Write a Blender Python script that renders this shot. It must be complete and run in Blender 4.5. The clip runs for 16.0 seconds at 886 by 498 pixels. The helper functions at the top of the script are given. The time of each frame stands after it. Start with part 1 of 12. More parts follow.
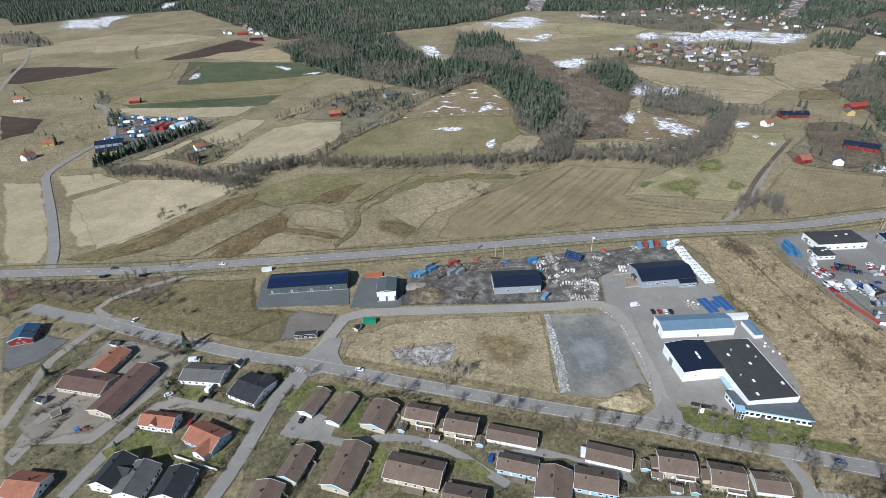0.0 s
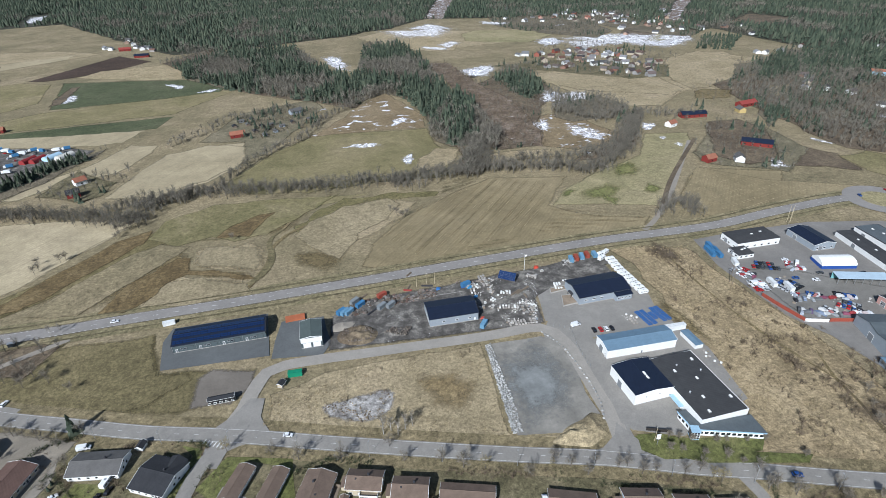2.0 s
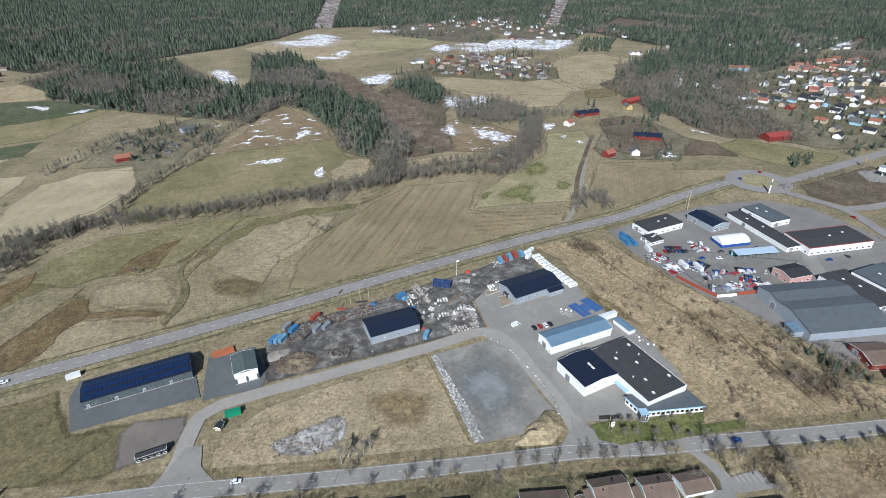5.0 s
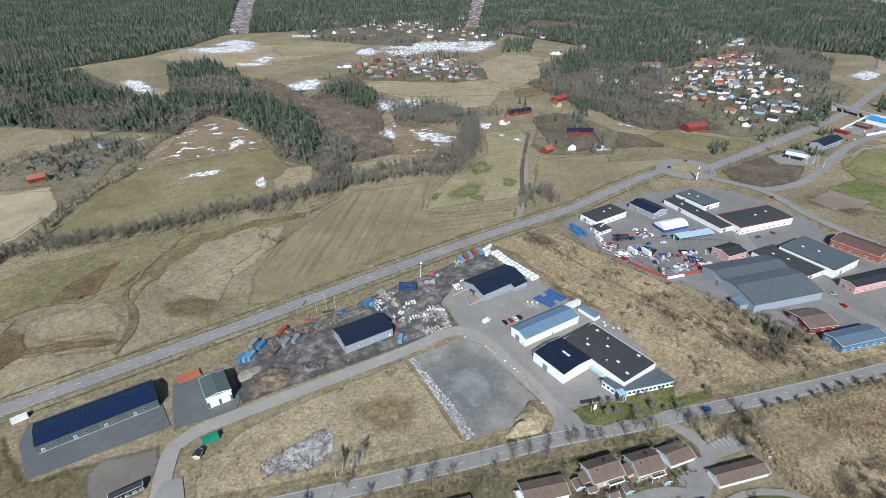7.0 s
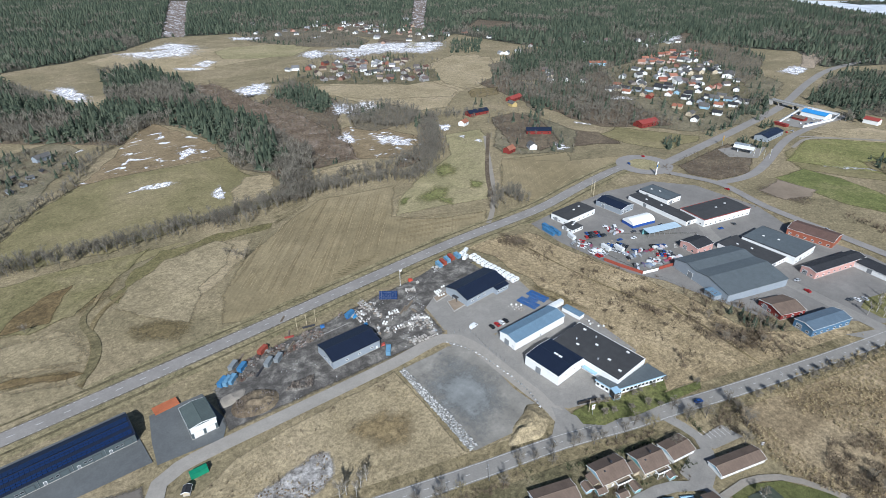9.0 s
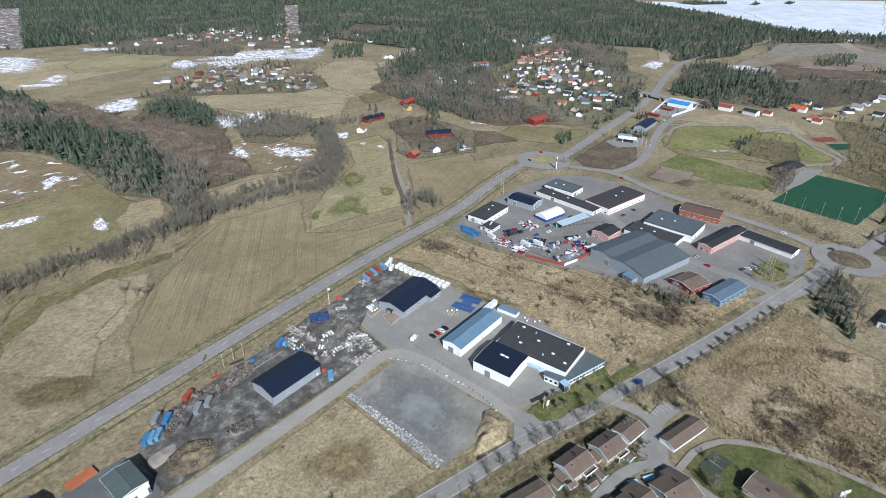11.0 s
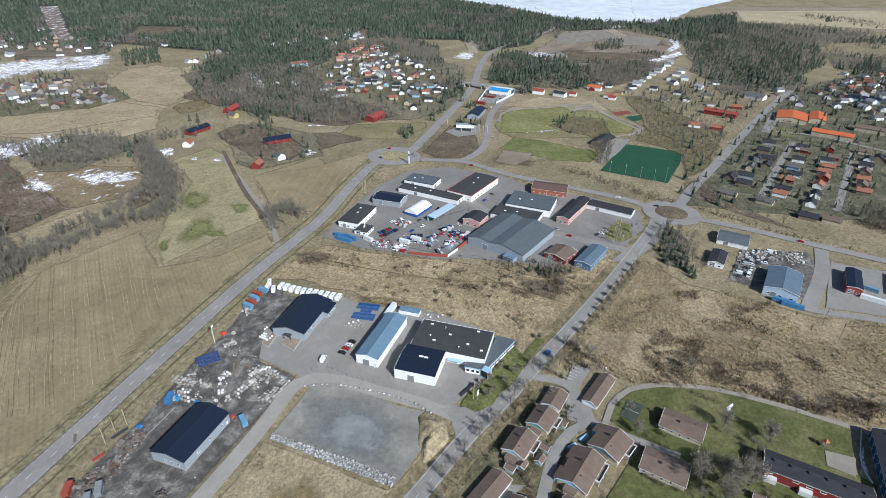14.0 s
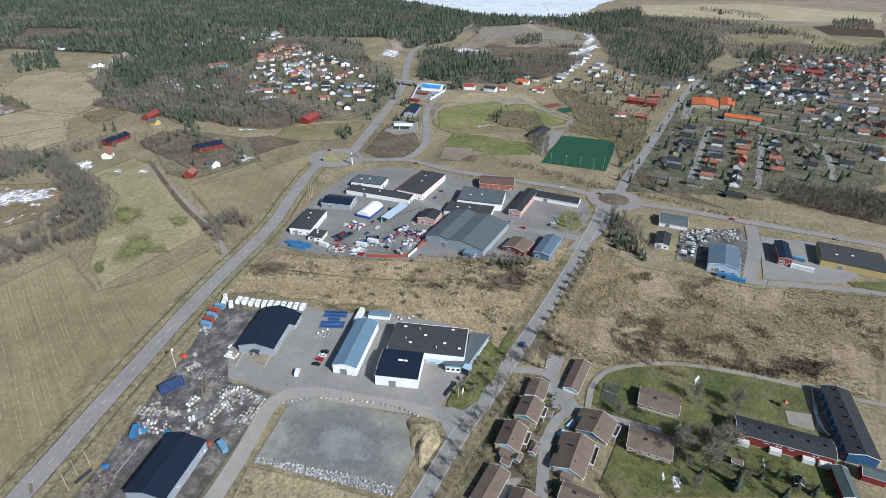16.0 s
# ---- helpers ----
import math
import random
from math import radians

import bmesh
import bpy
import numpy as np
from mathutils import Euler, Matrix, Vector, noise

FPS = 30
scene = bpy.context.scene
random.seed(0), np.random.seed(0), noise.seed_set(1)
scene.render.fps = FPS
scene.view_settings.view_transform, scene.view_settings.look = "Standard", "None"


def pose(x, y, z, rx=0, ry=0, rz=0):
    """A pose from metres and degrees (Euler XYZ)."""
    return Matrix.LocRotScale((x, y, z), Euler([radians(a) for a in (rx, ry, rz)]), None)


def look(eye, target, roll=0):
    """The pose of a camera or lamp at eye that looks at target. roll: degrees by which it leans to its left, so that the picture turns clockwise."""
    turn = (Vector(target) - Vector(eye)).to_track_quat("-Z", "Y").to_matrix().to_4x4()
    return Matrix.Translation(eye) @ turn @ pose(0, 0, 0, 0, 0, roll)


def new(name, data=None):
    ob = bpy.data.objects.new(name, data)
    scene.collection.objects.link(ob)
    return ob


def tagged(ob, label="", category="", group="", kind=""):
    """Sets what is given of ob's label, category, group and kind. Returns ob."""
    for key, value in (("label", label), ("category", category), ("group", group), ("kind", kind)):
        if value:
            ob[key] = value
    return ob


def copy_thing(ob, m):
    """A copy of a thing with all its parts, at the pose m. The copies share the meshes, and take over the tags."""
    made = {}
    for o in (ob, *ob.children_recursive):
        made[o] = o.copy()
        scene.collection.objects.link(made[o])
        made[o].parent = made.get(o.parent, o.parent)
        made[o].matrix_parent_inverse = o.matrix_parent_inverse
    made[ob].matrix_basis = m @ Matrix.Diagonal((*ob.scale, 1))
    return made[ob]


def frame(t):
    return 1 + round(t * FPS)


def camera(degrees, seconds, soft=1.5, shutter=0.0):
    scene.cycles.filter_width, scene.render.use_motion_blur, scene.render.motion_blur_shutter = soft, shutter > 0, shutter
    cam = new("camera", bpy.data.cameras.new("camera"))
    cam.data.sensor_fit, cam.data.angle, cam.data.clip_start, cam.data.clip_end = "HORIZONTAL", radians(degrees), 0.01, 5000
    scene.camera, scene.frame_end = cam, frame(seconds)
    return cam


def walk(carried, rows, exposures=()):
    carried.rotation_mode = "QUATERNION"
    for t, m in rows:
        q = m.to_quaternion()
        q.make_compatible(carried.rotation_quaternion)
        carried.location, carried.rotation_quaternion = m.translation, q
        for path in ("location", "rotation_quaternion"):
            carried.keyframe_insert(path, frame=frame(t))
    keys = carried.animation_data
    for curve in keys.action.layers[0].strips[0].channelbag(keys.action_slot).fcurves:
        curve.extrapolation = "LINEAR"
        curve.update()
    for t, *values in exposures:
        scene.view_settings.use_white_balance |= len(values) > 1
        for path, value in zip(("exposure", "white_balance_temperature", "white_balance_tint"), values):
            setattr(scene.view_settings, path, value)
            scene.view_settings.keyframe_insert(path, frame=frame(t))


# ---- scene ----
cam = camera(78.8, 16.0, soft=0.5)
METRES, EYE, TILT, LEAN, TURN = 173.41, 190.0, 0.0, 0.0, -2.8
ROWS = [
    (0.0, 0.0, 0.0, 0.0, -0.94, -30.51, 1.6),
    (0.5, -0.0043, 0.0512, -0.0006, -1.36, -30.42, 1.61),
    (1.0, -0.0082, 0.0977, -0.0009, -3.45, -30.34, 1.58),
    (1.5, -0.0099, 0.1347, -0.0003, -7.2, -30.28, 1.48),
    (2.0, -0.0148, 0.1622, 0.0004, -10.68, -30.12, 1.42),
    (2.5, -0.0197, 0.1815, 0.0002, -10.72, -29.88, 1.43),
    (3.0, -0.0261, 0.1951, 0.0001, -12.34, -29.73, 1.41),
    (3.5, -0.0366, 0.2039, -0.0016, -14.97, -29.64, 1.35),
    (4.0, -0.0533, 0.2097, -0.0028, -17.51, -29.65, 1.18),
    (6.5, -0.1888, 0.2541, -0.004, -28.61, -29.44, 0.69),
    (7.0, -0.2167, 0.2716, -0.0034, -30.69, -29.42, 0.64),
    (7.5, -0.2408, 0.2921, -0.0024, -32.18, -29.41, 0.61),
    (8.0, -0.2593, 0.3143, -0.0017, -33.38, -29.46, 0.55),
    (10.5, -0.333, 0.4535, 0.0007, -45.51, -29.22, -0.03),
    (11.0, -0.3506, 0.4857, 0.0003, -49.51, -29.16, -0.18),
    (11.5, -0.366, 0.5186, -0.0002, -53.88, -29.15, -0.33),
    (12.0, -0.3804, 0.5519, -0.0002, -58.29, -29.13, -0.43),
    (12.5, -0.3931, 0.5865, -0.0001, -61.6, -29.17, -0.57),
    (13.0, -0.4026, 0.6179, -0.0006, -63.1, -29.26, -0.63),
    (13.5, -0.412, 0.6496, -0.0007, -66.4, -29.32, -0.77),
    (14.0, -0.4217, 0.6833, -0.0008, -69.58, -29.34, -0.92),
    (14.5, -0.4307, 0.7163, -0.0012, -71.39, -29.33, -1.01),
    (15.0, -0.4369, 0.7476, -0.0018, -72.04, -29.35, -1.04),
    (15.5, -0.4402, 0.778, -0.0021, -74.71, -29.42, -1.07),
    (16.0, -0.4429, 0.8106, -0.0028, -78.21, -29.48, -1.19),
]
walk(cam, [(t, pose(0, 0, EYE, TILT, LEAN, TURN) @ pose(METRES * x, METRES * y, METRES * z, 90 + pitch, roll, yaw)) for t, x, y, z, yaw, pitch, roll in ROWS],
     exposures=[(0.0, 0.25, 5760, 8), (4.0, 0.30, 5755, 8), (8.0, 0.33, 5750, 8), (16.0, 0.31, 5740, 8)])

# ==== light
SUN_AZIMUTH, SUN_HEIGHT = 232.0, 36.0  # degrees from +x, anticlockwise; degrees above the horizon
world = bpy.data.worlds.new("sky")
scene.world = world
world.use_nodes = True
sky = world.node_tree.nodes.new("ShaderNodeTexSky")
sky.sky_type, sky.sun_disc = "NISHITA", False
sky.sun_elevation, sky.sun_rotation = radians(SUN_HEIGHT), radians(90 - SUN_AZIMUTH)
backing = world.node_tree.nodes["Background"]
backing.inputs["Strength"].default_value = 0.064
world.node_tree.links.new(sky.outputs[0], backing.inputs["Color"])
sun = new("sun", bpy.data.lights.new("sun", "SUN"))
sun.data.energy, sun.data.angle, sun.data.color = 5.0, radians(0.6), (1.0, 0.975, 0.94)
sun.matrix_world = look((300 * math.cos(radians(SUN_AZIMUTH)), 300 * math.sin(radians(SUN_AZIMUTH)), 300 * math.tan(radians(SUN_HEIGHT))), (0, 0, 0))

# ==== materials


class Nodes:
    """A node material, written line by line."""

    def __init__(self, name, rough=0.9, metal=0.0, coat=0.0):
        self.mat = bpy.data.materials.new(name)
        self.mat.use_nodes = True
        self.tree = self.mat.node_tree
        self.bsdf = self.tree.nodes["Principled BSDF"]
        self.bsdf.inputs["Roughness"].default_value = rough
        self.bsdf.inputs["Metallic"].default_value = metal
        self.bsdf.inputs["Specular IOR Level"].default_value = 0.25
        self.coords = self.tree.nodes.new("ShaderNodeTexCoord").outputs["Object"]

    def link(self, a, b):
        self.tree.links.new(a, b)

    def space(self, scale=(1, 1, 1), turn=0.0):
        n = self.tree.nodes.new("ShaderNodeMapping")
        n.inputs["Scale"].default_value = scale
        n.inputs["Rotation"].default_value = (0, 0, radians(turn))
        self.link(self.coords, n.inputs["Vector"])
        return n.outputs[0]

    def noise(self, scale, detail=5.0, rough=0.6, where=None, distort=0.0):
        n = self.tree.nodes.new("ShaderNodeTexNoise")
        n.inputs["Scale"].default_value, n.inputs["Detail"].default_value = scale, detail
        n.inputs["Roughness"].default_value, n.inputs["Distortion"].default_value = rough, distort
        self.link(where or self.coords, n.inputs["Vector"])
        return n.outputs["Fac"]

    def wave(self, scale, distort, where, profile="SIN"):
        n = self.tree.nodes.new("ShaderNodeTexWave")
        n.wave_profile = profile
        n.inputs["Scale"].default_value, n.inputs["Distortion"].default_value = scale, distort
        n.inputs["Detail"].default_value = 3.0
        self.link(where, n.inputs["Vector"])
        return n.outputs["Fac"]

    def spots(self, scale, where=None):
        n = self.tree.nodes.new("ShaderNodeTexVoronoi")
        n.inputs["Scale"].default_value = scale
        self.link(where or self.coords, n.inputs["Vector"])
        return n.outputs["Distance"]

    def ramp(self, value, *stops):
        n = self.tree.nodes.new("ShaderNodeValToRGB")
        e = n.color_ramp.elements
        while len(e) < len(stops):
            e.new(0.5)
        for k, (at, colour) in zip(e, stops):
            k.position = at
            k.color = (*colour, 1) if isinstance(colour, tuple) else (colour, colour, colour, 1)
        self.link(value, n.inputs["Fac"])
        return n.outputs["Color"]

    def mix(self, factor, a, b, blend="MIX"):
        n = self.tree.nodes.new("ShaderNodeMix")
        n.data_type, n.blend_type = "RGBA", blend
        for socket, value in ((n.inputs[0], factor), (n.inputs[6], a), (n.inputs[7], b)):
            if isinstance(value, (int, float)):
                socket.default_value = value
            elif isinstance(value, tuple):
                socket.default_value = (*value, 1)
            else:
                self.link(value, socket)
        return n.outputs[2]

    def island(self):
        return self.tree.nodes.new("ShaderNodeNewGeometry").outputs["Random Per Island"]

    def chance(self):
        return self.tree.nodes.new("ShaderNodeObjectInfo").outputs["Random"]

    def bump(self, height, strength, distance=0.1):
        n = self.tree.nodes.new("ShaderNodeBump")
        n.inputs["Strength"].default_value, n.inputs["Distance"].default_value = strength, distance
        self.link(height, n.inputs["Height"])
        self.link(n.outputs[0], self.bsdf.inputs["Normal"])

    def done(self, colour):
        if isinstance(colour, tuple):
            self.bsdf.inputs["Base Color"].default_value = (*colour, 1)
        else:
            self.link(colour, self.bsdf.inputs["Base Color"])
        return self.mat


def shade(c, k):
    return tuple(min(1.0, v * k) for v in c)


def dull(c, k=0.04):
    grey = sum(c) / 3
    return tuple((v + (grey - v) * k) * f for v, f in zip(c, (1.03, 0.985, 0.955)))


def land(name, low, mid, high, big=0.02, stripes=None, snow=0.0, tuft=0.55, relief=0.5, rough=0.8):
    """Grass, soil or litter: broad drifts of three colours, patches, and tufts; drilled or mown rows where stripes = (turn, metres apart, depth)."""
    n = Nodes(name, 0.95)
    low, mid, high = dull(low), dull(mid), dull(high)
    c = n.ramp(n.noise(big, 7, 0.62, distort=0.6), (0.3, low), (0.5, mid), (0.7, high))
    patch = n.ramp(n.noise(big * 5, 7, 0.7, distort=0.5), (0.33, 0.76), (0.67, 1.16))
    c = n.mix(0.8, c, patch, "MULTIPLY")
    c = n.mix(min(0.6, rough), c, n.ramp(n.noise(tuft * 4, 3, 0.7), (0.3, 0.6), (0.7, 1.35)), "MULTIPLY")
    c = n.mix(rough * 0.75, c, n.ramp(n.noise(0.24, 5, 0.68, distort=0.4), (0.36, 0.66), (0.5, 1.0), (0.64, 1.28)), "MULTIPLY")
    grain = n.noise(tuft, 6, 0.75)
    c = n.mix(rough, c, n.ramp(grain, (0.32, 0.4), (0.68, 1.5)), "MULTIPLY")
    if stripes:
        turn, gap, depth = stripes
        run = n.space((1, 1, 1), turn)
        bands = n.mix(0.5, n.ramp(n.wave(0.32 / gap, 0.8, run), (0.0, 0.82), (0.6, 1.06)), n.ramp(n.wave(0.06 / gap, 0.8, run), (0.0, 0.5), (0.06, 1.05)), "MULTIPLY")
        c = n.mix(n.ramp(n.noise(big * 2.5, 4, 0.6), (0.35, depth * 0.3), (0.65, depth)), c, bands, "MULTIPLY")
    if snow:
        lie = n.noise(big * 3.0, 8, 0.62, n.space((1.0, 1.8, 1), 25), 0.8)
        c = n.mix(n.ramp(lie, (snow, 0.0), (snow + 0.05, 1.0)), c, (0.78, 0.8, 0.84))
    n.bump(grain, relief, 0.4)
    return n.done(c)


def paving(name, base, wear=0.3, rough=0.9, patch=0.05, track=None):
    n = Nodes(name, rough)
    c = n.ramp(n.noise(patch, 7, 0.65), (0.3, shade(base, 1 - wear)), (0.55, base), (0.75, shade(base, 1 + wear)))
    grain = n.noise(1.6, 5, 0.7)
    c = n.mix(0.5, c, n.ramp(grain, (0.3, 0.78), (0.7, 1.2)), "MULTIPLY")
    c = n.mix(0.3, c, n.ramp(n.noise(0.3, 6, 0.7), (0.35, 0.75), (0.65, 1.15)), "MULTIPLY")
    n.bump(grain, 0.25, 0.05)
    return n.done(c)


def plain(name, base, rough=0.6, metal=0.0, wear=0.15, scale=0.4, vary=0.0):
    """Paint, sheet, render or plastic with dirt at two scales."""
    n = Nodes(name, rough, metal)
    c = n.ramp(n.noise(scale, 6, 0.65), (0.3, shade(base, 1 - wear)), (0.6, base), (0.8, shade(base, 1 + wear * 0.6)))
    c = n.mix(0.35, c, n.ramp(n.noise(scale * 9, 4, 0.7), (0.3, 0.8), (0.7, 1.1)), "MULTIPLY")
    if vary:
        c = n.mix(1.0, c, n.ramp(n.chance(), (0.0, 1 - vary), (1.0, 1 + vary * 0.5)), "MULTIPLY")
    return n.done(c)


def ribbed(name, base, gap, rough=0.5, metal=0.0, turn=0.0, depth=0.25, wear=0.15, tile=None):
    """Profiled sheet or boards (ridges along the local y, gap metres apart); tile adds courses across, that many metres apart."""
    n = Nodes(name, rough, metal)
    rows = n.wave(0.3183 / gap, 0.0, n.space((1, 1, 1), turn))
    c = n.ramp(n.noise(0.25, 6, 0.65), (0.3, shade(base, 1 - wear)), (0.55, base), (0.8, shade(base, 1 + wear)))
    c = n.mix(depth, c, n.ramp(rows, (0.0, 0.55), (0.5, 1.1)), "MULTIPLY")
    if tile:
        c = n.mix(depth, c, n.ramp(n.wave(0.3183 / tile, 0.0, n.space((1, 1, 1), turn + 90)), (0.0, 0.6), (0.4, 1.08)), "MULTIPLY")
    c = n.mix(0.4, c, n.ramp(n.noise(3.0, 4, 0.7), (0.3, 0.75), (0.7, 1.15)), "MULTIPLY")
    n.bump(rows, 0.4, 0.06)
    return n.done(c)


def leafage(name, *colours, rough=0.9):
    """Twigs, needles and straw: a colour for each clump."""
    n = Nodes(name, rough)
    n.bsdf.inputs["Specular IOR Level"].default_value = 0.1
    steps = [(i / max(1, len(colours) - 1), c) for i, c in enumerate(colours)]
    return n.done(n.mix(0.6, n.ramp(n.island(), *steps), n.ramp(n.noise(0.05, 4, 0.6), (0.3, 0.65), (0.7, 1.3)), "MULTIPLY"))


def soft(mat):
    """The same surface with a ragged edge: it thins out where the mesh's cover falls to nothing."""
    key = mat.name + "_ragged"
    if key in bpy.data.materials:
        return bpy.data.materials[key]
    m = mat.copy()
    m.name = key
    t = m.node_tree
    bsdf, out = t.nodes["Principled BSDF"], t.nodes["Material Output"]
    cover = t.nodes.new("ShaderNodeAttribute")
    cover.attribute_name = "cover"
    co = t.nodes.new("ShaderNodeTexCoord")
    total = None
    snowy = mat.name.startswith("melting_snow")
    for scale, weight in ((0.1, 1.7), (0.7, 1.6)) if snowy else ((0.06, 0.9), (0.4, 0.7)):
        grain = t.nodes.new("ShaderNodeTexNoise")
        grain.inputs["Scale"].default_value, grain.inputs["Detail"].default_value, grain.inputs["Roughness"].default_value = scale, 5.0, 0.7
        t.links.new(co.outputs["Object"], grain.inputs["Vector"])
        add = t.nodes.new("ShaderNodeMath")
        add.operation = "MULTIPLY_ADD"
        t.links.new(grain.outputs["Fac"], add.inputs[0])
        add.inputs[1].default_value = weight
        if total is None:
            t.links.new(cover.outputs["Fac"], add.inputs[2])
        else:
            t.links.new(total, add.inputs[2])
        total = add.outputs[0]
    step = t.nodes.new("ShaderNodeMapRange")
    step.inputs["From Min"].default_value, step.inputs["From Max"].default_value = (2.2, 2.62) if snowy else (1.0, 1.6)
    t.links.new(total, step.inputs["Value"])
    clear, mix = t.nodes.new("ShaderNodeBsdfTransparent"), t.nodes.new("ShaderNodeMixShader")
    t.links.new(step.outputs[0], mix.inputs[0])
    t.links.new(clear.outputs[0], mix.inputs[1])
    t.links.new(bsdf.outputs[0], mix.inputs[2])
    t.links.new(mix.outputs[0], out.inputs["Surface"])
    return m


MEADOW = land("meadow_grass", (0.165, 0.145, 0.084), (0.232, 0.197, 0.116), (0.3, 0.25, 0.158), 0.012)
STRAW = land("pale_stubble", (0.305, 0.262, 0.165), (0.362, 0.314, 0.202), (0.42, 0.364, 0.242), 0.008, (35, 3.0, 0.4), 0.0, 0.55, 0.3, 0.3)
TAN = land("dry_tan_grass", (0.25, 0.209, 0.125), (0.315, 0.265, 0.162), (0.375, 0.313, 0.203), 0.02, None, 0.0, 0.6, 0.6, 0.75)
OLIVE = land("olive_pasture", (0.158, 0.146, 0.068), (0.208, 0.184, 0.092), (0.265, 0.225, 0.128), 0.014, None, 0.0, 0.55, 0.4, 0.6)
WET = land("wet_brown_sedge", (0.115, 0.092, 0.046), (0.165, 0.133, 0.066), (0.23, 0.188, 0.1), 0.04)
DRILLED = land("drilled_field", (0.2, 0.166, 0.092), (0.236, 0.197, 0.112), (0.28, 0.236, 0.14), 0.007, (41, 2.6, 0.45), 0.0, 0.55, 0.3, 0.3)
VILLAGE = land("village_ground", (0.12, 0.11, 0.07), (0.175, 0.158, 0.1), (0.24, 0.21, 0.14), 0.03)
FRESHGRASS = land("fresh_pasture", (0.135, 0.15, 0.052), (0.175, 0.182, 0.068), (0.225, 0.212, 0.092), 0.02)
RUT = land("wheel_rut", (0.25, 0.205, 0.115), (0.33, 0.275, 0.165), (0.39, 0.33, 0.2), 0.05)
PLOUGH = land("ploughed_soil", (0.05, 0.034, 0.024), (0.066, 0.046, 0.033), (0.085, 0.06, 0.045), 0.012, (20, 3.0, 0.3))
WINTER = land("winter_crop", (0.06, 0.075, 0.035), (0.085, 0.10, 0.05), (0.11, 0.115, 0.065), 0.012, (12, 4.0, 0.2))
GREENFIELD = land("green_pasture", (0.21, 0.2, 0.1), (0.268, 0.242, 0.132), (0.33, 0.288, 0.17), 0.012, None, 0.0, 0.55, 0.4, 0.6)
SNOWY = land("pasture_with_snow", (0.17, 0.132, 0.075), (0.22, 0.172, 0.1), (0.265, 0.213, 0.132), 0.016, None, 0.6)
SNOW = land("melting_snow", (0.72, 0.74, 0.78), (0.8, 0.82, 0.86), (0.84, 0.86, 0.9), 0.01, None, 0.0, 0.2, 0.2)
LAWN = land("lawn", (0.07, 0.082, 0.026), (0.102, 0.111, 0.037), (0.175, 0.157, 0.074), 0.045, None, 0.0, 0.55, 0.4, 0.55)
TOWNGRASS = land("town_gardens", (0.07, 0.076, 0.042), (0.115, 0.114, 0.068), (0.2, 0.183, 0.128), 0.06)
PLAIN = land("pale_plain", (0.2, 0.165, 0.116), (0.26, 0.217, 0.157), (0.31, 0.262, 0.195), 0.006)
SANDY = paving("sandy_yard", (0.235, 0.205, 0.163), 0.3)
OCHRE = land("ochre_sedge", (0.185, 0.142, 0.072), (0.24, 0.188, 0.098), (0.295, 0.237, 0.13), 0.09)
GARDENLAWN = land("garden_lawn", (0.085, 0.1, 0.03), (0.125, 0.136, 0.045), (0.18, 0.175, 0.076), 0.04)
GARDEN = land("garden_grass", (0.085, 0.08, 0.042), (0.136, 0.122, 0.068), (0.205, 0.178, 0.11), 0.06)
PITCH = land("grass_pitch", (0.105, 0.125, 0.038), (0.145, 0.16, 0.054), (0.195, 0.188, 0.082), 0.02)
ROUGH = land("rough_tan_grass", (0.205, 0.163, 0.093), (0.302, 0.243, 0.142), (0.39, 0.318, 0.194), 0.03, None, 0.0, 0.6, 0.7, 0.9)
DULLGRASS = land("dull_meadow", (0.108, 0.094, 0.046), (0.157, 0.135, 0.067), (0.21, 0.176, 0.094), 0.02)
OLIVELAWN = land("olive_lawn", (0.115, 0.12, 0.042), (0.165, 0.16, 0.062), (0.23, 0.205, 0.1), 0.03)
REED = land("reed_bed", (0.19, 0.148, 0.088), (0.275, 0.219, 0.132), (0.37, 0.302, 0.19), 0.035, None, 0.0, 0.6, 1.0, 0.8)
SCRUB = land("brown_scrub_ground", (0.085, 0.067, 0.047), (0.13, 0.103, 0.07), (0.19, 0.155, 0.102), 0.03)
# floor of the far woods: its dark tones stand in for shade under a closed canopy
SHADED_FLOOR = land("mossy_forest_floor", (0.04, 0.045, 0.03), (0.06, 0.062, 0.042), (0.085, 0.08, 0.055), 0.02)
LITTER = land("woodland_litter", (0.105, 0.094, 0.066), (0.145, 0.127, 0.088), (0.195, 0.168, 0.112), 0.02)
GRAVEL = paving("trodden_gravel", (0.27, 0.24, 0.2), 0.2)
EARTH = paving("bare_brown_earth", (0.24, 0.19, 0.14), 0.4, 0.95, 0.02)
CRUSHED = paving("crushed_grey_stone", (0.216, 0.222, 0.214), 0.3, 0.95, 0.12)
ASPHALT = paving("grey_asphalt", (0.246, 0.23, 0.206), 0.14, 0.85)
ROADTOP = paving("main_road_asphalt", (0.25, 0.232, 0.213), 0.14, 0.85)
FRESH = paving("fresh_dark_asphalt", (0.115, 0.12, 0.12), 0.16, 0.85)


def stained(name, dark, light):
    """Oily gravel with dry pale drifts and dark wet patches."""
    n = Nodes(name, 0.95)
    c = n.ramp(n.noise(0.13, 8, 0.72, distort=0.25), (0.42, dark), (0.52, shade(dark, 1.7)), (0.6, shade(light, 0.8)), (0.68, light))
    c = n.mix(0.7, c, n.ramp(n.noise(1.3, 6, 0.75), (0.3, 0.5), (0.7, 1.4)), "MULTIPLY")
    return n.done(c)


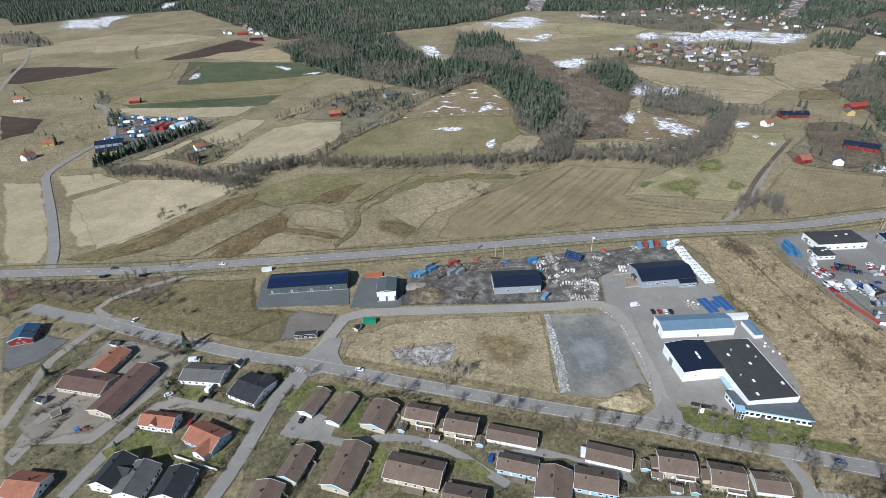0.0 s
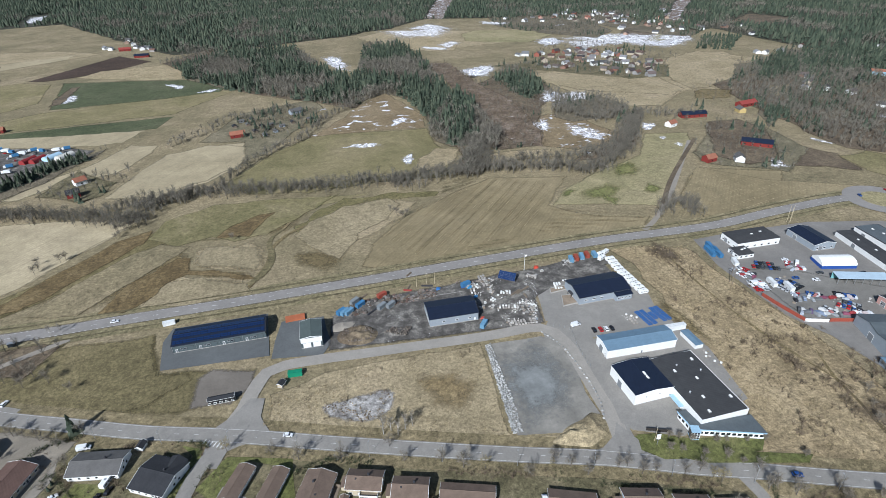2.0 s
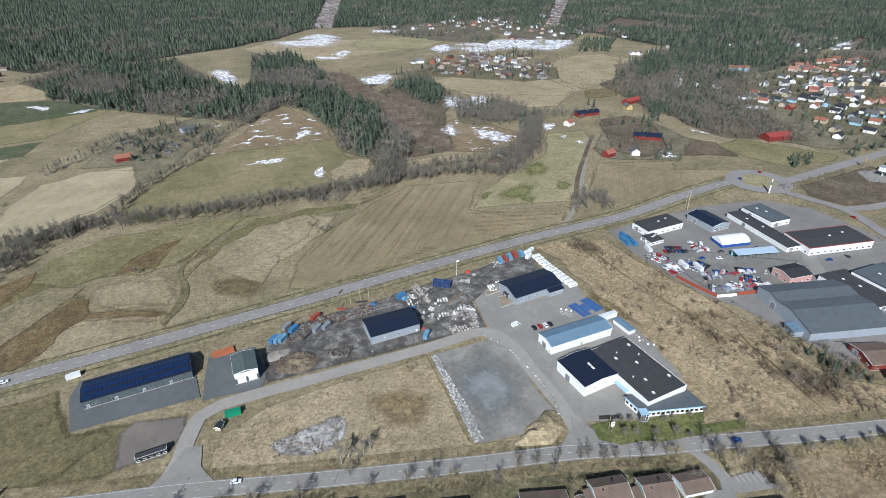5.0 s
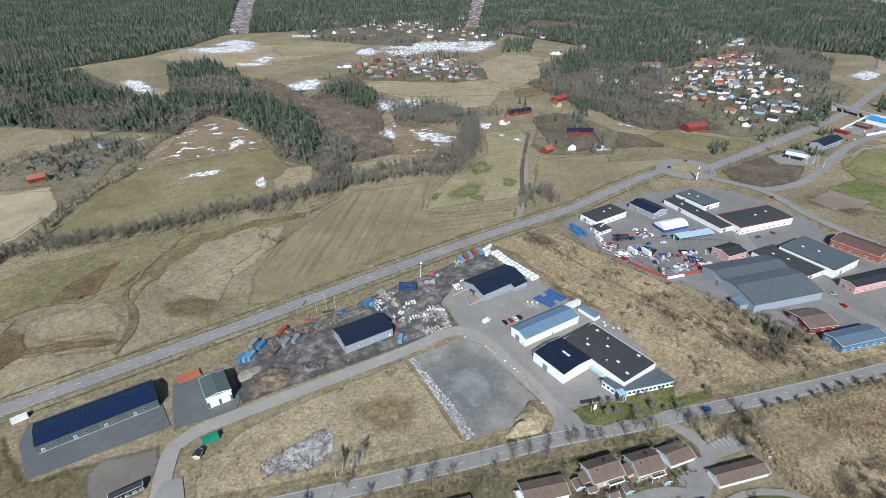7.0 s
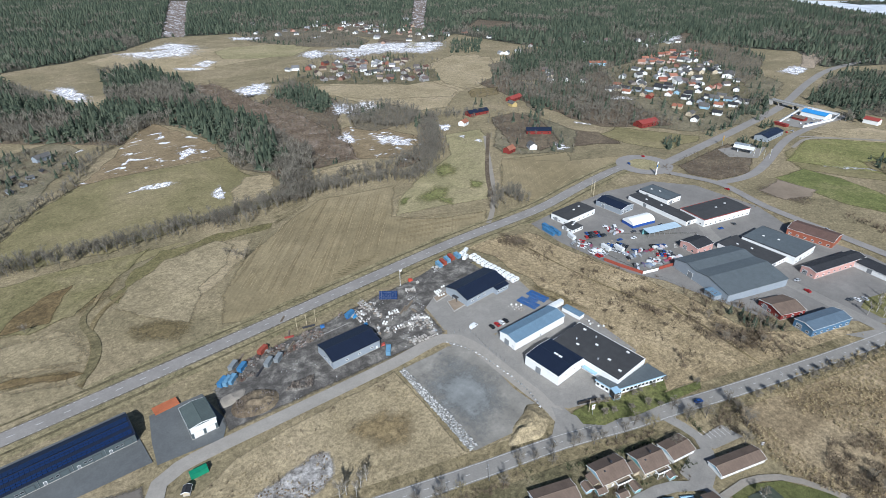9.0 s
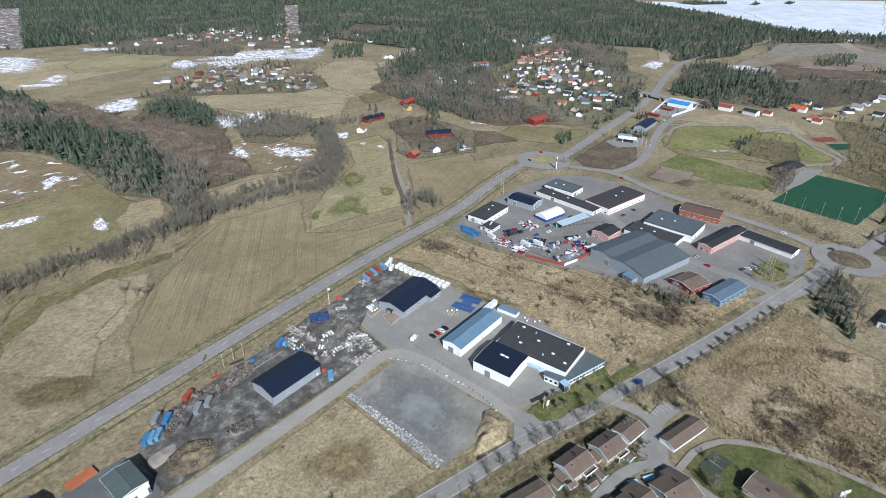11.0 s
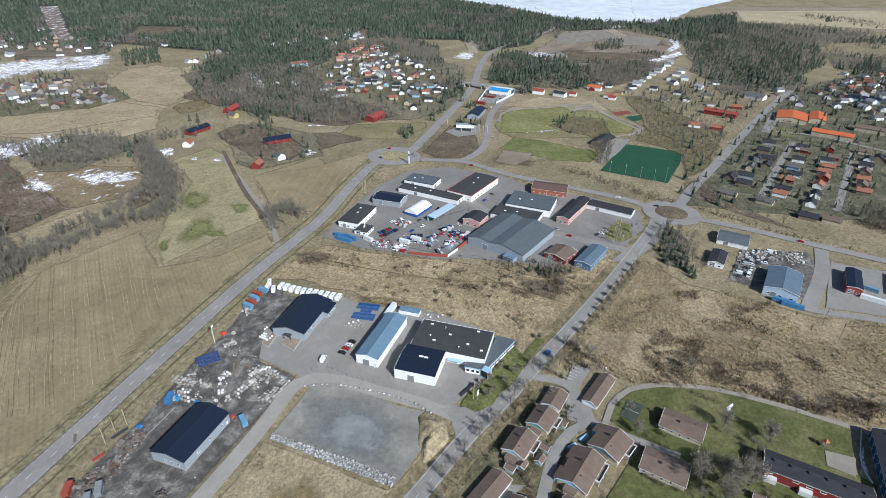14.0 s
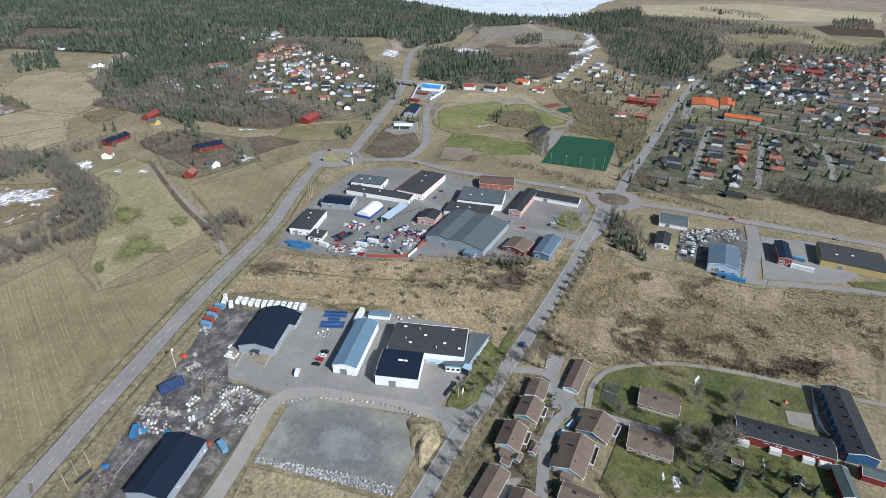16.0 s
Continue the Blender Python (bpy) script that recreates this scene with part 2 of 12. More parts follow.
YARD = stained("dark_oily_gravel", (0.072, 0.066, 0.059), (0.27, 0.25, 0.218))
TURF = plain("artificial_turf", (0.018, 0.07, 0.036), 0.9, 0.0, 0.12, 0.05)
ICE = land("lake_ice", (0.5, 0.555, 0.62), (0.56, 0.615, 0.68), (0.62, 0.67, 0.73), 0.003, None, 0.0, 0.05, 0.0, 0.1)
WHITE = plain("white_paint", (0.78, 0.78, 0.76), 0.6, 0.0, 0.06)
LINE = plain("worn_white_road_paint", (0.68, 0.67, 0.65), 0.8, 0.0, 0.3, 2.0)

# ==== tools for shapes


class Geo:
    """Vertices and faces gathered for one mesh."""

    def __init__(self):
        self.v, self.f = [], []

    def add(self, verts, faces):
        k = len(self.v)
        self.v += [tuple(p) for p in verts]
        self.f += [tuple(i + k for i in q) for q in faces]
        return self

    def box(self, x0, y0, z0, x1, y1, z1):
        return self.add([(x0, y0, z0), (x1, y0, z0), (x1, y1, z0), (x0, y1, z0), (x0, y0, z1), (x1, y0, z1), (x1, y1, z1), (x0, y1, z1)],
                        [(0, 3, 2, 1), (4, 5, 6, 7), (0, 1, 5, 4), (1, 2, 6, 5), (2, 3, 7, 6), (3, 0, 4, 7)])

    def prism(self, outline, a, b, axis="x"):
        """An outline of (across, up) drawn out along the axis from a to b."""
        n = len(outline)
        put = (lambda s, p: (s, p[0], p[1])) if axis == "x" else (lambda s, p: (p[0], s, p[1]))
        ends = [put(a, p) for p in outline] + [put(b, p) for p in outline]
        sides = [(i, (i + 1) % n, n + (i + 1) % n, n + i) for i in range(n)]
        return self.add(ends, [tuple(range(n))[::-1], tuple(range(n, 2 * n)), *sides])

    def rod(self, a, b, r0, r1=None, sides=6):
        """A tapered rod from a to b."""
        a, b, r1 = Vector(a), Vector(b), r0 if r1 is None else r1
        q = (b - a).to_track_quat("Z", "Y")
        ring = [(math.cos(math.tau * i / sides), math.sin(math.tau * i / sides)) for i in range(sides)]
        verts = [a + q @ Vector((c * r0, s * r0, 0)) for c, s in ring] + [b + q @ Vector((c * r1, s * r1, 0)) for c, s in ring]
        return self.add(verts, [(i, (i + 1) % sides, sides + (i + 1) % sides, sides + i) for i in range(sides)] + [tuple(range(sides))[::-1], tuple(range(sides, 2 * sides))])

    def mesh(self, name, material):
        me = bpy.data.meshes.new(name)
        me.from_pydata(self.v, [], self.f)
        me.materials.append(material)
        me.update()
        return me


def part(name, geo, material, parent, label="", at=(0, 0, 0), turn=0.0):
    """One mesh object under a thing or a part. geo may be a ready mesh."""
    me = geo if isinstance(geo, bpy.types.Mesh) else geo.mesh(name, material)
    ob = new(name, me)
    ob.parent = parent
    ob.matrix_basis = pose(*at, 0, 0, turn)
    return tagged(ob, label)


def thing(name, x, y, turn=0.0, label="", category="", group="", kind="", z=None):
    ob = new(name)
    ob.empty_display_size = 0.5
    ob.matrix_basis = pose(x, y, ground_at(x, y) if z is None else z, 0, 0, turn)
    return tagged(ob, label, category, group, kind)


def inside(poly, p):
    """Which of the points p lie in the polygon."""
    q = np.array(poly, float)
    hit = np.zeros(len(p), bool)
    for (x0, y0), (x1, y1) in zip(q, np.roll(q, -1, 0)):
        if y0 != y1:
            hit ^= ((y0 > p[:, 1]) != (y1 > p[:, 1])) & (p[:, 0] < (x1 - x0) * (p[:, 1] - y0) / (y1 - y0) + x0)
    return hit


def scatter(poly, gap, seed, jitter=0.45):
    """Uneven points about gap metres apart in a polygon."""
    rng = np.random.default_rng(seed)
    q = np.array(poly, float)
    (ax, ay), (bx, by) = q.min(0), q.max(0)
    gx, gy = np.meshgrid(np.arange(ax, bx, gap), np.arange(ay, by, gap))
    p = np.stack([gx.ravel(), gy.ravel()], 1)
    p += rng.uniform(-jitter, jitter, p.shape) * gap
    return p[inside(poly, p)]


def smooth(points, step=8.0, closed=False):
    """A smooth line through the points, as an array."""
    p = [Vector((*q, 0)) for q in points]
    out, n = [], len(p)
    for i in range(n if closed else n - 1):
        a, b = p[i], p[(i + 1) % n]
        z0 = p[i - 1] if closed or i else a + (a - b)
        z1 = p[(i + 2) % n] if closed or i + 2 < n else b + (b - a)
        k = max(1, int((b - a).length / step))
        for j in range(k):
            t = j / k
            out.append(0.5 * ((2 * a) + (b - z0) * t + (2 * z0 - 5 * a + 4 * b - z1) * t * t + (3 * a - z0 - 3 * b + z1) * t ** 3))
    if not closed:
        out.append(p[-1])
    return np.array([(v.x, v.y) for v in out])


def along(points, gap):
    """Points at even steps on a line, with the heading there in degrees."""
    p = smooth(points, 4.0)
    d = np.hypot(*np.diff(p, axis=0).T)
    s = np.concatenate([[0], np.cumsum(d)])
    out = []
    for k in np.arange(gap / 2, s[-1], gap):
        i = min(np.searchsorted(s, k) - 1, len(d) - 1)
        f = (k - s[i]) / d[i]
        v = p[i + 1] - p[i]
        out.append((*(p[i] + f * v), math.degrees(math.atan2(v[1], v[0]))))
    return out


laid = [0]
ways = []
surfaces = []


def ground_at(x, y):
    """The height of the topmost laid surface at a place."""
    p = np.array([[x, y]])
    top = 0.0
    for (ax, ay, bx, by), level, poly in surfaces:
        if level > top and ax <= x <= bx and ay <= y <= by and inside(poly, p)[0]:
            top = level
    return top


def note(poly, level):
    q = np.array(poly, float)
    surfaces.append(((*q.min(0), *q.max(0)), level, q))



def patch(name, outline, material, layer, label="", wobble=2.0, step=9.0, curved=False, category="", feather=None, blob=False):
    """A stretch of ground with an uneven edge, laid over the one below it."""
    if curved:
        line = smooth(outline, step, True)
    else:
        line = []
        q = [np.array(p, float) for p in outline]
        for a, b in zip(q, q[1:] + q[:1]):
            k = max(1, int(np.hypot(*(b - a)) / step))
            line += [a + (b - a) * i / k for i in range(k)]
    if blob:
        line = np.array([(x + wobble * (noise.noise((x * 0.05, y * 0.05, layer)) + 0.6 * noise.noise((x * 0.2, y * 0.2, layer))), y + wobble * (noise.noise((x * 0.05, y * 0.05, 9)) + 0.6 * noise.noise((x * 0.2, y * 0.2, 9)))) for x, y in line])
        laid[0] += 1
        z, c, k = 0.06 * layer + 0.0004 * laid[0], line.mean(0), len(line)
        note(line, z)
        g = Geo()
        g.v = [(*(c + (p - c) * f), z) for f in ((1.0, 0.82, 0.62, 0.4) if material is SNOW else (1.0, 0.75, 0.5, 0.25)) for p in line] + [(*c, z)]
        g.f = [(r * k + i, r * k + (i + 1) % k, (r + 1) * k + (i + 1) % k, (r + 1) * k + i) for r in (0, 1, 2) for i in range(k)] + [(3 * k + i, 3 * k + (i + 1) % k, 4 * k) for i in range(k)]
        me = g.mesh(name, soft(material))
        cover = me.attributes.new("cover", "FLOAT", "POINT")
        cover.data.foreach_set("value", [0.0] * k + [0.26] * k + [0.52] * k + [0.85] * (k + 1))
        if me.polygons[0].normal.z < 0:
            me.flip_normals()
        return tagged(new(name, me), label, category, "", "structure")
    laid[0] += 1
    level = 0.06 * layer + 0.0004 * laid[0]
    bm = bmesh.new()
    ring = []
    for x, y in line:
        dx = noise.noise((x * 0.06, y * 0.06, layer)) + 0.5 * noise.noise((x * 0.21, y * 0.21, layer))
        dy = noise.noise((x * 0.06, y * 0.06, layer + 40)) + 0.5 * noise.noise((x * 0.21, y * 0.21, layer + 40))
        ring.append(bm.verts.new((x + wobble * dx, y + wobble * dy, level)))
    edges = [bm.edges.new((a, b)) for a, b in zip(ring, ring[1:] + ring[:1])]
    note([v.co[:2] for v in ring], level)
    bmesh.ops.triangle_fill(bm, edges=edges, use_beauty=True, normal=(0, 0, 1))
    for f in bm.faces:
        if f.normal.z < 0:
            f.normal_flip()
    area = sum(f.calc_area() for f in bm.faces)
    feather = min(0.16 * math.sqrt(area), (3.0 + wobble * 0.8) if wobble >= 1.0 else 0.0) if feather is None else feather
    if feather:
        cover = bm.verts.layers.float.new("cover")
        plain_sheet = bm.copy()
        for _ in range(4):
            bmesh.ops.inset_region(bm, faces=bm.faces[:], thickness=feather, use_even_offset=False, use_boundary=True)
            bm.normal_update()
            if all(f.normal.z > 0.5 for f in bm.faces):
                break
            bm.free()
            bm, feather = plain_sheet.copy(), feather * 0.5
            cover = bm.verts.layers.float["cover"]
        for v in bm.verts:
            v[cover] = 0.0 if v.is_boundary else 1.0
    me = bpy.data.meshes.new(name)
    bm.to_mesh(me)
    bm.free()
    me.materials.append(soft(material) if feather else material)
    return tagged(new(name, me), label, category, "", "structure")


def ribbon(name, points, width, material, layer, label="", step=7.0, ends=None):
    """A road: a strip of even width on a smooth line."""
    p = smooth(points, step)
    d = np.gradient(p, axis=0)
    d /= np.hypot(*d.T)[:, None]
    side = np.stack([-d[:, 1], d[:, 0]], 1)
    w = np.interp(np.linspace(0, 1, len(p)), np.linspace(0, 1, len(ends)), ends)[:, None] / 2 if ends else width / 2
    g = Geo()
    laid[0] += 1
    z = 0.06 * layer + 0.0004 * laid[0]
    g.v = [(*v, z) for v in p + side * w] + [(*v, z) for v in p - side * w]
    note(np.concatenate([p + side * w, (p - side * w)[::-1]]), z)
    if "road" in name or "street" in name or "path" in name:
        ways.append(np.concatenate([p + side * w, (p - side * w)[::-1]]))
    n = len(p)
    g.f = [(i, n + i, n + i + 1, i + 1) for i in range(n - 1)]
    return tagged(new(name, g.mesh(name, material)), label, "road" if "road" in name or "street" in name else "ground", "", "structure")


def dashes(road, points, offset, length, gap, width, layer):
    """Painted dashes on a road, each a piece of its own."""
    me = Geo().box(-length / 2, -width / 2, 0, length / 2, width / 2, 0.01).mesh("road_marking", LINE)
    z = 0.06 * layer + 0.0004 * laid[0] + 0.012
    for x, y, turn in along(points, gap)[:170]:
        a = radians(turn + 90)
        part("road_marking", me, LINE, road, "", (x + offset * math.cos(a), y + offset * math.sin(a), z), turn)


def many(name, template, places, material, label, category="", seed=0, low=0.7, high=1.3, lift=0.0):
    """One mesh of many small copies of a template (vertices, triangles)."""
    rng = np.random.default_rng(seed)
    v, f = np.array(template[0], np.float32), np.array(template[1], np.int32)
    n = len(places)
    if not n:
        return None
    a = rng.uniform(0, math.tau, n)
    s = rng.uniform(low, high, n)
    tall = s * rng.uniform(0.85, 1.2, n)
    co = np.empty((n, len(v), 3), np.float32)
    ca, sa = np.cos(a)[:, None], np.sin(a)[:, None]
    co[:, :, 0] = (v[None, :, 0] * ca - v[None, :, 1] * sa) * s[:, None] + places[:, 0:1]
    co[:, :, 1] = (v[None, :, 0] * sa + v[None, :, 1] * ca) * s[:, None] + places[:, 1:2]
    co[:, :, 2] = v[None, :, 2] * tall[:, None] + lift
    tri = (f[None] + (np.arange(n) * len(v))[:, None, None]).astype(np.int32)
    me = bpy.data.meshes.new(name)
    me.vertices.add(n * len(v))
    me.vertices.foreach_set("co", co.ravel())
    me.loops.add(tri.size)
    me.loops.foreach_set("vertex_index", tri.ravel())
    me.polygons.add(tri.size // 3)
    me.polygons.foreach_set("loop_start", np.arange(0, tri.size, 3, dtype=np.int32))
    me.update(calc_edges=True)
    me.validate()
    me.shade_flat()
    me.materials.append(material)
    return tagged(new(name, me), label, category, "", "stuff")


# ==== ground, fields and water
g = Geo()
cells = 24
for i in range(cells + 1):
    for j in range(cells + 1):
        g.v.append((-4800 + 9600 * i / cells, -4800 + 9600 * j / cells, 0.0))
g.f = [(i * (cells + 1) + j, (i + 1) * (cells + 1) + j, (i + 1) * (cells + 1) + j + 1, i * (cells + 1) + j + 1) for i in range(cells) for j in range(cells)]
tagged(new("ground", g.mesh("ground", MEADOW)), "dry olive and tan meadow grass in early spring", "ground", "", "structure")

patch("straw_field", [(-295, 432), (-260, 475), (-172, 469), (-153, 451), (-164, 427), (-186.2, 401.8), (-196.5, 381.7), (-216.1, 353.3), (-247.9, 352.8), (-272, 381)], STRAW, 1, "pale straw stubble field", 3)
patch("straw_field", [(-343, 500), (-301, 504), (-265, 476), (-305, 447)], STRAW, 1, "pale straw stubble field", 3)
patch("straw_field", [(-385, 488), (-346, 487), (-312, 436), (-266.1, 354.9), (-259.4, 327.4), (-286.0, 328.2)], STRAW, 1, "pale straw stubble field", 3)
patch("sedge_strip", [(-199.7, 347.4), (-149.8, 383.7), (-109.0, 398.6), (-101.4, 386.6), (-112.1, 369.8), (-130.7, 343.6), (-150.4, 330.1), (-165.1, 328.0)], WET, 1, "dark wet sedge in a shallow hollow", 6, blob=True)
patch("sedge_strip", [(-101.6, 408.2), (-66.1, 422.5), (-28.2, 435.4), (-8.4, 442.7), (-18.2, 416.5), (-45.3, 397.0), (-64.0, 401.4)], WET, 1, "dark wet sedge in a shallow hollow", 4, blob=True)
patch("green_strip", [(-139, 432), (-90, 458), (-19, 465), (33, 459), (11.8, 449.0), (-47.6, 431.9), (-84.6, 419.2), (-125.2, 411.1)], OLIVE, 1, "greener grass along the stream", 4, feather=6.0)
patch("tan_field", [(-101.5, 394.6), (-63.6, 398.2), (-48.9, 383.2), (-48.8, 353.5), (-59.0, 352.1), (-85.2, 361.3), (-100.2, 374.9)], TAN, 2, "light tan rough grass", 4)
patch("tan_field", [(-119.3, 346.4), (-106.3, 362.0), (-62.9, 350.0), (-61.2, 334.1), (-95.3, 326.3), (-128.5, 327.7)], TAN, 2, "light tan rough grass", 4)
patch("tan_field", [(-22.8, 411.4), (21.1, 435.1), (56.5, 439.3), (69.9, 428.8), (51.8, 402.1), (26.6, 379.0), (4.0, 369.1), (-17.8, 379.4)], TAN, 2, "light tan rough grass", 4)
patch("drilled_field", [(52.5, 407.6), (96.5, 437.8), (139, 463), (211, 445), (171.5, 392.5), (194.2, 368.5), (236.0, 353.5), (222.7, 336.5), (103.7, 330.6), (30.2, 325.3), (11.2, 339.7), (21.5, 369.8)], DRILLED, 1, "brown drilled field with faint rows", 2)
patch("green_field", [(190, 417), (240, 449), (297, 474), (338, 532), (385, 520), (368, 487), (279, 390), (252.0, 366.5), (217.2, 379.2), (171.6, 390.3)], GREENFIELD, 2, "patchy green pasture", 2)
patch("green_patch", [(195.1, 404.3), (240, 428), (252, 409), (226.7, 384.4), (195.7, 388.4)], FRESHGRASS, 3, "fresher green grass", 6, blob=True)
patch("green_patch", [(247, 437), (282, 468), (289, 457), (266, 428)], FRESHGRASS, 3, "fresher green grass", 6, blob=True)
patch("drilled_field", [(311, 416), (333, 429), (399, 402), (342, 330), (269.9, 333.6), (276, 379)], DRILLED, 1, "brown drilled field beside the road", 2)
patch("drilled_field", [(330, 431), (369, 389), (451, 347), (398, 340), (335, 330), (280.8, 337.2), (264, 366)], DRILLED, 3, "brown drilled field beside the road", 2)
patch("straw_field", [(-181, 495), (-169, 560), (-134, 635), (-79, 636), (-77, 570), (-107, 523), (-145, 502)], STRAW, 1, "pale straw stubble field", 3)
patch("olive_field", [(-97, 510), (-58, 586), (-7, 638), (120, 622), (116, 570), (127, 531), (109, 474), (34, 477), (-19, 473), (-72, 485)], OLIVE, 1, "mossy olive pasture with a few snow patches", 3)
patch("snowy_field", [(3, 653), (56, 753), (94, 806), (125, 670), (117, 625), (47, 629), (-20, 629)], SNOWY, 2, "brown pasture with melting snow streaks", 4)
patch("snow_patch", [(19, 581), (44, 597), (66, 590), (68, 573), (42, 569)], SNOW, 3, "thin melting snow", 8, blob=True)
patch("snow_patch", [(67, 509), (77, 547), (88, 549), (79, 508)], SNOW, 3, "thin melting snow", 8, blob=True)
patch("snow_patch", [(66, 636), (82, 665), (109, 692), (108, 660), (82, 640)], SNOW, 3, "thin melting snow", 10, blob=True)
patch("olive_field", [(-441, 779), (-361, 844), (-150, 897), (-113, 890), (-181, 779), (-308, 762), (-388, 753)], OLIVE, 1, "olive grass ley", 3)
patch("winter_crop_field", [(-396, 1035), (-274, 1010), (-121, 969), (-135, 886), (-223, 865), (-356, 853)], WINTER, 2, "dark green winter crop", 3)
patch("winter_crop_field", [(-390, 751), (-307, 759), (-179, 770), (-191, 718), (-298, 712), (-372, 734)], WINTER, 2, "dark green winter crop", 3)
patch("ploughed_field", [(-461, 1064), (-371, 1268), (-291, 1181), (-346, 1093), (-426, 1052)], PLOUGH, 2, "dark brown ploughed soil", 3)
patch("ploughed_field", [(-641, 912), (-710, 1042), (-633, 1045), (-501, 1005), (-542, 961), (-621, 909)], PLOUGH, 2, "dark brown ploughed soil", 3)
patch("ploughed_field", [(-534, 727), (-461, 698), (-444, 644), (-466, 618)], PLOUGH, 2, "dark brown ploughed soil", 3)
patch("tan_field", [(-546, 1027), (-459, 1059), (-408, 1028), (-382, 902), (-434, 824), (-549, 828), (-616, 901), (-540, 956)], OLIVE, 1, "olive grass ley", 3)
patch("tan_field", [(-707, 1182), (-549, 1177), (-405, 1306), (-517, 1381), (-698, 1409), (-786, 1330), (-834, 1210), (-767, 1102)], TAN, 1, "tan grass ley", 3)
patch("snow_field", [(-926, 1500), (-1050, 1806), (-883, 1782), (-820, 1868), (-804, 1644), (-722, 1432)], SNOW, 2, "field under old snow", 12, blob=True)
patch("snow_field", [(-806, 1920), (-843, 2089), (-802, 2164), (-744, 1945)], SNOW, 2, "clearing under old snow", 12, blob=True)
patch("snow_patch", [(-349, 870), (-356, 946), (-342, 951), (-331, 885)], SNOW, 3, "thin melting snow", 9, blob=True)
patch("snow_patch", [(-218, 953), (-201, 958), (-190, 926), (-208, 921)], SNOW, 3, "thin melting snow", 9, blob=True)
patch("snow_field", [(8, 1138), (42, 1143), (73, 958), (43, 914), (22, 1024)], SNOW, 4, "snow-covered clearing between the woods", 5, blob=True)
patch("tan_field", [(101, 1306), (189, 1390), (360, 1306), (510, 1283), (466, 1135), (322, 1116), (225, 1087), (147, 1158)], TAN, 2, "pale grass field among the woods", 6)
patch("snow_field", [(189, 1390), (308, 1502), (336, 1429), (365, 1323), (248, 1336)], SNOW, 3, "field under thin old snow", 14, blob=True)
patch("snow_field", [(429, 1090), (511, 1160), (500, 1073), (427, 1034)], SNOW, 3, "field under thin old snow", 10, blob=True)
patch("snow_field", [(556, 1034), (800, 1086), (700, 954), (637, 936), (573, 983)], SNOW, 3, "field under thin old snow", 14, blob=True)
patch("snow_field", [(218, 900), (293, 940), (287, 873), (229, 840)], SNOW, 3, "clear-felled ground under thin snow", 10, blob=True)
patch("tan_field", [(334, 851), (402, 850), (462, 761), (528, 766), (620, 909), (713, 874), (687, 792), (564, 693), (496, 684), (418, 616), (353, 640), (332, 745)], TAN, 1, "tan rough grass field", 5)
patch("snowy_field", [(251, 601), (289, 589), (316, 549), (296, 515), (254, 521), (229, 525)], SNOWY, 2, "tan pasture with melting snow", 5)
patch("snow_patch", [(317, 738), (346, 695), (329, 649), (291, 642), (279, 657)], SNOW, 2, "snow between the stream trees", 8, blob=True)
patch("snow_patch", [(350, 558), (372, 565), (359, 537), (340, 536)], SNOW, 3, "old snow on a lawn", 3, blob=True)
patch("snow_patch", [(405, 436), (421, 434), (406, 406), (395, 411)], SNOW, 3, "old snow on the north side of a barn", 3, blob=True)
patch("tan_field", [(704, 830), (741, 839), (676, 764), (514, 661), (308, 790), (311, 856), (441, 812), (663, 898)], TAN, 3, "tan rough grass field", 6)
patch("tan_field", [(615, 895), (718, 894), (682, 786), (607, 719), (489, 673), (384, 670)], TAN, 2, "tan rough grass field", 6)
patch("olive_field", [(512, 422), (554, 339), (540, 328), (478, 336), (465, 376), (470, 417)], OLIVE, 2, "olive pasture", 4)
patch("ploughed_field", [(457, 473), (479, 421), (465, 376), (397, 419), (417, 441)], SCRUB, 2, "brown fallow ground", 4)

# snow and pasture between the stream trees
patch("pasture", [(220, 616), (272, 633), (302, 599), (311, 550), (282, 507), (248, 503), (223, 519), (203, 553)], SNOWY, 3, "tan pasture streaked with melting snow", 3)
patch("tan_field", [(127, 493), (161, 523), (193, 525), (226, 514), (217, 493), (196, 492), (163, 493), (142, 482)], TAN, 5, "dry tan grass below the felled slope", 3)
patch("tan_field", [(87, 527), (111, 555), (137, 545), (125, 511), (101, 488), (77, 499)], TAN, 5, "dry tan grass below the felled slope", 3)
patch("tan_field", [(310, 841), (350, 845), (424, 805), (501, 755), (496, 683), (460, 658), (358, 719), (321, 787)], TAN, 3, "olive-tan pasture below the village", 5)
patch("tan_field", [(538, 811), (589, 878), (679, 919), (722, 848), (626, 729), (548, 683), (500, 676), (504, 736)], TAN, 3, "tan pasture with a brown corner", 5)
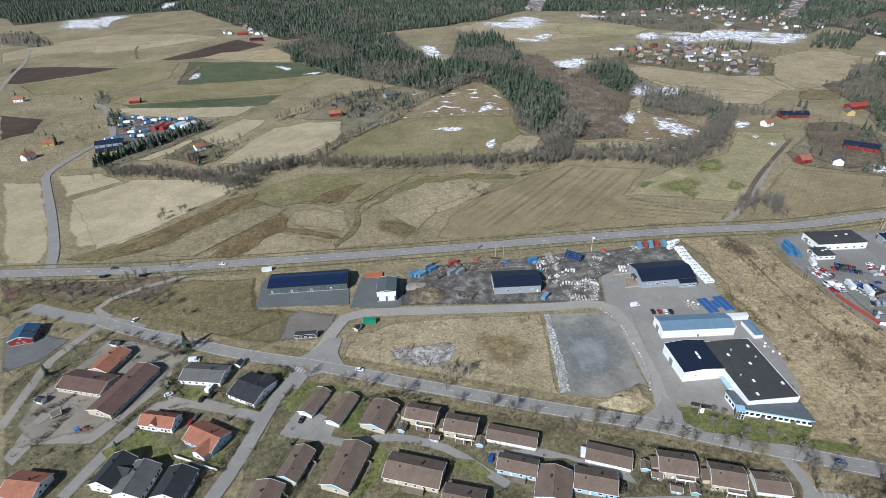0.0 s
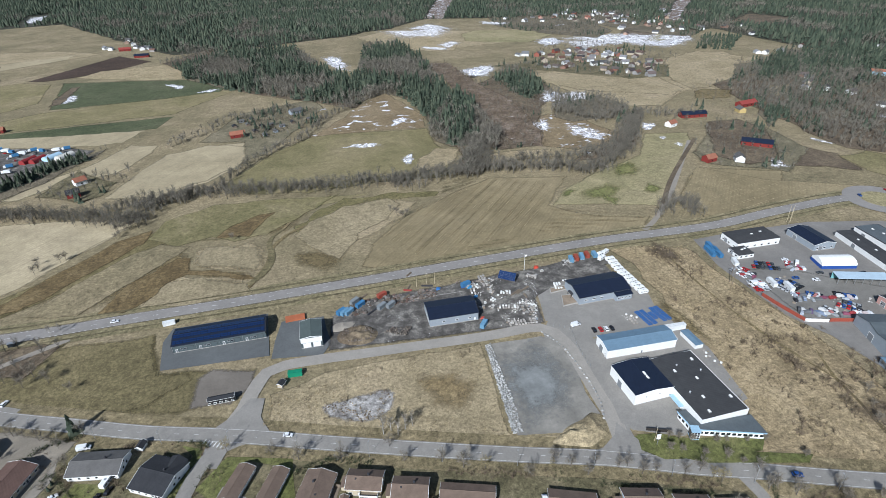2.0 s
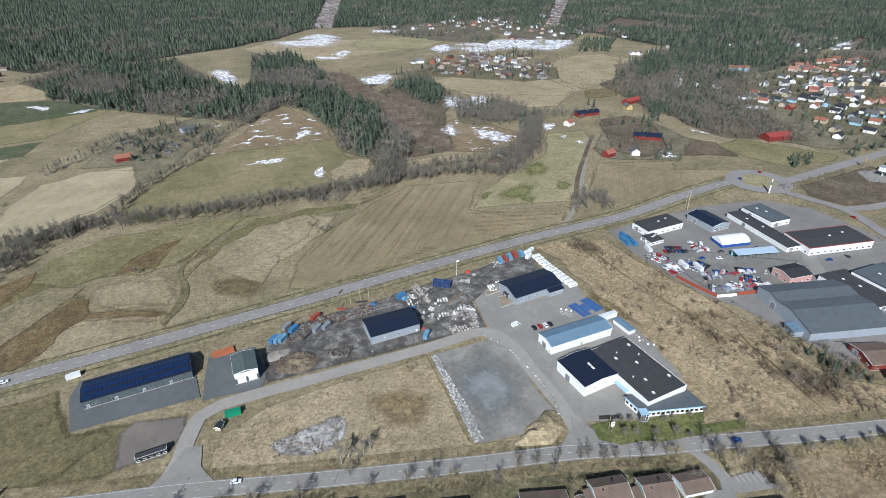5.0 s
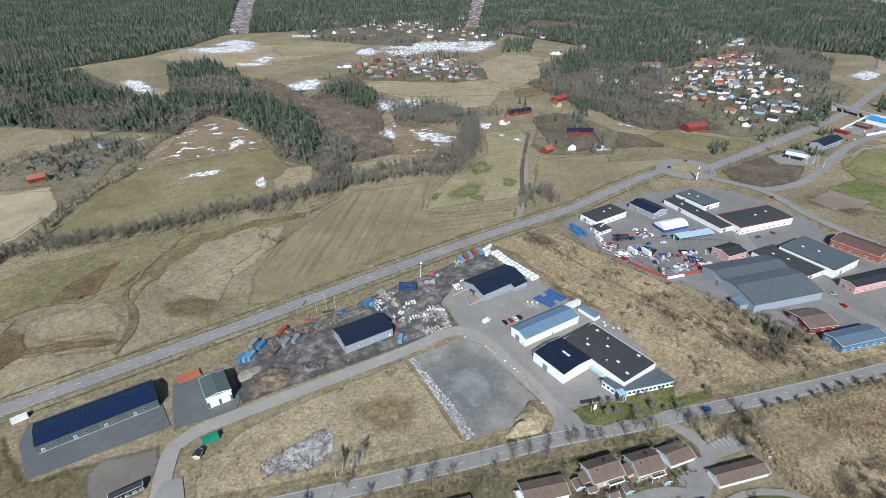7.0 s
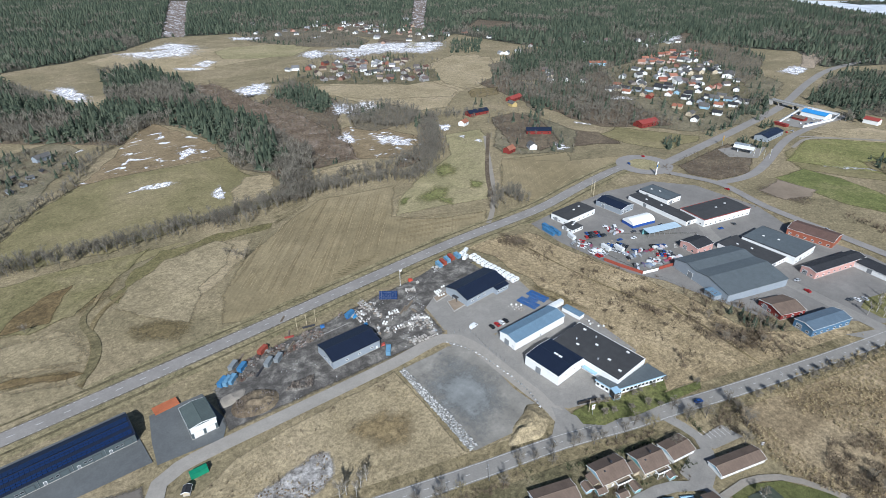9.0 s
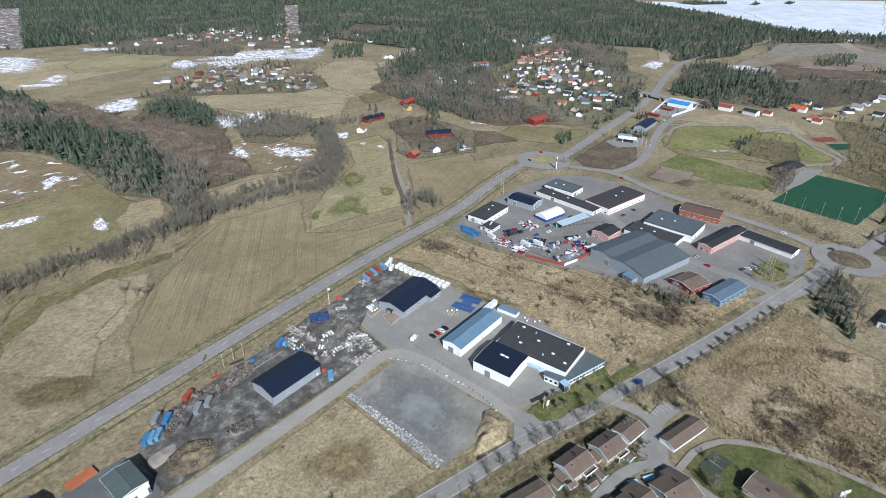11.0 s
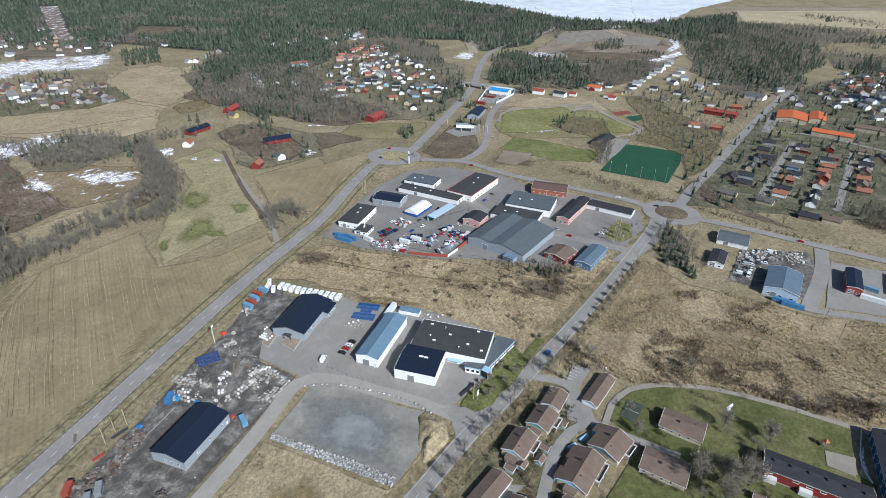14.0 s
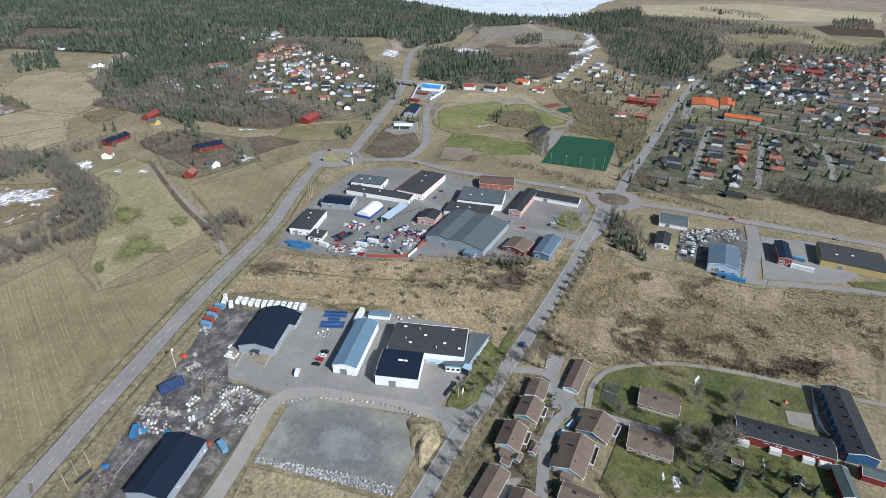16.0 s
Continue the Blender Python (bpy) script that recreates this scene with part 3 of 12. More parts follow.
for spot in ([(278, 950), (308, 940), (292, 873), (262, 839), (230, 849)], [(451, 1145), (504, 1155), (524, 1101), (469, 1042), (424, 1067)], [(707, 1125), (798, 1060), (747, 982), (664, 977), (658, 1055)], [(309, 758), (333, 738), (328, 680), (289, 664), (270, 673)], [(224, 620), (268, 610), (270, 577), (236, 558), (204, 571)], [(267, 599), (311, 558), (289, 521), (254, 541)], [(360, 571), (372, 562), (356, 537), (340, 545)], [(631, 523), (662, 491), (645, 472), (604, 501)],
             [(565, 1317), (616, 1326), (598, 1276), (552, 1275)], [(13, 1128), (46, 1115), (64, 955), (46, 935), (18, 1048)], [(235, 1149), (299, 1215), (316, 1162), (256, 1079)], [(1222, 813), (1280, 761), (1140, 676), (1068, 712)], [(977, 441), (1066, 436), (1053, 397), (955, 390)], [(1059, 305), (1128, 238), (1065, 208), (988, 255)], [(1178, 43), (1300, -8), (1213, -14), (1110, 34)], [(472, 1125), (622, 1100), (599, 1011), (473, 983)], [(224, 921), (276, 934), (263, 854), (220, 833)]):
    patch("snow_patch", spot, SNOW, 5, "old snow left in the open", 8, blob=True)

for spot in ([(113, 1415), (235, 1379), (361, 1429), (371, 1335), (297, 1197), (170, 1239)], [(16, 1130), (57, 1125), (69, 990), (29, 983)], [(439, 1164), (586, 1186), (668, 1172), (790, 1091), (654, 944), (539, 1014)], [(311, 735), (382, 728), (357, 660), (285, 658)], [(243, 923), (286, 914), (269, 831), (229, 841)]):
    patch("snow_field", spot, SNOW, 5, "field under thin old snow", 10, 20, blob=True)
PITSAND = land("pale_pit_sand", (0.25, 0.205, 0.15), (0.32, 0.265, 0.195), (0.38, 0.32, 0.245), 0.02, None, 0.0, 0.4, 0.5, 0.6)
# the sports ground
patch("olive_field", [(561, 257), (641, 259), (729, 228), (732, 146), (640, 85), (587, 94), (563, 128), (524, 224)], OLIVE, 2, "olive rough grass of the sports ground", 4)
patch("tan_field", [(646, 260), (736, 229), (746, 146), (689, 121), (669, 167), (628, 239)], TAN, 3, "tan rough grass of the sports ground", 4)
patch("grass_pitch", [(485, 232), (532, 224), (532, 191), (519, 152), (516, 133), (499, 127), (476, 133), (468, 169)], PITCH, 3, "bright green mown grass pitch", 1)
patch("earth_patch", [(453, 240), (474, 232), (464, 180), (440, 183), (433, 228)], SCRUB, 3, "bare brown earth beside the pitch", 2, blob=True)
patch("artificial_pitch", [(456, 123), (551, 102), (543, 38), (444, 61)], TURF, 4, "dark green artificial turf pitch", 0, 40)

# the lake and the far shore
patch("far_forest_floor", [(813, 3322), (724, 3020), (1290, 2267), (1679, 1783), (2066, 1336), (2179, 1402)], LITTER, 1, "forest floor in the distance", 30, 120)
patch("lake", [(2365, 951), (2034, 542), (1791, 321), (1792, 125), (1953, -32), (2289, -110), (2799, -307), (3210, -357), (2800, 345)], ICE, 1, "frozen pale blue lake", 12, 30, category="lake")
patch("lake", [(2166, 503), (1880, 361), (1728, 221), (1735, 119), (1810, -5), (2151, -27), (2457, -184), (2395, 26)], ICE, 2, "frozen pale blue lake", 12, 30, category="lake")
patch("tan_field", [(2429, -180), (2625, -582), (2876, -1139), (3188, -1911), (1582, -1004), (1636, -792), (1887, -481), (2022, -208)], PLAIN, 2, "wide tan fields on the plain", 10, 30)
patch("fallow_field", [(1323, -371), (1458, -474), (1399, -515), (1316, -558), (1221, -398)], SCRUB, 4, "dark fallow field", 5, 25)
patch("fallow_field", [(1921, -491), (2066, -715), (2003, -812), (1809, -587)], EARTH, 4, "brown fallow field", 5, 25)
patch("fallow_field", [(2075, -350), (2209, -497), (2093, -597), (1950, -482)], DULLGRASS, 4, "dull grass ley", 5, 25)
patch("fallow_field", [(1394, -324), (1518, -483), (1420, -471), (1335, -356)], PLAIN, 5, "pale tan field", 5, 25)
patch("ploughed_field", [(1781, -663), (1911, -805), (1757, -853), (1587, -767), (1651, -703)], PLOUGH, 3, "dark brown ploughed soil", 6, 30)
patch("olive_field", [(1395, -501), (1499, -608), (1387, -614), (1276, -545), (1295, -485)], OLIVE, 3, "olive grass ley", 6, 30)
patch("gravel_pit", [(1016, 311), (1353, 284), (1543, 245), (1543, 115), (1396, 4), (1207, -4), (1033, 51), (945, 132), (906, 213)], EARTH, 3, "worn brown gravel pit", 8, 20)
patch("gravel_pit", [(1258, 257), (1504, 214), (1461, 111), (1354, 32), (1233, 102), (1193, 204)], TAN, 4, "pale sandy floor of the gravel pit", 8, 20, blob=True)
for spot, mat_ in (([(1050, 287), (1226, 241), (1226, 175), (1047, 187), (957, 240)], SCRUB), ([(1110, 135), (1201, 71), (1171, 33), (1039, 77), (1013, 120)], TAN), ([(1448, 99), (1404, 20), (1288, 12), (1289, 73)], SCRUB), ([(1388, 277), (1510, 241), (1513, 163), (1373, 189), (1297, 251)], PLAIN)):
    patch("gravel_pit", spot, mat_, 4, "patchy ground of the gravel pit", 8, 15, blob=True)
patch("snow_patch", [(1056, 310), (1150, 274), (1112, 241), (1004, 258)], SNOW, 5, "thin snow in the gravel pit", 8, 20, blob=True)
patch("snow_patch", [(1072, 96), (1225, 33), (1207, -4), (1071, 52)], SNOW, 5, "thin snow in the gravel pit", 8, 20, blob=True)
patch("snow_patch", [(987, 444), (1083, 441), (1079, 407), (972, 391), (952, 418)], SNOW, 3, "snow in a clearing", 6, blob=True)
patch("snow_patch", [(1112, 320), (1084, 246), (1062, 227), (1036, 274)], SNOW, 3, "thin snow along the pit", 6, blob=True)

patch("gravel_bank", [(1288, 264), (1478, 218), (1607, 157), (1446, 108), (1346, 130), (1328, 200), (1232, 244)], PITSAND, 6, "pale sandy bank of the gravel pit", 8, 25, feather=8.0)
patch("gravel_bank", [(1190, 468), (1232, 450), (1053, 397), (1047, 419)], PITSAND, 6, "pale sandy cutting in the hillside", 6, 15, feather=4.0)
patch("rough_ground", [(1016, 273), (1142, 203), (1200, 71), (1144, 69), (1050, 166), (973, 232)], SCRUB, 6, "dark brush on the floor of the gravel pit", 8, 20, feather=8.0)
patch("snow_patch", [(1122, 325), (1129, 283), (1087, 230), (1046, 246), (1074, 306)], SNOW, 7, "thin snow along the pit", 6, 15, blob=True)
# old snow, strips of stubble and clearings farther off
patch("lake", [(2401, 809), (2287, 584), (2101, 460), (1802, 351), (1730, 276), (1801, 90), (3068, 134), (3020, 242), (2854, 466), (2623, 741)], ICE, 3, "frozen pale blue lake", 10, 60, category="lake")
patch("snow_patch", [(-962, 1867), (-887, 1873), (-801, 1854), (-807, 1656), (-724, 1440), (-764, 1454)], SNOW, 6, "melting snow streaks", 8, 12, blob=True)
patch("snow_patch", [(-800, 1897), (-860, 2154), (-814, 2212), (-751, 2003), (-748, 1876)], SNOW, 6, "melting snow streaks", 8, 12, blob=True)
patch("snow_patch", [(-348, 875), (-360, 947), (-340, 955), (-330, 891)], SNOW, 6, "melting snow streaks", 8, 12, blob=True)
patch("snow_patch", [(-240, 976), (-192, 952), (-202, 923)], SNOW, 6, "melting snow streaks", 8, 12, blob=True)
patch("snow_patch", [(-182, 887), (-161, 911), (-132, 911), (-143, 880)], SNOW, 6, "melting snow streaks", 8, 12, blob=True)
patch("snow_patch", [(9, 577), (20, 591), (53, 597), (40, 578)], SNOW, 6, "melting snow streaks", 8, 12, blob=True)
patch("snow_patch", [(21, 655), (43, 687), (38, 660)], SNOW, 6, "melting snow streaks", 8, 12, blob=True)
patch("snow_patch", [(75, 716), (97, 761), (89, 721)], SNOW, 6, "melting snow streaks", 8, 12, blob=True)
patch("snow_patch", [(73, 637), (108, 684), (102, 650), (80, 632)], SNOW, 6, "melting snow streaks", 8, 12, blob=True)
patch("snow_patch", [(69, 513), (89, 557), (80, 511)], SNOW, 6, "melting snow streaks", 8, 12, blob=True)
patch("snow_patch", [(-5, 730), (9, 748), (10, 734)], SNOW, 6, "melting snow streaks", 8, 12, blob=True)
patch("snow_patch", [(203, 1166), (281, 1108), (267, 1068), (200, 1113)], SNOW, 6, "old snow lying in the open", 8, 12, blob=True)
patch("snow_patch", [(220, 902), (270, 941), (300, 912), (270, 869), (234, 835), (218, 868)], SNOW, 6, "old snow lying in the open", 8, 12, blob=True)
patch("snow_patch", [(419, 1092), (477, 1164), (515, 1168), (521, 1113), (455, 1045)], SNOW, 6, "old snow lying in the open", 8, 12, blob=True)
patch("snow_patch", [(417, 1471), (513, 1394), (480, 1335), (399, 1390)], SNOW, 6, "old snow lying in the open", 8, 12, blob=True)
patch("snow_patch", [(597, 997), (671, 997), (735, 1080), (788, 1061), (726, 994), (664, 957), (617, 938)], SNOW, 6, "old snow lying in the open", 8, 12, blob=True)
patch("snow_patch", [(552, 1078), (607, 1050), (615, 1017), (568, 1003)], SNOW, 6, "old snow lying in the open", 8, 12, blob=True)
patch("snow_patch", [(316, 740), (331, 751), (344, 691), (314, 647), (285, 643), (288, 674)], SNOW, 6, "old snow lying in the open", 8, 12, blob=True)
patch("snow_patch", [(259, 555), (294, 558), (307, 536), (287, 515), (265, 529)], SNOW, 6, "old snow lying in the open", 8, 12, blob=True)
patch("snow_patch", [(409, 438), (420, 434), (411, 403), (388, 402)], SNOW, 6, "old snow lying in the open", 8, 12, blob=True)
patch("snow_patch", [(351, 563), (367, 569), (369, 553), (353, 533), (340, 537)], SNOW, 6, "old snow lying in the open", 8, 12, blob=True)
patch("snow_patch", [(343, 516), (360, 512), (348, 500)], SNOW, 6, "old snow lying in the open", 8, 12, blob=True)
patch("snow_patch", [(348, 490), (363, 490), (352, 479)], SNOW, 6, "old snow lying in the open", 8, 12, blob=True)
patch("snow_patch", [(247, 622), (268, 619), (243, 568), (244, 586)], SNOW, 6, "old snow lying in the open", 8, 12, blob=True)
patch("snow_patch", [(492, 475), (502, 441), (495, 433), (486, 465)], SNOW, 6, "old snow lying in the open", 8, 12, blob=True)
patch("snow_patch", [(985, 434), (1078, 437), (1071, 401), (951, 389)], SNOW, 6, "snow left in the clearing", 8, 12, blob=True)
patch("snow_patch", [(1108, 322), (1129, 290), (1100, 240), (1037, 263), (1068, 291)], SNOW, 6, "snow left in the clearing", 8, 12, blob=True)
patch("snow_patch", [(976, 270), (961, 227), (916, 228), (920, 253)], SNOW, 6, "snow left in the clearing", 8, 12, blob=True)
patch("sand_bank", [(1201, 474), (1266, 465), (1162, 423), (1077, 404), (1069, 426)], EARTH, 5, "bare sandy bank above the road", 3, 12)
patch("gravel_pit", [(1270, 270), (1502, 265), (1584, 165), (1462, 136), (1425, 77), (1369, 75), (1325, 140), (1258, 184)], GRAVEL, 5, "pale sandy floor of the gravel pit", 8, 20, blob=True)
patch("straw_field", [(-668, 1256), (-586, 1243), (-458, 1318), (-465, 1259), (-544, 1184), (-626, 1167)], STRAW, 2, "pale stubble strip", 3)
patch("tan_field", [(-385, 1066), (-362, 1115), (-274, 1130), (-231, 1176), (-209, 996), (-270, 1010)], RUT, 2, "pale fallow strip", 3)
patch("fallow_field", [(-361, 871), (-370, 912), (-372, 991), (-356, 996), (-345, 886)], SCRUB, 4, "bare brown end of the winter crop", 3)
patch("straw_field", [(-390, 736), (-356, 733), (-305, 725), (-202, 717), (-216, 674), (-244, 671), (-311, 681), (-366, 705)], STRAW, 2, "pale stubble strip", 3)
patch("straw_field", [(-232, 607), (-207, 666), (-174, 651), (-174, 628), (-197, 573), (-239, 561), (-264, 528), (-283, 532), (-255, 582)], STRAW, 2, "pale straw stubble field", 3)
patch("straw_field", [(-195, 511), (-179, 574), (-162, 618), (-124, 638), (-79, 622), (-70, 585), (-84, 559), (-109, 529), (-135, 511), (-147, 499)], STRAW, 2, "pale straw stubble field", 3)
patch("garden_ground", [(-255, 532), (-249, 565), (-239, 599), (-216, 574), (-191, 551), (-194, 519), (-208, 507)], GARDEN, 3, "garden round a lonely house", 3)
patch("straw_field", [(227, 1343), (296, 1328), (296, 1150), (269, 1075), (201, 1120), (194, 1153)], RUT, 4, "pale striped stubble", 3)
patch("green_field", [(328, 1264), (375, 1309), (495, 1264), (513, 1178), (436, 1110), (360, 1136), (314, 1169)], GREENFIELD, 4, "pale green ley", 3)
patch("tan_field", [(517, 1123), (581, 1136), (774, 1111), (708, 1023), (630, 1042), (552, 1078)], GREENFIELD, 4, "pale green ley", 3)
patch("fallow_field", [(492, 667), (517, 678), (553, 659), (522, 625), (490, 625), (476, 637)], WET, 5, "wet brown corner of the pasture", 3)
patch("tan_field", [(609, 667), (643, 660), (615, 624), (578, 609), (575, 626)], TAN, 5, "small tan clearing", 3)

patch("gravel_pit", [(1410, 284), (1543, 176), (1457, 141), (1433, 30), (1295, 45), (1291, 139), (1333, 170), (1228, 266)], SANDY, 6, "pale sandy floor of the gravel pit", 8, 12, feather=8.0)
patch("gravel_pit", [(1151, 224), (1185, 111), (1248, 48), (1144, 40), (1081, 131), (1033, 234)], SCRUB, 6, "brown worn ground of the gravel pit", 8, 12, feather=8.0)
patch("gravel_pit", [(1016, 293), (1145, 244), (1092, 220), (967, 234), (887, 259)], SANDY, 6, "pale sandy floor of the gravel pit", 6, 12, feather=6.0)
patch("snow_patch", [(1494, 26), (1525, -9), (1315, -18), (1134, 34), (1205, 43), (1357, 10)], SNOW, 7, "old snow along a new street", 4, 8, blob=True)
patch("snow_patch", [(1120, 328), (1124, 289), (1087, 239), (1033, 259), (1067, 307)], SNOW, 7, "old snow in the pit", 5, 8, blob=True)
patch("snow_patch", [(1641, 188), (1708, 134), (1624, 107), (1551, 151)], SNOW, 7, "old snow in the pit", 5, 8, blob=True)
patch("tan_field", [(2295, -246), (2577, -772), (2409, -947), (2348, -1151), (1957, -954), (1899, -644), (1905, -421), (1900, -207)], STRAW, 6, "pale stubble on the plain", 10, 40, feather=14.0)
patch("ploughed_field", [(1782, -661), (1789, -767), (1709, -828), (1588, -767), (1598, -634)], PLOUGH, 7, "dark ploughed soil on the plain", 6, 30)
patch("fallow_field", [(1332, -387), (1435, -494), (1295, -479), (1200, -379)], SCRUB, 7, "dark fallow field", 5, 20)
patch("olive_field", [(1384, -501), (1450, -592), (1360, -600), (1286, -533), (1309, -485)], OLIVE, 7, "olive grass ley", 5, 20)
patch("tan_field", [(1521, -336), (1590, -459), (1598, -580), (1469, -521), (1356, -388), (1354, -305)], MEADOW, 7, "tan field on the plain", 5, 20)
patch("town_ground", [(703, 572), (819, 626), (1045, 668), (1090, 612), (944, 496), (823, 401), (729, 362), (648, 362), (603, 379), (673, 465), (643, 503)], GARDEN, 5, "gardens of the hillside houses", 6, 12, feather=6.0)

# the wet meadow between the stream and the road
patch("sedge_strip", [(-250.8, 336.0), (-228.9, 350.7), (-207.6, 366.7), (-182.7, 391.5), (-158.5, 415.2), (-131, 437), (-103, 445), (-104.7, 426.3), (-135.3, 395.7), (-168.1, 360.4), (-199.7, 337.9), (-229.5, 327.8)], land("streaky_sedge", (0.11, 0.096, 0.042), (0.16, 0.138, 0.064), (0.22, 0.184, 0.095), 0.04), 3, "streaky brown-green sedge along the stubble", 3, feather=4.0)
patch("sedge_strip", [(-121.9, 403.7), (-109.6, 408.0), (-100.4, 392.1), (-98.9, 366.2), (-107.9, 347.1), (-117.9, 350.8), (-129.7, 374.2)], WET, 3, "dark brown wet sedge", 5, blob=True)
patch("sedge_strip", [(-95, 441), (-82, 454), (-48, 448), (-48.5, 423.7), (-64.2, 403.3), (-90.5, 406.6)], WET, 3, "dark brown wet sedge", 6, blob=True)
patch("sedge_strip", [(-36.0, 375.7), (-16.4, 373.0), (4.6, 357.4), (4.5, 342.7), (-9.2, 333.0), (-29.9, 350.1)], WET, 3, "dark brown wet sedge", 6, blob=True)
patch("sedge_strip", [(-92.9, 362.4), (-73.8, 357.5), (-55.5, 350.9), (-54.6, 344.2), (-74.0, 350.5), (-90.2, 353.8)], WET, 3, "dark brown wet sedge", 4, blob=True)
patch("sedge_strip", [(-31.7, 410.4), (-13.7, 434.0), (10, 453), (49, 454), (91, 446), (85.5, 436.9), (45.5, 441.1), (10.0, 434.1), (-12.4, 418.7), (-28.1, 397.9)], land("mossy_sedge", (0.115, 0.105, 0.045), (0.155, 0.14, 0.062), (0.2, 0.175, 0.085), 0.03), 3, "mossy green-brown sedge along a dip", 5, 6, blob=False, feather=3.5)
patch("tan_field", [(-99.6, 391.5), (-90.4, 400.8), (-51.3, 383.2), (-47.8, 366.8), (-54.0, 351.2), (-91.6, 367.5)], TAN, 3, "light tan rough grass", 5, blob=True)
patch("tan_field", [(31, 454), (61, 447), (63.6, 427.1), (34.9, 402.8), (8.5, 374.6), (-22.1, 379.7), (-33.6, 394.9), (-15.7, 420.8)], TAN, 4, "light tan rough grass", 5, blob=True)
patch("tan_field", [(-103.4, 358.7), (-82.2, 352.7), (-57.7, 341.4), (-59.4, 327.1), (-92.6, 337.5), (-105.5, 348.1)], TAN, 3, "light tan rough grass", 5, blob=True)
FAINT_RUT = land("shallow_rut", (0.178, 0.14, 0.073), (0.21, 0.168, 0.09), (0.248, 0.2, 0.11), 0.06)
DARK_RUT = land("muddy_rut", (0.10, 0.09, 0.046), (0.145, 0.127, 0.066), (0.2, 0.172, 0.094), 0.06)
ribbon("field_ditch", [(-60.3, 337.7), (-53.0, 346.2), (-47.4, 361.8), (-46.9, 375.3), (-49.1, 389.2), (-46.4, 401.4), (-40.2, 409.0)], 4.5, DARK_RUT, 5, "muddy grassed ditch through the meadow", 4, (4.0, 5.5, 4.5, 3.5, 2.2))
ribbon("field_ditch", [(-120.9, 390.3), (-114.8, 401.2), (-109.0, 409.1), (-93.5, 408.5), (-78.3, 404.7), (-64.2, 402.6)], 2.2, DARK_RUT, 5, "narrow winding ditch", 5, (2.6, 1.8, 2.4, 1.2))
ribbon("wheel_track", [(-40.2, 409.0), (-29.3, 429.5), (-15.8, 445.4), (-4, 459), (0, 466)], 2.6, FAINT_RUT, 6, "wheel track worn into the grass", 5, (1.6, 2.8, 1.2, 2.4, 0.8))
DRYGRASS = land("dry_meadow_grass", (0.225, 0.192, 0.115), (0.275, 0.234, 0.143), (0.325, 0.277, 0.175), 0.02, None, 0.0, 0.6, 0.5, 0.7)
SEDGE = land("brown_sedge", (0.105, 0.077, 0.036), (0.15, 0.112, 0.052), (0.205, 0.158, 0.08), 0.05, None, 0.0, 0.6, 0.7, 0.9)
MOSS = land("mossy_meadow", (0.142, 0.134, 0.06), (0.186, 0.168, 0.08), (0.242, 0.21, 0.116), 0.03, None, 0.0, 0.55, 0.5, 0.7)
patch("straw_field", [(-296, 440), (-262, 479), (-205, 474), (-152.1, 456.6), (-157.4, 444.6), (-179.1, 411.9), (-196.3, 385.1), (-217.7, 361.1), (-232.5, 347.9)], STRAW, 2, "pale straw stubble field", 3, 6, feather=2.5)
patch("sedge_strip", [(-219.5, 346.3), (-205.8, 358.1), (-193.7, 377.8), (-172.4, 406.0), (-160.3, 425.5), (-136.7, 436.7), (-137.0, 414.3), (-156.0, 391.2), (-175.6, 364.7), (-194.2, 344.9), (-213.1, 341.0)], SEDGE, 7, "dark brown sedge along the stubble", 3, 6, feather=2.5)
patch("meadow", [(-190.8, 336.3), (-174.6, 361.8), (-153.5, 390.7), (-126.3, 411.9), (-104.1, 402.3), (-119.3, 378.0), (-142.6, 350.4), (-157.5, 329.1)], MEADOW, 6, "tan-olive rough meadow", 3, 6, feather=2.5)
patch("sedge_strip", [(-148.3, 327.2), (-140.5, 350.8), (-123.5, 374.9), (-111.3, 386.5), (-99.9, 383.9), (-98.4, 367.4), (-83.6, 363.2), (-58.7, 350.1), (-54.6, 342.8), (-62.6, 341.8), (-84.7, 353.9), (-101.7, 359.5), (-113.3, 348.4), (-122.2, 329.4), (-130.3, 324.1)], SEDGE, 7, "dark brown sedge in a wet hollow", 3, 6, feather=2.5)
patch("green_strip", [(-138.4, 420.5), (-131.4, 450.5), (-97.7, 470.9), (-44.0, 469.6), (-7.5, 461.7), (8.0, 465.8), (-14.0, 441.1), (-36.7, 416.9), (-52.2, 402.1), (-72.9, 399.8), (-92.3, 410.0), (-114.5, 403.5)], MOSS, 6, "mossy green meadow along the stream", 3, 6, feather=2.5)
patch("sedge_strip", [(-89.6, 409.4), (-81.0, 425.8), (-60.1, 440.7), (-46.0, 444.3), (-53.6, 425.9), (-62.8, 403.3)], SEDGE, 7, "dark brown sedge in a wet hollow", 3, 6, feather=2.5)
patch("tan_field", [(-100.2, 378.8), (-98.3, 397.6), (-83.0, 398.1), (-56.5, 388.2), (-50.3, 368.7), (-54.1, 351.9), (-73.7, 360.0), (-93.6, 367.3)], DRYGRASS, 7, "light tan dry grass", 3, 6, feather=6.0)
patch("tan_field", [(-124.0, 328.2), (-112.6, 356.4), (-96.8, 357.5), (-61.3, 339.7), (-56.8, 326.3), (-91.2, 323.1)], DRYGRASS, 6, "light tan dry grass", 3, 6, feather=6.0)
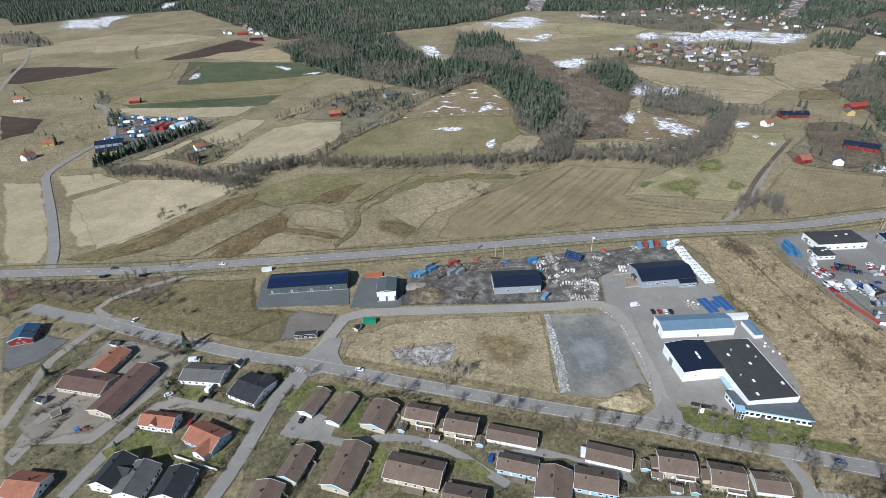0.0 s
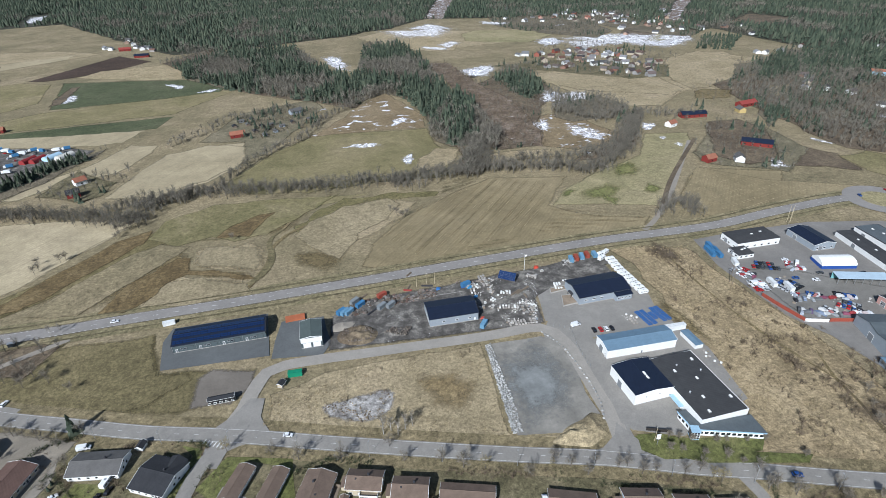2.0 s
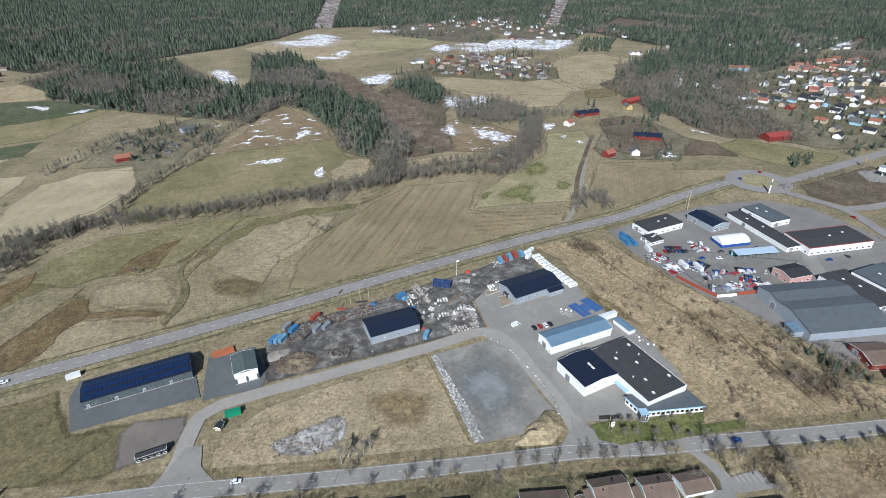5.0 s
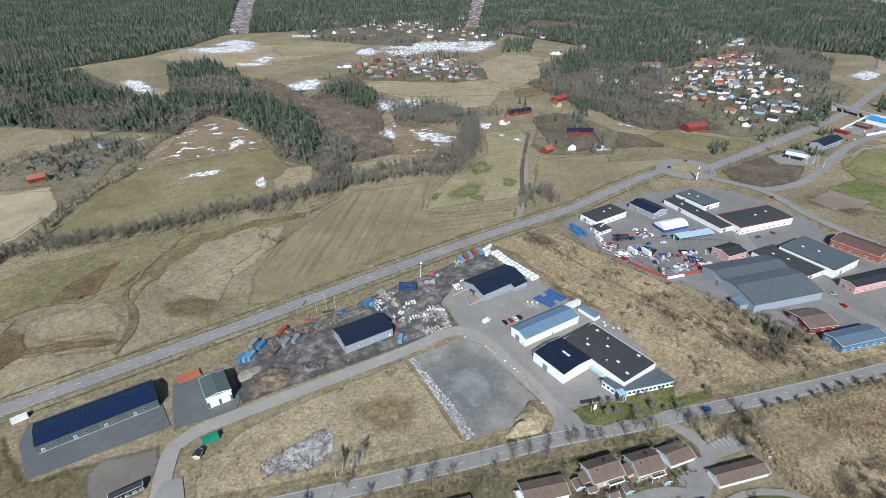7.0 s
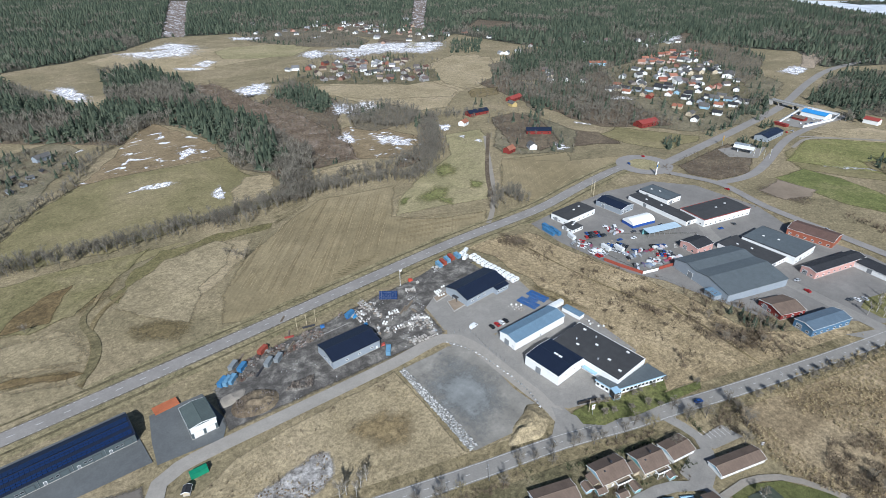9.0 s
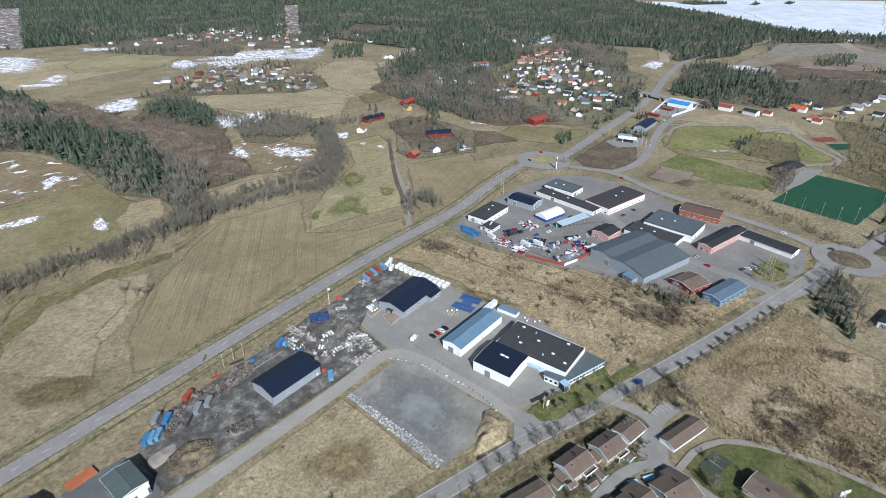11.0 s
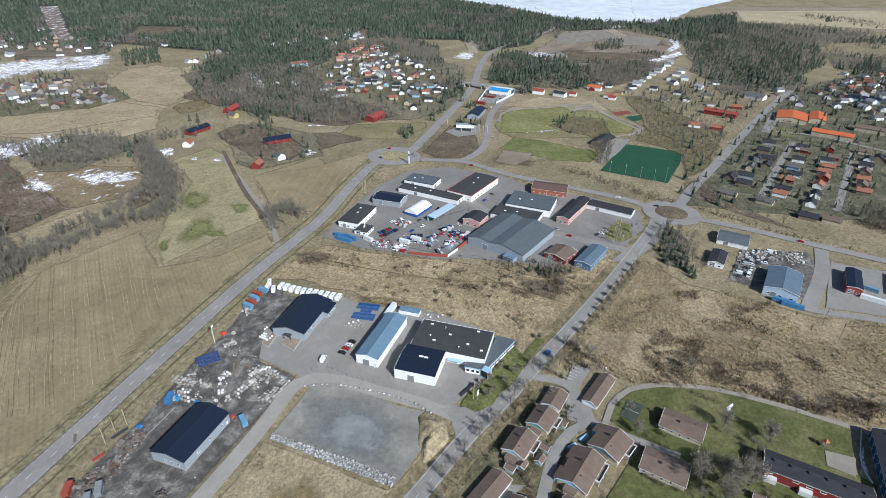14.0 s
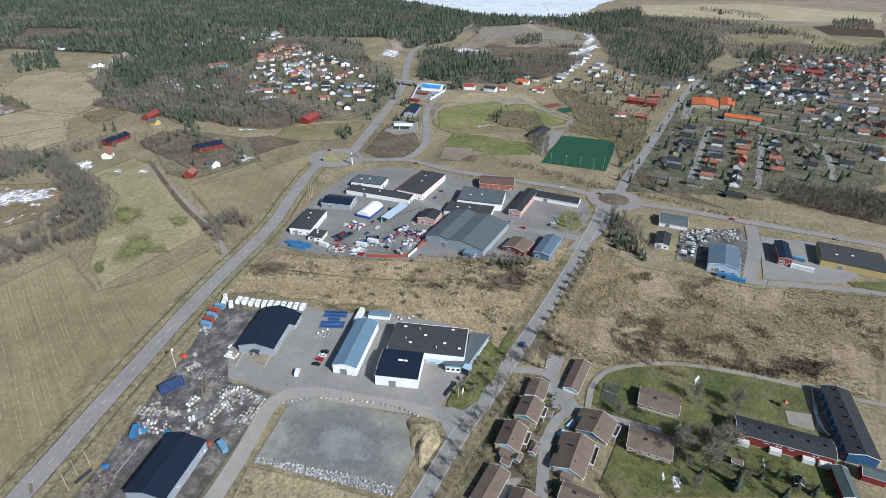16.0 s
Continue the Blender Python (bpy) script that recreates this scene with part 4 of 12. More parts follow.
patch("sedge_strip", [(-46.5, 392.1), (-36.5, 410.6), (-8.3, 437.0), (37.9, 454.1), (70.3, 454.2), (68.4, 443.8), (46.1, 446.0), (9.6, 442.8), (-22.8, 422.7), (-33.0, 396.6), (-30.1, 374.7), (-1.3, 350.3), (12.5, 340.0), (-2.2, 334.0), (-28.0, 357.7)], SEDGE, 6, "brown sedge fringe", 3, 6, feather=2.5)
patch("tan_field", [(-32.2, 396.4), (-20.1, 418.2), (9.3, 438.5), (45.9, 444.6), (55.5, 427.7), (40.5, 404.2), (16.5, 385.3), (9.7, 365.8), (-1.2, 352.8), (-20.5, 372.5)], DRYGRASS, 7, "light tan dry grass", 3, 6, feather=6.0)
patch("green_patch", [(265, 462), (286, 460), (285, 439), (267, 425), (246, 426), (251, 446)], FRESHGRASS, 7, "fresher green grass", 6, 6, blob=True)
patch("green_patch", [(268, 416), (279, 398), (261.4, 382.4), (252, 393)], FRESHGRASS, 7, "fresher green grass", 6, 6, blob=True)
patch("green_patch", [(201.8, 421.8), (205.6, 411.5), (191.9, 399.2), (185.8, 404.3)], FRESHGRASS, 7, "fresher green grass", 6, 6, blob=True)
patch("green_patch", [(221.3, 406.5), (235.0, 386.2), (220.9, 372.1), (208.4, 393.3)], FRESHGRASS, 7, "fresher green grass", 6, 6, blob=True)
patch("snow_patch", [(361, 572), (360, 542), (340, 541)], SNOW, 7, "old snow left on the grass", 3, 5, blob=True)
patch("snow_patch", [(344, 522), (358, 515), (344, 502)], SNOW, 7, "old snow left on the grass", 3, 5, blob=True)
patch("snow_patch", [(353, 498), (360, 486), (347, 479)], SNOW, 7, "old snow left on the grass", 3, 5, blob=True)
patch("snow_patch", [(413, 437), (415, 424), (402, 401), (388, 404)], SNOW, 7, "old snow left on the grass", 3, 5, blob=True)
patch("snow_patch", [(271, 559), (297, 558), (297, 532), (279, 519), (270, 536), (264, 553)], SNOW, 7, "old snow left on the grass", 3, 5, blob=True)
patch("snow_patch", [(254, 504), (259, 490), (251, 487)], SNOW, 7, "old snow left on the grass", 3, 5, blob=True)
# wheel tracks of the drill and the sprayer


def tramlines(outline, turn, gap, label, material, width=0.5, seed=1, drop=0.15):
    """Pairs of wheel tracks at even steps across a field."""
    rng = np.random.default_rng(seed)
    q = np.array(outline, float)
    c, a = q.mean(0), radians(turn)
    u, v = np.array((math.cos(a), math.sin(a))), np.array((-math.sin(a), math.cos(a)))
    reach = np.abs((q - c) @ u).max(), np.abs((q - c) @ v).max()
    s = np.arange(-reach[0], reach[0], 3.0)
    laid[0] += 1
    z, g = 0.06 * 5 + 0.0004 * laid[0], Geo()
    for k in np.arange(-reach[1], reach[1], gap):
        k += rng.uniform(-0.2, 0.2) * gap
        sway = 0.8 * np.sin(s * 0.021 + rng.uniform(0, 6)) + 0.35 * np.sin(s * 0.09 + rng.uniform(0, 6))
        for side in (-0.95, 0.95):
            p = c + s[:, None] * u + (k + side + sway)[:, None] * v
            ok = inside(outline, p) & (np.array([noise.noise((x * 0.03, y * 0.03, seed)) for x, y in p]) > -0.75 + 2 * drop * rng.random())
            w = width * rng.uniform(0.5, 1.1) / 2
            for i in range(len(s) - 1):
                if ok[i] and ok[i + 1]:
                    g.add([(*(p[i] - w * v), z), (*(p[i + 1] - w * v), z), (*(p[i + 1] + w * v), z), (*(p[i] + w * v), z)], [(0, 1, 2, 3)])
    return tagged(new("wheel_tracks", g.mesh("wheel_tracks", material)), label, "wheel tracks", "", "stuff")


tramlines([(87.9, 436.2), (102, 442), (126, 453), (152, 458), (191, 435), (136.7, 353.0), (104.9, 349.0), (77.2, 337.8), (51.0, 341.7), (31.7, 375.9), (54.6, 403.9), (71.2, 424.1)], 49, 6.2, "pale wheel tracks across the drilled field", RUT, 0.35, 1, 0.45)
tramlines([(87.9, 436.2), (102, 442), (126, 453), (152, 458), (191, 435), (136.7, 353.0), (104.9, 349.0), (77.2, 337.8), (51.0, 341.7), (31.7, 375.9), (54.6, 403.9), (71.2, 424.1)], 49, 8.5, "dark wheel tracks across the drilled field", FAINT_RUT, 0.28, 5, 0.55)
tramlines([(168.4, 389.3), (230.4, 356.7), (229.7, 347.8), (197.6, 348.5), (139.1, 348.8)], -20, 7.0, "dark wheel tracks along the headland", FAINT_RUT, 0.45, 2, 0.3)
tramlines([(329, 426), (366, 388), (442, 347), (393, 341), (334, 332), (283.7, 339.1), (267, 368)], 14, 9.0, "pale wheel tracks on the field", RUT, 0.45, 3, 0.3)
tramlines([(120.2, 352.7), (133.3, 349.4), (74.7, 332.3), (43.2, 325.9), (38.4, 334.4), (65.6, 338.8), (95.4, 348.4)], -24, 4.5, "dark ruts on the headland beside the road", DARK_RUT, 0.6, 4, 0.3)
tramlines([(96, 458), (109, 466), (127, 475), (140, 471), (121, 452), (101, 444), (89.4, 440.5)], 20, 5.0, "dark ruts at the turning end of the field", DARK_RUT, 0.6, 6, 0.3)

# the stretch of scrub and reeds between the two trading estates
patch("rough_ground", [(177.7, 321.4), (234.2, 305.9), (233.8, 271.3), (241.5, 216.9), (245.0, 173.6), (241.3, 139.3), (278.6, 114.5), (287.9, 98.0), (217.8, 120.6), (158.8, 146.1), (165.9, 161.0), (177.1, 192.7), (176.6, 222.3), (183.6, 267.7), (184.1, 295.2)], ROUGH, 2, "tan tussock grass with brown scrub", 3)
patch("reed_bed", [(172.5, 122.6), (233.8, 107.9), (292.1, 87.2), (265.2, 57.0), (258.7, 14.2), (253.4, -12.6), (255.6, -94.2), (150.6, -41.1), (155.0, -23.4), (160.6, -10.0), (165.0, 23.8), (163.1, 58.1), (155.5, 87.8), (157.9, 99.1)], REED, 2, "tall pale reeds with brown thickets", 3)
patch("reed_bed", [(255.6, -94.2), (150.6, -41.1), (143.6, -81.0), (228.2, -178.9)], REED, 1, "tall pale reeds with brown thickets", 3)
patch("rough_ground", [(-44.1, 234.3), (-16.3, 244.0), (15.9, 244.9), (67.7, 243.3), (61.1, 184.1), (64.1, 180.2), (84.5, 176.5), (94.2, 181.0), (104.8, 180.0), (96.8, 166.8), (62.3, 173.3), (11.4, 188.7), (-30.2, 206.3), (-45.2, 214.0)], TAN, 2, "tan tussock grass around a pond", 2)
patch("pond", [(-19.1, 219.4), (-10.1, 223.0), (14.1, 223.4), (14.6, 210.4), (-0.2, 204.7), (-16.0, 211.2)], land("pond_ice_with_sedge", (0.07, 0.06, 0.05), (0.34, 0.335, 0.32), (0.48, 0.475, 0.46), 0.16, None, 0.0, 0.6, 0.2), 3, "half-frozen pond broken by sedge tufts", 1.5, 4, True, "pond")
patch("verge", [(-169.4, 273.2), (-148.7, 301.6), (-106.5, 299.1), (-97.2, 265.7), (-83.3, 262.6), (-49.3, 255.3), (-51.2, 242.4), (-65.7, 234.1), (-86.0, 229.1), (-112.7, 238.7), (-151.5, 252.5)], DULLGRASS, 2, "dull olive rough meadow", 3)
patch("bare_lot", [(-80.4, 255.8), (-73.2, 261.6), (-49.3, 254.8), (-50.9, 239.9), (-60.6, 231.2), (-80.6, 232.2)], paving("brown_gravel_lot", (0.175, 0.153, 0.128), 0.2), 3, "bare brownish gravel lot", 1.5)

# ==== roads, yards and paths
ribbon("field_ditch", [(232.3, 193.9), (224.8, 174.9), (222.5, 160.6), (219.3, 147.2), (214.4, 125.5)], 1.6, WET, 4, "narrow overgrown ditch through the rough grass", 3, (0.6, 1.8, 1.2, 2.2, 0.8))
ribbon("field_ditch", [(215.0, 318.0), (213.1, 259.3), (216.3, 210.0), (227.1, 164.2)], 1.4, WET, 4, "narrow overgrown ditch through the rough grass", 3, (0.5, 1.6, 0.8, 2.0, 0.6))
patch("meadow", [(-204.3, 276.8), (-178.3, 295.1), (-148.9, 302.3), (-106.5, 299.1), (-97.2, 265.7), (-83.3, 262.6), (-80.2, 254.7), (-100.1, 237.5), (-143.1, 246.6), (-180.4, 260.6)], DULLGRASS, 3, "dull olive-brown rough meadow", 3)
patch("grass_pitch", [(540, 244), (627, 258), (655, 237), (691, 184), (667, 171), (688, 140), (654, 122), (634, 100), (613, 90), (594, 98), (584, 128), (577, 151), (568, 178), (549, 220)], land("mown_olive_grass", (0.14, 0.15, 0.05), (0.19, 0.19, 0.07), (0.25, 0.23, 0.1), 0.02), 4, "mown olive grass of the training pitch", 1.5)
patch("earth_patch", [(443, 230), (485, 229), (486, 194), (465, 192), (438, 202)], EARTH, 4, "bare brown earth beside the pitch", 3)
patch("parking_lot", [(528, 122), (564, 114), (571, 96), (514, 108), (473, 124)], ASPHALT, 5, "asphalt parking lot beside the pitch", 0.5)
patch("tennis_court", [(667, 104), (687, 80), (668, 76), (649, 93)], TURF, 5, "small green tennis court", 0, 40, category="court")
patch("tennis_court", [(681, 122), (701, 102), (688, 95), (668, 113)], plain("red_clay_court", (0.2, 0.06, 0.045), 0.9), 5, "small red tennis court", 0, 40, category="court")
patch("petrol_forecourt", [(523, 303), (569, 288), (567, 273), (527, 264), (510, 285)], ASPHALT, 5, "grey forecourt of the petrol station", 0.5)
patch("gravel_yard", [(664, 306), (770, 313), (764, 264), (729, 262), (670, 275)], ASPHALT, 6, "grey yard of the blue-roofed hall", 0.3)
patch("earth_patch", [(678, 177), (712, 153), (697, 145), (668, 169)], GRAVEL, 6, "pale gravel court on the sports ground", 1)
patch("snow_patch", [(537, 231), (549, 222), (570, 178), (587, 163), (622, 130), (636, 128), (632, 139), (595, 168), (552, 202)], SNOW, 6, "melting snow along the ditch", 3, 8, blob=True)
ribbon("footpath", [(634, 266), (670, 222), (695, 186), (713, 155), (687, 138), (658, 117), (645, 99), (620, 84), (592, 90)], 4.0, GRAVEL, 6, "pale gravel path round the sports ground")
patch("industrial_ground", [(660, 275), (727, 230), (759, 153), (720, 145), (667, 225)], TAN, 4, "tan grass above the pitch", 3)
ribbon("footpath", [(588, 255), (638, 253), (688, 200), (713, 158), (670, 130), (629, 101), (615, 88), (594, 93), (574, 113)], 4.0, GRAVEL, 6, "pale running path round the pitches")
SHOULDER = land("worn_road_edge", (0.1, 0.09, 0.07), (0.15, 0.135, 0.105), (0.2, 0.18, 0.14), 0.06)
DITCH = land("wet_ditch_grass", (0.085, 0.075, 0.042), (0.125, 0.11, 0.062), (0.175, 0.152, 0.09), 0.08)
MAIN = [(-304.9, 323.2), (-282.2, 322.1), (-240.3, 319.7), (-187.2, 316.7), (-131.6, 318.1), (-55.8, 319.6), (22.0, 322.3), (102.5, 325.8), (185.1, 328.3), (267.4, 326.4)] + [(326, 333), (385, 338), (416, 337)]
ribbon("verge", MAIN, 27, land("road_verge", (0.15, 0.14, 0.075), (0.22, 0.195, 0.11), (0.29, 0.25, 0.15), 0.05), 3, "rough grass verge with ditches")
main_road = ribbon("main_road", MAIN, 9.6, ROADTOP, 6, "worn grey main road with dashed white lines")
dashes(main_road, MAIN, 0.0, 3.0, 11.07, 0.19, 6)
for side in (-4.4, 4.4):
    q = smooth(MAIN, 12)
    d = np.gradient(q, axis=0)
    d /= np.hypot(*d.T)[:, None]
    ribbon("gravel_shoulder", [tuple(v) for v in q + side * 1.17 * np.stack([-d[:, 1], d[:, 0]], 1)], 1.1, SHOULDER, 7, "dark worn edge of the main road", 14, (0.7, 1.2, 0.6, 1.3, 0.8, 1.1, 0.6, 1.2))
    ribbon("roadside_ditch", [tuple(v) for v in q + side * 2.25 * np.stack([-d[:, 1], d[:, 0]], 1)], 1.6, DITCH, 7, "narrow dark ditch beside the main road", 14, (0.8, 1.9, 1.1, 2.0, 0.9, 1.7, 1.2, 1.8, 0.8))
    g, z = Geo(), 0.06 * 6 + 0.0004 * laid[0] + 0.012
    for x, y, turn in along([tuple(v) for v in q + side * np.stack([-d[:, 1], d[:, 0]], 1)], 3.0):
        c, k = math.cos(radians(turn)), math.sin(radians(turn))
        g.add([(x + u * c - v * k, y + u * k + v * c, z) for u, v in ((-0.6, -0.09), (0.6, -0.09), (0.6, 0.09), (-0.6, 0.09))], [(0, 1, 2, 3)])
    tagged(new("edge_line", g.mesh("edge_line", LINE)), "short white painted dashes along the edge of the main road", "road marking", "", "stuff")
NORTH = [(441, 316), (519, 319), (616, 323), (757, 333)] + [(938, 365), (1073, 378), (1237, 359), (1456, 312), (1555, 310)]
ribbon("main_road", NORTH, 11.0, ROADTOP, 6, "worn grey main road running through the woods")
ribbon("side_road", [(-251.0, 324.4), (-264.4, 354.7), (-298, 413), (-336, 475), (-351, 504), (-352, 541), (-344, 610), (-347, 630), (-401, 731), (-433, 764)], 7, ASPHALT, 5, "narrow grey country lane")
ribbon("side_road", [(-625, 874), (-671, 977), (-721, 1102), (-796, 1244)], 6, GRAVEL, 5, "narrow gravel farm lane")
LOWER = [(-187.1, 261.3), (-162.9, 249.6), (-130.5, 237.2), (-96.8, 224.2), (-56.5, 211.7), (-15.8, 197.0), (24.3, 183.1), (61.6, 170.6), (96.6, 159.6), (128.1, 147.0), (154.0, 137.9)] + [(185.6, 126.1), (237.9, 108.1), (282.2, 93.9), (328.4, 80.2), (363.0, 71.0)]
q = smooth(LOWER, 12)
d = np.gradient(q, axis=0)
d /= np.hypot(*d.T)[:, None]
ribbon("verge", LOWER, 20, land("street_verge", (0.12, 0.105, 0.055), (0.19, 0.16, 0.09), (0.27, 0.225, 0.13), 0.06), 3, "tan grass verge of the street")
lower_street = ribbon("lower_street", LOWER, 8.2, ASPHALT, 5, "worn grey local street with faint markings")
dashes(lower_street, LOWER, 0.0, 2.0, 9.0, 0.14, 5)
for side in (-3.5, 3.5):
    ribbon("edge_line", [tuple(v) for v in q + side * np.stack([-d[:, 1], d[:, 0]], 1)], 0.14, LINE, 6, "thin white edge line of the local street", 12)
(ax, ay), (bx, by) = [(-69.9, 211.9), (-62.1, 207.6)]
for k in range(6):
    ob = tagged(new("crossing_stripe", Geo().box(-1.3, -0.25, 0, 1.3, 0.25, 0.012).mesh("crossing_stripe", LINE)), "white painted stripe of a pedestrian crossing", "road marking", "crossing stripes", "structure")
    ob.matrix_basis = pose(ax + (bx - ax) * k / 5, ay + (by - ay) * k / 5, 0.06 * 5 + 0.0004 * laid[0] + 0.012, 0, 0, math.degrees(math.atan2(by - ay, bx - ax)) + 90)
ribbon("estate_road", [(-61.4, 215.6), (-54.2, 228.2), (-48.3, 244.7), (-36.1, 253.4), (16.4, 251.3), (68.8, 248.6), (101.9, 248.0), (110.3, 233.8), (110.1, 212.1), (109.2, 191.0), (108.6, 176.0), (104.8, 161.1)], 7.5, paving("pale_gravelled_asphalt", (0.3, 0.275, 0.24), 0.12), 5, "pale grey estate road curving past the yards")
ribbon("side_street", [(-60.7, 211.3), (-70.8, 196.4), (-78.1, 169.6), (-84.3, 147.2), (-88.1, 137.4)], 6.5, ASPHALT, 5, "narrow grey residential street")
ribbon("side_street", [(-75.1, 178.4), (-95.0, 186.0), (-115.6, 193.2), (-128.0, 190.8), (-139.0, 168.9), (-147.7, 144.4)], 5.5, ASPHALT, 4, "narrow grey residential street")
ribbon("side_street", [(-185.8, 258.5), (-193.2, 241.9), (-198.1, 228.8), (-196.6, 197.0), (-195.9, 183.4)], 5.0, GRAVEL, 4, "narrow gravel lane")
ribbon("side_street", [(-237.8, 280.2), (-210.3, 269.0), (-179.9, 259.5), (-160.3, 250.8)], 9.0, ASPHALT, 4, "grey lay-by")
ribbon("side_street", [(-184.1, 265.2), (-195.8, 274.2), (-192.2, 283.1), (-180.7, 292.2), (-166.2, 300.2), (-154.1, 306.9)], 4.0, GRAVEL, 4, "gravel track")
ribbon("field_track", [(369, 496), (312, 429), (274, 385), (237.7, 348.5), (219.4, 334.3)], 4, GRAVEL, 4, "rutted brown farm track")
ribbon("field_track", [(378, 500), (299, 419), (256.2, 368.7)], 4, SCRUB, 4, "rutted brown farm track")
ribbon("field_track", [(-60.9, 331.7), (-49.3, 359.7), (-46.6, 382.9), (-36.4, 400.1), (-22.8, 411.4)], 3, WET, 4, "muddy tractor track in the grass")
ribbon("farm_ditch", [(-507, 1084), (-549, 1177), (-566, 1231)], 5, SCRUB, 3, "brown overgrown ditch")
ROUND_A = [(425, 328)]
ROUND_B = [(375.8, 61.1)]


def roundabout(x, y, outer, inner, island, label):
    ring = [(x + outer * math.cos(a), y + outer * math.sin(a)) for a in np.linspace(0, math.tau, 40, False)]
    patch("roundabout", ring, ROADTOP, 7, "grey asphalt ring of a roundabout", 0, 50, category="road")
    ring = [(x + inner * math.cos(a), y + inner * math.sin(a)) for a in np.linspace(0, math.tau, 40, False)]
    patch("traffic_island", ring, island, 8, label, 0, 50, category="traffic island")
    kerb = Geo()
    for r0, r1, z0, z1 in ((inner, inner + 0.4, 0.45, 0.64),):
        a = np.linspace(0, math.tau, 41)
        for s, e in zip(a, a[1:]):
            kerb.add([(x + r * math.cos(q), y + r * math.sin(q), z) for r, z in ((r0, z1), (r1, z1), (r1, z0)) for q in (s, e)], [(0, 2, 3, 1), (2, 4, 5, 3)])
    tagged(new("kerb", kerb.mesh("kerb", GRAVEL)), "pale granite kerb ring", "kerb", "", "structure")


patch("parking_lot", [(656, -54), (757, -83), (763, -98), (656, -65)], ASPHALT, 4, "asphalt parking lot of the school", 0.4)
patch("town_lawn", [(662, -64), (690, -78), (682, -98), (646, -87), (639, -62)], OLIVELAWN, 4, "worn lawn before the school", 0.6)
roundabout(*ROUND_A[0], 27, 15, GREENFIELD, "grassy round traffic island")
roundabout(*ROUND_B[0], 23, 13, SCRUB, "brown planted round traffic island")
ribbon("link_road", [(420, 311), (428, 284), (433, 253), (415, 208), (403.6, 153.3), (392.6, 101.9), (376.6, 68.7)], 8.5, ROADTOP, 5, "grey link road between the roundabouts")
ribbon("link_road", [(431, 259), (467, 249), (511, 251), (615, 270), (698, 269), (765, 260)], 8.5, ROADTOP, 5, "grey road past the sports ground")
ribbon("link_road", [(372.3, 54.9), (365.3, 9.9), (354.2, -31.7), (329.0, -131.2), (318.1, -174.8)], 8.0, ROADTOP, 5, "grey road along the overgrown railway bank")
ribbon("town_street", [(388.1, 55.4), (431.4, 42.3), (536, 4), (676, -45), (810, -96), (924, -144)], 9, ROADTOP, 5, "straight grey town street")
ribbon("town_street", [(627, -82), (524, -46), (439.6, -17.1)], 6, ASPHALT, 4, "grey residential street")
ribbon("town_street", [(605, -136), (500, -99), (427.7, -72.8)], 6, ASPHALT, 4, "grey residential street")
ribbon("town_street", [(584, -184), (535, -179), (466, -154)], 6, ASPHALT, 4, "grey residential street")
ribbon("town_street", [(668, -72), (662, -122), (625, -176), (591, -264)], 6, ASPHALT, 4, "grey residential street")
ribbon("estate_street", [(296.2, 89.0), (302.6, 126.5), (310.2, 161.7), (323.4, 199.6), (352.2, 228.8), (402, 217)], 9, ASPHALT, 5, "grey trading-estate street")
ribbon("estate_street", [(256.7, -11.9), (306.8, -31.5), (345.8, -41.1)], 9, ASPHALT, 5, "grey access road")
ribbon("estate_street", [(267.9, 11.9), (257.0, -13.7), (258.3, -45.5), (257.8, -95.2), (254.1, -136.1)], 6, ASPHALT, 5, "grey access road beside the reeds")
ribbon("footpath", [(123.3, 101.7), (136.9, 99.3), (150.6, 91.1), (159.0, 75.9), (164.2, 52.2), (162.7, 24.5), (157.9, -6.3), (153.4, -25.3), (150.2, -48.8)], 3.0, GRAVEL, 5, "pale gravel footpath")
ribbon("footpath", [(144.1, 138.5), (144.9, 122.7), (134.6, 111.7), (123.9, 108.2), (113.6, 116.3), (98.1, 121.6), (72.0, 123.3)], 5.0, ASPHALT, 5, "narrow asphalt lane between the houses")
ribbon("footpath", [(123.2, 108.2), (120.6, 96.7), (117.4, 81.8), (115.2, 69.8)], 4.0, ASPHALT, 5, "narrow asphalt lane between the houses")
ribbon("footpath", [(-64.4, 169.0), (-50.2, 165.6), (-37.5, 161.4), (-15.5, 162.5), (6.2, 154.6), (19.4, 143.6), (29.5, 134.9)], 4.0, ASPHALT, 4, "narrow asphalt lane between the houses")
patch("junction", [(-68.7, 216.3), (-58.3, 225.0), (-51.8, 233.7), (-45.2, 232.0), (-46.5, 220.7), (-41.8, 208.7), (-50.1, 206.2), (-59.6, 203.9), (-63.0, 195.7), (-70.1, 200.2), (-68.9, 208.8)], ASPHALT, 5, "grey asphalt of the road junction", 0.1, 4, True, category="road")
patch("junction", [(112.6, 167.4), (115.9, 157.1), (128.2, 147.4), (109.1, 151.1), (88.0, 161.2), (83.1, 164.1), (96.7, 165.0), (105.1, 170.2), (108.9, 176.2)], ASPHALT, 5, "grey asphalt of the road junction", 0.1, category="road")
patch("junction", [(319.3, 72.5), (285.0, 89.0), (274.9, 106.8), (297.6, 95.5), (332.9, 80.5), (358.8, 78.5), (363.3, 61.6)], ASPHALT, 5, "grey asphalt of the road junction", 0.2, category="road")
patch("asphalt_yard", [(101.9, 243.8), (110.3, 240.6), (125.9, 235.6), (130.1, 199.7), (124.2, 177.1), (115.1, 171.8), (114.4, 200.1), (107.1, 226.7), (101.2, 235.8)], ASPHALT, 4, "grey asphalt beside the estate road", 0.1)
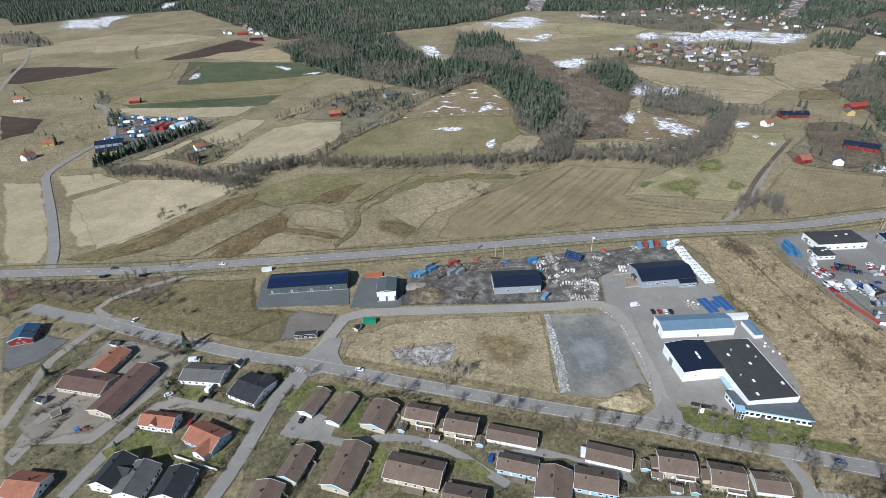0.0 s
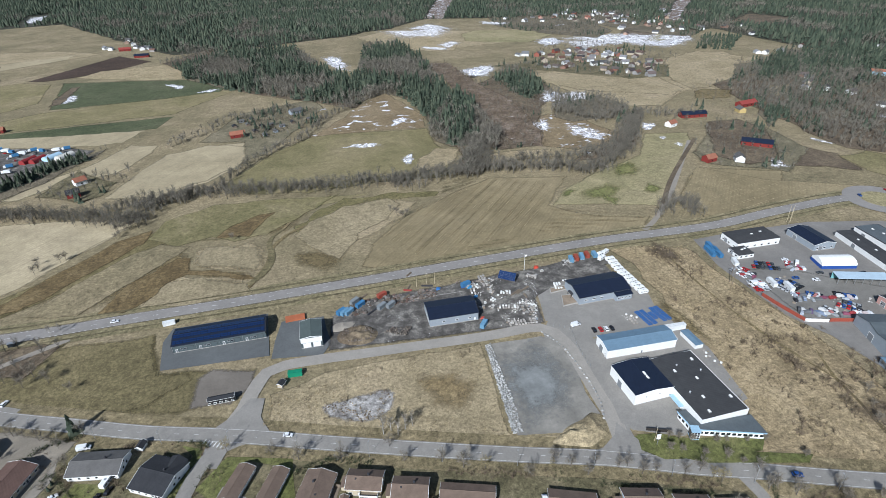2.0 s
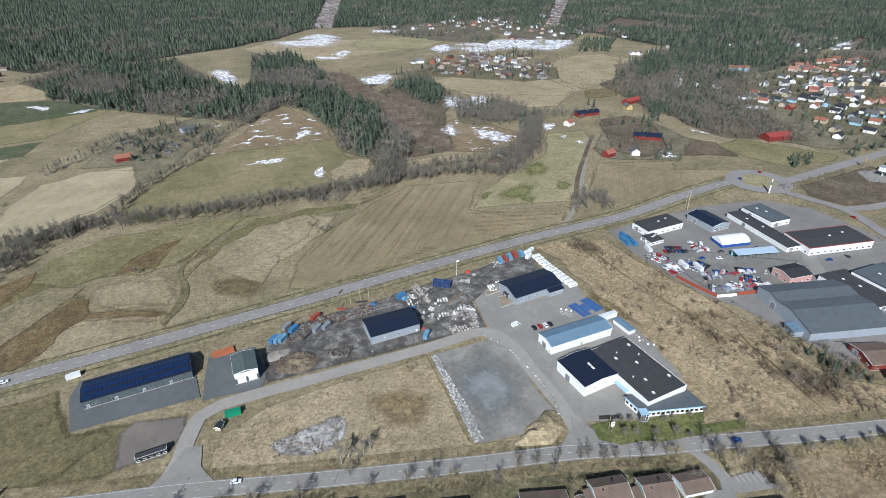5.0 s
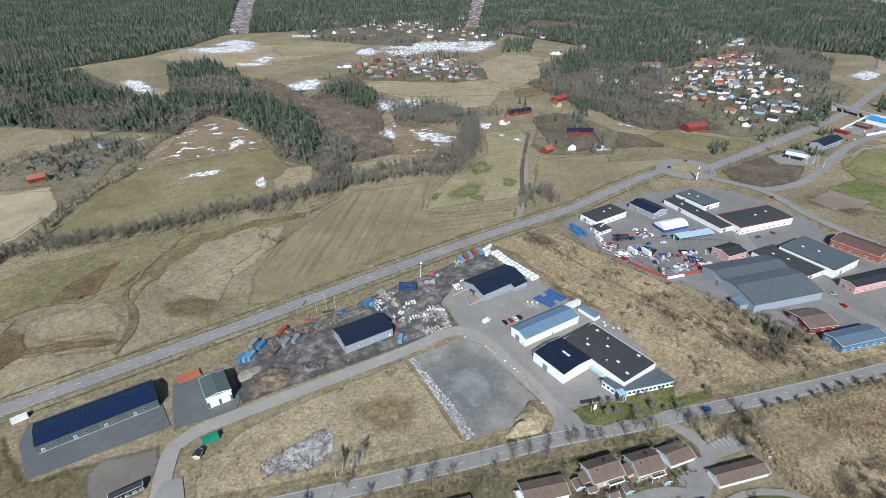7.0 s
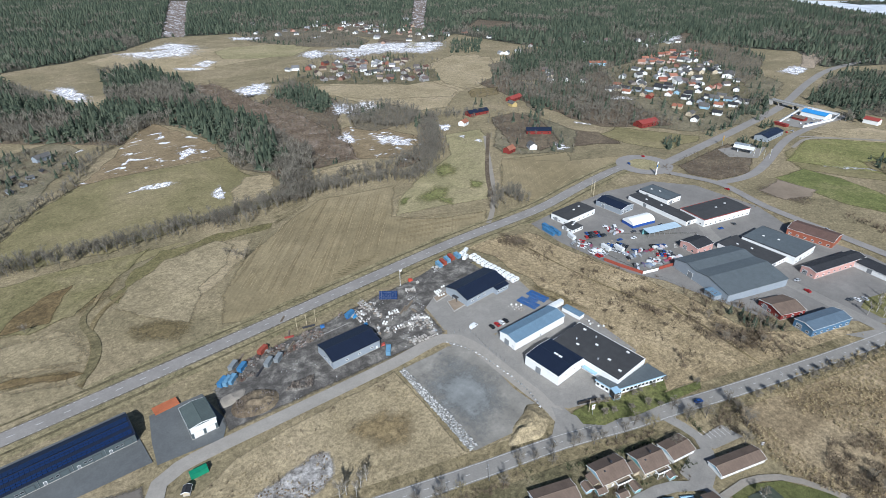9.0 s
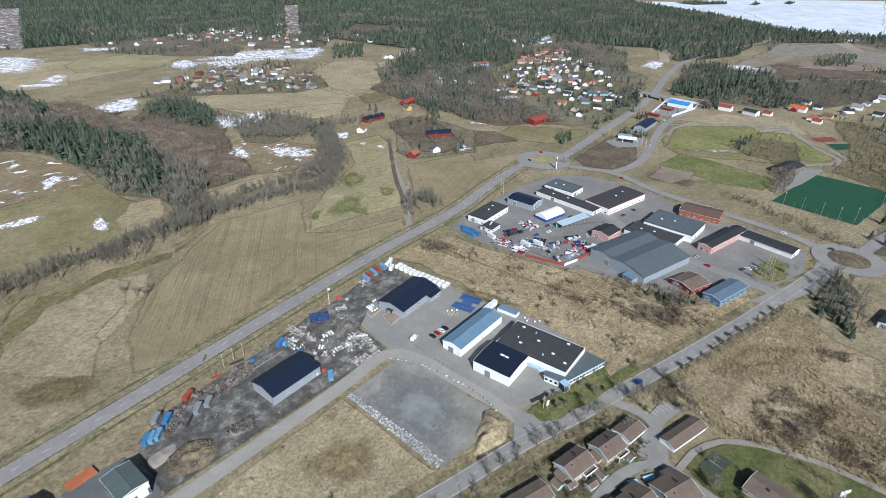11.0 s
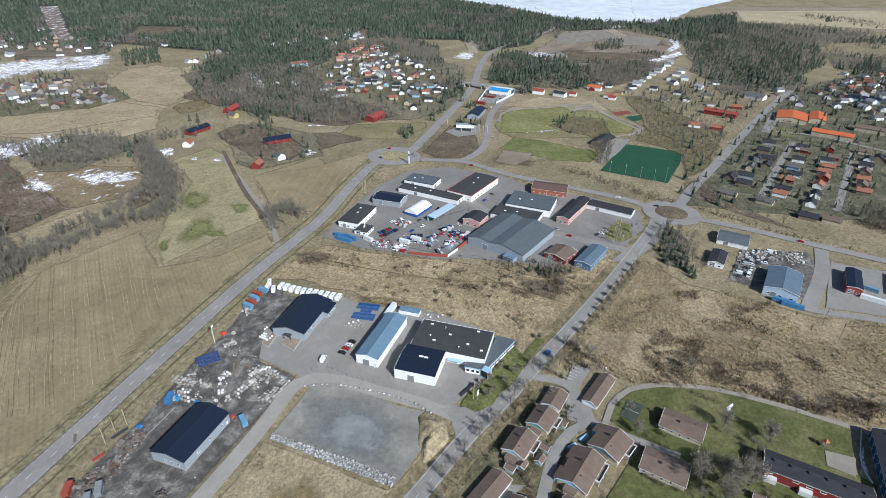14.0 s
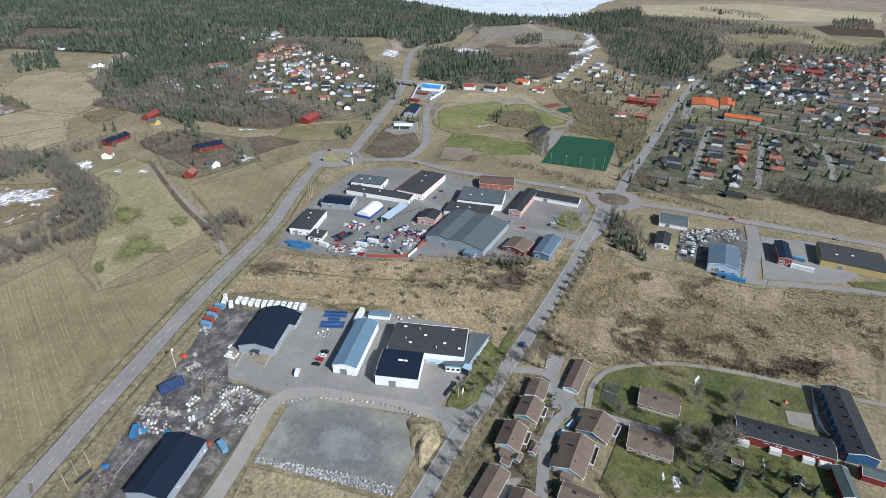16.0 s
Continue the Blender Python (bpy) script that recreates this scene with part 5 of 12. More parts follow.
patch("asphalt_yard", [(109.2, 252.7), (119.3, 245.4), (118.6, 233.4), (115.0, 220.6), (115.7, 195.4), (112.6, 167.4), (109.1, 174.9), (109.0, 207.5), (107.4, 229.2), (102.5, 244.0)], ASPHALT, 4, "grey asphalt beside the estate road", 0.1)
patch("sedge_strip", [(20.9, 230.3), (52.5, 232.0), (59.7, 214.8), (51.4, 196.5), (29.4, 200.7)], OCHRE, 4, "brown sedge in the tussock grass", 3, blob=True)
patch("sedge_strip", [(214.4, 322.6), (228.3, 307.1), (222.1, 283.3), (206.1, 287.1), (202.8, 309.0)], SCRUB, 4, "brown scrub in the tussock grass", 4, blob=True)
patch("sedge_strip", [(180.8, 265.8), (187.3, 228.0), (189.4, 205.7), (175.1, 221.5), (173.4, 252.6)], WET, 4, "brown sedge in the tussock grass", 4, blob=True)
patch("sedge_strip", [(238.2, 171.4), (241.3, 139.3), (232.5, 123.6), (209.7, 135.1), (215.0, 160.5)], SCRUB, 4, "brown thicket floor", 4, blob=True)
BROWNREED = land("brown_reed", (0.145, 0.108, 0.062), (0.21, 0.163, 0.094), (0.28, 0.22, 0.13), 0.04)
patch("thicket_floor", [(202.4, 76.2), (217.8, 40.9), (214.3, 12.5), (190.5, 25.4), (175.1, 55.8), (181.2, 75.8)], BROWNREED, 4, "trampled brown sedge", 6, blob=True)
patch("thicket_floor", [(220.8, 106.7), (245.1, 85.4), (256.1, 65.8), (227.1, 73.1), (193.1, 96.5), (190.0, 112.8)], BROWNREED, 4, "brown thicket floor", 6, blob=True)
patch("lawn", [(-93.7, 185.9), (-84.6, 186.1), (-76.3, 184.3), (-70.8, 196.4), (-70.2, 208.1), (-79.5, 212.3), (-73.8, 205.2), (-78.3, 193.4), (-87.9, 188.8)], GARDENLAWN, 4, "mown garden lawn", 0.4)
patch("lawn", [(-122.2, 196.7), (-118.9, 202.8), (-108.4, 199.9), (-104.2, 195.1), (-112.7, 192.2)], GARDENLAWN, 4, "mown garden lawn", 0.4)
patch("lawn", [(-107.9, 163.2), (-102.7, 165.7), (-88.2, 161.4), (-81.8, 174.7), (-84.8, 176.6), (-89.3, 153.0), (-108.8, 158.9)], GARDENLAWN, 4, "mown garden lawn", 0.4)
patch("lawn", [(-142.6, 166.2), (-130.4, 177.5), (-113.9, 166.7), (-108.8, 158.9), (-127.0, 163.4), (-133.6, 156.9)], GARDENLAWN, 4, "mown garden lawn", 0.4)
patch("lawn", [(-70.4, 187.2), (-59.2, 201.1), (-32.2, 192.8), (-30.4, 165.4), (-40.7, 169.4), (-34.7, 189.3), (-50.3, 196.4), (-62.4, 179.6)], GARDENLAWN, 4, "strip of mown lawn round the garages", 0.4)
patch("lawn", [(-32.3, 156.5), (-25.3, 161.8), (-17.8, 155.2), (-22.1, 141.9), (-28.4, 134.3), (-32.9, 134.7)], GARDENLAWN, 4, "mown garden lawn", 0.4)
patch("lawn", [(5.9, 150.3), (17.5, 147.9), (23.6, 140.6), (18.7, 138.4), (7.9, 144.6)], GARDENLAWN, 4, "mown garden lawn", 0.4)
patch("lawn", [(-80.9, 160.8), (-70.5, 168.9), (-62.7, 166.7), (-64.5, 150.9), (-76.6, 144.0)], GARDEN, 4, "rough garden grass", 0.4)
patch("gravel_court", [(-125.3, 197.7), (-109.9, 191.9), (-89.7, 185.5), (-91.4, 182.2), (-114.1, 188.8), (-123.9, 186.9)], GRAVEL, 5, "pale gravel drive", 0.4)
patch("parking_lot", [(-66.8, 168.6), (-59.6, 186.2), (-49.4, 178.4), (-41.2, 174.3), (-44.9, 162.1)], ASPHALT, 4, "small asphalt parking court", 0.3)
patch("parking_lot", [(22.8, 151.7), (46.8, 151.0), (78.2, 137.2), (80.3, 130.5), (71.0, 136.5), (55.0, 145.4), (27.0, 147.9)], ASPHALT, 4, "asphalt garage court", 0.3)
patch("parking_lot", [(142.2, 122.6), (159.1, 119.9), (159.9, 110.4), (143.6, 114.9)], ASPHALT, 6, "small asphalt parking lot with bay lines", 0.2)
patch("parking_lot", [(135.0, 120.8), (143.0, 117.4), (132.2, 108.5), (120.0, 110.7), (121.0, 118.4)], ASPHALT, 6, "asphalt turning area", 0.3)
patch("asphalt_yard", [(-98.9, 265.9), (-102.0, 290.1), (-98.7, 301.6), (-46.6, 302.1), (-44.1, 263.1)], FRESH, 4, "fresh dark asphalt yard round the hall", 0.2)
patch("asphalt_yard", [(-43.2, 260.2), (-41.6, 274.5), (-38.6, 291.8), (-15.0, 290.5), (-11.5, 265.4), (-16.5, 256.9)], FRESH, 4, "dark yard of the workshop", 0.5)
patch("gravel_yard", [(-14.5, 258.3), (-11.4, 290.1), (5.4, 301.9), (58.6, 304.6), (97.7, 307.6), (137.2, 309.2), (172.9, 309.8), (175.1, 297.5), (133.4, 293.5), (111.9, 273.6), (107.7, 250.1), (69.5, 251.3)], YARD, 4, "dark oily gravel yard with puddle stains", 1.0)
patch("gravel_yard", [(41.7, 298.2), (61.3, 299.6), (79.8, 300.9), (104.8, 303.2), (128.0, 306.9), (150.3, 311.7), (163.8, 312.5), (168.4, 297.2), (168.2, 283.0), (137.1, 283.0), (120.8, 278.6), (104.8, 277.2), (106.9, 254.6), (103.8, 250.9), (81.1, 253.0), (71.2, 257.0), (49.1, 255.6)], YARD, 4, "dark oily gravel yard of the stone merchant", 0.8)
patch("asphalt_yard", [(112.9, 276.7), (133.3, 287.9), (176.6, 284.5), (177.9, 263.4), (173.5, 246.1), (176.2, 229.6), (128.9, 231.9), (114.9, 235.9), (114.2, 246.7), (107.6, 253.0)], ASPHALT, 5, "grey asphalt yard", 0.5)
patch("asphalt_yard", [(116.2, 228.1), (128.9, 231.9), (176.2, 229.6), (180.5, 209.7), (175.1, 173.5), (133.5, 161.8), (114.1, 170.3), (111.2, 175.8), (114.1, 192.6), (123.5, 197.8), (124.1, 213.0)], ASPHALT, 5, "grey asphalt yard round the white factory", 0.4)
patch("crushed_stone_lot", [(68.4, 242.2), (99.8, 241.1), (107.2, 234.1), (107.2, 212.4), (103.9, 195.6), (104.8, 180.0), (96.9, 180.8), (83.5, 177.3), (64.1, 180.2), (62.4, 184.0)], paving("brown_grey_stone", (0.24, 0.224, 0.195), 0.3, 0.95, 0.09), 4, "levelled lot of crushed brown-grey stone", 0.8)
patch("crushed_stone_lot", [(66.0, 237.0), (95.0, 243.0), (109.0, 230.0), (106.0, 200.0), (93.0, 177.0), (64.0, 177.0), (62.5, 205.0)], CRUSHED, 5, "crushed grey stone in the middle of the lot", 3, 5, blob=True)
patch("lawn", [(112.6, 167.4), (124.6, 163.1), (138.4, 153.9), (148.7, 149.6), (178.5, 140.1), (173.9, 137.0), (159.5, 140.7), (134.2, 147.3), (116.9, 157.2)], GARDENLAWN, 6, "mown lawn in front of the factory", 0.4)
patch("lawn", [(114.3, 167.8), (122.6, 166.1), (135.1, 160.0), (166.9, 153.3), (160.0, 146.8), (139.0, 149.0), (118.8, 153.0), (111.9, 159.8)], GARDENLAWN, 6, "mown lawn in front of the factory", 0.5)
for spot in ([(88.7, 72.9), (94.9, 69.0), (94.6, 64.1), (85.7, 65.4), (81.2, 70.7)], [(91.7, 74.6), (94.9, 72.2), (89.2, 72.8), (86.1, 75.2)], [(150.1, -6.9), (152.5, -9.4), (126.3, -2.3), (124.2, 0.2)], [(153.5, 47.6), (159.4, 42.6), (148.7, 44.6), (146.0, 48.5)], [(107.7, 29.1), (107.9, 27.7), (99.4, 30.1), (98.6, 31.7)], [(154.0, -17.8), (154.3, -19.5), (131.5, -12.9), (129.2, -9.5)]):
    patch("snow_patch", spot, SNOW, 7, "last melting snow on the lawn", 1.5, 3, blob=True)
patch("lawn", [(127.2, 100.1), (137.1, 97.9), (150.0, 89.8), (157.6, 76.1), (162.8, 52.5), (161.8, 24.8), (156.6, -5.8), (129.2, 0.0), (125.5, -6.7), (92.3, 6.6), (86.0, 42.7), (76.7, 96.3), (81.8, 100.2), (103.4, 91.0), (117.6, 84.3)], LAWN, 4, "mown green lawns between the houses", 0.5)
patch("garden_ground", [(-70.8, 196.4), (-63.6, 202.7), (-15.8, 191.3), (26.1, 175.9), (60.2, 165.1), (93.8, 152.8), (124.9, 141.3), (148.1, 132.4), (139.3, 115.9), (47.5, 116.8), (-78.7, 127.3), (-78.9, 144.2)], GARDEN, 2, "worn garden grass between terraced houses", 1)
patch("garden_ground", [(-212.2, 209.6), (-200.1, 237.9), (-177.6, 247.6), (-128.4, 230.9), (-73.4, 210.5), (-70.8, 196.4), (-84.3, 147.2), (-87.3, 135.0), (-170.1, 141.9)], GARDEN, 2, "worn garden grass between houses", 1)
patch("gravel_court", [(-185.1, 190.7), (-179.6, 204.7), (-147.3, 187.3), (-139.2, 199.0), (-138.6, 218.8), (-129.7, 217.9), (-128.1, 205.6), (-140.4, 183.3), (-149.1, 169.8), (-174.4, 172.0), (-177.2, 160.7), (-184.8, 165.6)], GRAVEL, 3, "sandy playground yard of a nursery school", 1)
patch("asphalt_yard", [(-238.0, 251.1), (-219.7, 256.8), (-195.7, 246.9), (-201.2, 229.0), (-218.8, 220.2)], paving("dark_gravel", (0.135, 0.134, 0.128), 0.25), 3, "dark gravel yard of the red barn", 1)
patch("asphalt_yard", [(243.6, 311.7), (279.6, 314.1), (341, 312), (392, 299), (413, 269), (410, 213), (388.7, 178.2), (386.0, 127.1), (369.5, 86.0), (336.2, 83.8), (303.8, 96.8), (255.8, 145.7), (249.1, 200.2), (239.4, 222.0), (237.9, 278.0)], paving("estate_asphalt", (0.203, 0.19, 0.173), 0.18), 4, "grey asphalt of the trading estate", 0.6)
patch("lawn", [(323.4, 111.1), (346.2, 103.7), (341.6, 93.8), (319.3, 91.6), (308.2, 98.7), (310.7, 110.2)], OLIVELAWN, 6, "small lawn with birches", 0.6)
patch("gravel_yard", [(247.4, 271.1), (275.0, 265.3), (304.2, 242.0), (329.9, 221.9), (296.7, 204.3), (259.4, 210.2), (246.1, 215.6)], paving("worn_yard_gravel", (0.195, 0.183, 0.163), 0.3), 5, "grey worn gravel of the sales yard", 1)
patch("asphalt_yard", [(324.6, 16.3), (338.9, -31.4), (315.3, -30.2), (267.5, -12.7), (271.0, 7.4), (278.2, 30.1)], YARD, 4, "dark gravel storage yard", 0.6)
patch("asphalt_yard", [(326.7, -42.0), (325.0, -79.4), (278.5, -88.9), (264.8, -72.2), (262.2, -22.5)], ASPHALT, 4, "grey asphalt yard", 0.5)
patch("lawn", [(269.3, -77.7), (274.2, -103.5), (260.7, -96.7), (263.9, -78.7)], LAWN, 5, "strip of mown lawn", 0.4)
patch("meadow", [(-275.9, 312.0), (-253.7, 310.9), (-208.3, 306.7), (-157.4, 305.9), (-152.5, 302.0), (-169.4, 273.2), (-191.7, 278.3), (-200.0, 268.0), (-236.1, 280.0), (-251.8, 273.2)], DULLGRASS, 2, "dull brown meadow beside the lay-by", 3)
patch("thicket_floor", [(-273.7, 308.4), (-259.7, 308.9), (-245.1, 292.8), (-248.5, 284.2), (-259.3, 285.3)], land("red_brown_scrub", (0.10, 0.06, 0.045), (0.14, 0.088, 0.065), (0.18, 0.12, 0.09), 0.05), 4, "reddish brown scrub", 4, blob=True)
patch("gravel_court", [(-192.7, 204.0), (-183.5, 223.1), (-176.4, 245.0), (-157.2, 243.1), (-124.1, 226.9), (-130.4, 211.8), (-138.8, 191.8), (-152.2, 176.2), (-174.4, 172.0), (-190.6, 182.9)], SANDY, 3, "tan gravel yard round the nursery school", 1.5)
patch("town_ground", [(395.6, 49.5), (685, -46), (924, -144), (1119, -287), (1359, -652), (461, -198), (425.4, -124.9), (405.8, -61.0)], TOWNGRASS, 2, "garden ground of the town", 3)
patch("town_ground", [(523, 564), (607, 696), (779, 787), (1008, 809), (1115, 636), (899, 383), (669, 317), (557, 346), (518, 437)], VILLAGE, 2, "brown scrubby ground among the houses", 6)
patch("town_ground", [(278, 920), (438, 934), (566, 829), (514, 751), (455, 762), (372, 843)], GARDEN, 2, "garden ground of the village", 4)
patch("town_ground", [(418, 530), (479, 534), (466, 440), (402, 393), (341, 436), (347, 464)], VILLAGE, 3, "brown farmyard ground", 4)
patch("scrub_island", [(447, 306), (552, 307), (525, 266), (480, 249), (440, 260), (432, 287)], SCRUB, 4, "brown bramble scrub between the roads", 2)
patch("town_ground", [(-136, 647), (-99, 756), (-6, 797), (9, 746), (-58, 586), (-81, 571), (-87, 633)], VILLAGE, 2, "brown ground of the allotments", 3)
patch("gravel_yard", [(-350, 636), (-368, 700), (-271, 673), (-239, 656), (-255, 606), (-318, 552), (-341, 578)], YARD, 2, "dark vehicle dump yard", 3)

# ==== woods
def conifer_shape(tiers, sides, seed):
    """A spruce: ragged skirts of boughs, one above the other."""
    rng = random.Random(seed)
    v, f = [], []
    for k in range(tiers):
        z0, z1 = 0.8 + 11.5 * k / tiers, 0.8 + 11.5 * min(1.0, (k + 1.8) / tiers) + (1.4 if k == tiers - 1 else 0)
        r = 3.3 * (1 - 0.86 * k / tiers)
        base = len(v)
        for i in range(sides):
            a = math.tau * (i + 0.5 * k + rng.uniform(-0.2, 0.2)) / sides
            q = r * (1.2 if i % 2 else 0.72) * rng.uniform(0.75, 1.15)
            v.append((1.12 * q * math.cos(a), 1.12 * q * math.sin(a), z0 + rng.uniform(-0.7, 0.7) - (0.4 if i % 2 else 0)))
        v.append((rng.uniform(-0.3, 0.3), rng.uniform(-0.3, 0.3), z1))
        f += [(base + i, base + (i + 1) % sides, base + sides) for i in range(sides)]
    return v, f


def pine_shape(clumps, seed, tall=12.0, spread=2.3):
    """A pine: a bare stem under a crown of uneven clumps."""
    rng = random.Random(seed)
    v, f = [(-0.16, 0, 0), (0.16, 0, 0), (0, 0.1, tall * 0.8)], [(0, 1, 2)]
    for k in range(clumps):
        a = 2.4 * k + rng.uniform(-0.5, 0.5)
        r = spread * rng.uniform(0.2, 0.75) * (0.25 if k == clumps - 1 else 1)
        c = Vector((r * math.cos(a), r * math.sin(a), tall * (0.42 + 0.5 * k / clumps) + rng.uniform(-0.5, 0.5)))
        w, h, base = spread * rng.uniform(0.5, 0.8), spread * rng.uniform(0.4, 0.65), len(v)
        v.append(tuple(c + Vector((0, 0, h))))
        for i in range(4):
            q = a + math.tau * i / 4 + rng.uniform(-0.4, 0.4)
            v.append(tuple(c + Vector((w * rng.uniform(0.7, 1.2) * math.cos(q), w * rng.uniform(0.7, 1.2) * math.sin(q), rng.uniform(-0.4, 0.3)))))
        v.append(tuple(c - Vector((0, 0, h * 0.6))))
        f += [(base, base + 1 + i, base + 1 + (i + 1) % 4) for i in range(4)] + [(base + 5, base + 1 + (i + 1) % 4, base + 1 + i) for i in range(4)]
    return v, f


def dome_shape(sides, seed):
    """A conifer far away: one ragged crown, fuller low down than at its tip."""
    rng = random.Random(seed)
    v = [(r * q * math.cos(a), r * q * math.sin(a), z + rng.uniform(-0.9, 0.9)) for r, z, o in ((2.9, 1.6, 0.0), (1.9, 6.6, 0.5)) for a, q in [(math.tau * (i + o) / sides, rng.uniform(0.7, 1.25)) for i in range(sides)]]
    v.append((rng.uniform(-0.4, 0.4), rng.uniform(-0.4, 0.4), 11.4))
    n = sides
    f = [t for i in range(n) for t in ((i, (i + 1) % n, n + i), ((i + 1) % n, n + (i + 1) % n, n + i), (n + i, n + (i + 1) % n, 2 * n))]
    return v, f


def twig_shape(count, height, spread, seed, thick=0.16):
    """A bare crown: slender boughs and many fine twigs as narrow blades."""
    rng = random.Random(seed)
    v, f = [], []

    def blade(a, b, w):
        a, b = Vector(a), Vector(b)
        side = (b - a).cross(Vector((rng.uniform(-1, 1), rng.uniform(-1, 1), rng.uniform(-1, 1)))).normalized() * w
        k = len(v)
        v.extend([tuple(a - side), tuple(a + side), tuple(b)])
        f.append((k, k + 1, k + 2))

    blade((0, 0, 0), (0, 0, height * 0.75), 0.3)
    blade((0, 0, 0), (0.1, 0.1, height * 0.7), 0.3)
    for _ in range(count):
        a = rng.uniform(0, math.tau)
        z = rng.uniform(0.25, 0.7) * height
        r = spread * rng.uniform(0.35, 1.0)
        out = (r * math.cos(a), r * math.sin(a), min(height, z + rng.uniform(0.15, 0.4) * height))
        blade((r * 0.15 * math.cos(a), r * 0.15 * math.sin(a), z), out, thick)
        for _ in range(2):
            m = Vector(out) * rng.uniform(0.5, 0.95)
            m.z = out[2] * rng.uniform(0.8, 0.98)
            blade(m, m + Vector((rng.uniform(-1, 1), rng.uniform(-1, 1), rng.uniform(0.1, 1.0))) * spread * 0.42, thick * 0.8)
    return v, f


# needle tones lifted to stand in for haze over the far woods
NEEDLES = leafage("spruce_needles", (0.031, 0.042, 0.03), (0.046, 0.06, 0.042), (0.064, 0.078, 0.053), (0.083, 0.096, 0.065))
TWIGS = leafage("bare_twigs", (0.098, 0.09, 0.074), (0.14, 0.128, 0.104), (0.19, 0.174, 0.142), (0.128, 0.112, 0.09))
BRUSH = leafage("brown_brush", (0.10, 0.076, 0.055), (0.145, 0.112, 0.078), (0.195, 0.155, 0.105))
REEDS = leafage("straw_tufts", (0.24, 0.19, 0.10), (0.36, 0.29, 0.17), (0.45, 0.37, 0.23))
HEDGE = leafage("evergreen_hedge", (0.035, 0.045, 0.024), (0.055, 0.066, 0.034), (0.08, 0.088, 0.045))
CONIFER = conifer_shape(5, 6, 1)
PINE = pine_shape(5, 4)
FAR_CONIFER = dome_shape(5, 2)
FAR_PINE = pine_shape(2, 9, 10.5, 3.1)
BARE = twig_shape(16, 11.0, 3.6, 3, 0.18)
FAR_BARE = twig_shape(9, 10.0, 3.7, 6, 0.3)
GARDEN_BARE = twig_shape(7, 10.0, 3.9, 8, 0.24)
SHRUB = twig_shape(9, 3.2, 1.9, 4, 0.12)
TUFT = twig_shape(5, 1.0, 0.8, 5, 0.1)
wood_seed = [10]
CLEARINGS = [[(309, 1564), (355, 1526), (671, 2527), (613, 2580)], [(795, 1214), (821, 1193), (1376, 1883), (1335, 1920)], [(934, 1179), (1103, 1302), (1136, 1189), (1011, 1115)], [(612, 1069), (654, 1035), (774, 1181), (711, 1233)], [(1150, 730), (1301, 772), (1269, 740), (1106, 672)]]
FELLED = [(190, 987), (230, 967), (233, 867), (237, 788), (251, 705), (239, 576), (221, 521), (195, 545), (187, 590), (194, 682), (190, 795)]
patch("felled_slope", FELLED, land("felled_ground", (0.10, 0.075, 0.05), (0.155, 0.12, 0.085), (0.23, 0.19, 0.15), 0.05, (30, 4.0, 0.5)), 4, "felled slope of brown brash and stumps", 4)
FELLED_STRIP = land("brash_with_snow", (0.12, 0.09, 0.072), (0.175, 0.14, 0.115), (0.24, 0.2, 0.17), 0.02, None, 0.56)
HOLES = [FELLED, [(220, 616), (272, 633), (302, 599), (311, 550), (282, 507), (248, 503), (223, 519), (203, 553)], [(127, 493), (161, 523), (193, 525), (226, 514), (217, 493), (196, 492), (163, 493), (142, 482)], [(-26, 1157), (17, 1170), (56, 1124), (73, 962), (56, 904), (21, 970)]]
HOLES += [[(-962, 1867), (-887, 1873), (-801, 1854), (-807, 1656), (-724, 1440), (-764, 1454)], [(-800, 1897), (-860, 2154), (-814, 2212), (-751, 2003), (-748, 1876)]]
for outline in CLEARINGS:
    patch("clearing", outline, FELLED_STRIP if outline in CLEARINGS[:2] else SCRUB, 3, "brown felled strip through the forest", 10, 30, feather=6.0)


def wood(outline, gap, conifers, label, floor=LITTER, layer=3, template=None, low=0.45, high=0.9):
    """A wood: conifers and bare broadleaved trees in patches, on a floor of litter."""
    wood_seed[0] += 1
    if floor:
        patch("woodland_floor", outline, floor, layer, "brown leaf litter and moss", 8, 25, feather=7.0)
    p = scatter(outline, gap, wood_seed[0])
    for hole in CLEARINGS + HOLES:
        p = p[~inside(hole, p)]
    n = np.array([noise.noise((x * 0.011, y * 0.011, wood_seed[0])) + 0.25 * noise.noise((x * 0.05, y * 0.05, 3)) for x, y in p]) if len(p) else np.zeros(0)
    cut = np.quantile(n, conifers) if len(p) and conifers else -9
    green, pick = p[n <= cut], np.random.default_rng(wood_seed[0]).random(int((n <= cut).sum()))
    far_off = template is FAR_CONIFER
    many("conifer_wood", template or CONIFER, green[pick < 0.6], NEEDLES, label, "wood", wood_seed[0], low, high)
    many("pine_wood", FAR_PINE if far_off else PINE, green[pick >= 0.6], NEEDLES, "dark pines among the spruces", "wood", wood_seed[0] + 900, low, high)
    far = np.hypot(*(np.mean(outline, 0) - (60, 100))) > 430
    many("bare_wood", FAR_BARE if far else BARE, p[n > cut], TWIGS, "grey-brown leafless trees in early spring", "wood", wood_seed[0] + 500, low * 1.15, high * 1.15)


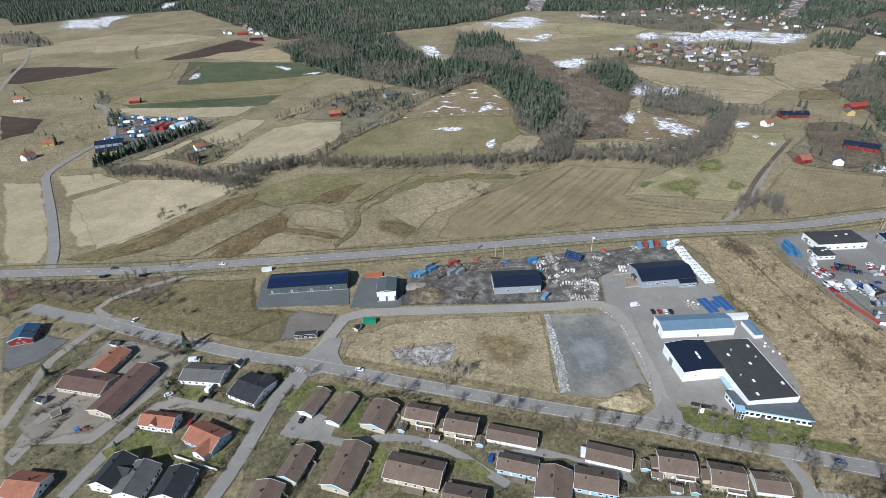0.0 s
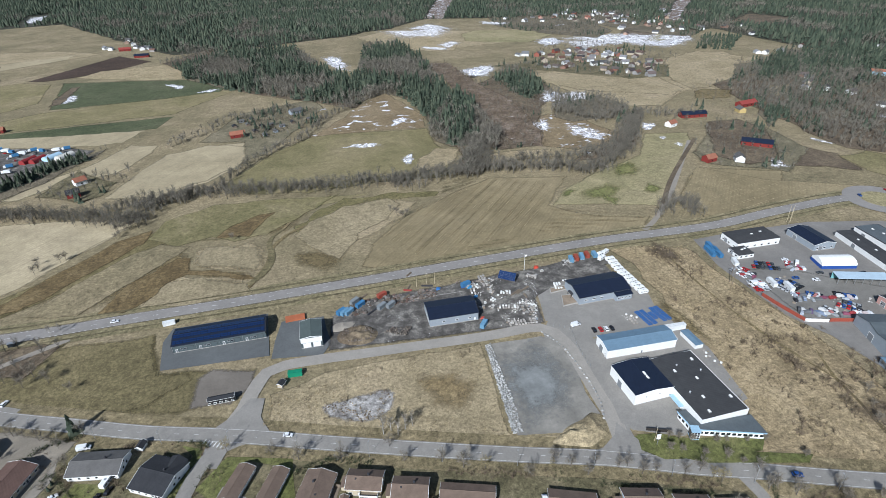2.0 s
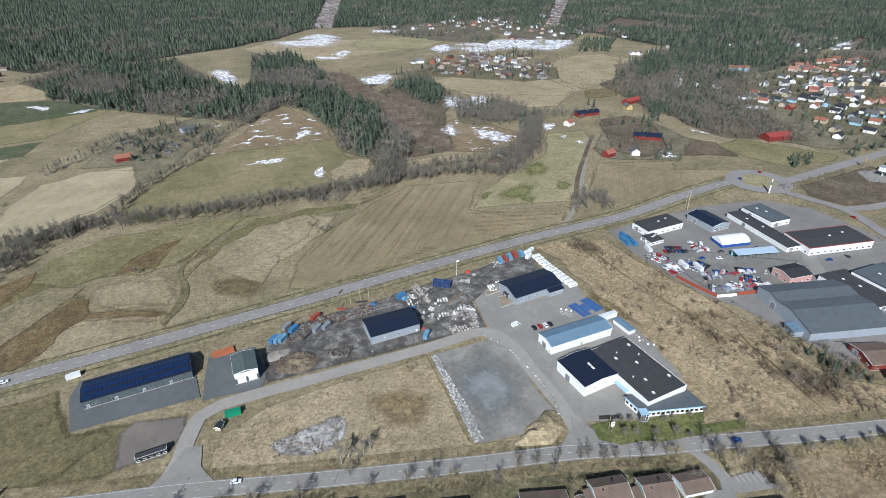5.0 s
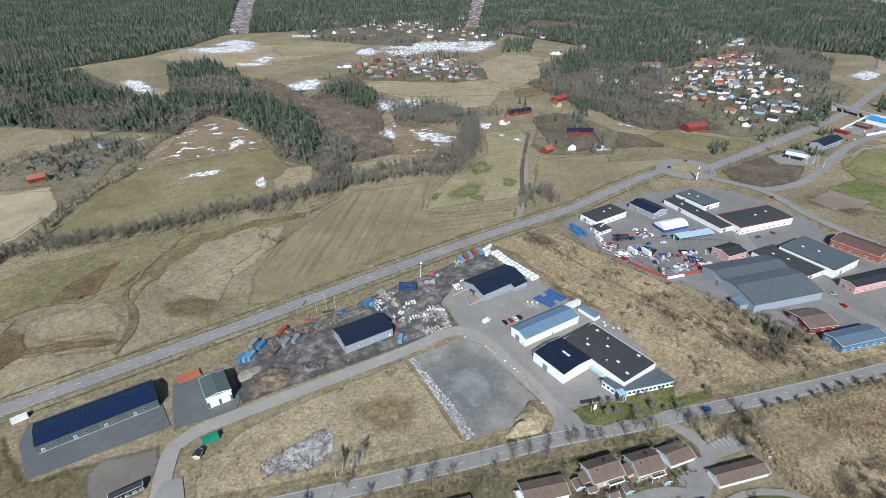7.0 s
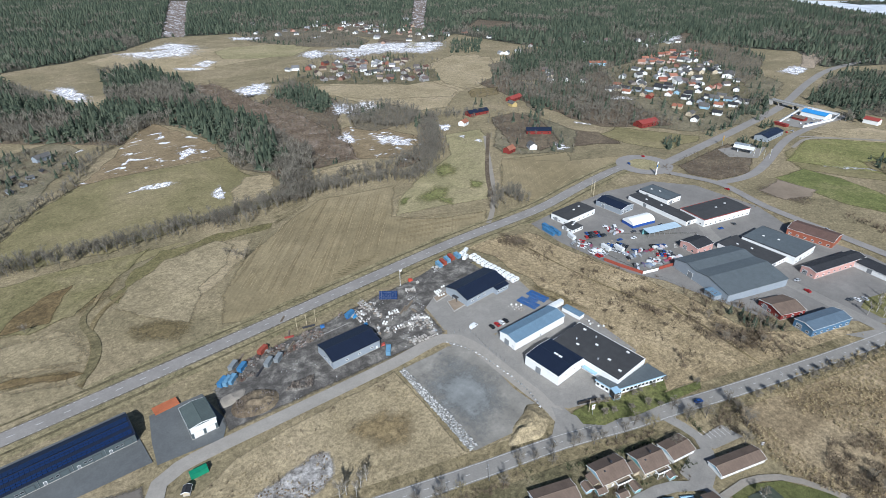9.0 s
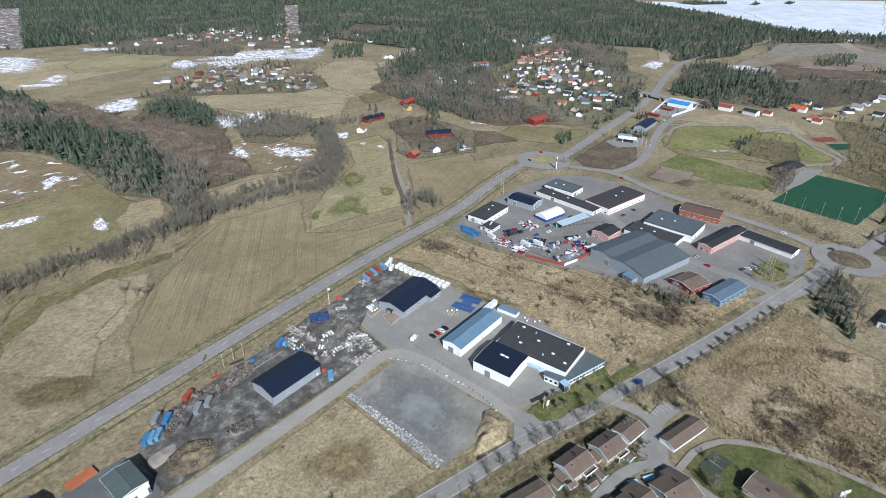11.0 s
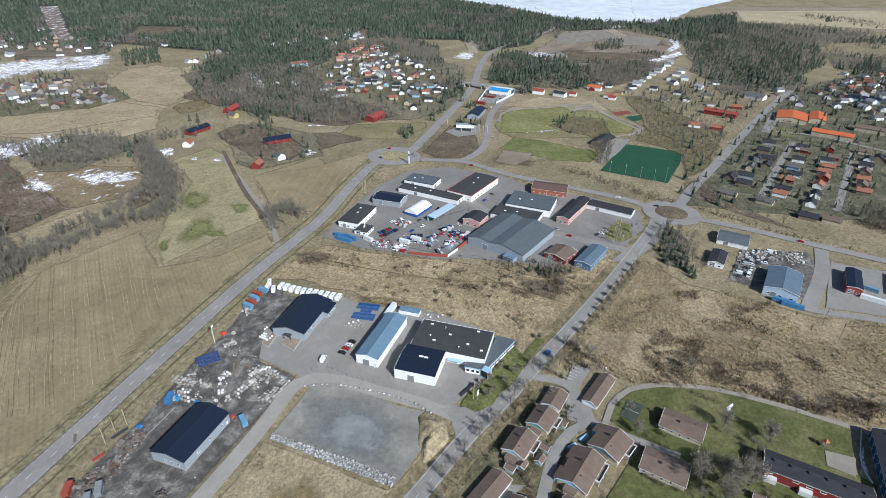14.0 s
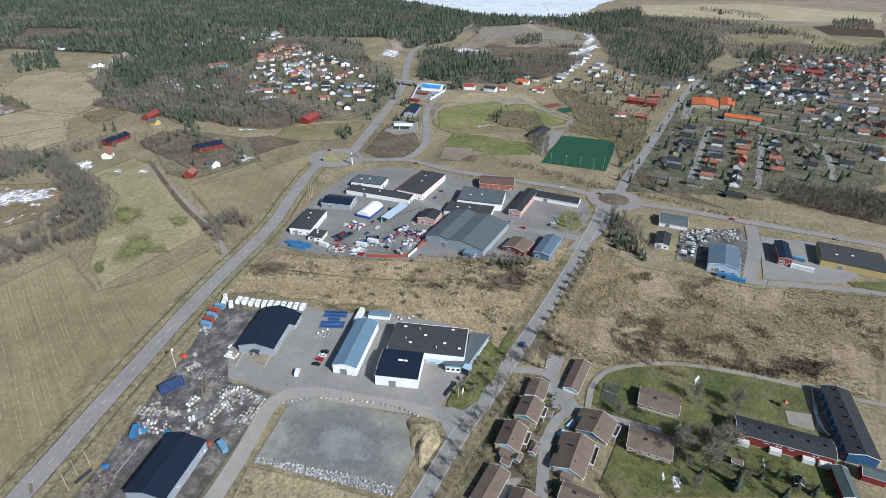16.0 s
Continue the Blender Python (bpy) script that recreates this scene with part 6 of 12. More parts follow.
wood([(-227, 1078), (-144, 1200), (-26, 1200), (11, 1026), (32, 920), (71, 930), (102, 1155), (175, 1193), (189, 962), (175, 670), (178, 613), (155, 560), (134, 563), (124, 626), (123, 678), (112, 759), (92, 792), (48, 745), (10, 768), (-112, 878), (-201, 986)], 6.0, 0.62, "dark green spruce wood on the knoll", LITTER, 3, None, 0.55, 1.5)
wood([(225, 806), (292, 872), (347, 874), (321, 737), (265, 634), (221, 526), (177, 520), (152, 549), (182, 624)], 6.5, 0.12, "low regrowth on felled ground", SCRUB, 3, None, 0.2, 0.5)
wood([(-1636, 2430), (-1299, 1903), (-1039, 1687), (-1072, 1863), (-832, 1989), (-698, 1916), (-474, 1553), (-266, 1229), (-101, 1262), (103, 1340), (212, 1555), (299, 1710), (-34, 1933), (-867, 2233)], 10, 0.8, "dark green far forest", SHADED_FLOOR, 2, FAR_CONIFER, 0.6, 1.4)
wood([(-436, 3457), (-298, 2043), (-17, 1304), (196, 1410), (303, 1544), (571, 1463), (782, 1473), (799, 1086), (865, 1126), (864, 933), (882, 795), (1009, 757), (1024, 703), (1313, 750), (1220, 552), (1407, 591), (2398, 970)], 9.5, 0.84, "dark green far forest", SHADED_FLOOR, 2, FAR_CONIFER, 0.6, 1.4)
wood([(2078, 1343), (2297, 926), (1976, 529), (1747, 315), (1710, 122), (1861, -29), (2144, -229), (1634, -168), (1487, -26), (1603, 92), (1465, 275), (1560, 317), (1204, 318), (1078, 393), (1211, 482), (1160, 628), (1155, 807), (1023, 914)], 10, 0.84, "dark green forest above the lake", SHADED_FLOOR, 2, FAR_CONIFER, 0.6, 1.4)
wood([(1364, -51), (1612, -165), (1420, -264), (919, -165), (885, -78), (948, -24), (1022, 3)], 11, 0.75, "dark pine wood beside the town", LITTER, 3)
wood([(440, 1339), (488, 1237), (668, 1269), (692, 1156), (743, 1031), (848, 1120), (895, 1461), (729, 1714), (493, 1651)], 12, 0.3, "bare wood with scattered houses", LITTER, 3)
wood([(535, 623), (727, 710), (796, 656), (676, 515), (569, 464), (504, 465), (509, 544)], 6.5, 0.15, "bare wood on the stony slope", SCRUB, 3)
wood([(150, 683), (171, 665), (191, 665), (212, 654), (202, 593), (183, 555), (152, 546), (126, 548), (115, 576), (114, 606)], 5.5, 0.08, "grey bare alders below the slope", LITTER, 3, None, 0.7, 1.35)
wood([(205, 796), (213, 756), (200, 682), (169, 651), (149, 680)], 6.0, 0.85, "dark spruces on the slope", LITTER, 3, None, 0.7, 1.55)
wood([(262, 839), (319, 881), (325, 817), (307, 735), (275, 695), (262, 737), (266, 787)], 6.5, 0.8, "dark pines on the ridge", LITTER, 3, None, 0.6, 1.3)
wood([(158, 623), (173, 612), (140, 553), (130, 567)], 5.0, 0.95, "a clump of dark spruces", LITTER, 3, None, 0.9, 1.7)
wood([(296, 680), (365, 697), (381, 636), (348, 590), (288, 591), (267, 616)], 6.0, 0.05, "grey bare alders in the hollow", LITTER, 3, None, 0.6, 1.0)
wood([(156, 561), (192, 578), (174, 535), (129, 472), (116, 477)], 5.5, 0.0, "tall pale bare trees", None, 3, None, 0.9, 1.4)
wood([(354, 610), (382, 607), (315, 499), (294, 487), (251, 470), (227, 476), (252, 496), (288, 513)], 5.5, 0.03, "grey bare alders", SCRUB, 3, None, 0.5, 0.9)
wood([(168, 581), (184, 566), (146, 518), (125, 498), (132, 523)], 7, 0.03, "grey bare alders", SCRUB, 3, None, 0.6, 1.0)
wood([(658, 796), (767, 820), (837, 730), (716, 608), (588, 585), (472, 507), (537, 602), (560, 674)], 9, 0.3, "mixed wood round the farm", LITTER, 3)
wood([(824, 874), (906, 794), (992, 726), (1039, 688), (951, 636), (812, 633), (685, 621), (725, 701), (614, 690), (651, 753)], 7.5, 0.6, "mixed wood on the slope", LITTER, 3, None, 0.5, 1.2)
wood([(1189, 744), (1269, 649), (1096, 499), (946, 439), (822, 418), (969, 574), (1046, 666)], 10, 0.35, "mixed wood on the slope", LITTER, 3)
wood([(999, 358), (1069, 343), (1036, 230), (917, 150), (799, 174), (791, 235), (803, 319)], 9, 0.8, "young pine wood", LITTER, 3, None, 0.5, 1.3)
wood([(1602, -14), (1869, -168), (1838, -300), (1425, -306), (1210, -266), (973, -151), (868, -96), (852, -32), (1136, -7)], 10, 0.52, "dark pine wood beside the town", LITTER, 3)
wood([(1698, 305), (1700, 52), (1890, -135), (1712, -145), (1334, -13), (1441, 19), (1605, 167), (1494, 270), (1319, 275), (1415, 300), (1131, 434), (1277, 469)], 14, 0.6, "forest behind the gravel pit", LITTER, 2, FAR_CONIFER, 0.5, 0.95)
wood([(614, 622), (689, 605), (610, 449), (572, 373), (542, 392), (499, 430), (497, 484), (541, 560)], 6.5, 0.12, "bare birch wood round the houses", SCRUB, 3)
wood([(613, 87), (662, 48), (631, 9), (575, -3), (472, 31), (453, 46), (533, 44), (558, 70), (564, 95)], 9, 0.05, "bare birch belt beside the pitch", DULLGRASS, 3)
wood([(408.4, -85.4), (436, -134), (438, -186), (445, -252), (386.0, -215.9), (365.6, -149.7), (389.7, -110.1)], 5, 0.03, "bare alder belt along the old railway", SCRUB, 3)
wood([(463, 38), (421.7, 53.9), (410.8, 40.0), (391.4, 9.1), (375.0, -37.8), (391.1, -19.2), (423.4, 12.8)], 8, 0.05, "bare scrub along the street", SCRUB, 3, None, 0.4, 0.8)
wood([(327.7, 74.4), (350.9, 64.4), (328.1, 47.5), (291.0, 49.2), (280.8, 58.6), (295.8, 68.6)], 6, 0.12, "bare trees among the spruces round a white house", LITTER, 4, None, 0.5, 0.95)
wood([(-314, 520), (-291, 570), (-253, 636), (-227, 661), (-232, 633), (-259, 566), (-282, 524), (-301, 511)], 9, 0.1, "bare bushes along the dump", LITTER, 3, None, 0.3, 0.6)
belt_of_spruces = smooth([(-312, 522), (-298, 553), (-280, 571), (-267, 599), (-250, 616), (-240, 624)], 3.2)
many("conifer_hedge", CONIFER, np.repeat(belt_of_spruces, 4, 0) + np.random.default_rng(5).normal(0, 2.6, (4 * len(belt_of_spruces), 2)), NEEDLES, "tall dark spruce hedge along the dump", "hedgerow", 77, 0.45, 0.95)
wood([(-257, 530), (-239, 565), (-224, 585), (-183, 578), (-182, 552), (-191, 533), (-208, 508), (-234, 515)], 9, 0.08, "bare garden trees round the cottage", None, 4, None, 0.4, 0.9)
wood([(-355, 637), (-383, 703), (-374, 714), (-345, 640)], 6, 0.9, "dark spruces", LITTER, 3, None, 0.6, 0.9)
wood([(-256.2, 297.0), (-250.9, 306.0), (-199.8, 303.8), (-165.0, 306.7), (-152.5, 302.0), (-167.1, 275.8), (-198.1, 284.9), (-218.4, 278.2)], 9, 0.0, "bare trees beside the lay-by", SCRUB, 3, None, 0.5, 0.9)


wood([(-1377, 2732), (-884, 2504), (-768, 2153), (-877, 2200), (-809, 1930), (-846, 1900), (-974, 1892)], 11, 0.9, "dark green forest beyond the fields", SHADED_FLOOR, 2, FAR_CONIFER, 0.6, 1.1)
wood([(2401, 809), (2535, 770), (2559, 645), (2462, 623), (2347, 717)], 12, 0.9, "wooded spit in the lake", SHADED_FLOOR, 4, FAR_CONIFER, 0.5, 0.9)
wood([(2520, 554), (2634, 554), (2584, 522), (2474, 521)], 12, 0.9, "small wooded islet in the lake", SHADED_FLOOR, 4, FAR_CONIFER, 0.5, 0.9)
wood([(2657, 456), (2779, 455), (2726, 421), (2609, 424)], 12, 0.9, "small wooded islet in the lake", SHADED_FLOOR, 4, FAR_CONIFER, 0.5, 0.9)
wood([(809, 321), (1055, 356), (1124, 324), (1043, 238), (917, 219), (874, 238), (826, 259), (791, 310)], 9, 0.6, "young pines beside the road", LITTER, 3, None, 0.4, 0.8)
wood([(893, 215), (1039, 182), (1131, 66), (1020, 62), (869, 131), (791, 196), (815, 248)], 9, 0.12, "bare birch wood below the pit", LITTER, 3, None, 0.5, 0.9)


wood([(1656, -50), (1900, -207), (1886, -416), (1793, -517), (1619, -452), (1450, -324), (1476, -232), (1520, -146)], 13, 0.1, "bare wood on the edge of the plain", LITTER, 4, None, 0.6, 1.0)
wood([(1101, -274), (1278, -349), (1222, -364), (1095, -313)], 9, 0.95, "dark spruces at the edge of the town", None, 4, None, 0.6, 1.0)
wood([(1301, 187), (1358, 125), (1225, 123), (1199, 178)], 8, 0.3, "young trees in the pit", None, 4, None, 0.35, 0.6)
wood([(1256, 110), (1217, 32), (1154, 46), (1195, 104)], 8, 0.6, "young pines in the pit", None, 4, None, 0.35, 0.6)
wood([(2241, -453), (2182, -537), (2134, -607), (1958, -618), (1892, -577), (2022, -492), (2116, -418)], 18, 0.2, "bare trees along a lane on the plain", None, 4, None, 0.7, 1.1)
wood([(1951, -794), (2057, -898), (1904, -891), (1796, -829), (1818, -745)], 15, 0.2, "bare copse on the plain", None, 4, None, 0.7, 1.1)
wood([(1735, -498), (1689, -566), (1482, -563), (1420, -523), (1543, -497), (1584, -441)], 15, 0.15, "bare trees along a stream", None, 4, None, 0.6, 1.0)


def clumped(outline, gap, seed, keep, scale=0.03):
    p = scatter(outline, gap, seed)
    n = np.array([noise.noise((x * scale, y * scale, seed)) + 0.4 * noise.noise((x * scale * 4, y * scale * 4, seed)) for x, y in p])
    return p[n > np.quantile(n, 1 - keep)]


def belt(points, width, gap, label, template=BARE, material=None, low=0.55, high=1.05, seed=0):
    """Trees or bushes along a ditch, a hedge or a stream."""
    rng = np.random.default_rng(seed)
    p = smooth(points, gap)
    p = np.repeat(p, max(1, int(width / gap)), 0) + rng.normal(0, width * 0.3, (len(p) * max(1, int(width / gap)), 2))
    if template is SHRUB:
        for outline in ways:
            p = p[~inside(outline, p)]
    if template is BARE and np.hypot(*(np.mean(points, 0) - (60, 100))) > 430:
        template = FAR_BARE
    many("tree_belt", template, p, material or TWIGS, label, "hedgerow", seed, low, high)


belt([(-290, 498), (-230, 485), (-154, 452), (-152, 475), (-116, 494), (-73, 492), (-19, 482), (35, 480), (88, 476), (121, 479), (168, 474), (209, 465), (235, 450), (283, 483), (325, 538), (359, 584)], 19, 3.1, "leafless alders along the winding stream", seed=1)
belt([(151, 546), (150, 507), (125, 475)], 24, 3.5, "leafless alders along the stream", seed=2)
belt([(-96, 506), (-69, 569), (-20, 629), (12, 702), (56, 753)], 9, 4, "leafless hedgerow", seed=3)
belt([(-171, 480), (-116, 494), (-159, 492), (-189, 472)], 14, 4, "leafless alders", seed=4)
belt([(315, 722), (301, 616), (323, 590), (352, 608), (371, 593), (425, 573)], 26, 4.5, "leafless stream trees with snow between", seed=5)
belt([(78, 454), (55, 469), (72, 477), (111, 486), (139, 482), (180, 491), (209, 486), (243, 490), (287, 500)], 12, 3.5, "leafless alders along the stream", seed=6)
belt([(-162, 644), (-133, 675), (-111, 723), (-37, 754)], 14, 5, "garden trees", seed=7)
belt([(248.4, 352.0), (267, 365), (271.0, 349.3)], 14, 3.2, "leafless thicket beside the road", seed=8)
belt([(258.6, 364.6), (274, 361), (267.3, 345.0)], 12, 3.2, "leafless thicket beside the road", seed=9)
belt([(391.7, 37.9), (377.3, 7.3), (359.8, -33.3), (347.0, -71.7)], 8, 3.5, "low brown bushes along the bank", SHRUB, BRUSH, 0.6, 1.3, 10)
belt([(408, 223), (398.2, 179.1), (390.5, 150.0)], 4, 3, "clipped brown hedge", SHRUB, BRUSH, 0.5, 0.8, 11)
belt([(446, 153), (419.0, 100.9), (396.2, 59.3)], 16, 4, "brown bushes beside the link road", SHRUB, BRUSH, 0.7, 1.4, 12)
belt([(242.2, 137.7), (235.6, 124.2), (249.2, 152.1), (238.2, 171.4)], 26, 4, "brown thicket on the rough ground", SHRUB, BRUSH, 0.8, 1.7, 13)
belt([(425, 309), (472, 310), (514, 306)], 14, 4, "brown thicket between the roads", SHRUB, BRUSH, 0.5, 1.0, 14)

belt([(2184, -432), (2145, -538), (2065, -615)], 30, 14, "trees along a farm lane", seed=71)
belt([(1615, -452), (1560, -484), (1563, -561), (1502, -557)], 30, 9, "trees along a stream", seed=72)
belt([(1409, -315), (1335, -356), (1319, -412)], 20, 9, "trees along a lane", seed=73)
belt([(1448, -561), (1340, -586), (1341, -643)], 24, 9, "trees along a stream", seed=74)
wood([(1520, -360), (1670, -478), (1629, -566), (1461, -423)], 11, 0.5, "mixed copse on the plain")
wood([(1932, -781), (2053, -955), (1789, -839), (1749, -718)], 11, 0.4, "mixed copse on the plain")
wood([(1375, -293), (1335, -356), (1341, -540), (1455, -700), (1306, -625), (1183, -385), (1150, -265)], 12, 0.35, "mixed trees at the edge of the town")
wood([(1503, -715), (1514, -898), (1323, -783), (1303, -615)], 12, 0.4, "mixed trees at the edge of the town")
wood([(543, 696), (682, 755), (671, 673), (542, 524), (509, 539), (523, 616)], 10, 0.15, "bare trees round the farm", SCRUB, 3)
wood([(425, 552), (471, 545), (471, 498), (410, 415), (378, 420), (362, 450)], 19, 0.1, "bare garden trees round the farm", SCRUB, 3, None, 0.4, 0.8)
wood([(-452, 827), (-419, 790), (-409, 759), (-433, 764)], 7, 0.1, "bare trees beside the lane")
wood([(-1018, 1506), (-922, 1482), (-765, 1290), (-798, 1264), (-904, 1322)], 12, 0.3, "copse beside the fields")
wood([(-202, 1287), (-93, 1136), (-211, 1048), (-272, 1146)], 8, 0.25, "bare wood edge", SCRUB, 3)
wood([(-112, 878), (10, 761), (47, 730), (56, 753), (-22, 800), (-95, 895)], 5.5, 0.05, "bare birches along the wood's edge", SCRUB, 4)
wood([(134, 563), (155, 560), (156, 506), (134, 467), (110, 477), (128, 510)], 5.5, 0.1, "grey bare alders below the knoll", SCRUB, 4)
for spot, seed in (([(-98.9, 195.3), (-103.9, 203.3), (-103.1, 215.4), (-91.9, 216.4)], 50), ([(-84.7, 186.8), (-75.2, 185.2), (-65.9, 199.8), (-69.1, 210.0), (-80.1, 215.3)], 51), ([(-125.3, 197.7), (-121.0, 201.1), (-127.5, 211.5)], 52), ([(-102.2, 164.1), (-89.8, 154.4), (-83.2, 170.1), (-83.0, 179.8)], 53), ([(-128.4, 175.7), (-138.3, 181.5), (-133.4, 191.3)], 54), ([(-168.8, 189.3), (-174.4, 172.0)], 55), ([(-95.9, 148.2), (-85.8, 152.7), (-78.4, 160.6)], 56), ([(-49.2, 158.0), (-52.3, 147.1), (-55.2, 137.1)], 57), ([(-30.0, 159.3), (-33.7, 145.5)], 58), ([(8.5, 152.9), (5.2, 139.5)], 59), ([(129.7, 117.3), (114.2, 122.8), (97.0, 127.7)], 60), ([(82.1, 113.7), (72.6, 122.9)], 61), ([(122.9, 83.6), (113.7, 87.3)], 62), ([(111.3, 64.5), (100.0, 68.0)], 63), ([(110.0, 54.0), (106.1, 58.5), (108.9, 60.2)], 64), ([(101.4, 85.3), (97.9, 80.0), (97.0, 68.6)], 65), ([(100.2, 41.7), (96.1, 17.8), (95.3, 7.4)], 66), ([(139.3, 81.4), (136.6, 79.1), (129.2, 78.9)], 67), ([(-69.4, 196.3), (-68.6, 207.1)], 20), ([(-145.8, 219.4), (-137.2, 226.4), (-124.5, 228.3)], 21), ([(-96.6, 187.2), (-75.2, 179.1), (-70.1, 192.6), (-69.4, 207.2)], 22), ([(-121.9, 188.4), (-111.3, 192.1), (-98.2, 188.0)], 23), ([(-79.5, 175.5), (-81.6, 163.8), (-85.8, 152.7)], 24), ([(-142.6, 166.2), (-132.3, 176.0), (-129.8, 182.3)], 25), ([(-31.6, 163.9), (-15.5, 163.4), (-1.0, 155.2)], 26),
                   ([(-31.7, 185.4), (-15.7, 187.6), (0.2, 181.8)], 27), ([(81.3, 133.0), (95.1, 128.0), (102.0, 123.7)], 28), ([(86.4, 137.0), (80.9, 128.6), (71.9, 127.3)], 29), ([(137.3, 75.0), (127.3, 79.1), (124.3, 75.7)], 30), ([(83.1, 100.1), (79.9, 96.0), (77.1, 94.1)], 31), ([(109.8, 37.7), (89.7, 39.4)], 32), ([(107.7, 29.1), (91.1, 31.4)], 33), ([(106.9, 20.3), (92.7, 22.3)], 34),
                   ([(130.2, 136.4), (110.1, 146.0)], 35), ([(147.0, 122.7), (152.0, 131.5)], 36), ([(158.1, 61.9), (154.4, 51.5)], 37), ([(30.3, 169.5), (49.7, 163.8), (63.4, 158.5)], 38), ([(87.4, 148.9), (107.6, 140.0), (128.1, 134.2)], 39), ([(-169.2, 205.6), (-177.2, 195.3), (-185.1, 190.7)], 40), ([(-195.9, 183.4), (-192.7, 204.0), (-187.2, 219.2)], 41)):
    belt(spot, 3.0, 1.1, "brown garden hedge and shrubs" if seed % 3 else "dark evergreen garden hedge", SHRUB, BRUSH if seed % 3 else HEDGE, 0.35, 0.8, seed)

# brash and logs left on the felled slope, and dead stems on the strip under the power line
log = ([(-3, -0.2, 0.1), (3, -0.12, 0.1), (3, 0.12, 0.3), (-3, 0.2, 0.45)], [(0, 1, 2), (0, 2, 3)])
many("felled_logs", log, scatter(FELLED, 5.5, 61), leafage("weathered_logs", (0.34, 0.3, 0.26), (0.24, 0.2, 0.17), (0.14, 0.11, 0.09), (0.42, 0.39, 0.36)), "weathered logs and brash", "logs", 61, 0.5, 1.6)
many("felled_brush", SHRUB, scatter(FELLED, 6.0, 62), BRUSH, "brown brash and saplings", "shrubs", 62, 0.5, 1.5)
many("felled_birches", BARE, scatter(FELLED, 17.0, 63), TWIGS, "a few birches left standing", "trees", 63, 0.4, 0.8)
wood([(591, 195), (645, 172), (650, 131), (586, 114), (548, 131), (568, 145), (571, 179)], 10, 0.25, "bare birches and pines between the pitches", DULLGRASS, 5, None, 0.5, 0.9)
wood([(518, 133), (542, 125), (528, 115), (473, 117), (472, 126)], 5.5, 0.0, "tall bare birches beside the pitch", None, 5, None, 0.7, 1.1)
wood([(790, 113), (793, 78), (715, 38), (675, 10), (641, -17), (576, 0), (508, 24), (573, 37), (608, 77), (683, 93)], 11, 0.08, "bare trees behind the pitch", DULLGRASS, 4, None, 0.5, 0.95)
wood([(897, 195), (1045, 122), (1077, 41), (904, 85), (808, 144)], 8.0, 0.05, "bare birches below the pit", SCRUB, 4, None, 0.5, 0.9)
wood([(1314, 195), (1395, 123), (1229, 121), (1180, 176)], 7.0, 0.7, "young pines in the pit", None, 5, None, 0.3, 0.6)
wood([(612, 329), (674, 339), (761, 361), (793, 384), (649, 351)], 7, 0.5, "mixed trees along the road", None, 4, None, 0.5, 0.9)
wood([(509, 358), (528, 348), (499, 332), (478, 339)], 5, 0.8, "a clump of pines beside the road", None, 4, None, 0.4, 0.7)
for copse in ([(556, 298), (574, 308), (580, 296), (566, 290)], [(560, 290), (576, 276), (566, 270), (556, 280)], [(634, 313), (660, 306), (652, 298), (634, 304)]):
    wood(copse, 4, 1.0, "clipped dark conifers by the station", None, 5, None, 0.35, 0.65)
wood([(726, 260), (748, 262), (776, 254), (770, 242), (748, 238), (732, 248)], 6, 0.7, "tall dark trees beside the link road", None, 5, None, 0.9, 1.5)
wood([(672, 344), (706, 348), (770, 372), (772, 360), (706, 330), (680, 330)], 9, 0.9, "dark spruces above the main road", None, 5, None, 0.6, 1.2)
wood([(555, 355), (575, 346), (620, 338), (614, 328), (560, 328)], 7, 0.75, "dark bushes above the main road", None, 5, None, 0.35, 0.7)
wood([(645, 713), (716, 748), (848, 833), (931, 797), (1029, 748), (981, 693), (892, 654), (813, 693), (761, 711)], 8.5, 0.96, "dark spruces behind the town", None, 5, None, 0.7, 1.4)
wood([(454, 311), (484, 315), (535, 305), (516, 287), (518, 263), (508, 255), (474, 253), (444, 269), (434, 298)], 5.0, 0.0, "low brown brush between the roads", None, 5, None, 0.12, 0.3)
wood([(777, 1038), (846, 1010), (737, 902), (681, 927)], 8, 0.9, "dark conifer clump", None, 3, None, 0.6, 1.0)
wood([(511, 1296), (673, 1318), (658, 1179), (575, 1100), (490, 1219)], 11, 0.1, "grey bare wood", LITTER, 3)
wood([(327, 896), (438, 1060), (522, 1085), (586, 1019), (623, 888), (540, 808), (428, 836)], 13, 0.15, "trees among the village houses", None, 3, None, 0.4, 0.8)

sector = [(1400 * math.cos(a) * f + 60, 1400 * math.sin(a) * f + 100) for f, angles in ((1.38, np.linspace(radians(27), radians(126), 30)), (2.25, np.linspace(radians(126), radians(27), 30))) for a in angles]
# the floor colour carries the shade between the far trees
patch("far_forest_floor", sector, SHADED_FLOOR, 1, "distant forest floor coloured dark for the canopy shade", 20, 150, feather=0.0)
p = scatter(sector, 19.0, 64)
for hole in CLEARINGS + HOLES:
    p = p[~inside(hole, p)]
many("distant_forest", FAR_CONIFER, p, NEEDLES, "forest on the horizon", "wood", 64, 0.9, 1.7)
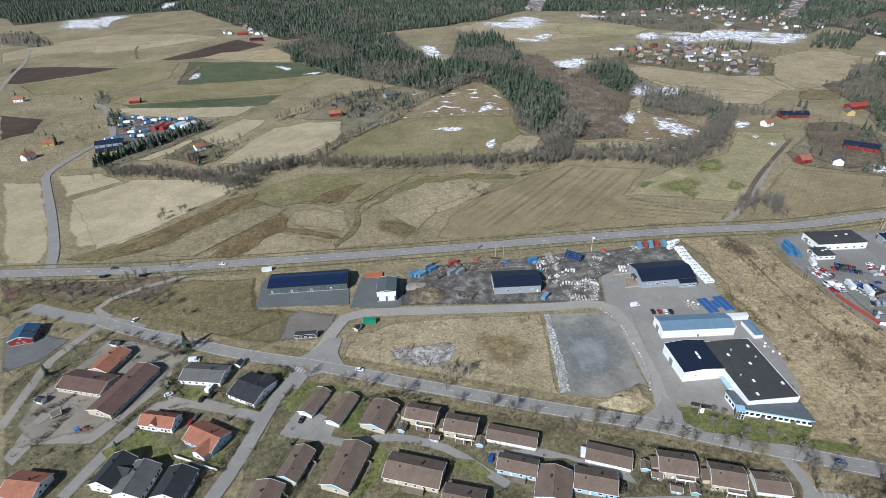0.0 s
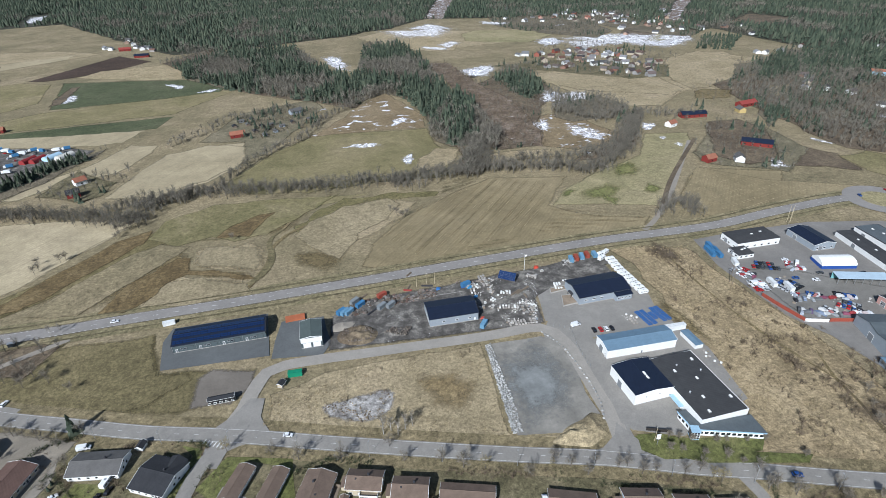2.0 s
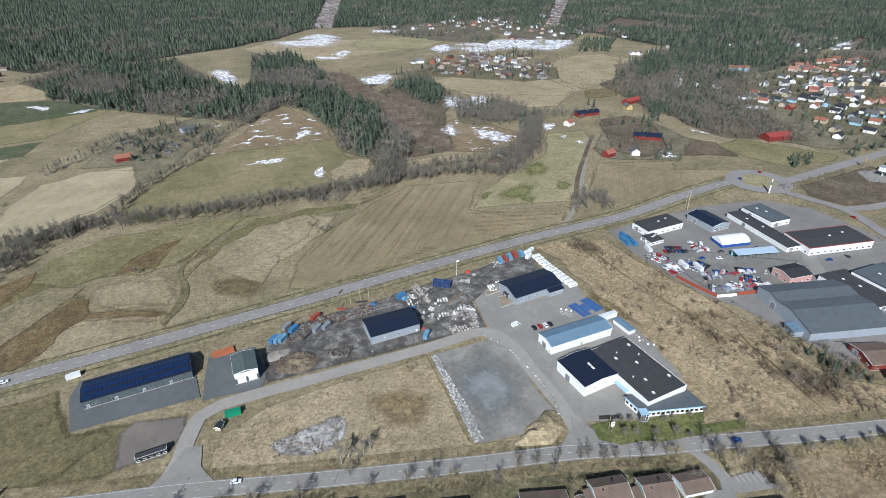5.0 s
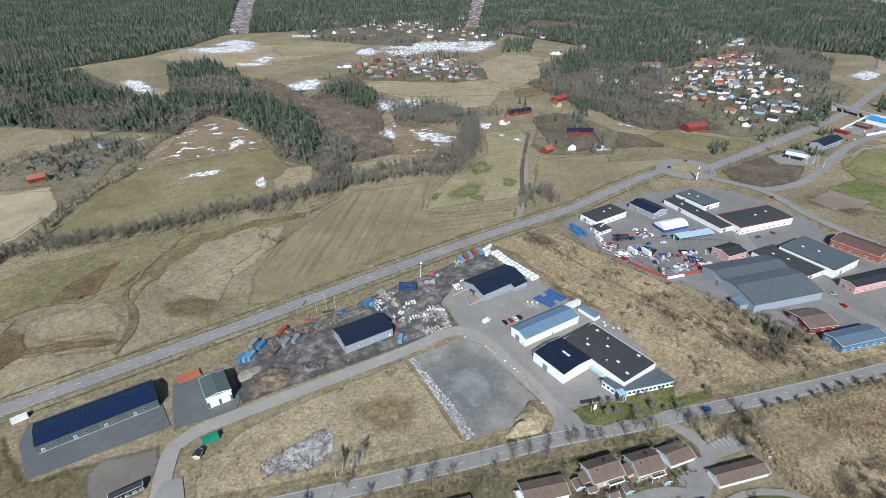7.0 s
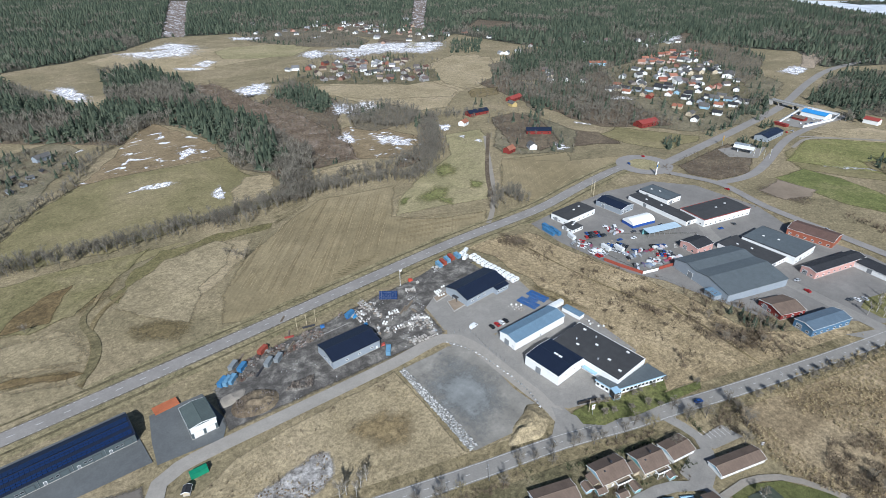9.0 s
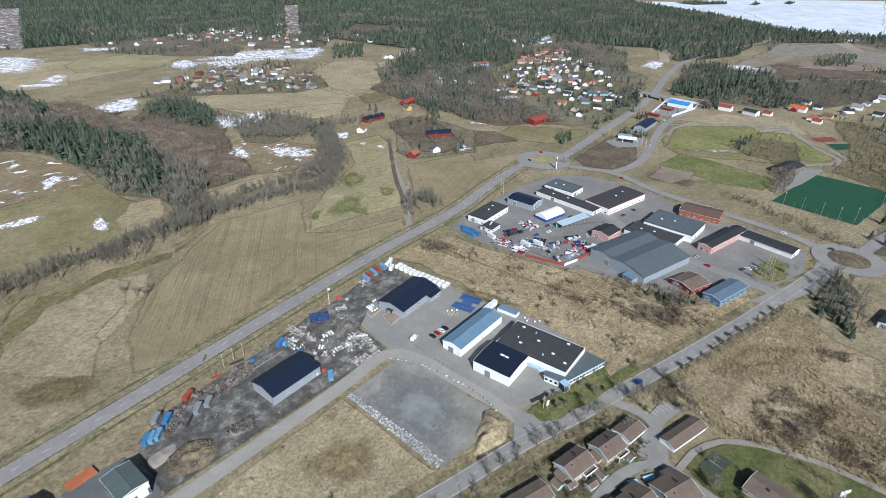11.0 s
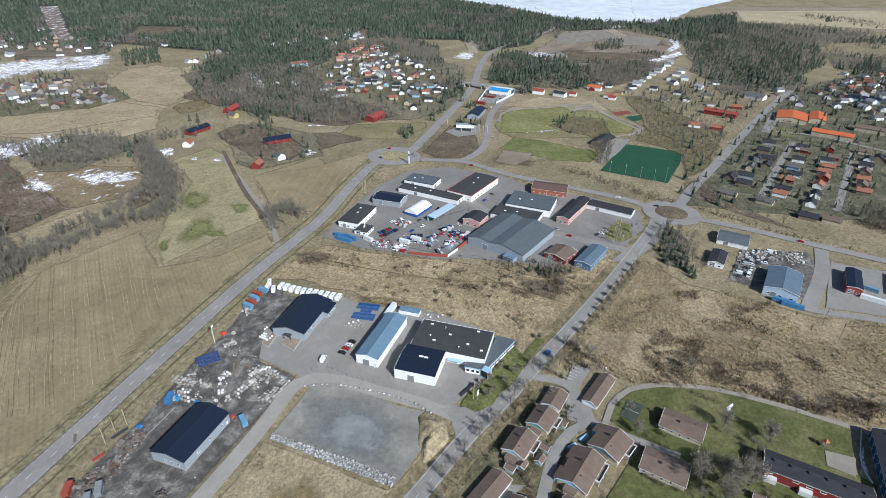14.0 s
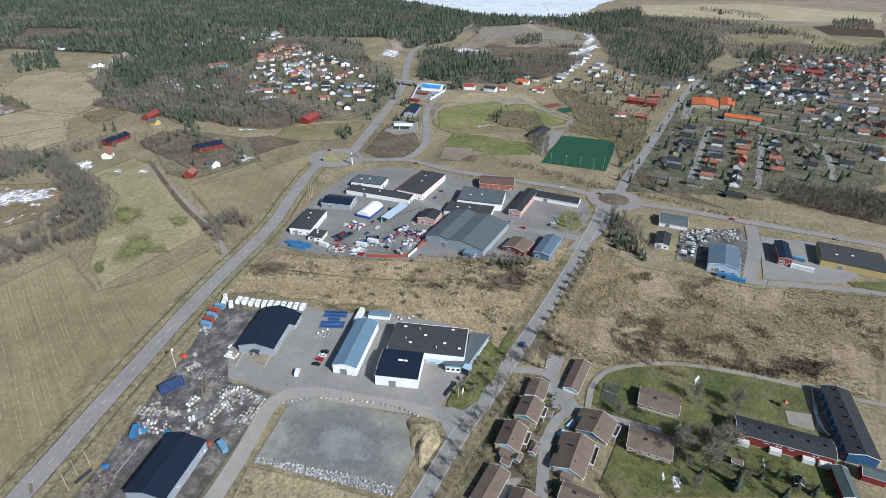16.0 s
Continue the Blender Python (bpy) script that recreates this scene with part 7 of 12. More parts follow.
# bushes in the gardens along the street
for outline, seed in (([(-70.8, 196.4), (-63.6, 202.7), (-15.8, 191.3), (26.1, 175.9), (60.2, 165.1), (93.8, 152.8), (124.9, 141.3), (148.1, 132.4), (139.3, 115.9), (47.5, 116.8), (-78.7, 127.3), (-78.9, 144.2)], 131), ([(-212.2, 209.6), (-200.1, 237.9), (-177.6, 247.6), (-128.4, 230.9), (-73.4, 210.5), (-70.8, 196.4), (-84.3, 147.2), (-87.3, 135.0), (-170.1, 141.9)], 132), ([(127.2, 100.1), (117.6, 84.3), (114.8, 62.5), (100.0, 42.9), (93.3, 18.9), (92.3, 6.6), (81.3, 44.2), (76.7, 96.3), (81.8, 100.2)], 133), ([(150.4, 140.2), (130.7, 111.9), (109.7, 110.2), (73.1, 117.4), (65.3, 162.4), (102.1, 153.0)], 134)):
    for kind, mat_, keep, words in ((SHRUB, BRUSH, 0.16, "brown leafless garden bushes"), (SHRUB, HEDGE, 0.06, "dark evergreen garden bushes")):
        p = clumped(outline, 2.4, seed + int(keep * 1000), keep, 0.09)
        for way in ways:
            p = p[~inside(way, p)]
        many("garden_bushes", kind, p, mat_, words, "shrubs", seed, 0.25, 0.6)
# tufts and low thickets on the rough stretches
rough_a = [(177.7, 321.4), (234.2, 305.9), (233.8, 271.3), (241.5, 216.9), (245.0, 173.6), (241.3, 139.3), (278.6, 114.5), (287.9, 98.0), (217.8, 120.6), (158.8, 146.1), (165.9, 161.0), (177.1, 192.7), (176.6, 222.3), (183.6, 267.7), (184.1, 295.2)]
rough_b = [(172.5, 122.6), (233.8, 107.9), (292.1, 87.2), (265.2, 57.0), (258.7, 14.2), (253.4, -12.6), (255.6, -94.2), (150.6, -41.1), (155.0, -23.4), (160.6, -10.0), (165.0, 23.8), (163.1, 58.1), (155.5, 87.8), (157.9, 99.1)]
rough_c = [(-44.1, 234.3), (-16.3, 244.0), (15.9, 244.9), (67.7, 243.3), (61.1, 184.1), (64.1, 180.2), (11.4, 188.7), (-30.2, 206.3), (-45.2, 214.0)]


many("reed_tufts", TUFT, clumped(rough_b, 1.8, 41, 0.75), REEDS, "pale standing reeds", "reeds", 41, 0.8, 1.7)
many("grass_tufts", TUFT, clumped(rough_a, 2.4, 42, 0.4), REEDS, "pale dry tussock grass", "grass", 42, 0.5, 1.1)
many("grass_tufts", TUFT, clumped(rough_c, 2.4, 43, 0.35), REEDS, "pale dry tussock grass", "grass", 43, 0.5, 1.0)
many("thicket", SHRUB, clumped(rough_b, 2.6, 44, 0.05, 0.02), BRUSH, "low brown leafless thickets", "shrubs", 44, 0.5, 1.3)
many("thicket", SHRUB, clumped([(197.3, 238.2), (207.6, 214.6), (208.6, 171.5), (204.0, 133.7), (259.1, 182.2), (259.7, 244.2), (236.1, 263.6)], 1.6, 48, 0.07, 0.11), BRUSH, "small round brown bushes", "shrubs", 48, 0.35, 0.75)
many("thicket", SHRUB, clumped(rough_a, 2.2, 46, 0.06, 0.09), leafage("dark_scrub", (0.075, 0.058, 0.045), (0.11, 0.085, 0.06)), "small dark brown bushes", "shrubs", 46, 0.25, 0.6)
many("thicket", SHRUB, clumped(rough_c, 2.2, 47, 0.07, 0.09), BRUSH, "small brown bushes", "shrubs", 47, 0.25, 0.6)
many("thicket", SHRUB, clumped(rough_a, 3.0, 45, 0.12, 0.045), BRUSH, "low brown leafless thickets", "shrubs", 45, 0.4, 1.1)

DARK_BRUSH = leafage("dark_brush", (0.085, 0.066, 0.047), (0.125, 0.098, 0.068), (0.175, 0.14, 0.096))
RAILWAY_SCRUB = [(435, -78), (439, -131), (438, -186), (372, -153), (380, -119), (396, -85)]
many("thicket", SHRUB, clumped(RAILWAY_SCRUB, 2.6, 170, 0.7, 0.05), DARK_BRUSH, "dark undergrowth below the railway alders", "shrubs", 170, 0.6, 1.2)
many("railway_alders", BARE, clumped(RAILWAY_SCRUB, 5.5, 171, 0.75, 0.05), TWIGS, "close-set bare alders along the old railway", "trees", 171, 0.6, 1.0)
THICKETS = (
    [(198.6, 83.2), (212.6, 60.6), (199.8, 51.9), (168.2, 61.6), (165.0, 79.4), (180.2, 85.2)],
    [(242.5, 28.9), (257.8, 10.2), (250.0, 4.8), (239.3, 16.5)],
    [(212.9, -55.6), (218.8, -75.4), (209.0, -70.4), (204.0, -55.3)],
    [(199.6, -54.4), (201.9, -66.8), (186.2, -58.9), (189.4, -54.3)],
    [(186.9, 49.2), (181.8, 31.4), (175.7, 20.7), (166.3, 49.8)],
    [(205.4, 9.4), (205.5, -3.7), (193.0, -7.1), (188.8, 4.3)],
    [(176.4, 125.8), (185.1, 106.7), (166.1, 101.6), (153.0, 122.7)],
    [(187.8, 78.1), (189.9, 53.0), (162.9, 44.1), (156.5, 79.2)],
    [(187.5, 38.3), (197.0, 14.6), (173.0, 13.1), (159.5, 39.3)],
    [(190.9, -7.4), (181.3, -32.1), (160.5, -12.5), (160.8, 8.8)],
    [(247.8, 67.0), (259.6, 43.2), (245.6, 42.2), (238.6, 61.1)],
    [(202.6, 311.9), (222.4, 310.0), (220.3, 293.7), (202.9, 290.8)],
    [(188.7, 259.1), (192.7, 255.3), (193.0, 240.3), (185.9, 241.2)],
    [(182.4, 235.9), (192.1, 232.5), (183.8, 227.6)],
    [(211.4, 202.0), (218.2, 189.7), (210.4, 160.6), (202.2, 148.3), (196.9, 151.9), (204.4, 167.9)],
    [(215.2, 163.8), (245.6, 156.5), (238.0, 141.8), (228.6, 130.3), (208.8, 143.8)],
    [(230.8, 207.2), (228.9, 193.5), (221.2, 172.7), (214.6, 171.7), (219.8, 190.1)],
)
for k, outline in enumerate(THICKETS):
    many("thicket", SHRUB, clumped(outline, 1.5, 150 + k, 0.22 if k > 10 else 0.42, 0.05), DARK_BRUSH if k % 2 else BRUSH, "dense brown leafless thicket", "shrubs", 150 + k, 0.4, 1.0)
clump = np.random.default_rng(5)
for k, spot in enumerate([(195.9, 226.6), (219.7, 243.3), (223.6, 236.6), (199.4, 207.9), (192.0, 206.1), (180.4, 193.1), (240.1, 210.6), (227.4, 202.1), (212.8, 187.7), (206.9, 175.6), (228.7, 216.6), (198.7, 198.4), (195.5, 239.1), (214.3, 204.8), (218.8, 180.3)]):
    many("round_bush", SHRUB, np.array(spot) + clump.normal(0, 0.9, (9, 2)), DARK_BRUSH, "small round dark brown bush in the tussock grass", "shrub", 180 + k, 0.4, 0.75)

ALLOTMENTS = [(-104, 658), (-99, 725), (-74, 770), (-43, 772), (-2, 741), (5, 697), (-35, 644), (-66, 636)]
many("allotment_trees", BARE, clumped(ALLOTMENTS, 6.0, 190, 0.55, 0.04), TWIGS, "bare fruit trees of the allotments", "trees", 190, 0.3, 0.6)
many("allotment_conifers", CONIFER, clumped(ALLOTMENTS, 9.0, 191, 0.3, 0.04), NEEDLES, "dark conifers of the allotments", "trees", 191, 0.4, 0.8)
many("allotment_hedges", SHRUB, clumped(ALLOTMENTS, 3.5, 192, 0.4, 0.05), DARK_BRUSH, "dark hedges between the allotments", "shrubs", 192, 0.5, 1.0)
belt([(-125.2, 205.0), (-122.5, 201.0), (-114.9, 194.0), (-108.0, 192.5)], 1.6, 0.8, "dense dark green garden hedge", SHRUB, HEDGE, 0.3, 0.5, 260)
belt([(-99.5, 190.0), (-85.4, 184.4), (-80.1, 183.1)], 1.6, 0.8, "dense dark green garden hedge", SHRUB, HEDGE, 0.3, 0.5, 261)
belt([(-80.1, 183.1), (-74.9, 194.7), (-71.1, 209.5), (-74.6, 213.8)], 1.6, 0.8, "dense dark green garden hedge", SHRUB, HEDGE, 0.3, 0.5, 262)
belt([(-81.0, 157.5), (-78.5, 165.8), (-79.1, 173.4), (-82.9, 176.9)], 1.6, 0.8, "dense dark green garden hedge", SHRUB, HEDGE, 0.3, 0.5, 263)
belt([(-140.2, 168.4), (-132.8, 162.0), (-140.4, 152.0)], 1.6, 0.8, "dense dark green garden hedge", SHRUB, HEDGE, 0.3, 0.5, 264)
belt([(-131.4, 203.7), (-132.2, 209.4), (-125.9, 206.9)], 1.6, 0.8, "dense dark green garden hedge", SHRUB, HEDGE, 0.3, 0.5, 265)
belt([(-96.4, 142.0), (-91.8, 147.8), (-89.2, 150.2)], 1.6, 0.8, "dense dark green garden hedge", SHRUB, HEDGE, 0.3, 0.5, 266)

# ==== buildings
def tiles(name, base):
    return ribbed(name, base, 0.35, 0.85, 0.0, 0.0, 0.3, 0.2, 0.4)


BROWN_TILE = tiles("brown_concrete_tiles", (0.158, 0.115, 0.088))
ORANGE_TILE = tiles("orange_clay_tiles", (0.30, 0.125, 0.078))
RED_TILE = tiles("dull_red_tiles", (0.125, 0.077, 0.062))
GREY_TILE = tiles("grey_tiles", (0.12, 0.115, 0.11))
BLACK_TILE = tiles("black_tiles", (0.035, 0.036, 0.04))
NAVY = ribbed("navy_sheet_roof", (0.014, 0.02, 0.038), 0.6, 0.45, 0.0, 0.0, 0.3)
FELT = ribbed("black_felt_roof", (0.052, 0.052, 0.053), 1.0, 0.85, 0.0, 0.0, 0.07, 0.18)
BLUE_SHEET = ribbed("blue_grey_sheet_roof", (0.14, 0.215, 0.285), 0.5, 0.5, 0.0, 0.0, 0.25)
GREY_SHEET = ribbed("grey_sheet_roof", (0.1, 0.115, 0.122), 0.5, 0.55, 0.0, 0.0, 0.25)
RED_SHEET = ribbed("red_sheet_roof", (0.27, 0.055, 0.045), 0.5, 0.6, 0.0, 0.0, 0.25)
GREEN_SHEET = ribbed("green_felt_roof", (0.085, 0.105, 0.1), 1.0, 0.8, 0.0, 0.0, 0.2)
CLAD_WHITE = ribbed("white_sheet_cladding", (0.74, 0.74, 0.72), 0.3, 0.6, 0.0, 0.0, 0.08, 0.06)
CLAD_GREY = ribbed("grey_sheet_cladding", (0.27, 0.30, 0.33), 0.3, 0.6, 0.0, 0.0, 0.12, 0.08)
CLAD_DARK = ribbed("dark_grey_cladding", (0.085, 0.105, 0.11), 0.3, 0.6, 0.0, 0.0, 0.12, 0.1)
BOARD_DEEP = ribbed("mid_blue_boards", (0.075, 0.15, 0.24), 0.3, 0.7, 0.0, 0.0, 0.15, 0.1)
GREY_BLUE = ribbed("grey_blue_roof", (0.11, 0.15, 0.19), 0.5, 0.55, 0.0, 0.0, 0.25)
CLAD_PALE = ribbed("pale_blue_cladding", (0.4, 0.5, 0.58), 0.3, 0.6, 0.0, 0.0, 0.12, 0.1)
CLAD_BLUE = ribbed("light_blue_cladding", (0.34, 0.5, 0.62), 0.3, 0.6, 0.0, 0.0, 0.12, 0.1)
FALU = ribbed("falun_red_boards", (0.19, 0.03, 0.024), 0.25, 0.85, 0.0, 0.0, 0.2, 0.12)
BOARD_BLUE = ribbed("blue_boards", (0.30, 0.46, 0.56), 0.25, 0.8, 0.0, 0.0, 0.2, 0.1)
BOARD_TEAL = ribbed("teal_boards", (0.16, 0.36, 0.37), 0.25, 0.8, 0.0, 0.0, 0.2, 0.1)
NAVY_BOARD = ribbed("deep_blue_boards", (0.03, 0.09, 0.19), 0.25, 0.8, 0.0, 0.0, 0.2, 0.1)
YELLOW_BOARD = ribbed("yellow_boards", (0.46, 0.35, 0.15), 0.25, 0.8, 0.0, 0.0, 0.15, 0.1)
PINK = plain("pink_render", (0.52, 0.3, 0.26), 0.9)
BRICK = ribbed("pale_brick", (0.47, 0.40, 0.29), 0.25, 0.9, 0.0, 0.0, 0.12, 0.12)
RED_BRICK = ribbed("red_brick", (0.3, 0.1, 0.06), 0.25, 0.9, 0.0, 0.0, 0.15, 0.15)
TIMBER = plain("weathered_timber", (0.2, 0.16, 0.12), 0.9, 0.0, 0.25)
DARK_WOOD = plain("black_stained_timber", (0.03, 0.03, 0.032), 0.85)
STEEL = plain("galvanised_steel", (0.42, 0.43, 0.44), 0.45, 0.6)
DARK_STEEL = plain("dark_painted_steel", (0.05, 0.05, 0.055), 0.5)
CONCRETE = plain("bare_concrete", (0.36, 0.34, 0.31), 0.95, 0.0, 0.2)
DOOR_GREY = ribbed("grey_panel_door", (0.2, 0.21, 0.22), 0.5, 0.6, 0.0, 0.0, 0.3, 0.1)
GLASS = Nodes("window_glass", 0.08).done((0.02, 0.025, 0.03))
GLASS.node_tree.nodes["Principled BSDF"].inputs["Specular IOR Level"].default_value = 0.6
PANEL = Nodes("solar_cells", 0.1).done((0.011, 0.026, 0.08))
meshes = {}


def shared(key, make):
    if key not in meshes:
        meshes[key] = make()
    return meshes[key]


def window(parent, x, y, z, turn, w=1.3, h=1.2, frame_mat=None):
    """A window on a wall that faces the local -y before the turn: frame with sill, and a pane."""
    frame_mat = frame_mat or WHITE

    def make():
        a = w / 2
        return Geo().prism([(-0.07, 0), (-0.14, 0), (-0.14, -0.06), (0.02, -0.06), (0.02, h), (-0.07, h)], -a, a).mesh("window", frame_mat)

    ob = part("window", shared(("window", w, h, frame_mat.name), make), frame_mat, parent, "", (x, y, z), turn)
    part("pane", shared(("pane", w, h), lambda: Geo().box(-w / 2 + 0.12, -0.078, 0.12, w / 2 - 0.12, 0.0, h - 0.12).mesh("pane", GLASS)), GLASS, ob)
    return ob


def door(parent, x, y, z, turn, w=1.0, h=2.1, material=None, name="door"):
    material = material or DOOR_GREY

    def make():
        a, b = w / 2, w / 2 + 0.1
        return Geo().prism([(-b, 0), (-b, h + 0.1), (b, h + 0.1), (b, 0), (a, 0), (a - 0.04, h - 0.04), (-a + 0.04, h - 0.04), (-a, 0)], -0.09, 0.02, "y").mesh(name, DARK_STEEL if material is CLAD_DARK else WHITE if material is not WHITE else STEEL)

    def leaf():
        return Geo().box(-w / 2 + 0.02, -0.05, 0.02, w / 2 - 0.02, 0.02, h - 0.03).mesh("leaf", material)

    ob = part(name, shared((name, w, h, material.name), make), material, parent, "", (x, y, z), turn)
    part("leaf", shared(("leaf", w, h, material.name), leaf), material, ob)
    return ob


def gable(name, x, y, turn, length, width, h, rise, wall, roof, label, category="house", group="", over=0.45, trim=None, gable_mat=None, base=True):
    """A gabled building, ridge along its length: wall, roof, ridge, gable boards, plinth."""
    ob = thing(name, x, y, turn, label, category, group)
    a, b = length / 2, width / 2
    s = rise / b
    part("wall", Geo().prism([(-b, 0), (b, 0), (b, h), (0, h + rise), (-b, h)], -a, a), wall, ob)
    t = 0.22
    part("roof", Geo().prism([(-b - over, h - over * s + 0.02), (0, h + rise + 0.02), (b + over, h - over * s + 0.02), (b + over, h - over * s + t), (0, h + rise + t), (-b - over, h - over * s + t)], -a - over, a + over), roof, ob)
    part("ridge_cap", Geo().prism([(-0.25, h + rise + t - 0.2 * s + 0.01), (0.25, h + rise + t - 0.2 * s + 0.01), (0, h + rise + t + 0.09)], -a - over - 0.02, a + over + 0.02), roof, ob)
    for e in (-1, 1):
        trim_geo = Geo()
        for q in (-1, 1):
            trim_geo.prism([(q * (b + over), h - over * s - 0.05), (0, h + rise - 0.05), (0, h + rise + t + 0.04), (q * (b + over), h - over * s + t + 0.04)][::q], e * (a + over) - 0.04, e * (a + over) + 0.06)
        part("gable_board", trim_geo, trim or WHITE, ob)
        if gable_mat:
            part("gable_cladding", Geo().prism([(-b, h - 0.3), (b, h - 0.3), (b, h), (0, h + rise), (-b, h)], e * a - 0.06, e * a + 0.06), gable_mat, ob)
    for q in (-1, 1):
        part("gutter", Geo().box(-a - over, q * (b + over) - 0.08, h - over * s - 0.02, a + over, q * (b + over) + 0.08, h - over * s + 0.1), trim or WHITE, ob)
    if base:
        part("plinth", Geo().box(-a - 0.06, -b - 0.06, 0, a + 0.06, b + 0.06, 0.35), CONCRETE, ob)
    return ob


def flat(name, x, y, turn, length, width, h, wall, roof, label, category="warehouse", rim=0.5, trim=None, rise=0.5, group=""):
    """A flat-roofed block with a low-pitched roof behind its rim."""
    ob = thing(name, x, y, turn, label, category, group)
    a, b = length / 2, width / 2
    part("wall", Geo().box(-a, -b, 0, a, b, h), wall, ob)
    part("roof", Geo().prism([(-b + 0.2, h), (b - 0.2, h), (b - 0.2, h + 0.1), (0, h + 0.1 + rise), (-b + 0.2, h + 0.1)], -a + 0.2, a - 0.2), roof, ob)
    rims = Geo()
    for x0, y0, x1, y1 in ((-a - 0.05, -b - 0.05, a + 0.05, -b + 0.25), (-a - 0.05, b - 0.25, a + 0.05, b + 0.05), (-a - 0.05, -b + 0.25, -a + 0.25, b - 0.25), (a - 0.25, -b + 0.25, a + 0.05, b - 0.25)):
        rims.box(x0, y0, h - 0.3, x1, y1, h + rim)
    part("roof_edge", rims, trim or wall, ob)
    part("plinth", Geo().box(-a - 0.06, -b - 0.06, 0, a + 0.06, b + 0.06, 0.35), CONCRETE, ob)
    return ob


def chimney(ob, x, y, z, tall=1.0):
    return part("chimney", shared("chimney", lambda: Geo().box(-0.35, -0.35, -0.8, 0.35, 0.35, 0.9).box(-0.42, -0.42, 0.9, 0.42, 0.42, 1.02).box(-0.15, -0.15, 1.02, 0.15, 0.15, 1.2).mesh("chimney", DARK_STEEL)), DARK_STEEL, ob, "", (x, y, z))


def skylight(ob, x, y, z, w=1.6, d=1.2):
    s = part("skylight", shared(("skylight", w, d), lambda: Geo().box(-w / 2, -d / 2, -0.3, w / 2, d / 2, 0.35).mesh("skylight", STEEL)), STEEL, ob, "white roof light", (x, y, z))
    part("dome", shared(("dome", w, d), lambda: Geo().prism([(-d / 2 + 0.05, 0.35), (d / 2 - 0.05, 0.35), (d / 4, 0.6), (-d / 4, 0.6)], -w / 2 + 0.05, w / 2 - 0.05).mesh("dome", WHITE)), WHITE, s)


def row_windows(ob, side, length, width, count, z, w=1.3, h=1.2, skip=()):
    """Windows at even steps along one side: s, n (long sides), w, e (ends)."""
    for k in range(count):
        if k in skip:
            continue
        f = (k + 0.5) / count - 0.5
        x, y, turn = {"s": (f * length, -width / 2, 0), "n": (f * length, width / 2, 180), "w": (-length / 2, f * width, -90), "e": (length / 2, f * width, 90)}[side]
        window(ob, x, y, z, turn, w, h)


# the solar-roofed hall
ob = gable("warehouse", -70.5, 286.7, 0.8, 48.2, 15.4, 4.6, 1.6, CLAD_DARK, NAVY, "long dark grey hall with solar panels on its roof", "warehouse", over=0.3, trim=DARK_STEEL)
SL, SW, SH, SR = 48.2, 15.4, 4.6, 1.6
pitch = math.degrees(math.atan2(SR, SW / 2))
cell = Geo().box(-0.8, -0.5, 0, 0.8, 0.5, 0.05).mesh("solar_panel", PANEL)
for q in (-1, 1):
    for i in range(27):
        for j in range(5):
            if (q > 0 and j > 2) or (q < 0 and j == 2):
                continue
            d = 1.0 + j * 1.28 + (0.35 if j > 2 else 0)
            p = part("solar_panel", cell, PANEL, ob, "", ((i - 13) * 1.75, q * d, SH + SR + 0.42 - d * SR / (SW / 2)))
            p.rotation_euler = (radians(-q * pitch), 0, 0)
for k in range(4):
    for j in range(2):
        window(ob, -19.5 + k * 12 + j * 1.9, -SW / 2, 1.6, 0, 1.4, 1.0, STEEL)
    door(ob, -15.0 + k * 12, -SW / 2, 0, 0, 3.2, 3.2, CLAD_DARK, "gate")
    door(ob, -22.0 + k * 12, -SW / 2, 0, 0, 1.0, 2.1)
    part("downpipe", Geo().rod((-24 + 12 * k, -SW / 2 - 0.1, 0), (-24 + 12 * k, -SW / 2 - 0.1, 4.5), 0.08), STEEL, ob)

# the tall grey workshop beside it
ob = gable("workshop", -21.5, 271.9, 89.1, 15.5, 11.4, 6.6, 0.9, CLAD_DARK, GREEN_SHEET, "tall grey workshop with a white gable", "workshop", over=0.2, trim=WHITE)
part("gable_panel", Geo().box(-7.95, -5.6, 3.6, -7.7, 5.6, 6.5), CLAD_WHITE, ob, "white sheet panel over the gate")
door(ob, -7.75, -2.6, 0, -90, 4.0, 3.4, WHITE, "gate")
door(ob, -7.75, 2.6, 0, -90, 4.0, 3.4, WHITE, "gate")

# the navy-roofed hall in the stone yard
ob = gable("warehouse", 57.3, 272.5, -1.0, 28.0, 16.8, 5.2, 2.0, CLAD_GREY, NAVY, "light grey hall with a dark blue sheet roof", "warehouse", over=0.35, trim=DARK_STEEL)
for k in range(3):
    window(ob, -6 + k * 7.5, -8.4, 2.0, 0, 1.6, 0.9)
door(ob, 12, -8.4, 0, 0, 1.0, 2.1, WHITE)
for k in range(3):
    window(ob, -14.0, -5 + k * 3.2, 1.6, -90, 1.2, 1.2)

# the office hall with the notched front
NX, NY, NR, NL, NW = 148.3, 271.4, 1.9, 33.0, 19.0
ob = gable("office_hall", NX, NY, NR, NL, NW, 5.2, 2.4, CLAD_GREY, NAVY, "grey hall with a dark blue sheet roof and an entrance porch", "warehouse", over=0.5, trim=DARK_STEEL)
part("annex", Geo().box(6, -NW / 2 - 3.0, 0, NL / 2, -NW / 2 + 0.1, 3.6), CLAD_GREY, ob)
part("annex_roof", Geo().prism([(-NW / 2 - 3.4, 3.55), (-NW / 2 + 0.1, 4.3), (-NW / 2 + 0.1, 4.5), (-NW / 2 - 3.4, 3.75)], 5.7, NL / 2 + 0.3), NAVY, ob)
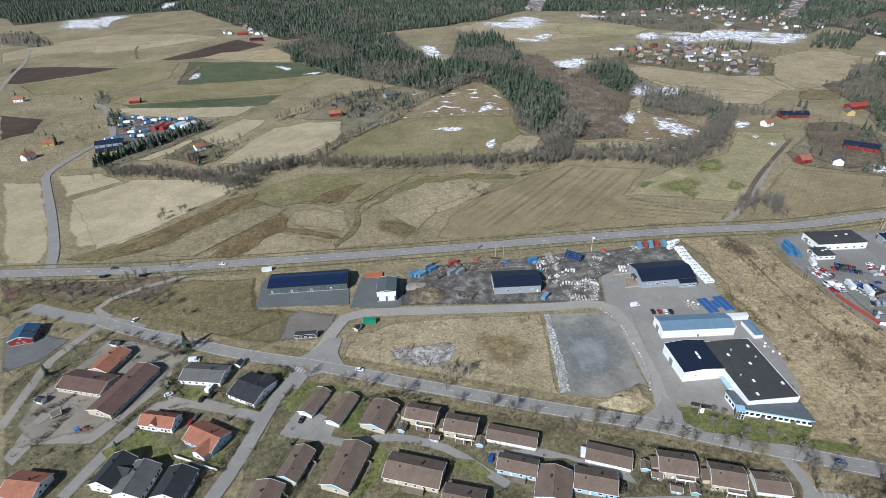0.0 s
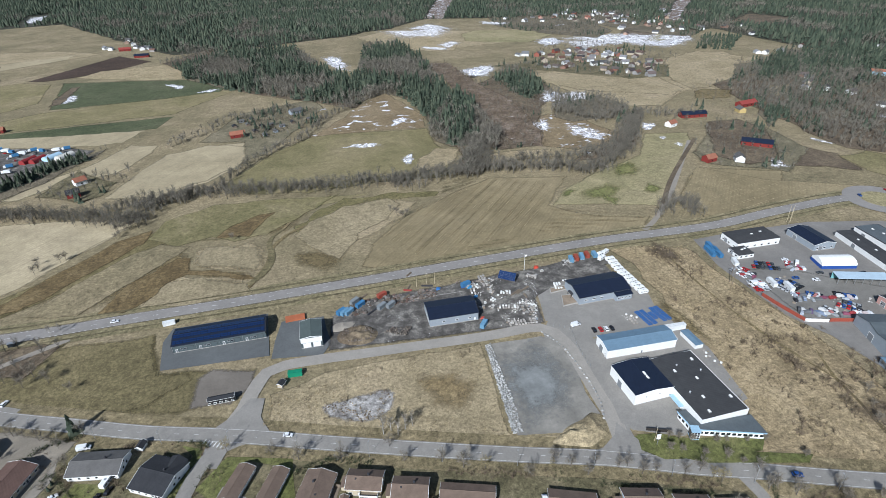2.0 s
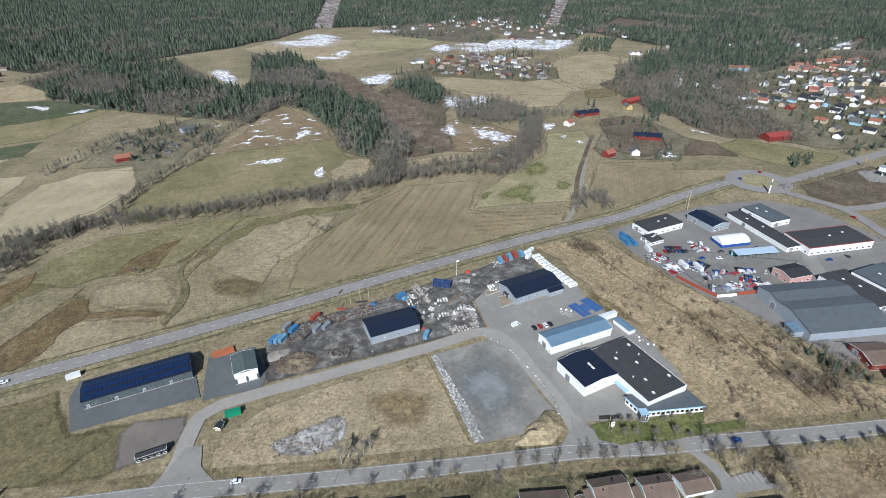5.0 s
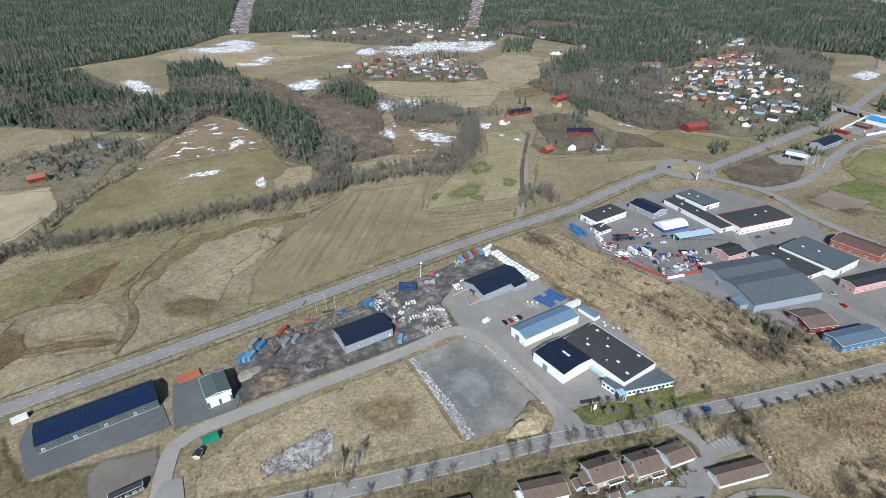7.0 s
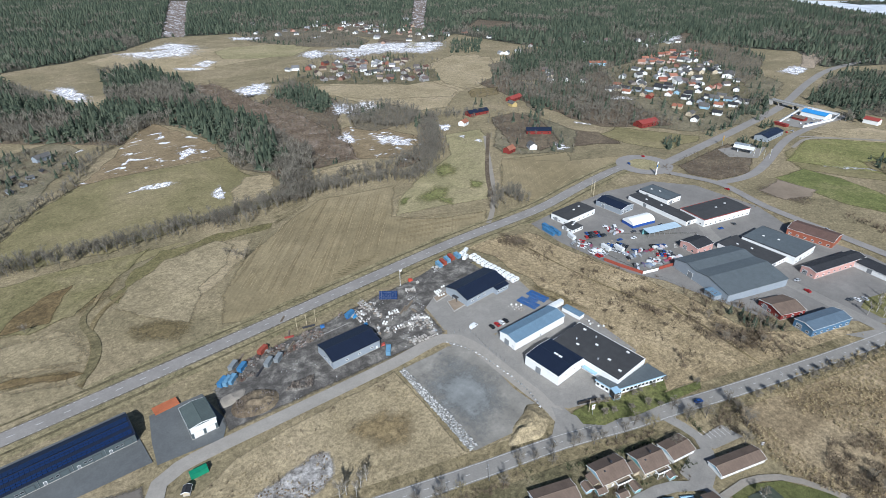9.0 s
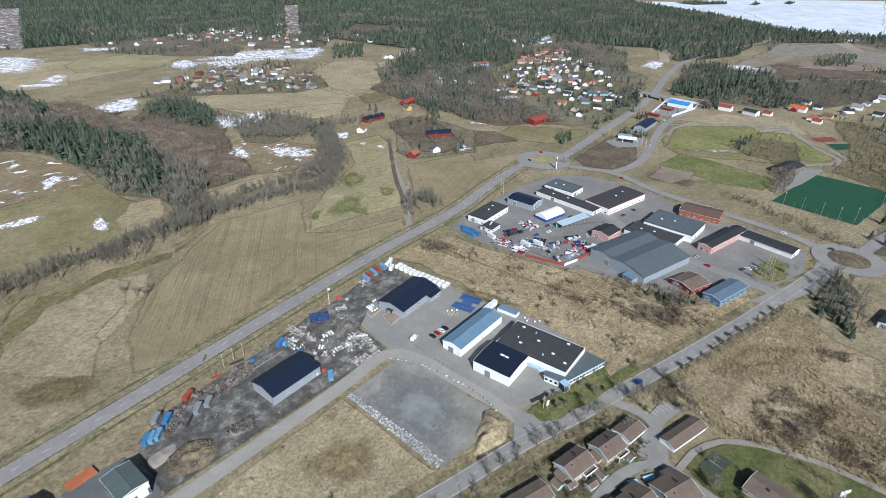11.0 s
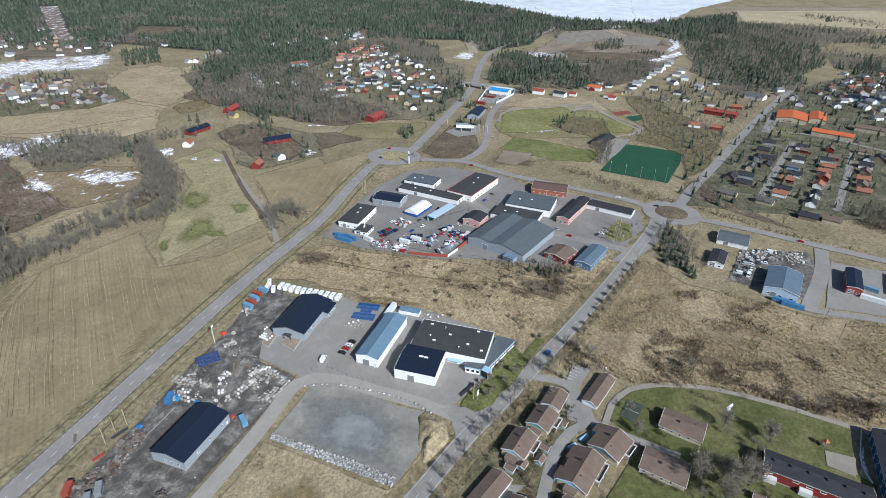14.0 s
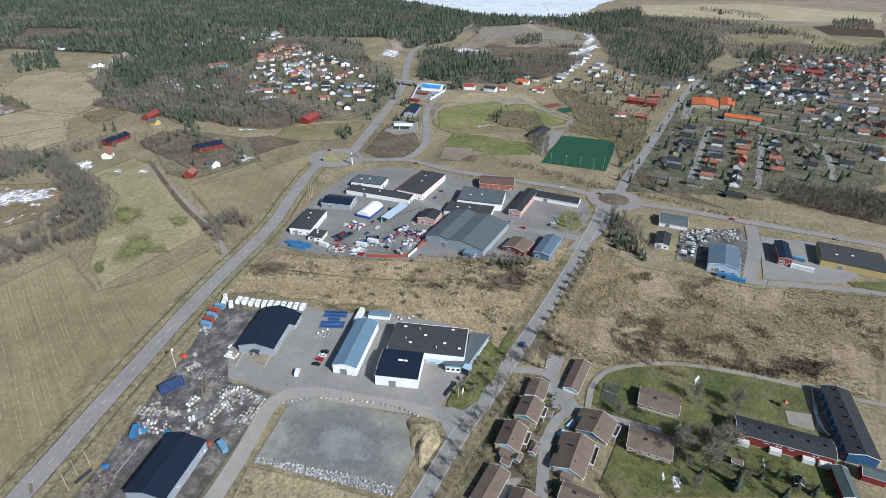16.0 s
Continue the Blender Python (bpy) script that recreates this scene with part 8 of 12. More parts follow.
part("porch", Geo().box(-NL / 2 - 1.8, -2.2, 2.9, -NL / 2 + 0.1, 2.2, 3.2).box(-NL / 2 - 1.7, -2.1, 0, -NL / 2 - 1.45, -1.85, 2.9).box(-NL / 2 - 1.7, 1.85, 0, -NL / 2 - 1.45, 2.1, 2.9), DARK_STEEL, ob)
door(ob, -NL / 2, 0, 0, -90, 2.4, 2.4, DARK_STEEL)
for k in range(4):
    window(ob, 7.6 + k * 2.4, -NW / 2 - 3.0, 1.3, 0, 1.5, 1.0)
for k in range(3):
    window(ob, -12 + k * 5.0, -NW / 2, 2.2, 0, 2.0, 1.0)

# the white hall with a blue-grey roof
ob = gable("warehouse", 144.5, 220.4, -1.6, 38.7, 12.2, 5.4, 1.4, CLAD_WHITE, BLUE_SHEET, "long white hall with a blue-grey sheet roof", "warehouse", over=0.3)
door(ob, -19.4, 0.5, 0, -90, 3.6, 3.8, DOOR_GREY, "gate")
door(ob, -19.4, -4.4, 0, -90, 1.0, 2.1, WHITE)
door(ob, 0.0, -6.1, 0, 0, 1.0, 2.1, DOOR_GREY)

# the white factory: navy wing, black main hall, glazed wedge
ob = gable("factory_wing", 131.3, 193.8, -88.1, 21.1, 20.0, 6.2, 1.0, CLAD_WHITE, NAVY, "white factory wing with a dark navy roof", "factory", over=0.15, trim=WHITE)
door(ob, -2.0, -10.05, 0, 0, 3.4, 4.0, DOOR_GREY, "gate")
skylight(ob, 0.0, 1.2, 7.3, 2.4, 1.2)
skylight(ob, 2.6, 1.2, 7.2, 2.0, 1.2)
for k in (-4, 3):
    window(ob, 10.5, k, 3.4, 90, 0.8, 0.8)
    window(ob, -10.6, k, 3.4, -90, 0.8, 0.8)
FX, FY, FR, FL, FW = 152.8, 183.2, 91.4, 40.4, 23.9
ob = flat("factory", FX, FY, FR, FL, FW, 6.3, CLAD_WHITE, FELT, "white factory with a wide black felt roof", "factory", 0.12, WHITE)
for sx, sy in ((-12, -9), (-9, 3), (2, -2), (9, 5), (14, -8), (-17, 6)):
    skylight(ob, sx, sy, 6.75)
for sx, sy in ((-5, 7), (6, -7), (12, 2)):
    part("roof_fan", Geo().rod((sx, sy, 6.2), (sx, sy, 7.5), 0.35, 0.35, 10).rod((sx, sy, 7.5), (sx, sy, 7.8), 0.55, 0.3, 10), STEEL, ob)
WEDGE = [(136.4, 171.5), (140.3, 171.5), (141.6, 163.0), (165.2, 162.2), (164.8, 151.9), (137.0, 161.5)]
ob = thing("glazed_annex", *WEDGE[0], 0, "low glazed office annex with a grey roof and blue fascia", "annex")
x0, y0 = WEDGE[0]
w = Geo()
n = len(WEDGE)
w.add([(x - x0, y - y0, z) for z in (0, 3.7) for x, y in WEDGE], [tuple(range(n)), tuple(range(2 * n - 1, n - 1, -1))] + [(i, i + n, (i + 1) % n + n, (i + 1) % n) for i in range(n)])
part("wall", w, CLAD_WHITE, ob)
centre = np.mean(WEDGE, 0)
wide = [tuple(centre + (np.array(p) - centre) * 1.03) for p in WEDGE]
w = Geo()
w.add([(x - x0, y - y0, z) for z in (3.75, 4.0) for x, y in wide], [tuple(range(n)), tuple(range(2 * n - 1, n - 1, -1))] + [(i, i + n, (i + 1) % n + n, (i + 1) % n) for i in range(n)])
part("roof", w, GREY_SHEET, ob)
for (xa, ya), (xb, yb) in ((WEDGE[5], WEDGE[4]), (WEDGE[0], WEDGE[5])):
    ln, tn = math.hypot(xb - xa, yb - ya), math.degrees(math.atan2(yb - ya, xb - xa))
    part("fascia", Geo().box(-0.4, -0.55, 3.4, ln + 0.4, -0.4, 4.05), CLAD_BLUE, ob, "light blue sheet fascia", (xa - x0, ya - y0, 0), tn)
    for k in range(int(ln / 2.2)):
        f = (k + 0.5) / int(ln / 2.2)
        window(ob, xa - x0 + f * (xb - xa), ya - y0 + f * (yb - ya), 1.0, tn, 1.8, 1.6)

tower = part("entrance_tower", Geo().box(-1.8, -2.5, 0, 1.8, 1.3, 0.3), CLAD_BLUE, ob, "glazed entrance bay with light blue framing", (0.8, -10.2, 0), -20)
part("tower_roof", Geo().box(-1.9, -2.6, 4.3, 1.9, 1.4, 4.6), CLAD_BLUE, tower)
part("glazing", Geo().box(-1.7, -2.4, 0.3, 1.7, 1.2, 4.3), GLASS, tower)
for sx in (-1.75, -0.6, 0.6, 1.75):
    part("mullion", Geo().box(sx - 0.09, -2.52, 0.3, sx + 0.09, -2.4, 4.3), WHITE, tower)
for sz in (1.6, 3.0):
    part("transom", Geo().box(-1.8, -2.5, sz - 0.07, 1.8, -2.38, sz + 0.07), WHITE, tower)
(ax, ay), (bx, by) = [(141.0, 182.0), (141.0, 174.2)]
part("awning", Geo().box(0, -2.4, 3.2, math.hypot(bx - ax, by - ay), 0.3, 3.4), CLAD_BLUE, ob, "light blue awning over the goods door", (ax - x0, ay - y0, 0), math.degrees(math.atan2(by - ay, bx - ax)))
# brown-roofed terraces


def terrace(x, y, turn, length, width, h=2.9, rise=1.9, wall=BRICK, end=BOARD_BLUE, roof=BROWN_TILE, shed=True, label="pale brick house with a brown tiled roof and blue gables"):
    ob = gable("terraced_house", x, y, turn, length, width, h, rise, wall, roof, label, "house", "brown-roofed terraces", 0.45, WHITE, end)
    chimney(ob, length * 0.1, width * 0.1, h + rise * 0.85)
    part("roof_vent", Geo().box(-0.3, -0.3, -0.3, 0.3, 0.3, 0.45), DARK_STEEL, ob, "", (-length * 0.25, -width * 0.12, h + rise * 0.78))
    k = max(2, int(length / 3.4))
    row_windows(ob, "s", length, width, k, 1.0, 1.4, 1.2, skip=(1,))
    row_windows(ob, "n", length, width, k, 1.0, 1.2, 1.2, skip=(0,))
    door(ob, (1.5 / k - 0.5) * length, -width / 2, 0, 0, 1.0, 2.1, WHITE)
    for e, t in ((-1, -90), (1, 90)):
        window(ob, e * (length / 2 + 0.06), 0.8 * e, h * 0.35, t, 1.4, 1.2)
    part("terrace_deck", Geo().box(-length * 0.1, -width / 2 - 2.6, 0, length * 0.25, -width / 2 - 0.06, 0.2), TIMBER, ob)
    part("screen", Geo().box(length * 0.25, -width / 2 - 2.6, 0, length * 0.25 + 0.12, -width / 2 - 0.1, 1.8), TIMBER, ob)
    if h >= 3.4:
        x0, x1, y0, y1 = -length * 0.08, length * 0.44, -width / 2 - 2.3, -width / 2 - 0.06
        deck = part("balcony", Geo().box(x0, y0, 2.5, x1, y1, 2.68), TIMBER, ob, "timber balcony with white railings")
        for a, b, c, d in ((x0, y0 - 0.04, x1, y0 + 0.04), (x0 - 0.04, y0 + 0.04, x0 + 0.04, y1), (x1 - 0.04, y0 + 0.04, x1 + 0.04, y1)):
            part("railing", Geo().box(a, b, 2.68, c, d, 3.6), WHITE, deck)
        for px in (x0 + 0.1, (x0 + x1) / 2, x1 - 0.1):
            part("post", Geo().box(px - 0.08, y0, 0, px + 0.08, y0 + 0.16, 2.5), WHITE, deck)
        porch = part("porch", Geo().box(-length / 2 - 2.6, -2.4, 0, -length / 2 - 0.08, 2.2, 2.2), wall, ob, "low lean-to porch")
        part("porch_roof", Geo().add([(-length / 2 - 2.9, -2.8, 2.22), (-length / 2 - 0.05, -2.8, 2.9), (-length / 2 - 0.05, 2.6, 2.9), (-length / 2 - 2.9, 2.6, 2.22), (-length / 2 - 2.9, -2.8, 2.4), (-length / 2 - 0.05, -2.8, 3.08), (-length / 2 - 0.05, 2.6, 3.08), (-length / 2 - 2.9, 2.6, 2.4)], [(3, 2, 1, 0), (4, 5, 6, 7), (0, 1, 5, 4), (1, 2, 6, 5), (2, 3, 7, 6), (3, 0, 4, 7)]), roof, porch)
    return ob


def wing(ob, x0, x1, width, h, rise, reach, wall, roof):
    """A deeper bay behind a house, under the same slope carried on downwards."""
    b, s = width / 2, rise / (width / 2)
    bay = part("wing", Geo().box(x0, b + 0.02, 0, x1, b + reach, h - reach * s - 0.05), wall, ob, "projecting bay in blue boards")
    part("wing_roof", Geo().add([(x, y, h - (y - b) * s + k) for k in (0.04, 0.24) for x, y in ((x0 - 0.3, b + 0.47), (x1 + 0.3, b + 0.47), (x1 + 0.3, b + reach + 0.4), (x0 - 0.3, b + reach + 0.4))], [(3, 2, 1, 0), (4, 5, 6, 7), (0, 1, 5, 4), (1, 2, 6, 5), (2, 3, 7, 6), (3, 0, 4, 7)]), roof, bay)


terrace(-22.7, 173.7, 66.7, 15.1, 11.9)
terrace(-3.3, 171.8, -17.7, 13.7, 8.8, 4.2)
terrace(13.5, 163.7, -17.0, 13.7, 9.5, 4.2)
terrace(-7.3, 143.0, -18.6, 22.9, 12.1, 3.2, 2.4)
terrace(-35.2, 147.6, 69.0, 21.8, 12.0, 3.2, 2.2, BRICK, BOARD_TEAL)
terrace(-56.1, 150.4, 69.0, 15.6, 8.9, 3.0, 2.0)
terrace(34.4, 142.0, -19.1, 15.6, 7.9, 3.0, 1.8, BOARD_BLUE)
terrace(63.4, 132.2, -17.4, 15.9, 9.9, 3.0, 2.0, BOARD_BLUE)
terrace(46.8, 132.0, 72.5, 14.2, 13.2, 3.0, 2.0, BRICK)
terrace(114.4, 129.2, -16.6, 12.3, 10.2, 4.0, 2.2, BRICK, BOARD_TEAL)
terrace(97.5, 136.5, -15.3, 13.8, 10.0, 4.0, 2.2)
wing(terrace(110.5, 99.1, -24.4, 14.2, 13.7, 3.6, 2.4, BRICK, BOARD_TEAL), 1.6, 7.0, 13.7, 3.6, 2.4, 2.4, BOARD_BLUE, BROWN_TILE)
house = terrace(92.9, 109.8, -18.4, 19.8, 12.2, 3.4, 2.4)
wing(house, 2.4, 9.6, 12.2, 3.4, 2.4, 1.6, BOARD_BLUE, BROWN_TILE)
wing(house, -9.6, -3.4, 12.2, 3.4, 2.4, 1.6, BOARD_BLUE, BROWN_TILE)
for x, y, turn, size in ((112.6, 110.4, -35, 5.4), (106.4, 114.6, -35, 4.2)):
    ob = thing("tarpaulin", x, y, turn, "crumpled blue tarpaulin over garden things behind a house", "tarpaulin")
    part("sheet", Geo().prism([(-1.3, 0), (1.2, 0), (0.9, 0.7), (0.2, 1.1), (-0.6, 0.8)], -size / 2, size / 2), BOARD_BLUE, ob)
terrace(131.9, 68.2, 75.2, 17.7, 11.9, 2.8, 1.6)
terrace(105.6, 76.8, 76.5, 17.8, 12.6, 2.8, 1.8)
terrace(73.0, 109.2, 70.1, 13.5, 8.0, 3.2, 2.0)
terrace(10.8, 127.8, -17.1, 15.4, 12.0, 3.2, 2.2)
terrace(-66.0, 135.4, 76.7, 13.1, 11.6, 3.2, 2.0)


def carport(x, y, turn, length, width, end=BOARD_BLUE):
    ob = gable("garage_row", x, y, turn, length, width, 2.4, 1.3, CLAD_WHITE, BROWN_TILE, "low garage row with a brown tiled roof", "garage", "garage rows", 0.4, WHITE, end)
    k = int(length / 3)
    for i in range(k):
        door(ob, ((i + 0.5) / k - 0.5) * length, -width / 2, 0, 0, 2.4, 2.0, WHITE, "garage_door")


carport(-53.4, 185.0, 64.5, 15.7, 7.1)
carport(-39.9, 179.2, 64.9, 17.5, 6.8)
carport(34.8, 157.0, -18.5, 21.0, 7.9)
carport(72.5, 143.6, -21.0, 17.8, 8.7)
carport(143.5, 105.7, -19.1, 23.2, 7.3)
carport(130.2, 125.5, -13.3, 12.1, 8.9)

# the red and the blue row
RX, RY, RR, RL, RW = 116.7, 19.1, 78.1, 37.7, 10.8
ob = gable("row_house", RX, RY, RR, RL, RW, 5.2, 1.6, FALU, BLACK_TILE, "two-storey red boarded row with a black roof", "house", "", 0.4)
for i in range(6):
    chimney(ob, (i + 0.5) * RL / 6 - RL / 2, 1.0, 6.6)
for z in (0.9, 3.5):
    row_windows(ob, "n", RL, RW, 8, z, 2.2, 1.0, skip=(0, 2, 6) if z > 2 else (0, 1, 2, 3, 4, 5, 6, 7))
    row_windows(ob, "s", RL, RW, 6, z, 1.6, 1.2)
OFFWHITE = plain("off_white_boards", (0.56, 0.55, 0.52), 0.8, 0.0, 0.15)
for i in (0, 1, 3, 5):
    part("porch", Geo().prism([(0, 0), (2.0, 0), (2.0, 2.2), (0, 2.6)], -2.3, 2.3), OFFWHITE, ob, "white boarded porch of a dwelling", ((i + 0.5) * RL / 6 - RL / 2, RW / 2, 0))
BX, BY, BR, BL, BW = 132.1, -14.2, -9.1, 42.6, 11.5
ob = gable("row_house", BX, BY, BR, BL, BW, 5.4, 1.4, NAVY_BOARD, BLACK_TILE, "two-storey deep blue boarded row with a black roof", "house", "", 0.4)
for i in range(7):
    chimney(ob, (i + 0.5) * BL / 7 - BL / 2, 0.8, 6.5)
for z in (0.9, 3.5):
    row_windows(ob, "n", BL, BW, 8, z, 1.8, 1.2)
    row_windows(ob, "s", BL, BW, 8, z, 1.8, 1.2)
for q in ((97.3, 2.2, -7.1, 15.1, 5.5), (104.4, -11.7, 74.4, 8.3, 5.7)):
    gable("row_house", *q, 4.0, 1.2, FALU, GREEN_SHEET, "red boarded row with a grey-green roof", "house", "", 0.4)

# houses on the west side of the lower street
def villa(x, y, turn, length, width, h=3.0, rise=2.4, wall=WHITE, roof=BLACK_TILE, label="white house with a black tiled roof", name="house", plinth=True):
    ob = gable(name, x, y, turn, length, width, h, rise, wall, roof, label, "house")
    chimney(ob, length * 0.15, width * 0.08, h + rise * 0.9)
    k = max(2, int(length / 3.0))
    row_windows(ob, "s", length, width, k, 1.0, 1.3, 1.2)
    row_windows(ob, "n", length, width, k, 1.0, 1.3, 1.2)
    for e, t in ((-1, -90), (1, 90)):
        window(ob, e * length / 2, -1.5, 1.0, t, 1.2, 1.2)
        window(ob, e * length / 2, 1.5, 1.0, t, 1.2, 1.2)
        window(ob, e * length / 2, 0, h + 0.2, t, 1.1, 1.0)
    door(ob, length * 0.3, -width / 2, 0, 0, 1.0, 2.1, DARK_WOOD)
    return ob


def wing(ob, x, reach, width, h, rise, wall, roof, side=-1):
    """A cross wing on a house, its ridge at right angles to the house's."""
    b, s = width / 2, rise / (width / 2)
    a0, a1 = (-reach, 0.5) if side < 0 else (-0.5, reach)
    w = part("wing", Geo().prism([(x - b, 0), (x + b, 0), (x + b, h), (x, h + rise), (x - b, h)], a0, a1, "y"), wall, ob)
    part("wing_roof", Geo().prism([(x - b - 0.4, h - 0.4 * s + 0.02), (x, h + rise + 0.02), (x + b + 0.4, h - 0.4 * s + 0.02), (x + b + 0.4, h - 0.4 * s + 0.24), (x, h + rise + 0.24), (x - b - 0.4, h - 0.4 * s + 0.24)], a0 - (0.4 if side < 0 else 0), a1 + (0.4 if side > 0 else 0), "y"), roof, w)
    window(ob, x, side * reach, 1.0, 0 if side < 0 else 180, 1.6, 1.3)


villa(-167.8, 207.9, -15.6, 24.9, 12.7, 3.0, 2.0, BRICK, RED_TILE, "low nursery school with a dull red-brown tiled roof", "nursery_school")
villa(-147.1, 201.3, 70.8, 31.6, 13.3, 3.0, 2.0, BRICK, RED_TILE, "long nursery wing with a dull red-brown tiled roof", "nursery_school")
villa(-164.0, 222.9, 73.6, 16.6, 11.2, 3.0, 2.2, BRICK, ORANGE_TILE, "pale brick house with an orange tiled roof")
villa(-223.0, 250.5, -78.3, 12.9, 11.7, 3.4, 2.0, FALU, ribbed("deep_blue_roof", (0.04, 0.085, 0.15), 0.5, 0.55), "red boarded barn with a dark blue sheet roof", "barn")
villa(-110.8, 208.6, -10.2, 20.9, 11.8, 3.0, 2.0, WHITE, GREY_TILE, "white house with a grey tiled roof")
wing(villa(-84.7, 196.1, -28.3, 16.0, 16.0, 3.0, 2.2, WHITE, BLACK_TILE, "white house with a dark blue-black tiled roof"), 3.0, 9.0, 7.0, 3.0, 1.9, WHITE, BLACK_TILE, 1)
wing(villa(-121.7, 179.2, -13.4, 16.1, 8.0, 3.4, 2.4, WHITE, ORANGE_TILE, "white house with an orange-red tiled roof and a dormer"), -1.0, 4.2, 2.8, 4.4, 1.2, WHITE, ORANGE_TILE)
wing(villa(-97.5, 168.1, -28.9, 16.4, 11.3, 3.2, 2.4, CLAD_BLUE, ORANGE_TILE, "pale blue house with an orange-red tiled roof"), 4.0, 9.0, 6.5, 3.2, 1.9, WHITE, ORANGE_TILE)
wing(villa(-130.2, 152.5, 74.7, 14.7, 10.6, 4.0, 3.0, WHITE, BLACK_TILE), 1.0, 7.5, 5.0, 4.0, 2.0, WHITE, BLACK_TILE)
villa(-119.3, 147.9, 81.0, 15.0, 12.0, 3.4, 2.6, WHITE, GREY_TILE, "white house with a grey tiled roof")
villa(-103.1, 145.0, 79.3, 13.3, 12.2, 3.2, 2.6, WHITE, BLACK_TILE)
villa(-163.7, 149.5, -10.7, 14.6, 11.4, 3.0, 2.4, WHITE, ORANGE_TILE, "white house with an orange-red tiled roof")

# the second trading estate
villa_i = [
    (flat, (278.8, 299.0, -0.7, 33.2, 16.5), 5.2, CLAD_WHITE, FELT, "white workshop with a dark felt roof"),
    (gable, (318.2, 288.0, 88.2, 24.6, 16.5), 4.6, CLAD_GREY, NAVY, "blue-grey hall with a dark roof"),
    (flat, (341.3, 259.8, 80.5, 57.7, 11.9), 4.2, CLAD_WHITE, FELT, "long low pale store with a black roof"),
    (flat, (364.2, 275.1, 84.6, 28.2, 18.2), 5.0, CLAD_WHITE, GREY_SHEET, "white block with a grey roof"),
    (flat, (366.7, 228.2, -14.2, 50.2, 23.9), 6.0, CLAD_WHITE, FELT, "pale shop hall with a dark roof and red fascia"),
    (gable, (304.4, 209.9, -10.1, 17.0, 13.9), 5.2, PINK, BLACK_TILE, "pink rendered house with a dark roof"),
    (flat, (347.5, 173.2, 85.7, 36.8, 28.3), 6.2, CLAD_WHITE, GREY_SHEET, "pale hall with a blue-grey roof"),
    (flat, (324.9, 181.0, 82.6, 37.1, 21.2), 3.9, CLAD_WHITE, FELT, "low pale hall front with a dark roof"),
    (flat, (260.7, 285.3, -1.1, 11.6, 10.4), 3.2, CLAD_WHITE, FELT, "low white annex with a dark roof"),
    (gable, (337.9, 19.8, 77.6, 20.7, 19.3), 3.4, CLAD_WHITE, GREY_SHEET, "low white building with a grey sheet roof"),
    (gable, (302.7, 34.3, -14.8, 21.2, 9.9), 3.6, WHITE, BLACK_TILE, "white house among the spruces"),
    (gable, (385.6, 163.0, -88.9, 30.2, 18.9), 5.0, RED_BRICK, RED_TILE, "red brick building with a dull red roof"),
    (gable, (348.0, 138.0, -16.2, 48.8, 9.9), 5.2, PINK, BLACK_TILE, "long pink building with a black roof"),
    (gable, (362.2, 110.8, 76.0, 39.1, 12.7), 3.8, CLAD_WHITE, BLACK_TILE, "low white row with a black roof"),
    (gable, (272.0, 139.7, -23.0, 17.7, 16.2), 3.8, FALU, BROWN_TILE, "red boarded house with a brown roof"),
    (gable, (274.3, 119.1, -18.3, 30.0, 11.4), 4.8, BOARD_DEEP, GREY_BLUE, "blue boarded house with a blue-grey roof"),
    (gable, (279.2, -1.5, -16.4, 31.2, 19.3), 5.4, CLAD_PALE, GREY_BLUE, "pale blue hall with a blue-grey sheet roof"),
    (gable, (297.6, -46.5, -14.0, 28.0, 8.5), 5.0, RED_SHEET, NAVY, "red sheet shed with a dark roof"),
    (flat, (297.3, -91.6, 73.0, 39.9, 29.7), 5.0, YELLOW_BOARD, FELT, "long yellow building with a black roof"),
]
for make, (x, y, turn, length, width), h, wall, roof, label in villa_i:
    if make is flat:
        ob = flat("trade_building", x, y, turn, length, width, h, wall, roof, label, "building", 0.25, RED_SHEET if "red fascia" in label else DARK_STEEL)
        skylight(ob, 0, 0, h + 0.6)
        skylight(ob, length * 0.25, width * 0.1, h + 0.5)
    else:
        ob = gable("trade_building", x, y, turn, length, width, h, width * 0.11, wall, roof, label, "building", "", 0.3)
    row_windows(ob, "s", length, width, max(3, int(length / 5)), 1.2, 1.8, 1.2)
    row_windows(ob, "w", length, width, max(2, int(width / 5)), 1.2, 1.8, 1.2)
    door(ob, -length / 2, width * 0.2, 0, -90, 3.2, 3.4, DOOR_GREY, "gate")
    door(ob, length * 0.2, width / 2, 0, 180, 3.2, 3.4, DOOR_GREY, "gate")
# the great grey hall with three low gables
ob = thing("storage_hall", 285.0, 177.5, -18.1, "large grey sheet-clad storage hall with a folded roof", "warehouse")
prof = [(-22.5, 0), (22.5, 0), (22.5, 6.0), (12, 8.6), (4, 7.2), (-6, 8.8), (-22.5, 5.6)]
part("wall", Geo().prism(prof, -24.5, 24.5), CLAD_GREY, ob)
part("roof", Geo().prism([(-23, 5.5), (-6, 8.85), (4, 7.25), (12, 8.65), (23, 5.9), (23, 6.15), (12, 8.9), (4, 7.5), (-6, 9.1), (-23, 5.75)], -24.8, 24.8), GREY_SHEET, ob)
door(ob, -24.5, 8, 0, -90, 4, 4.2, DOOR_GREY, "gate")
part("lean_to", Geo().box(-30, -18, 0, -24.4, -10, 3.4), CLAD_GREY, ob)
part("lean_to_roof", Geo().prism([(-18.3, 3.4), (-9.7, 3.4), (-9.7, 3.8), (-18.3, 3.6)], -30.3, -24.4), BLUE_SHEET, ob)
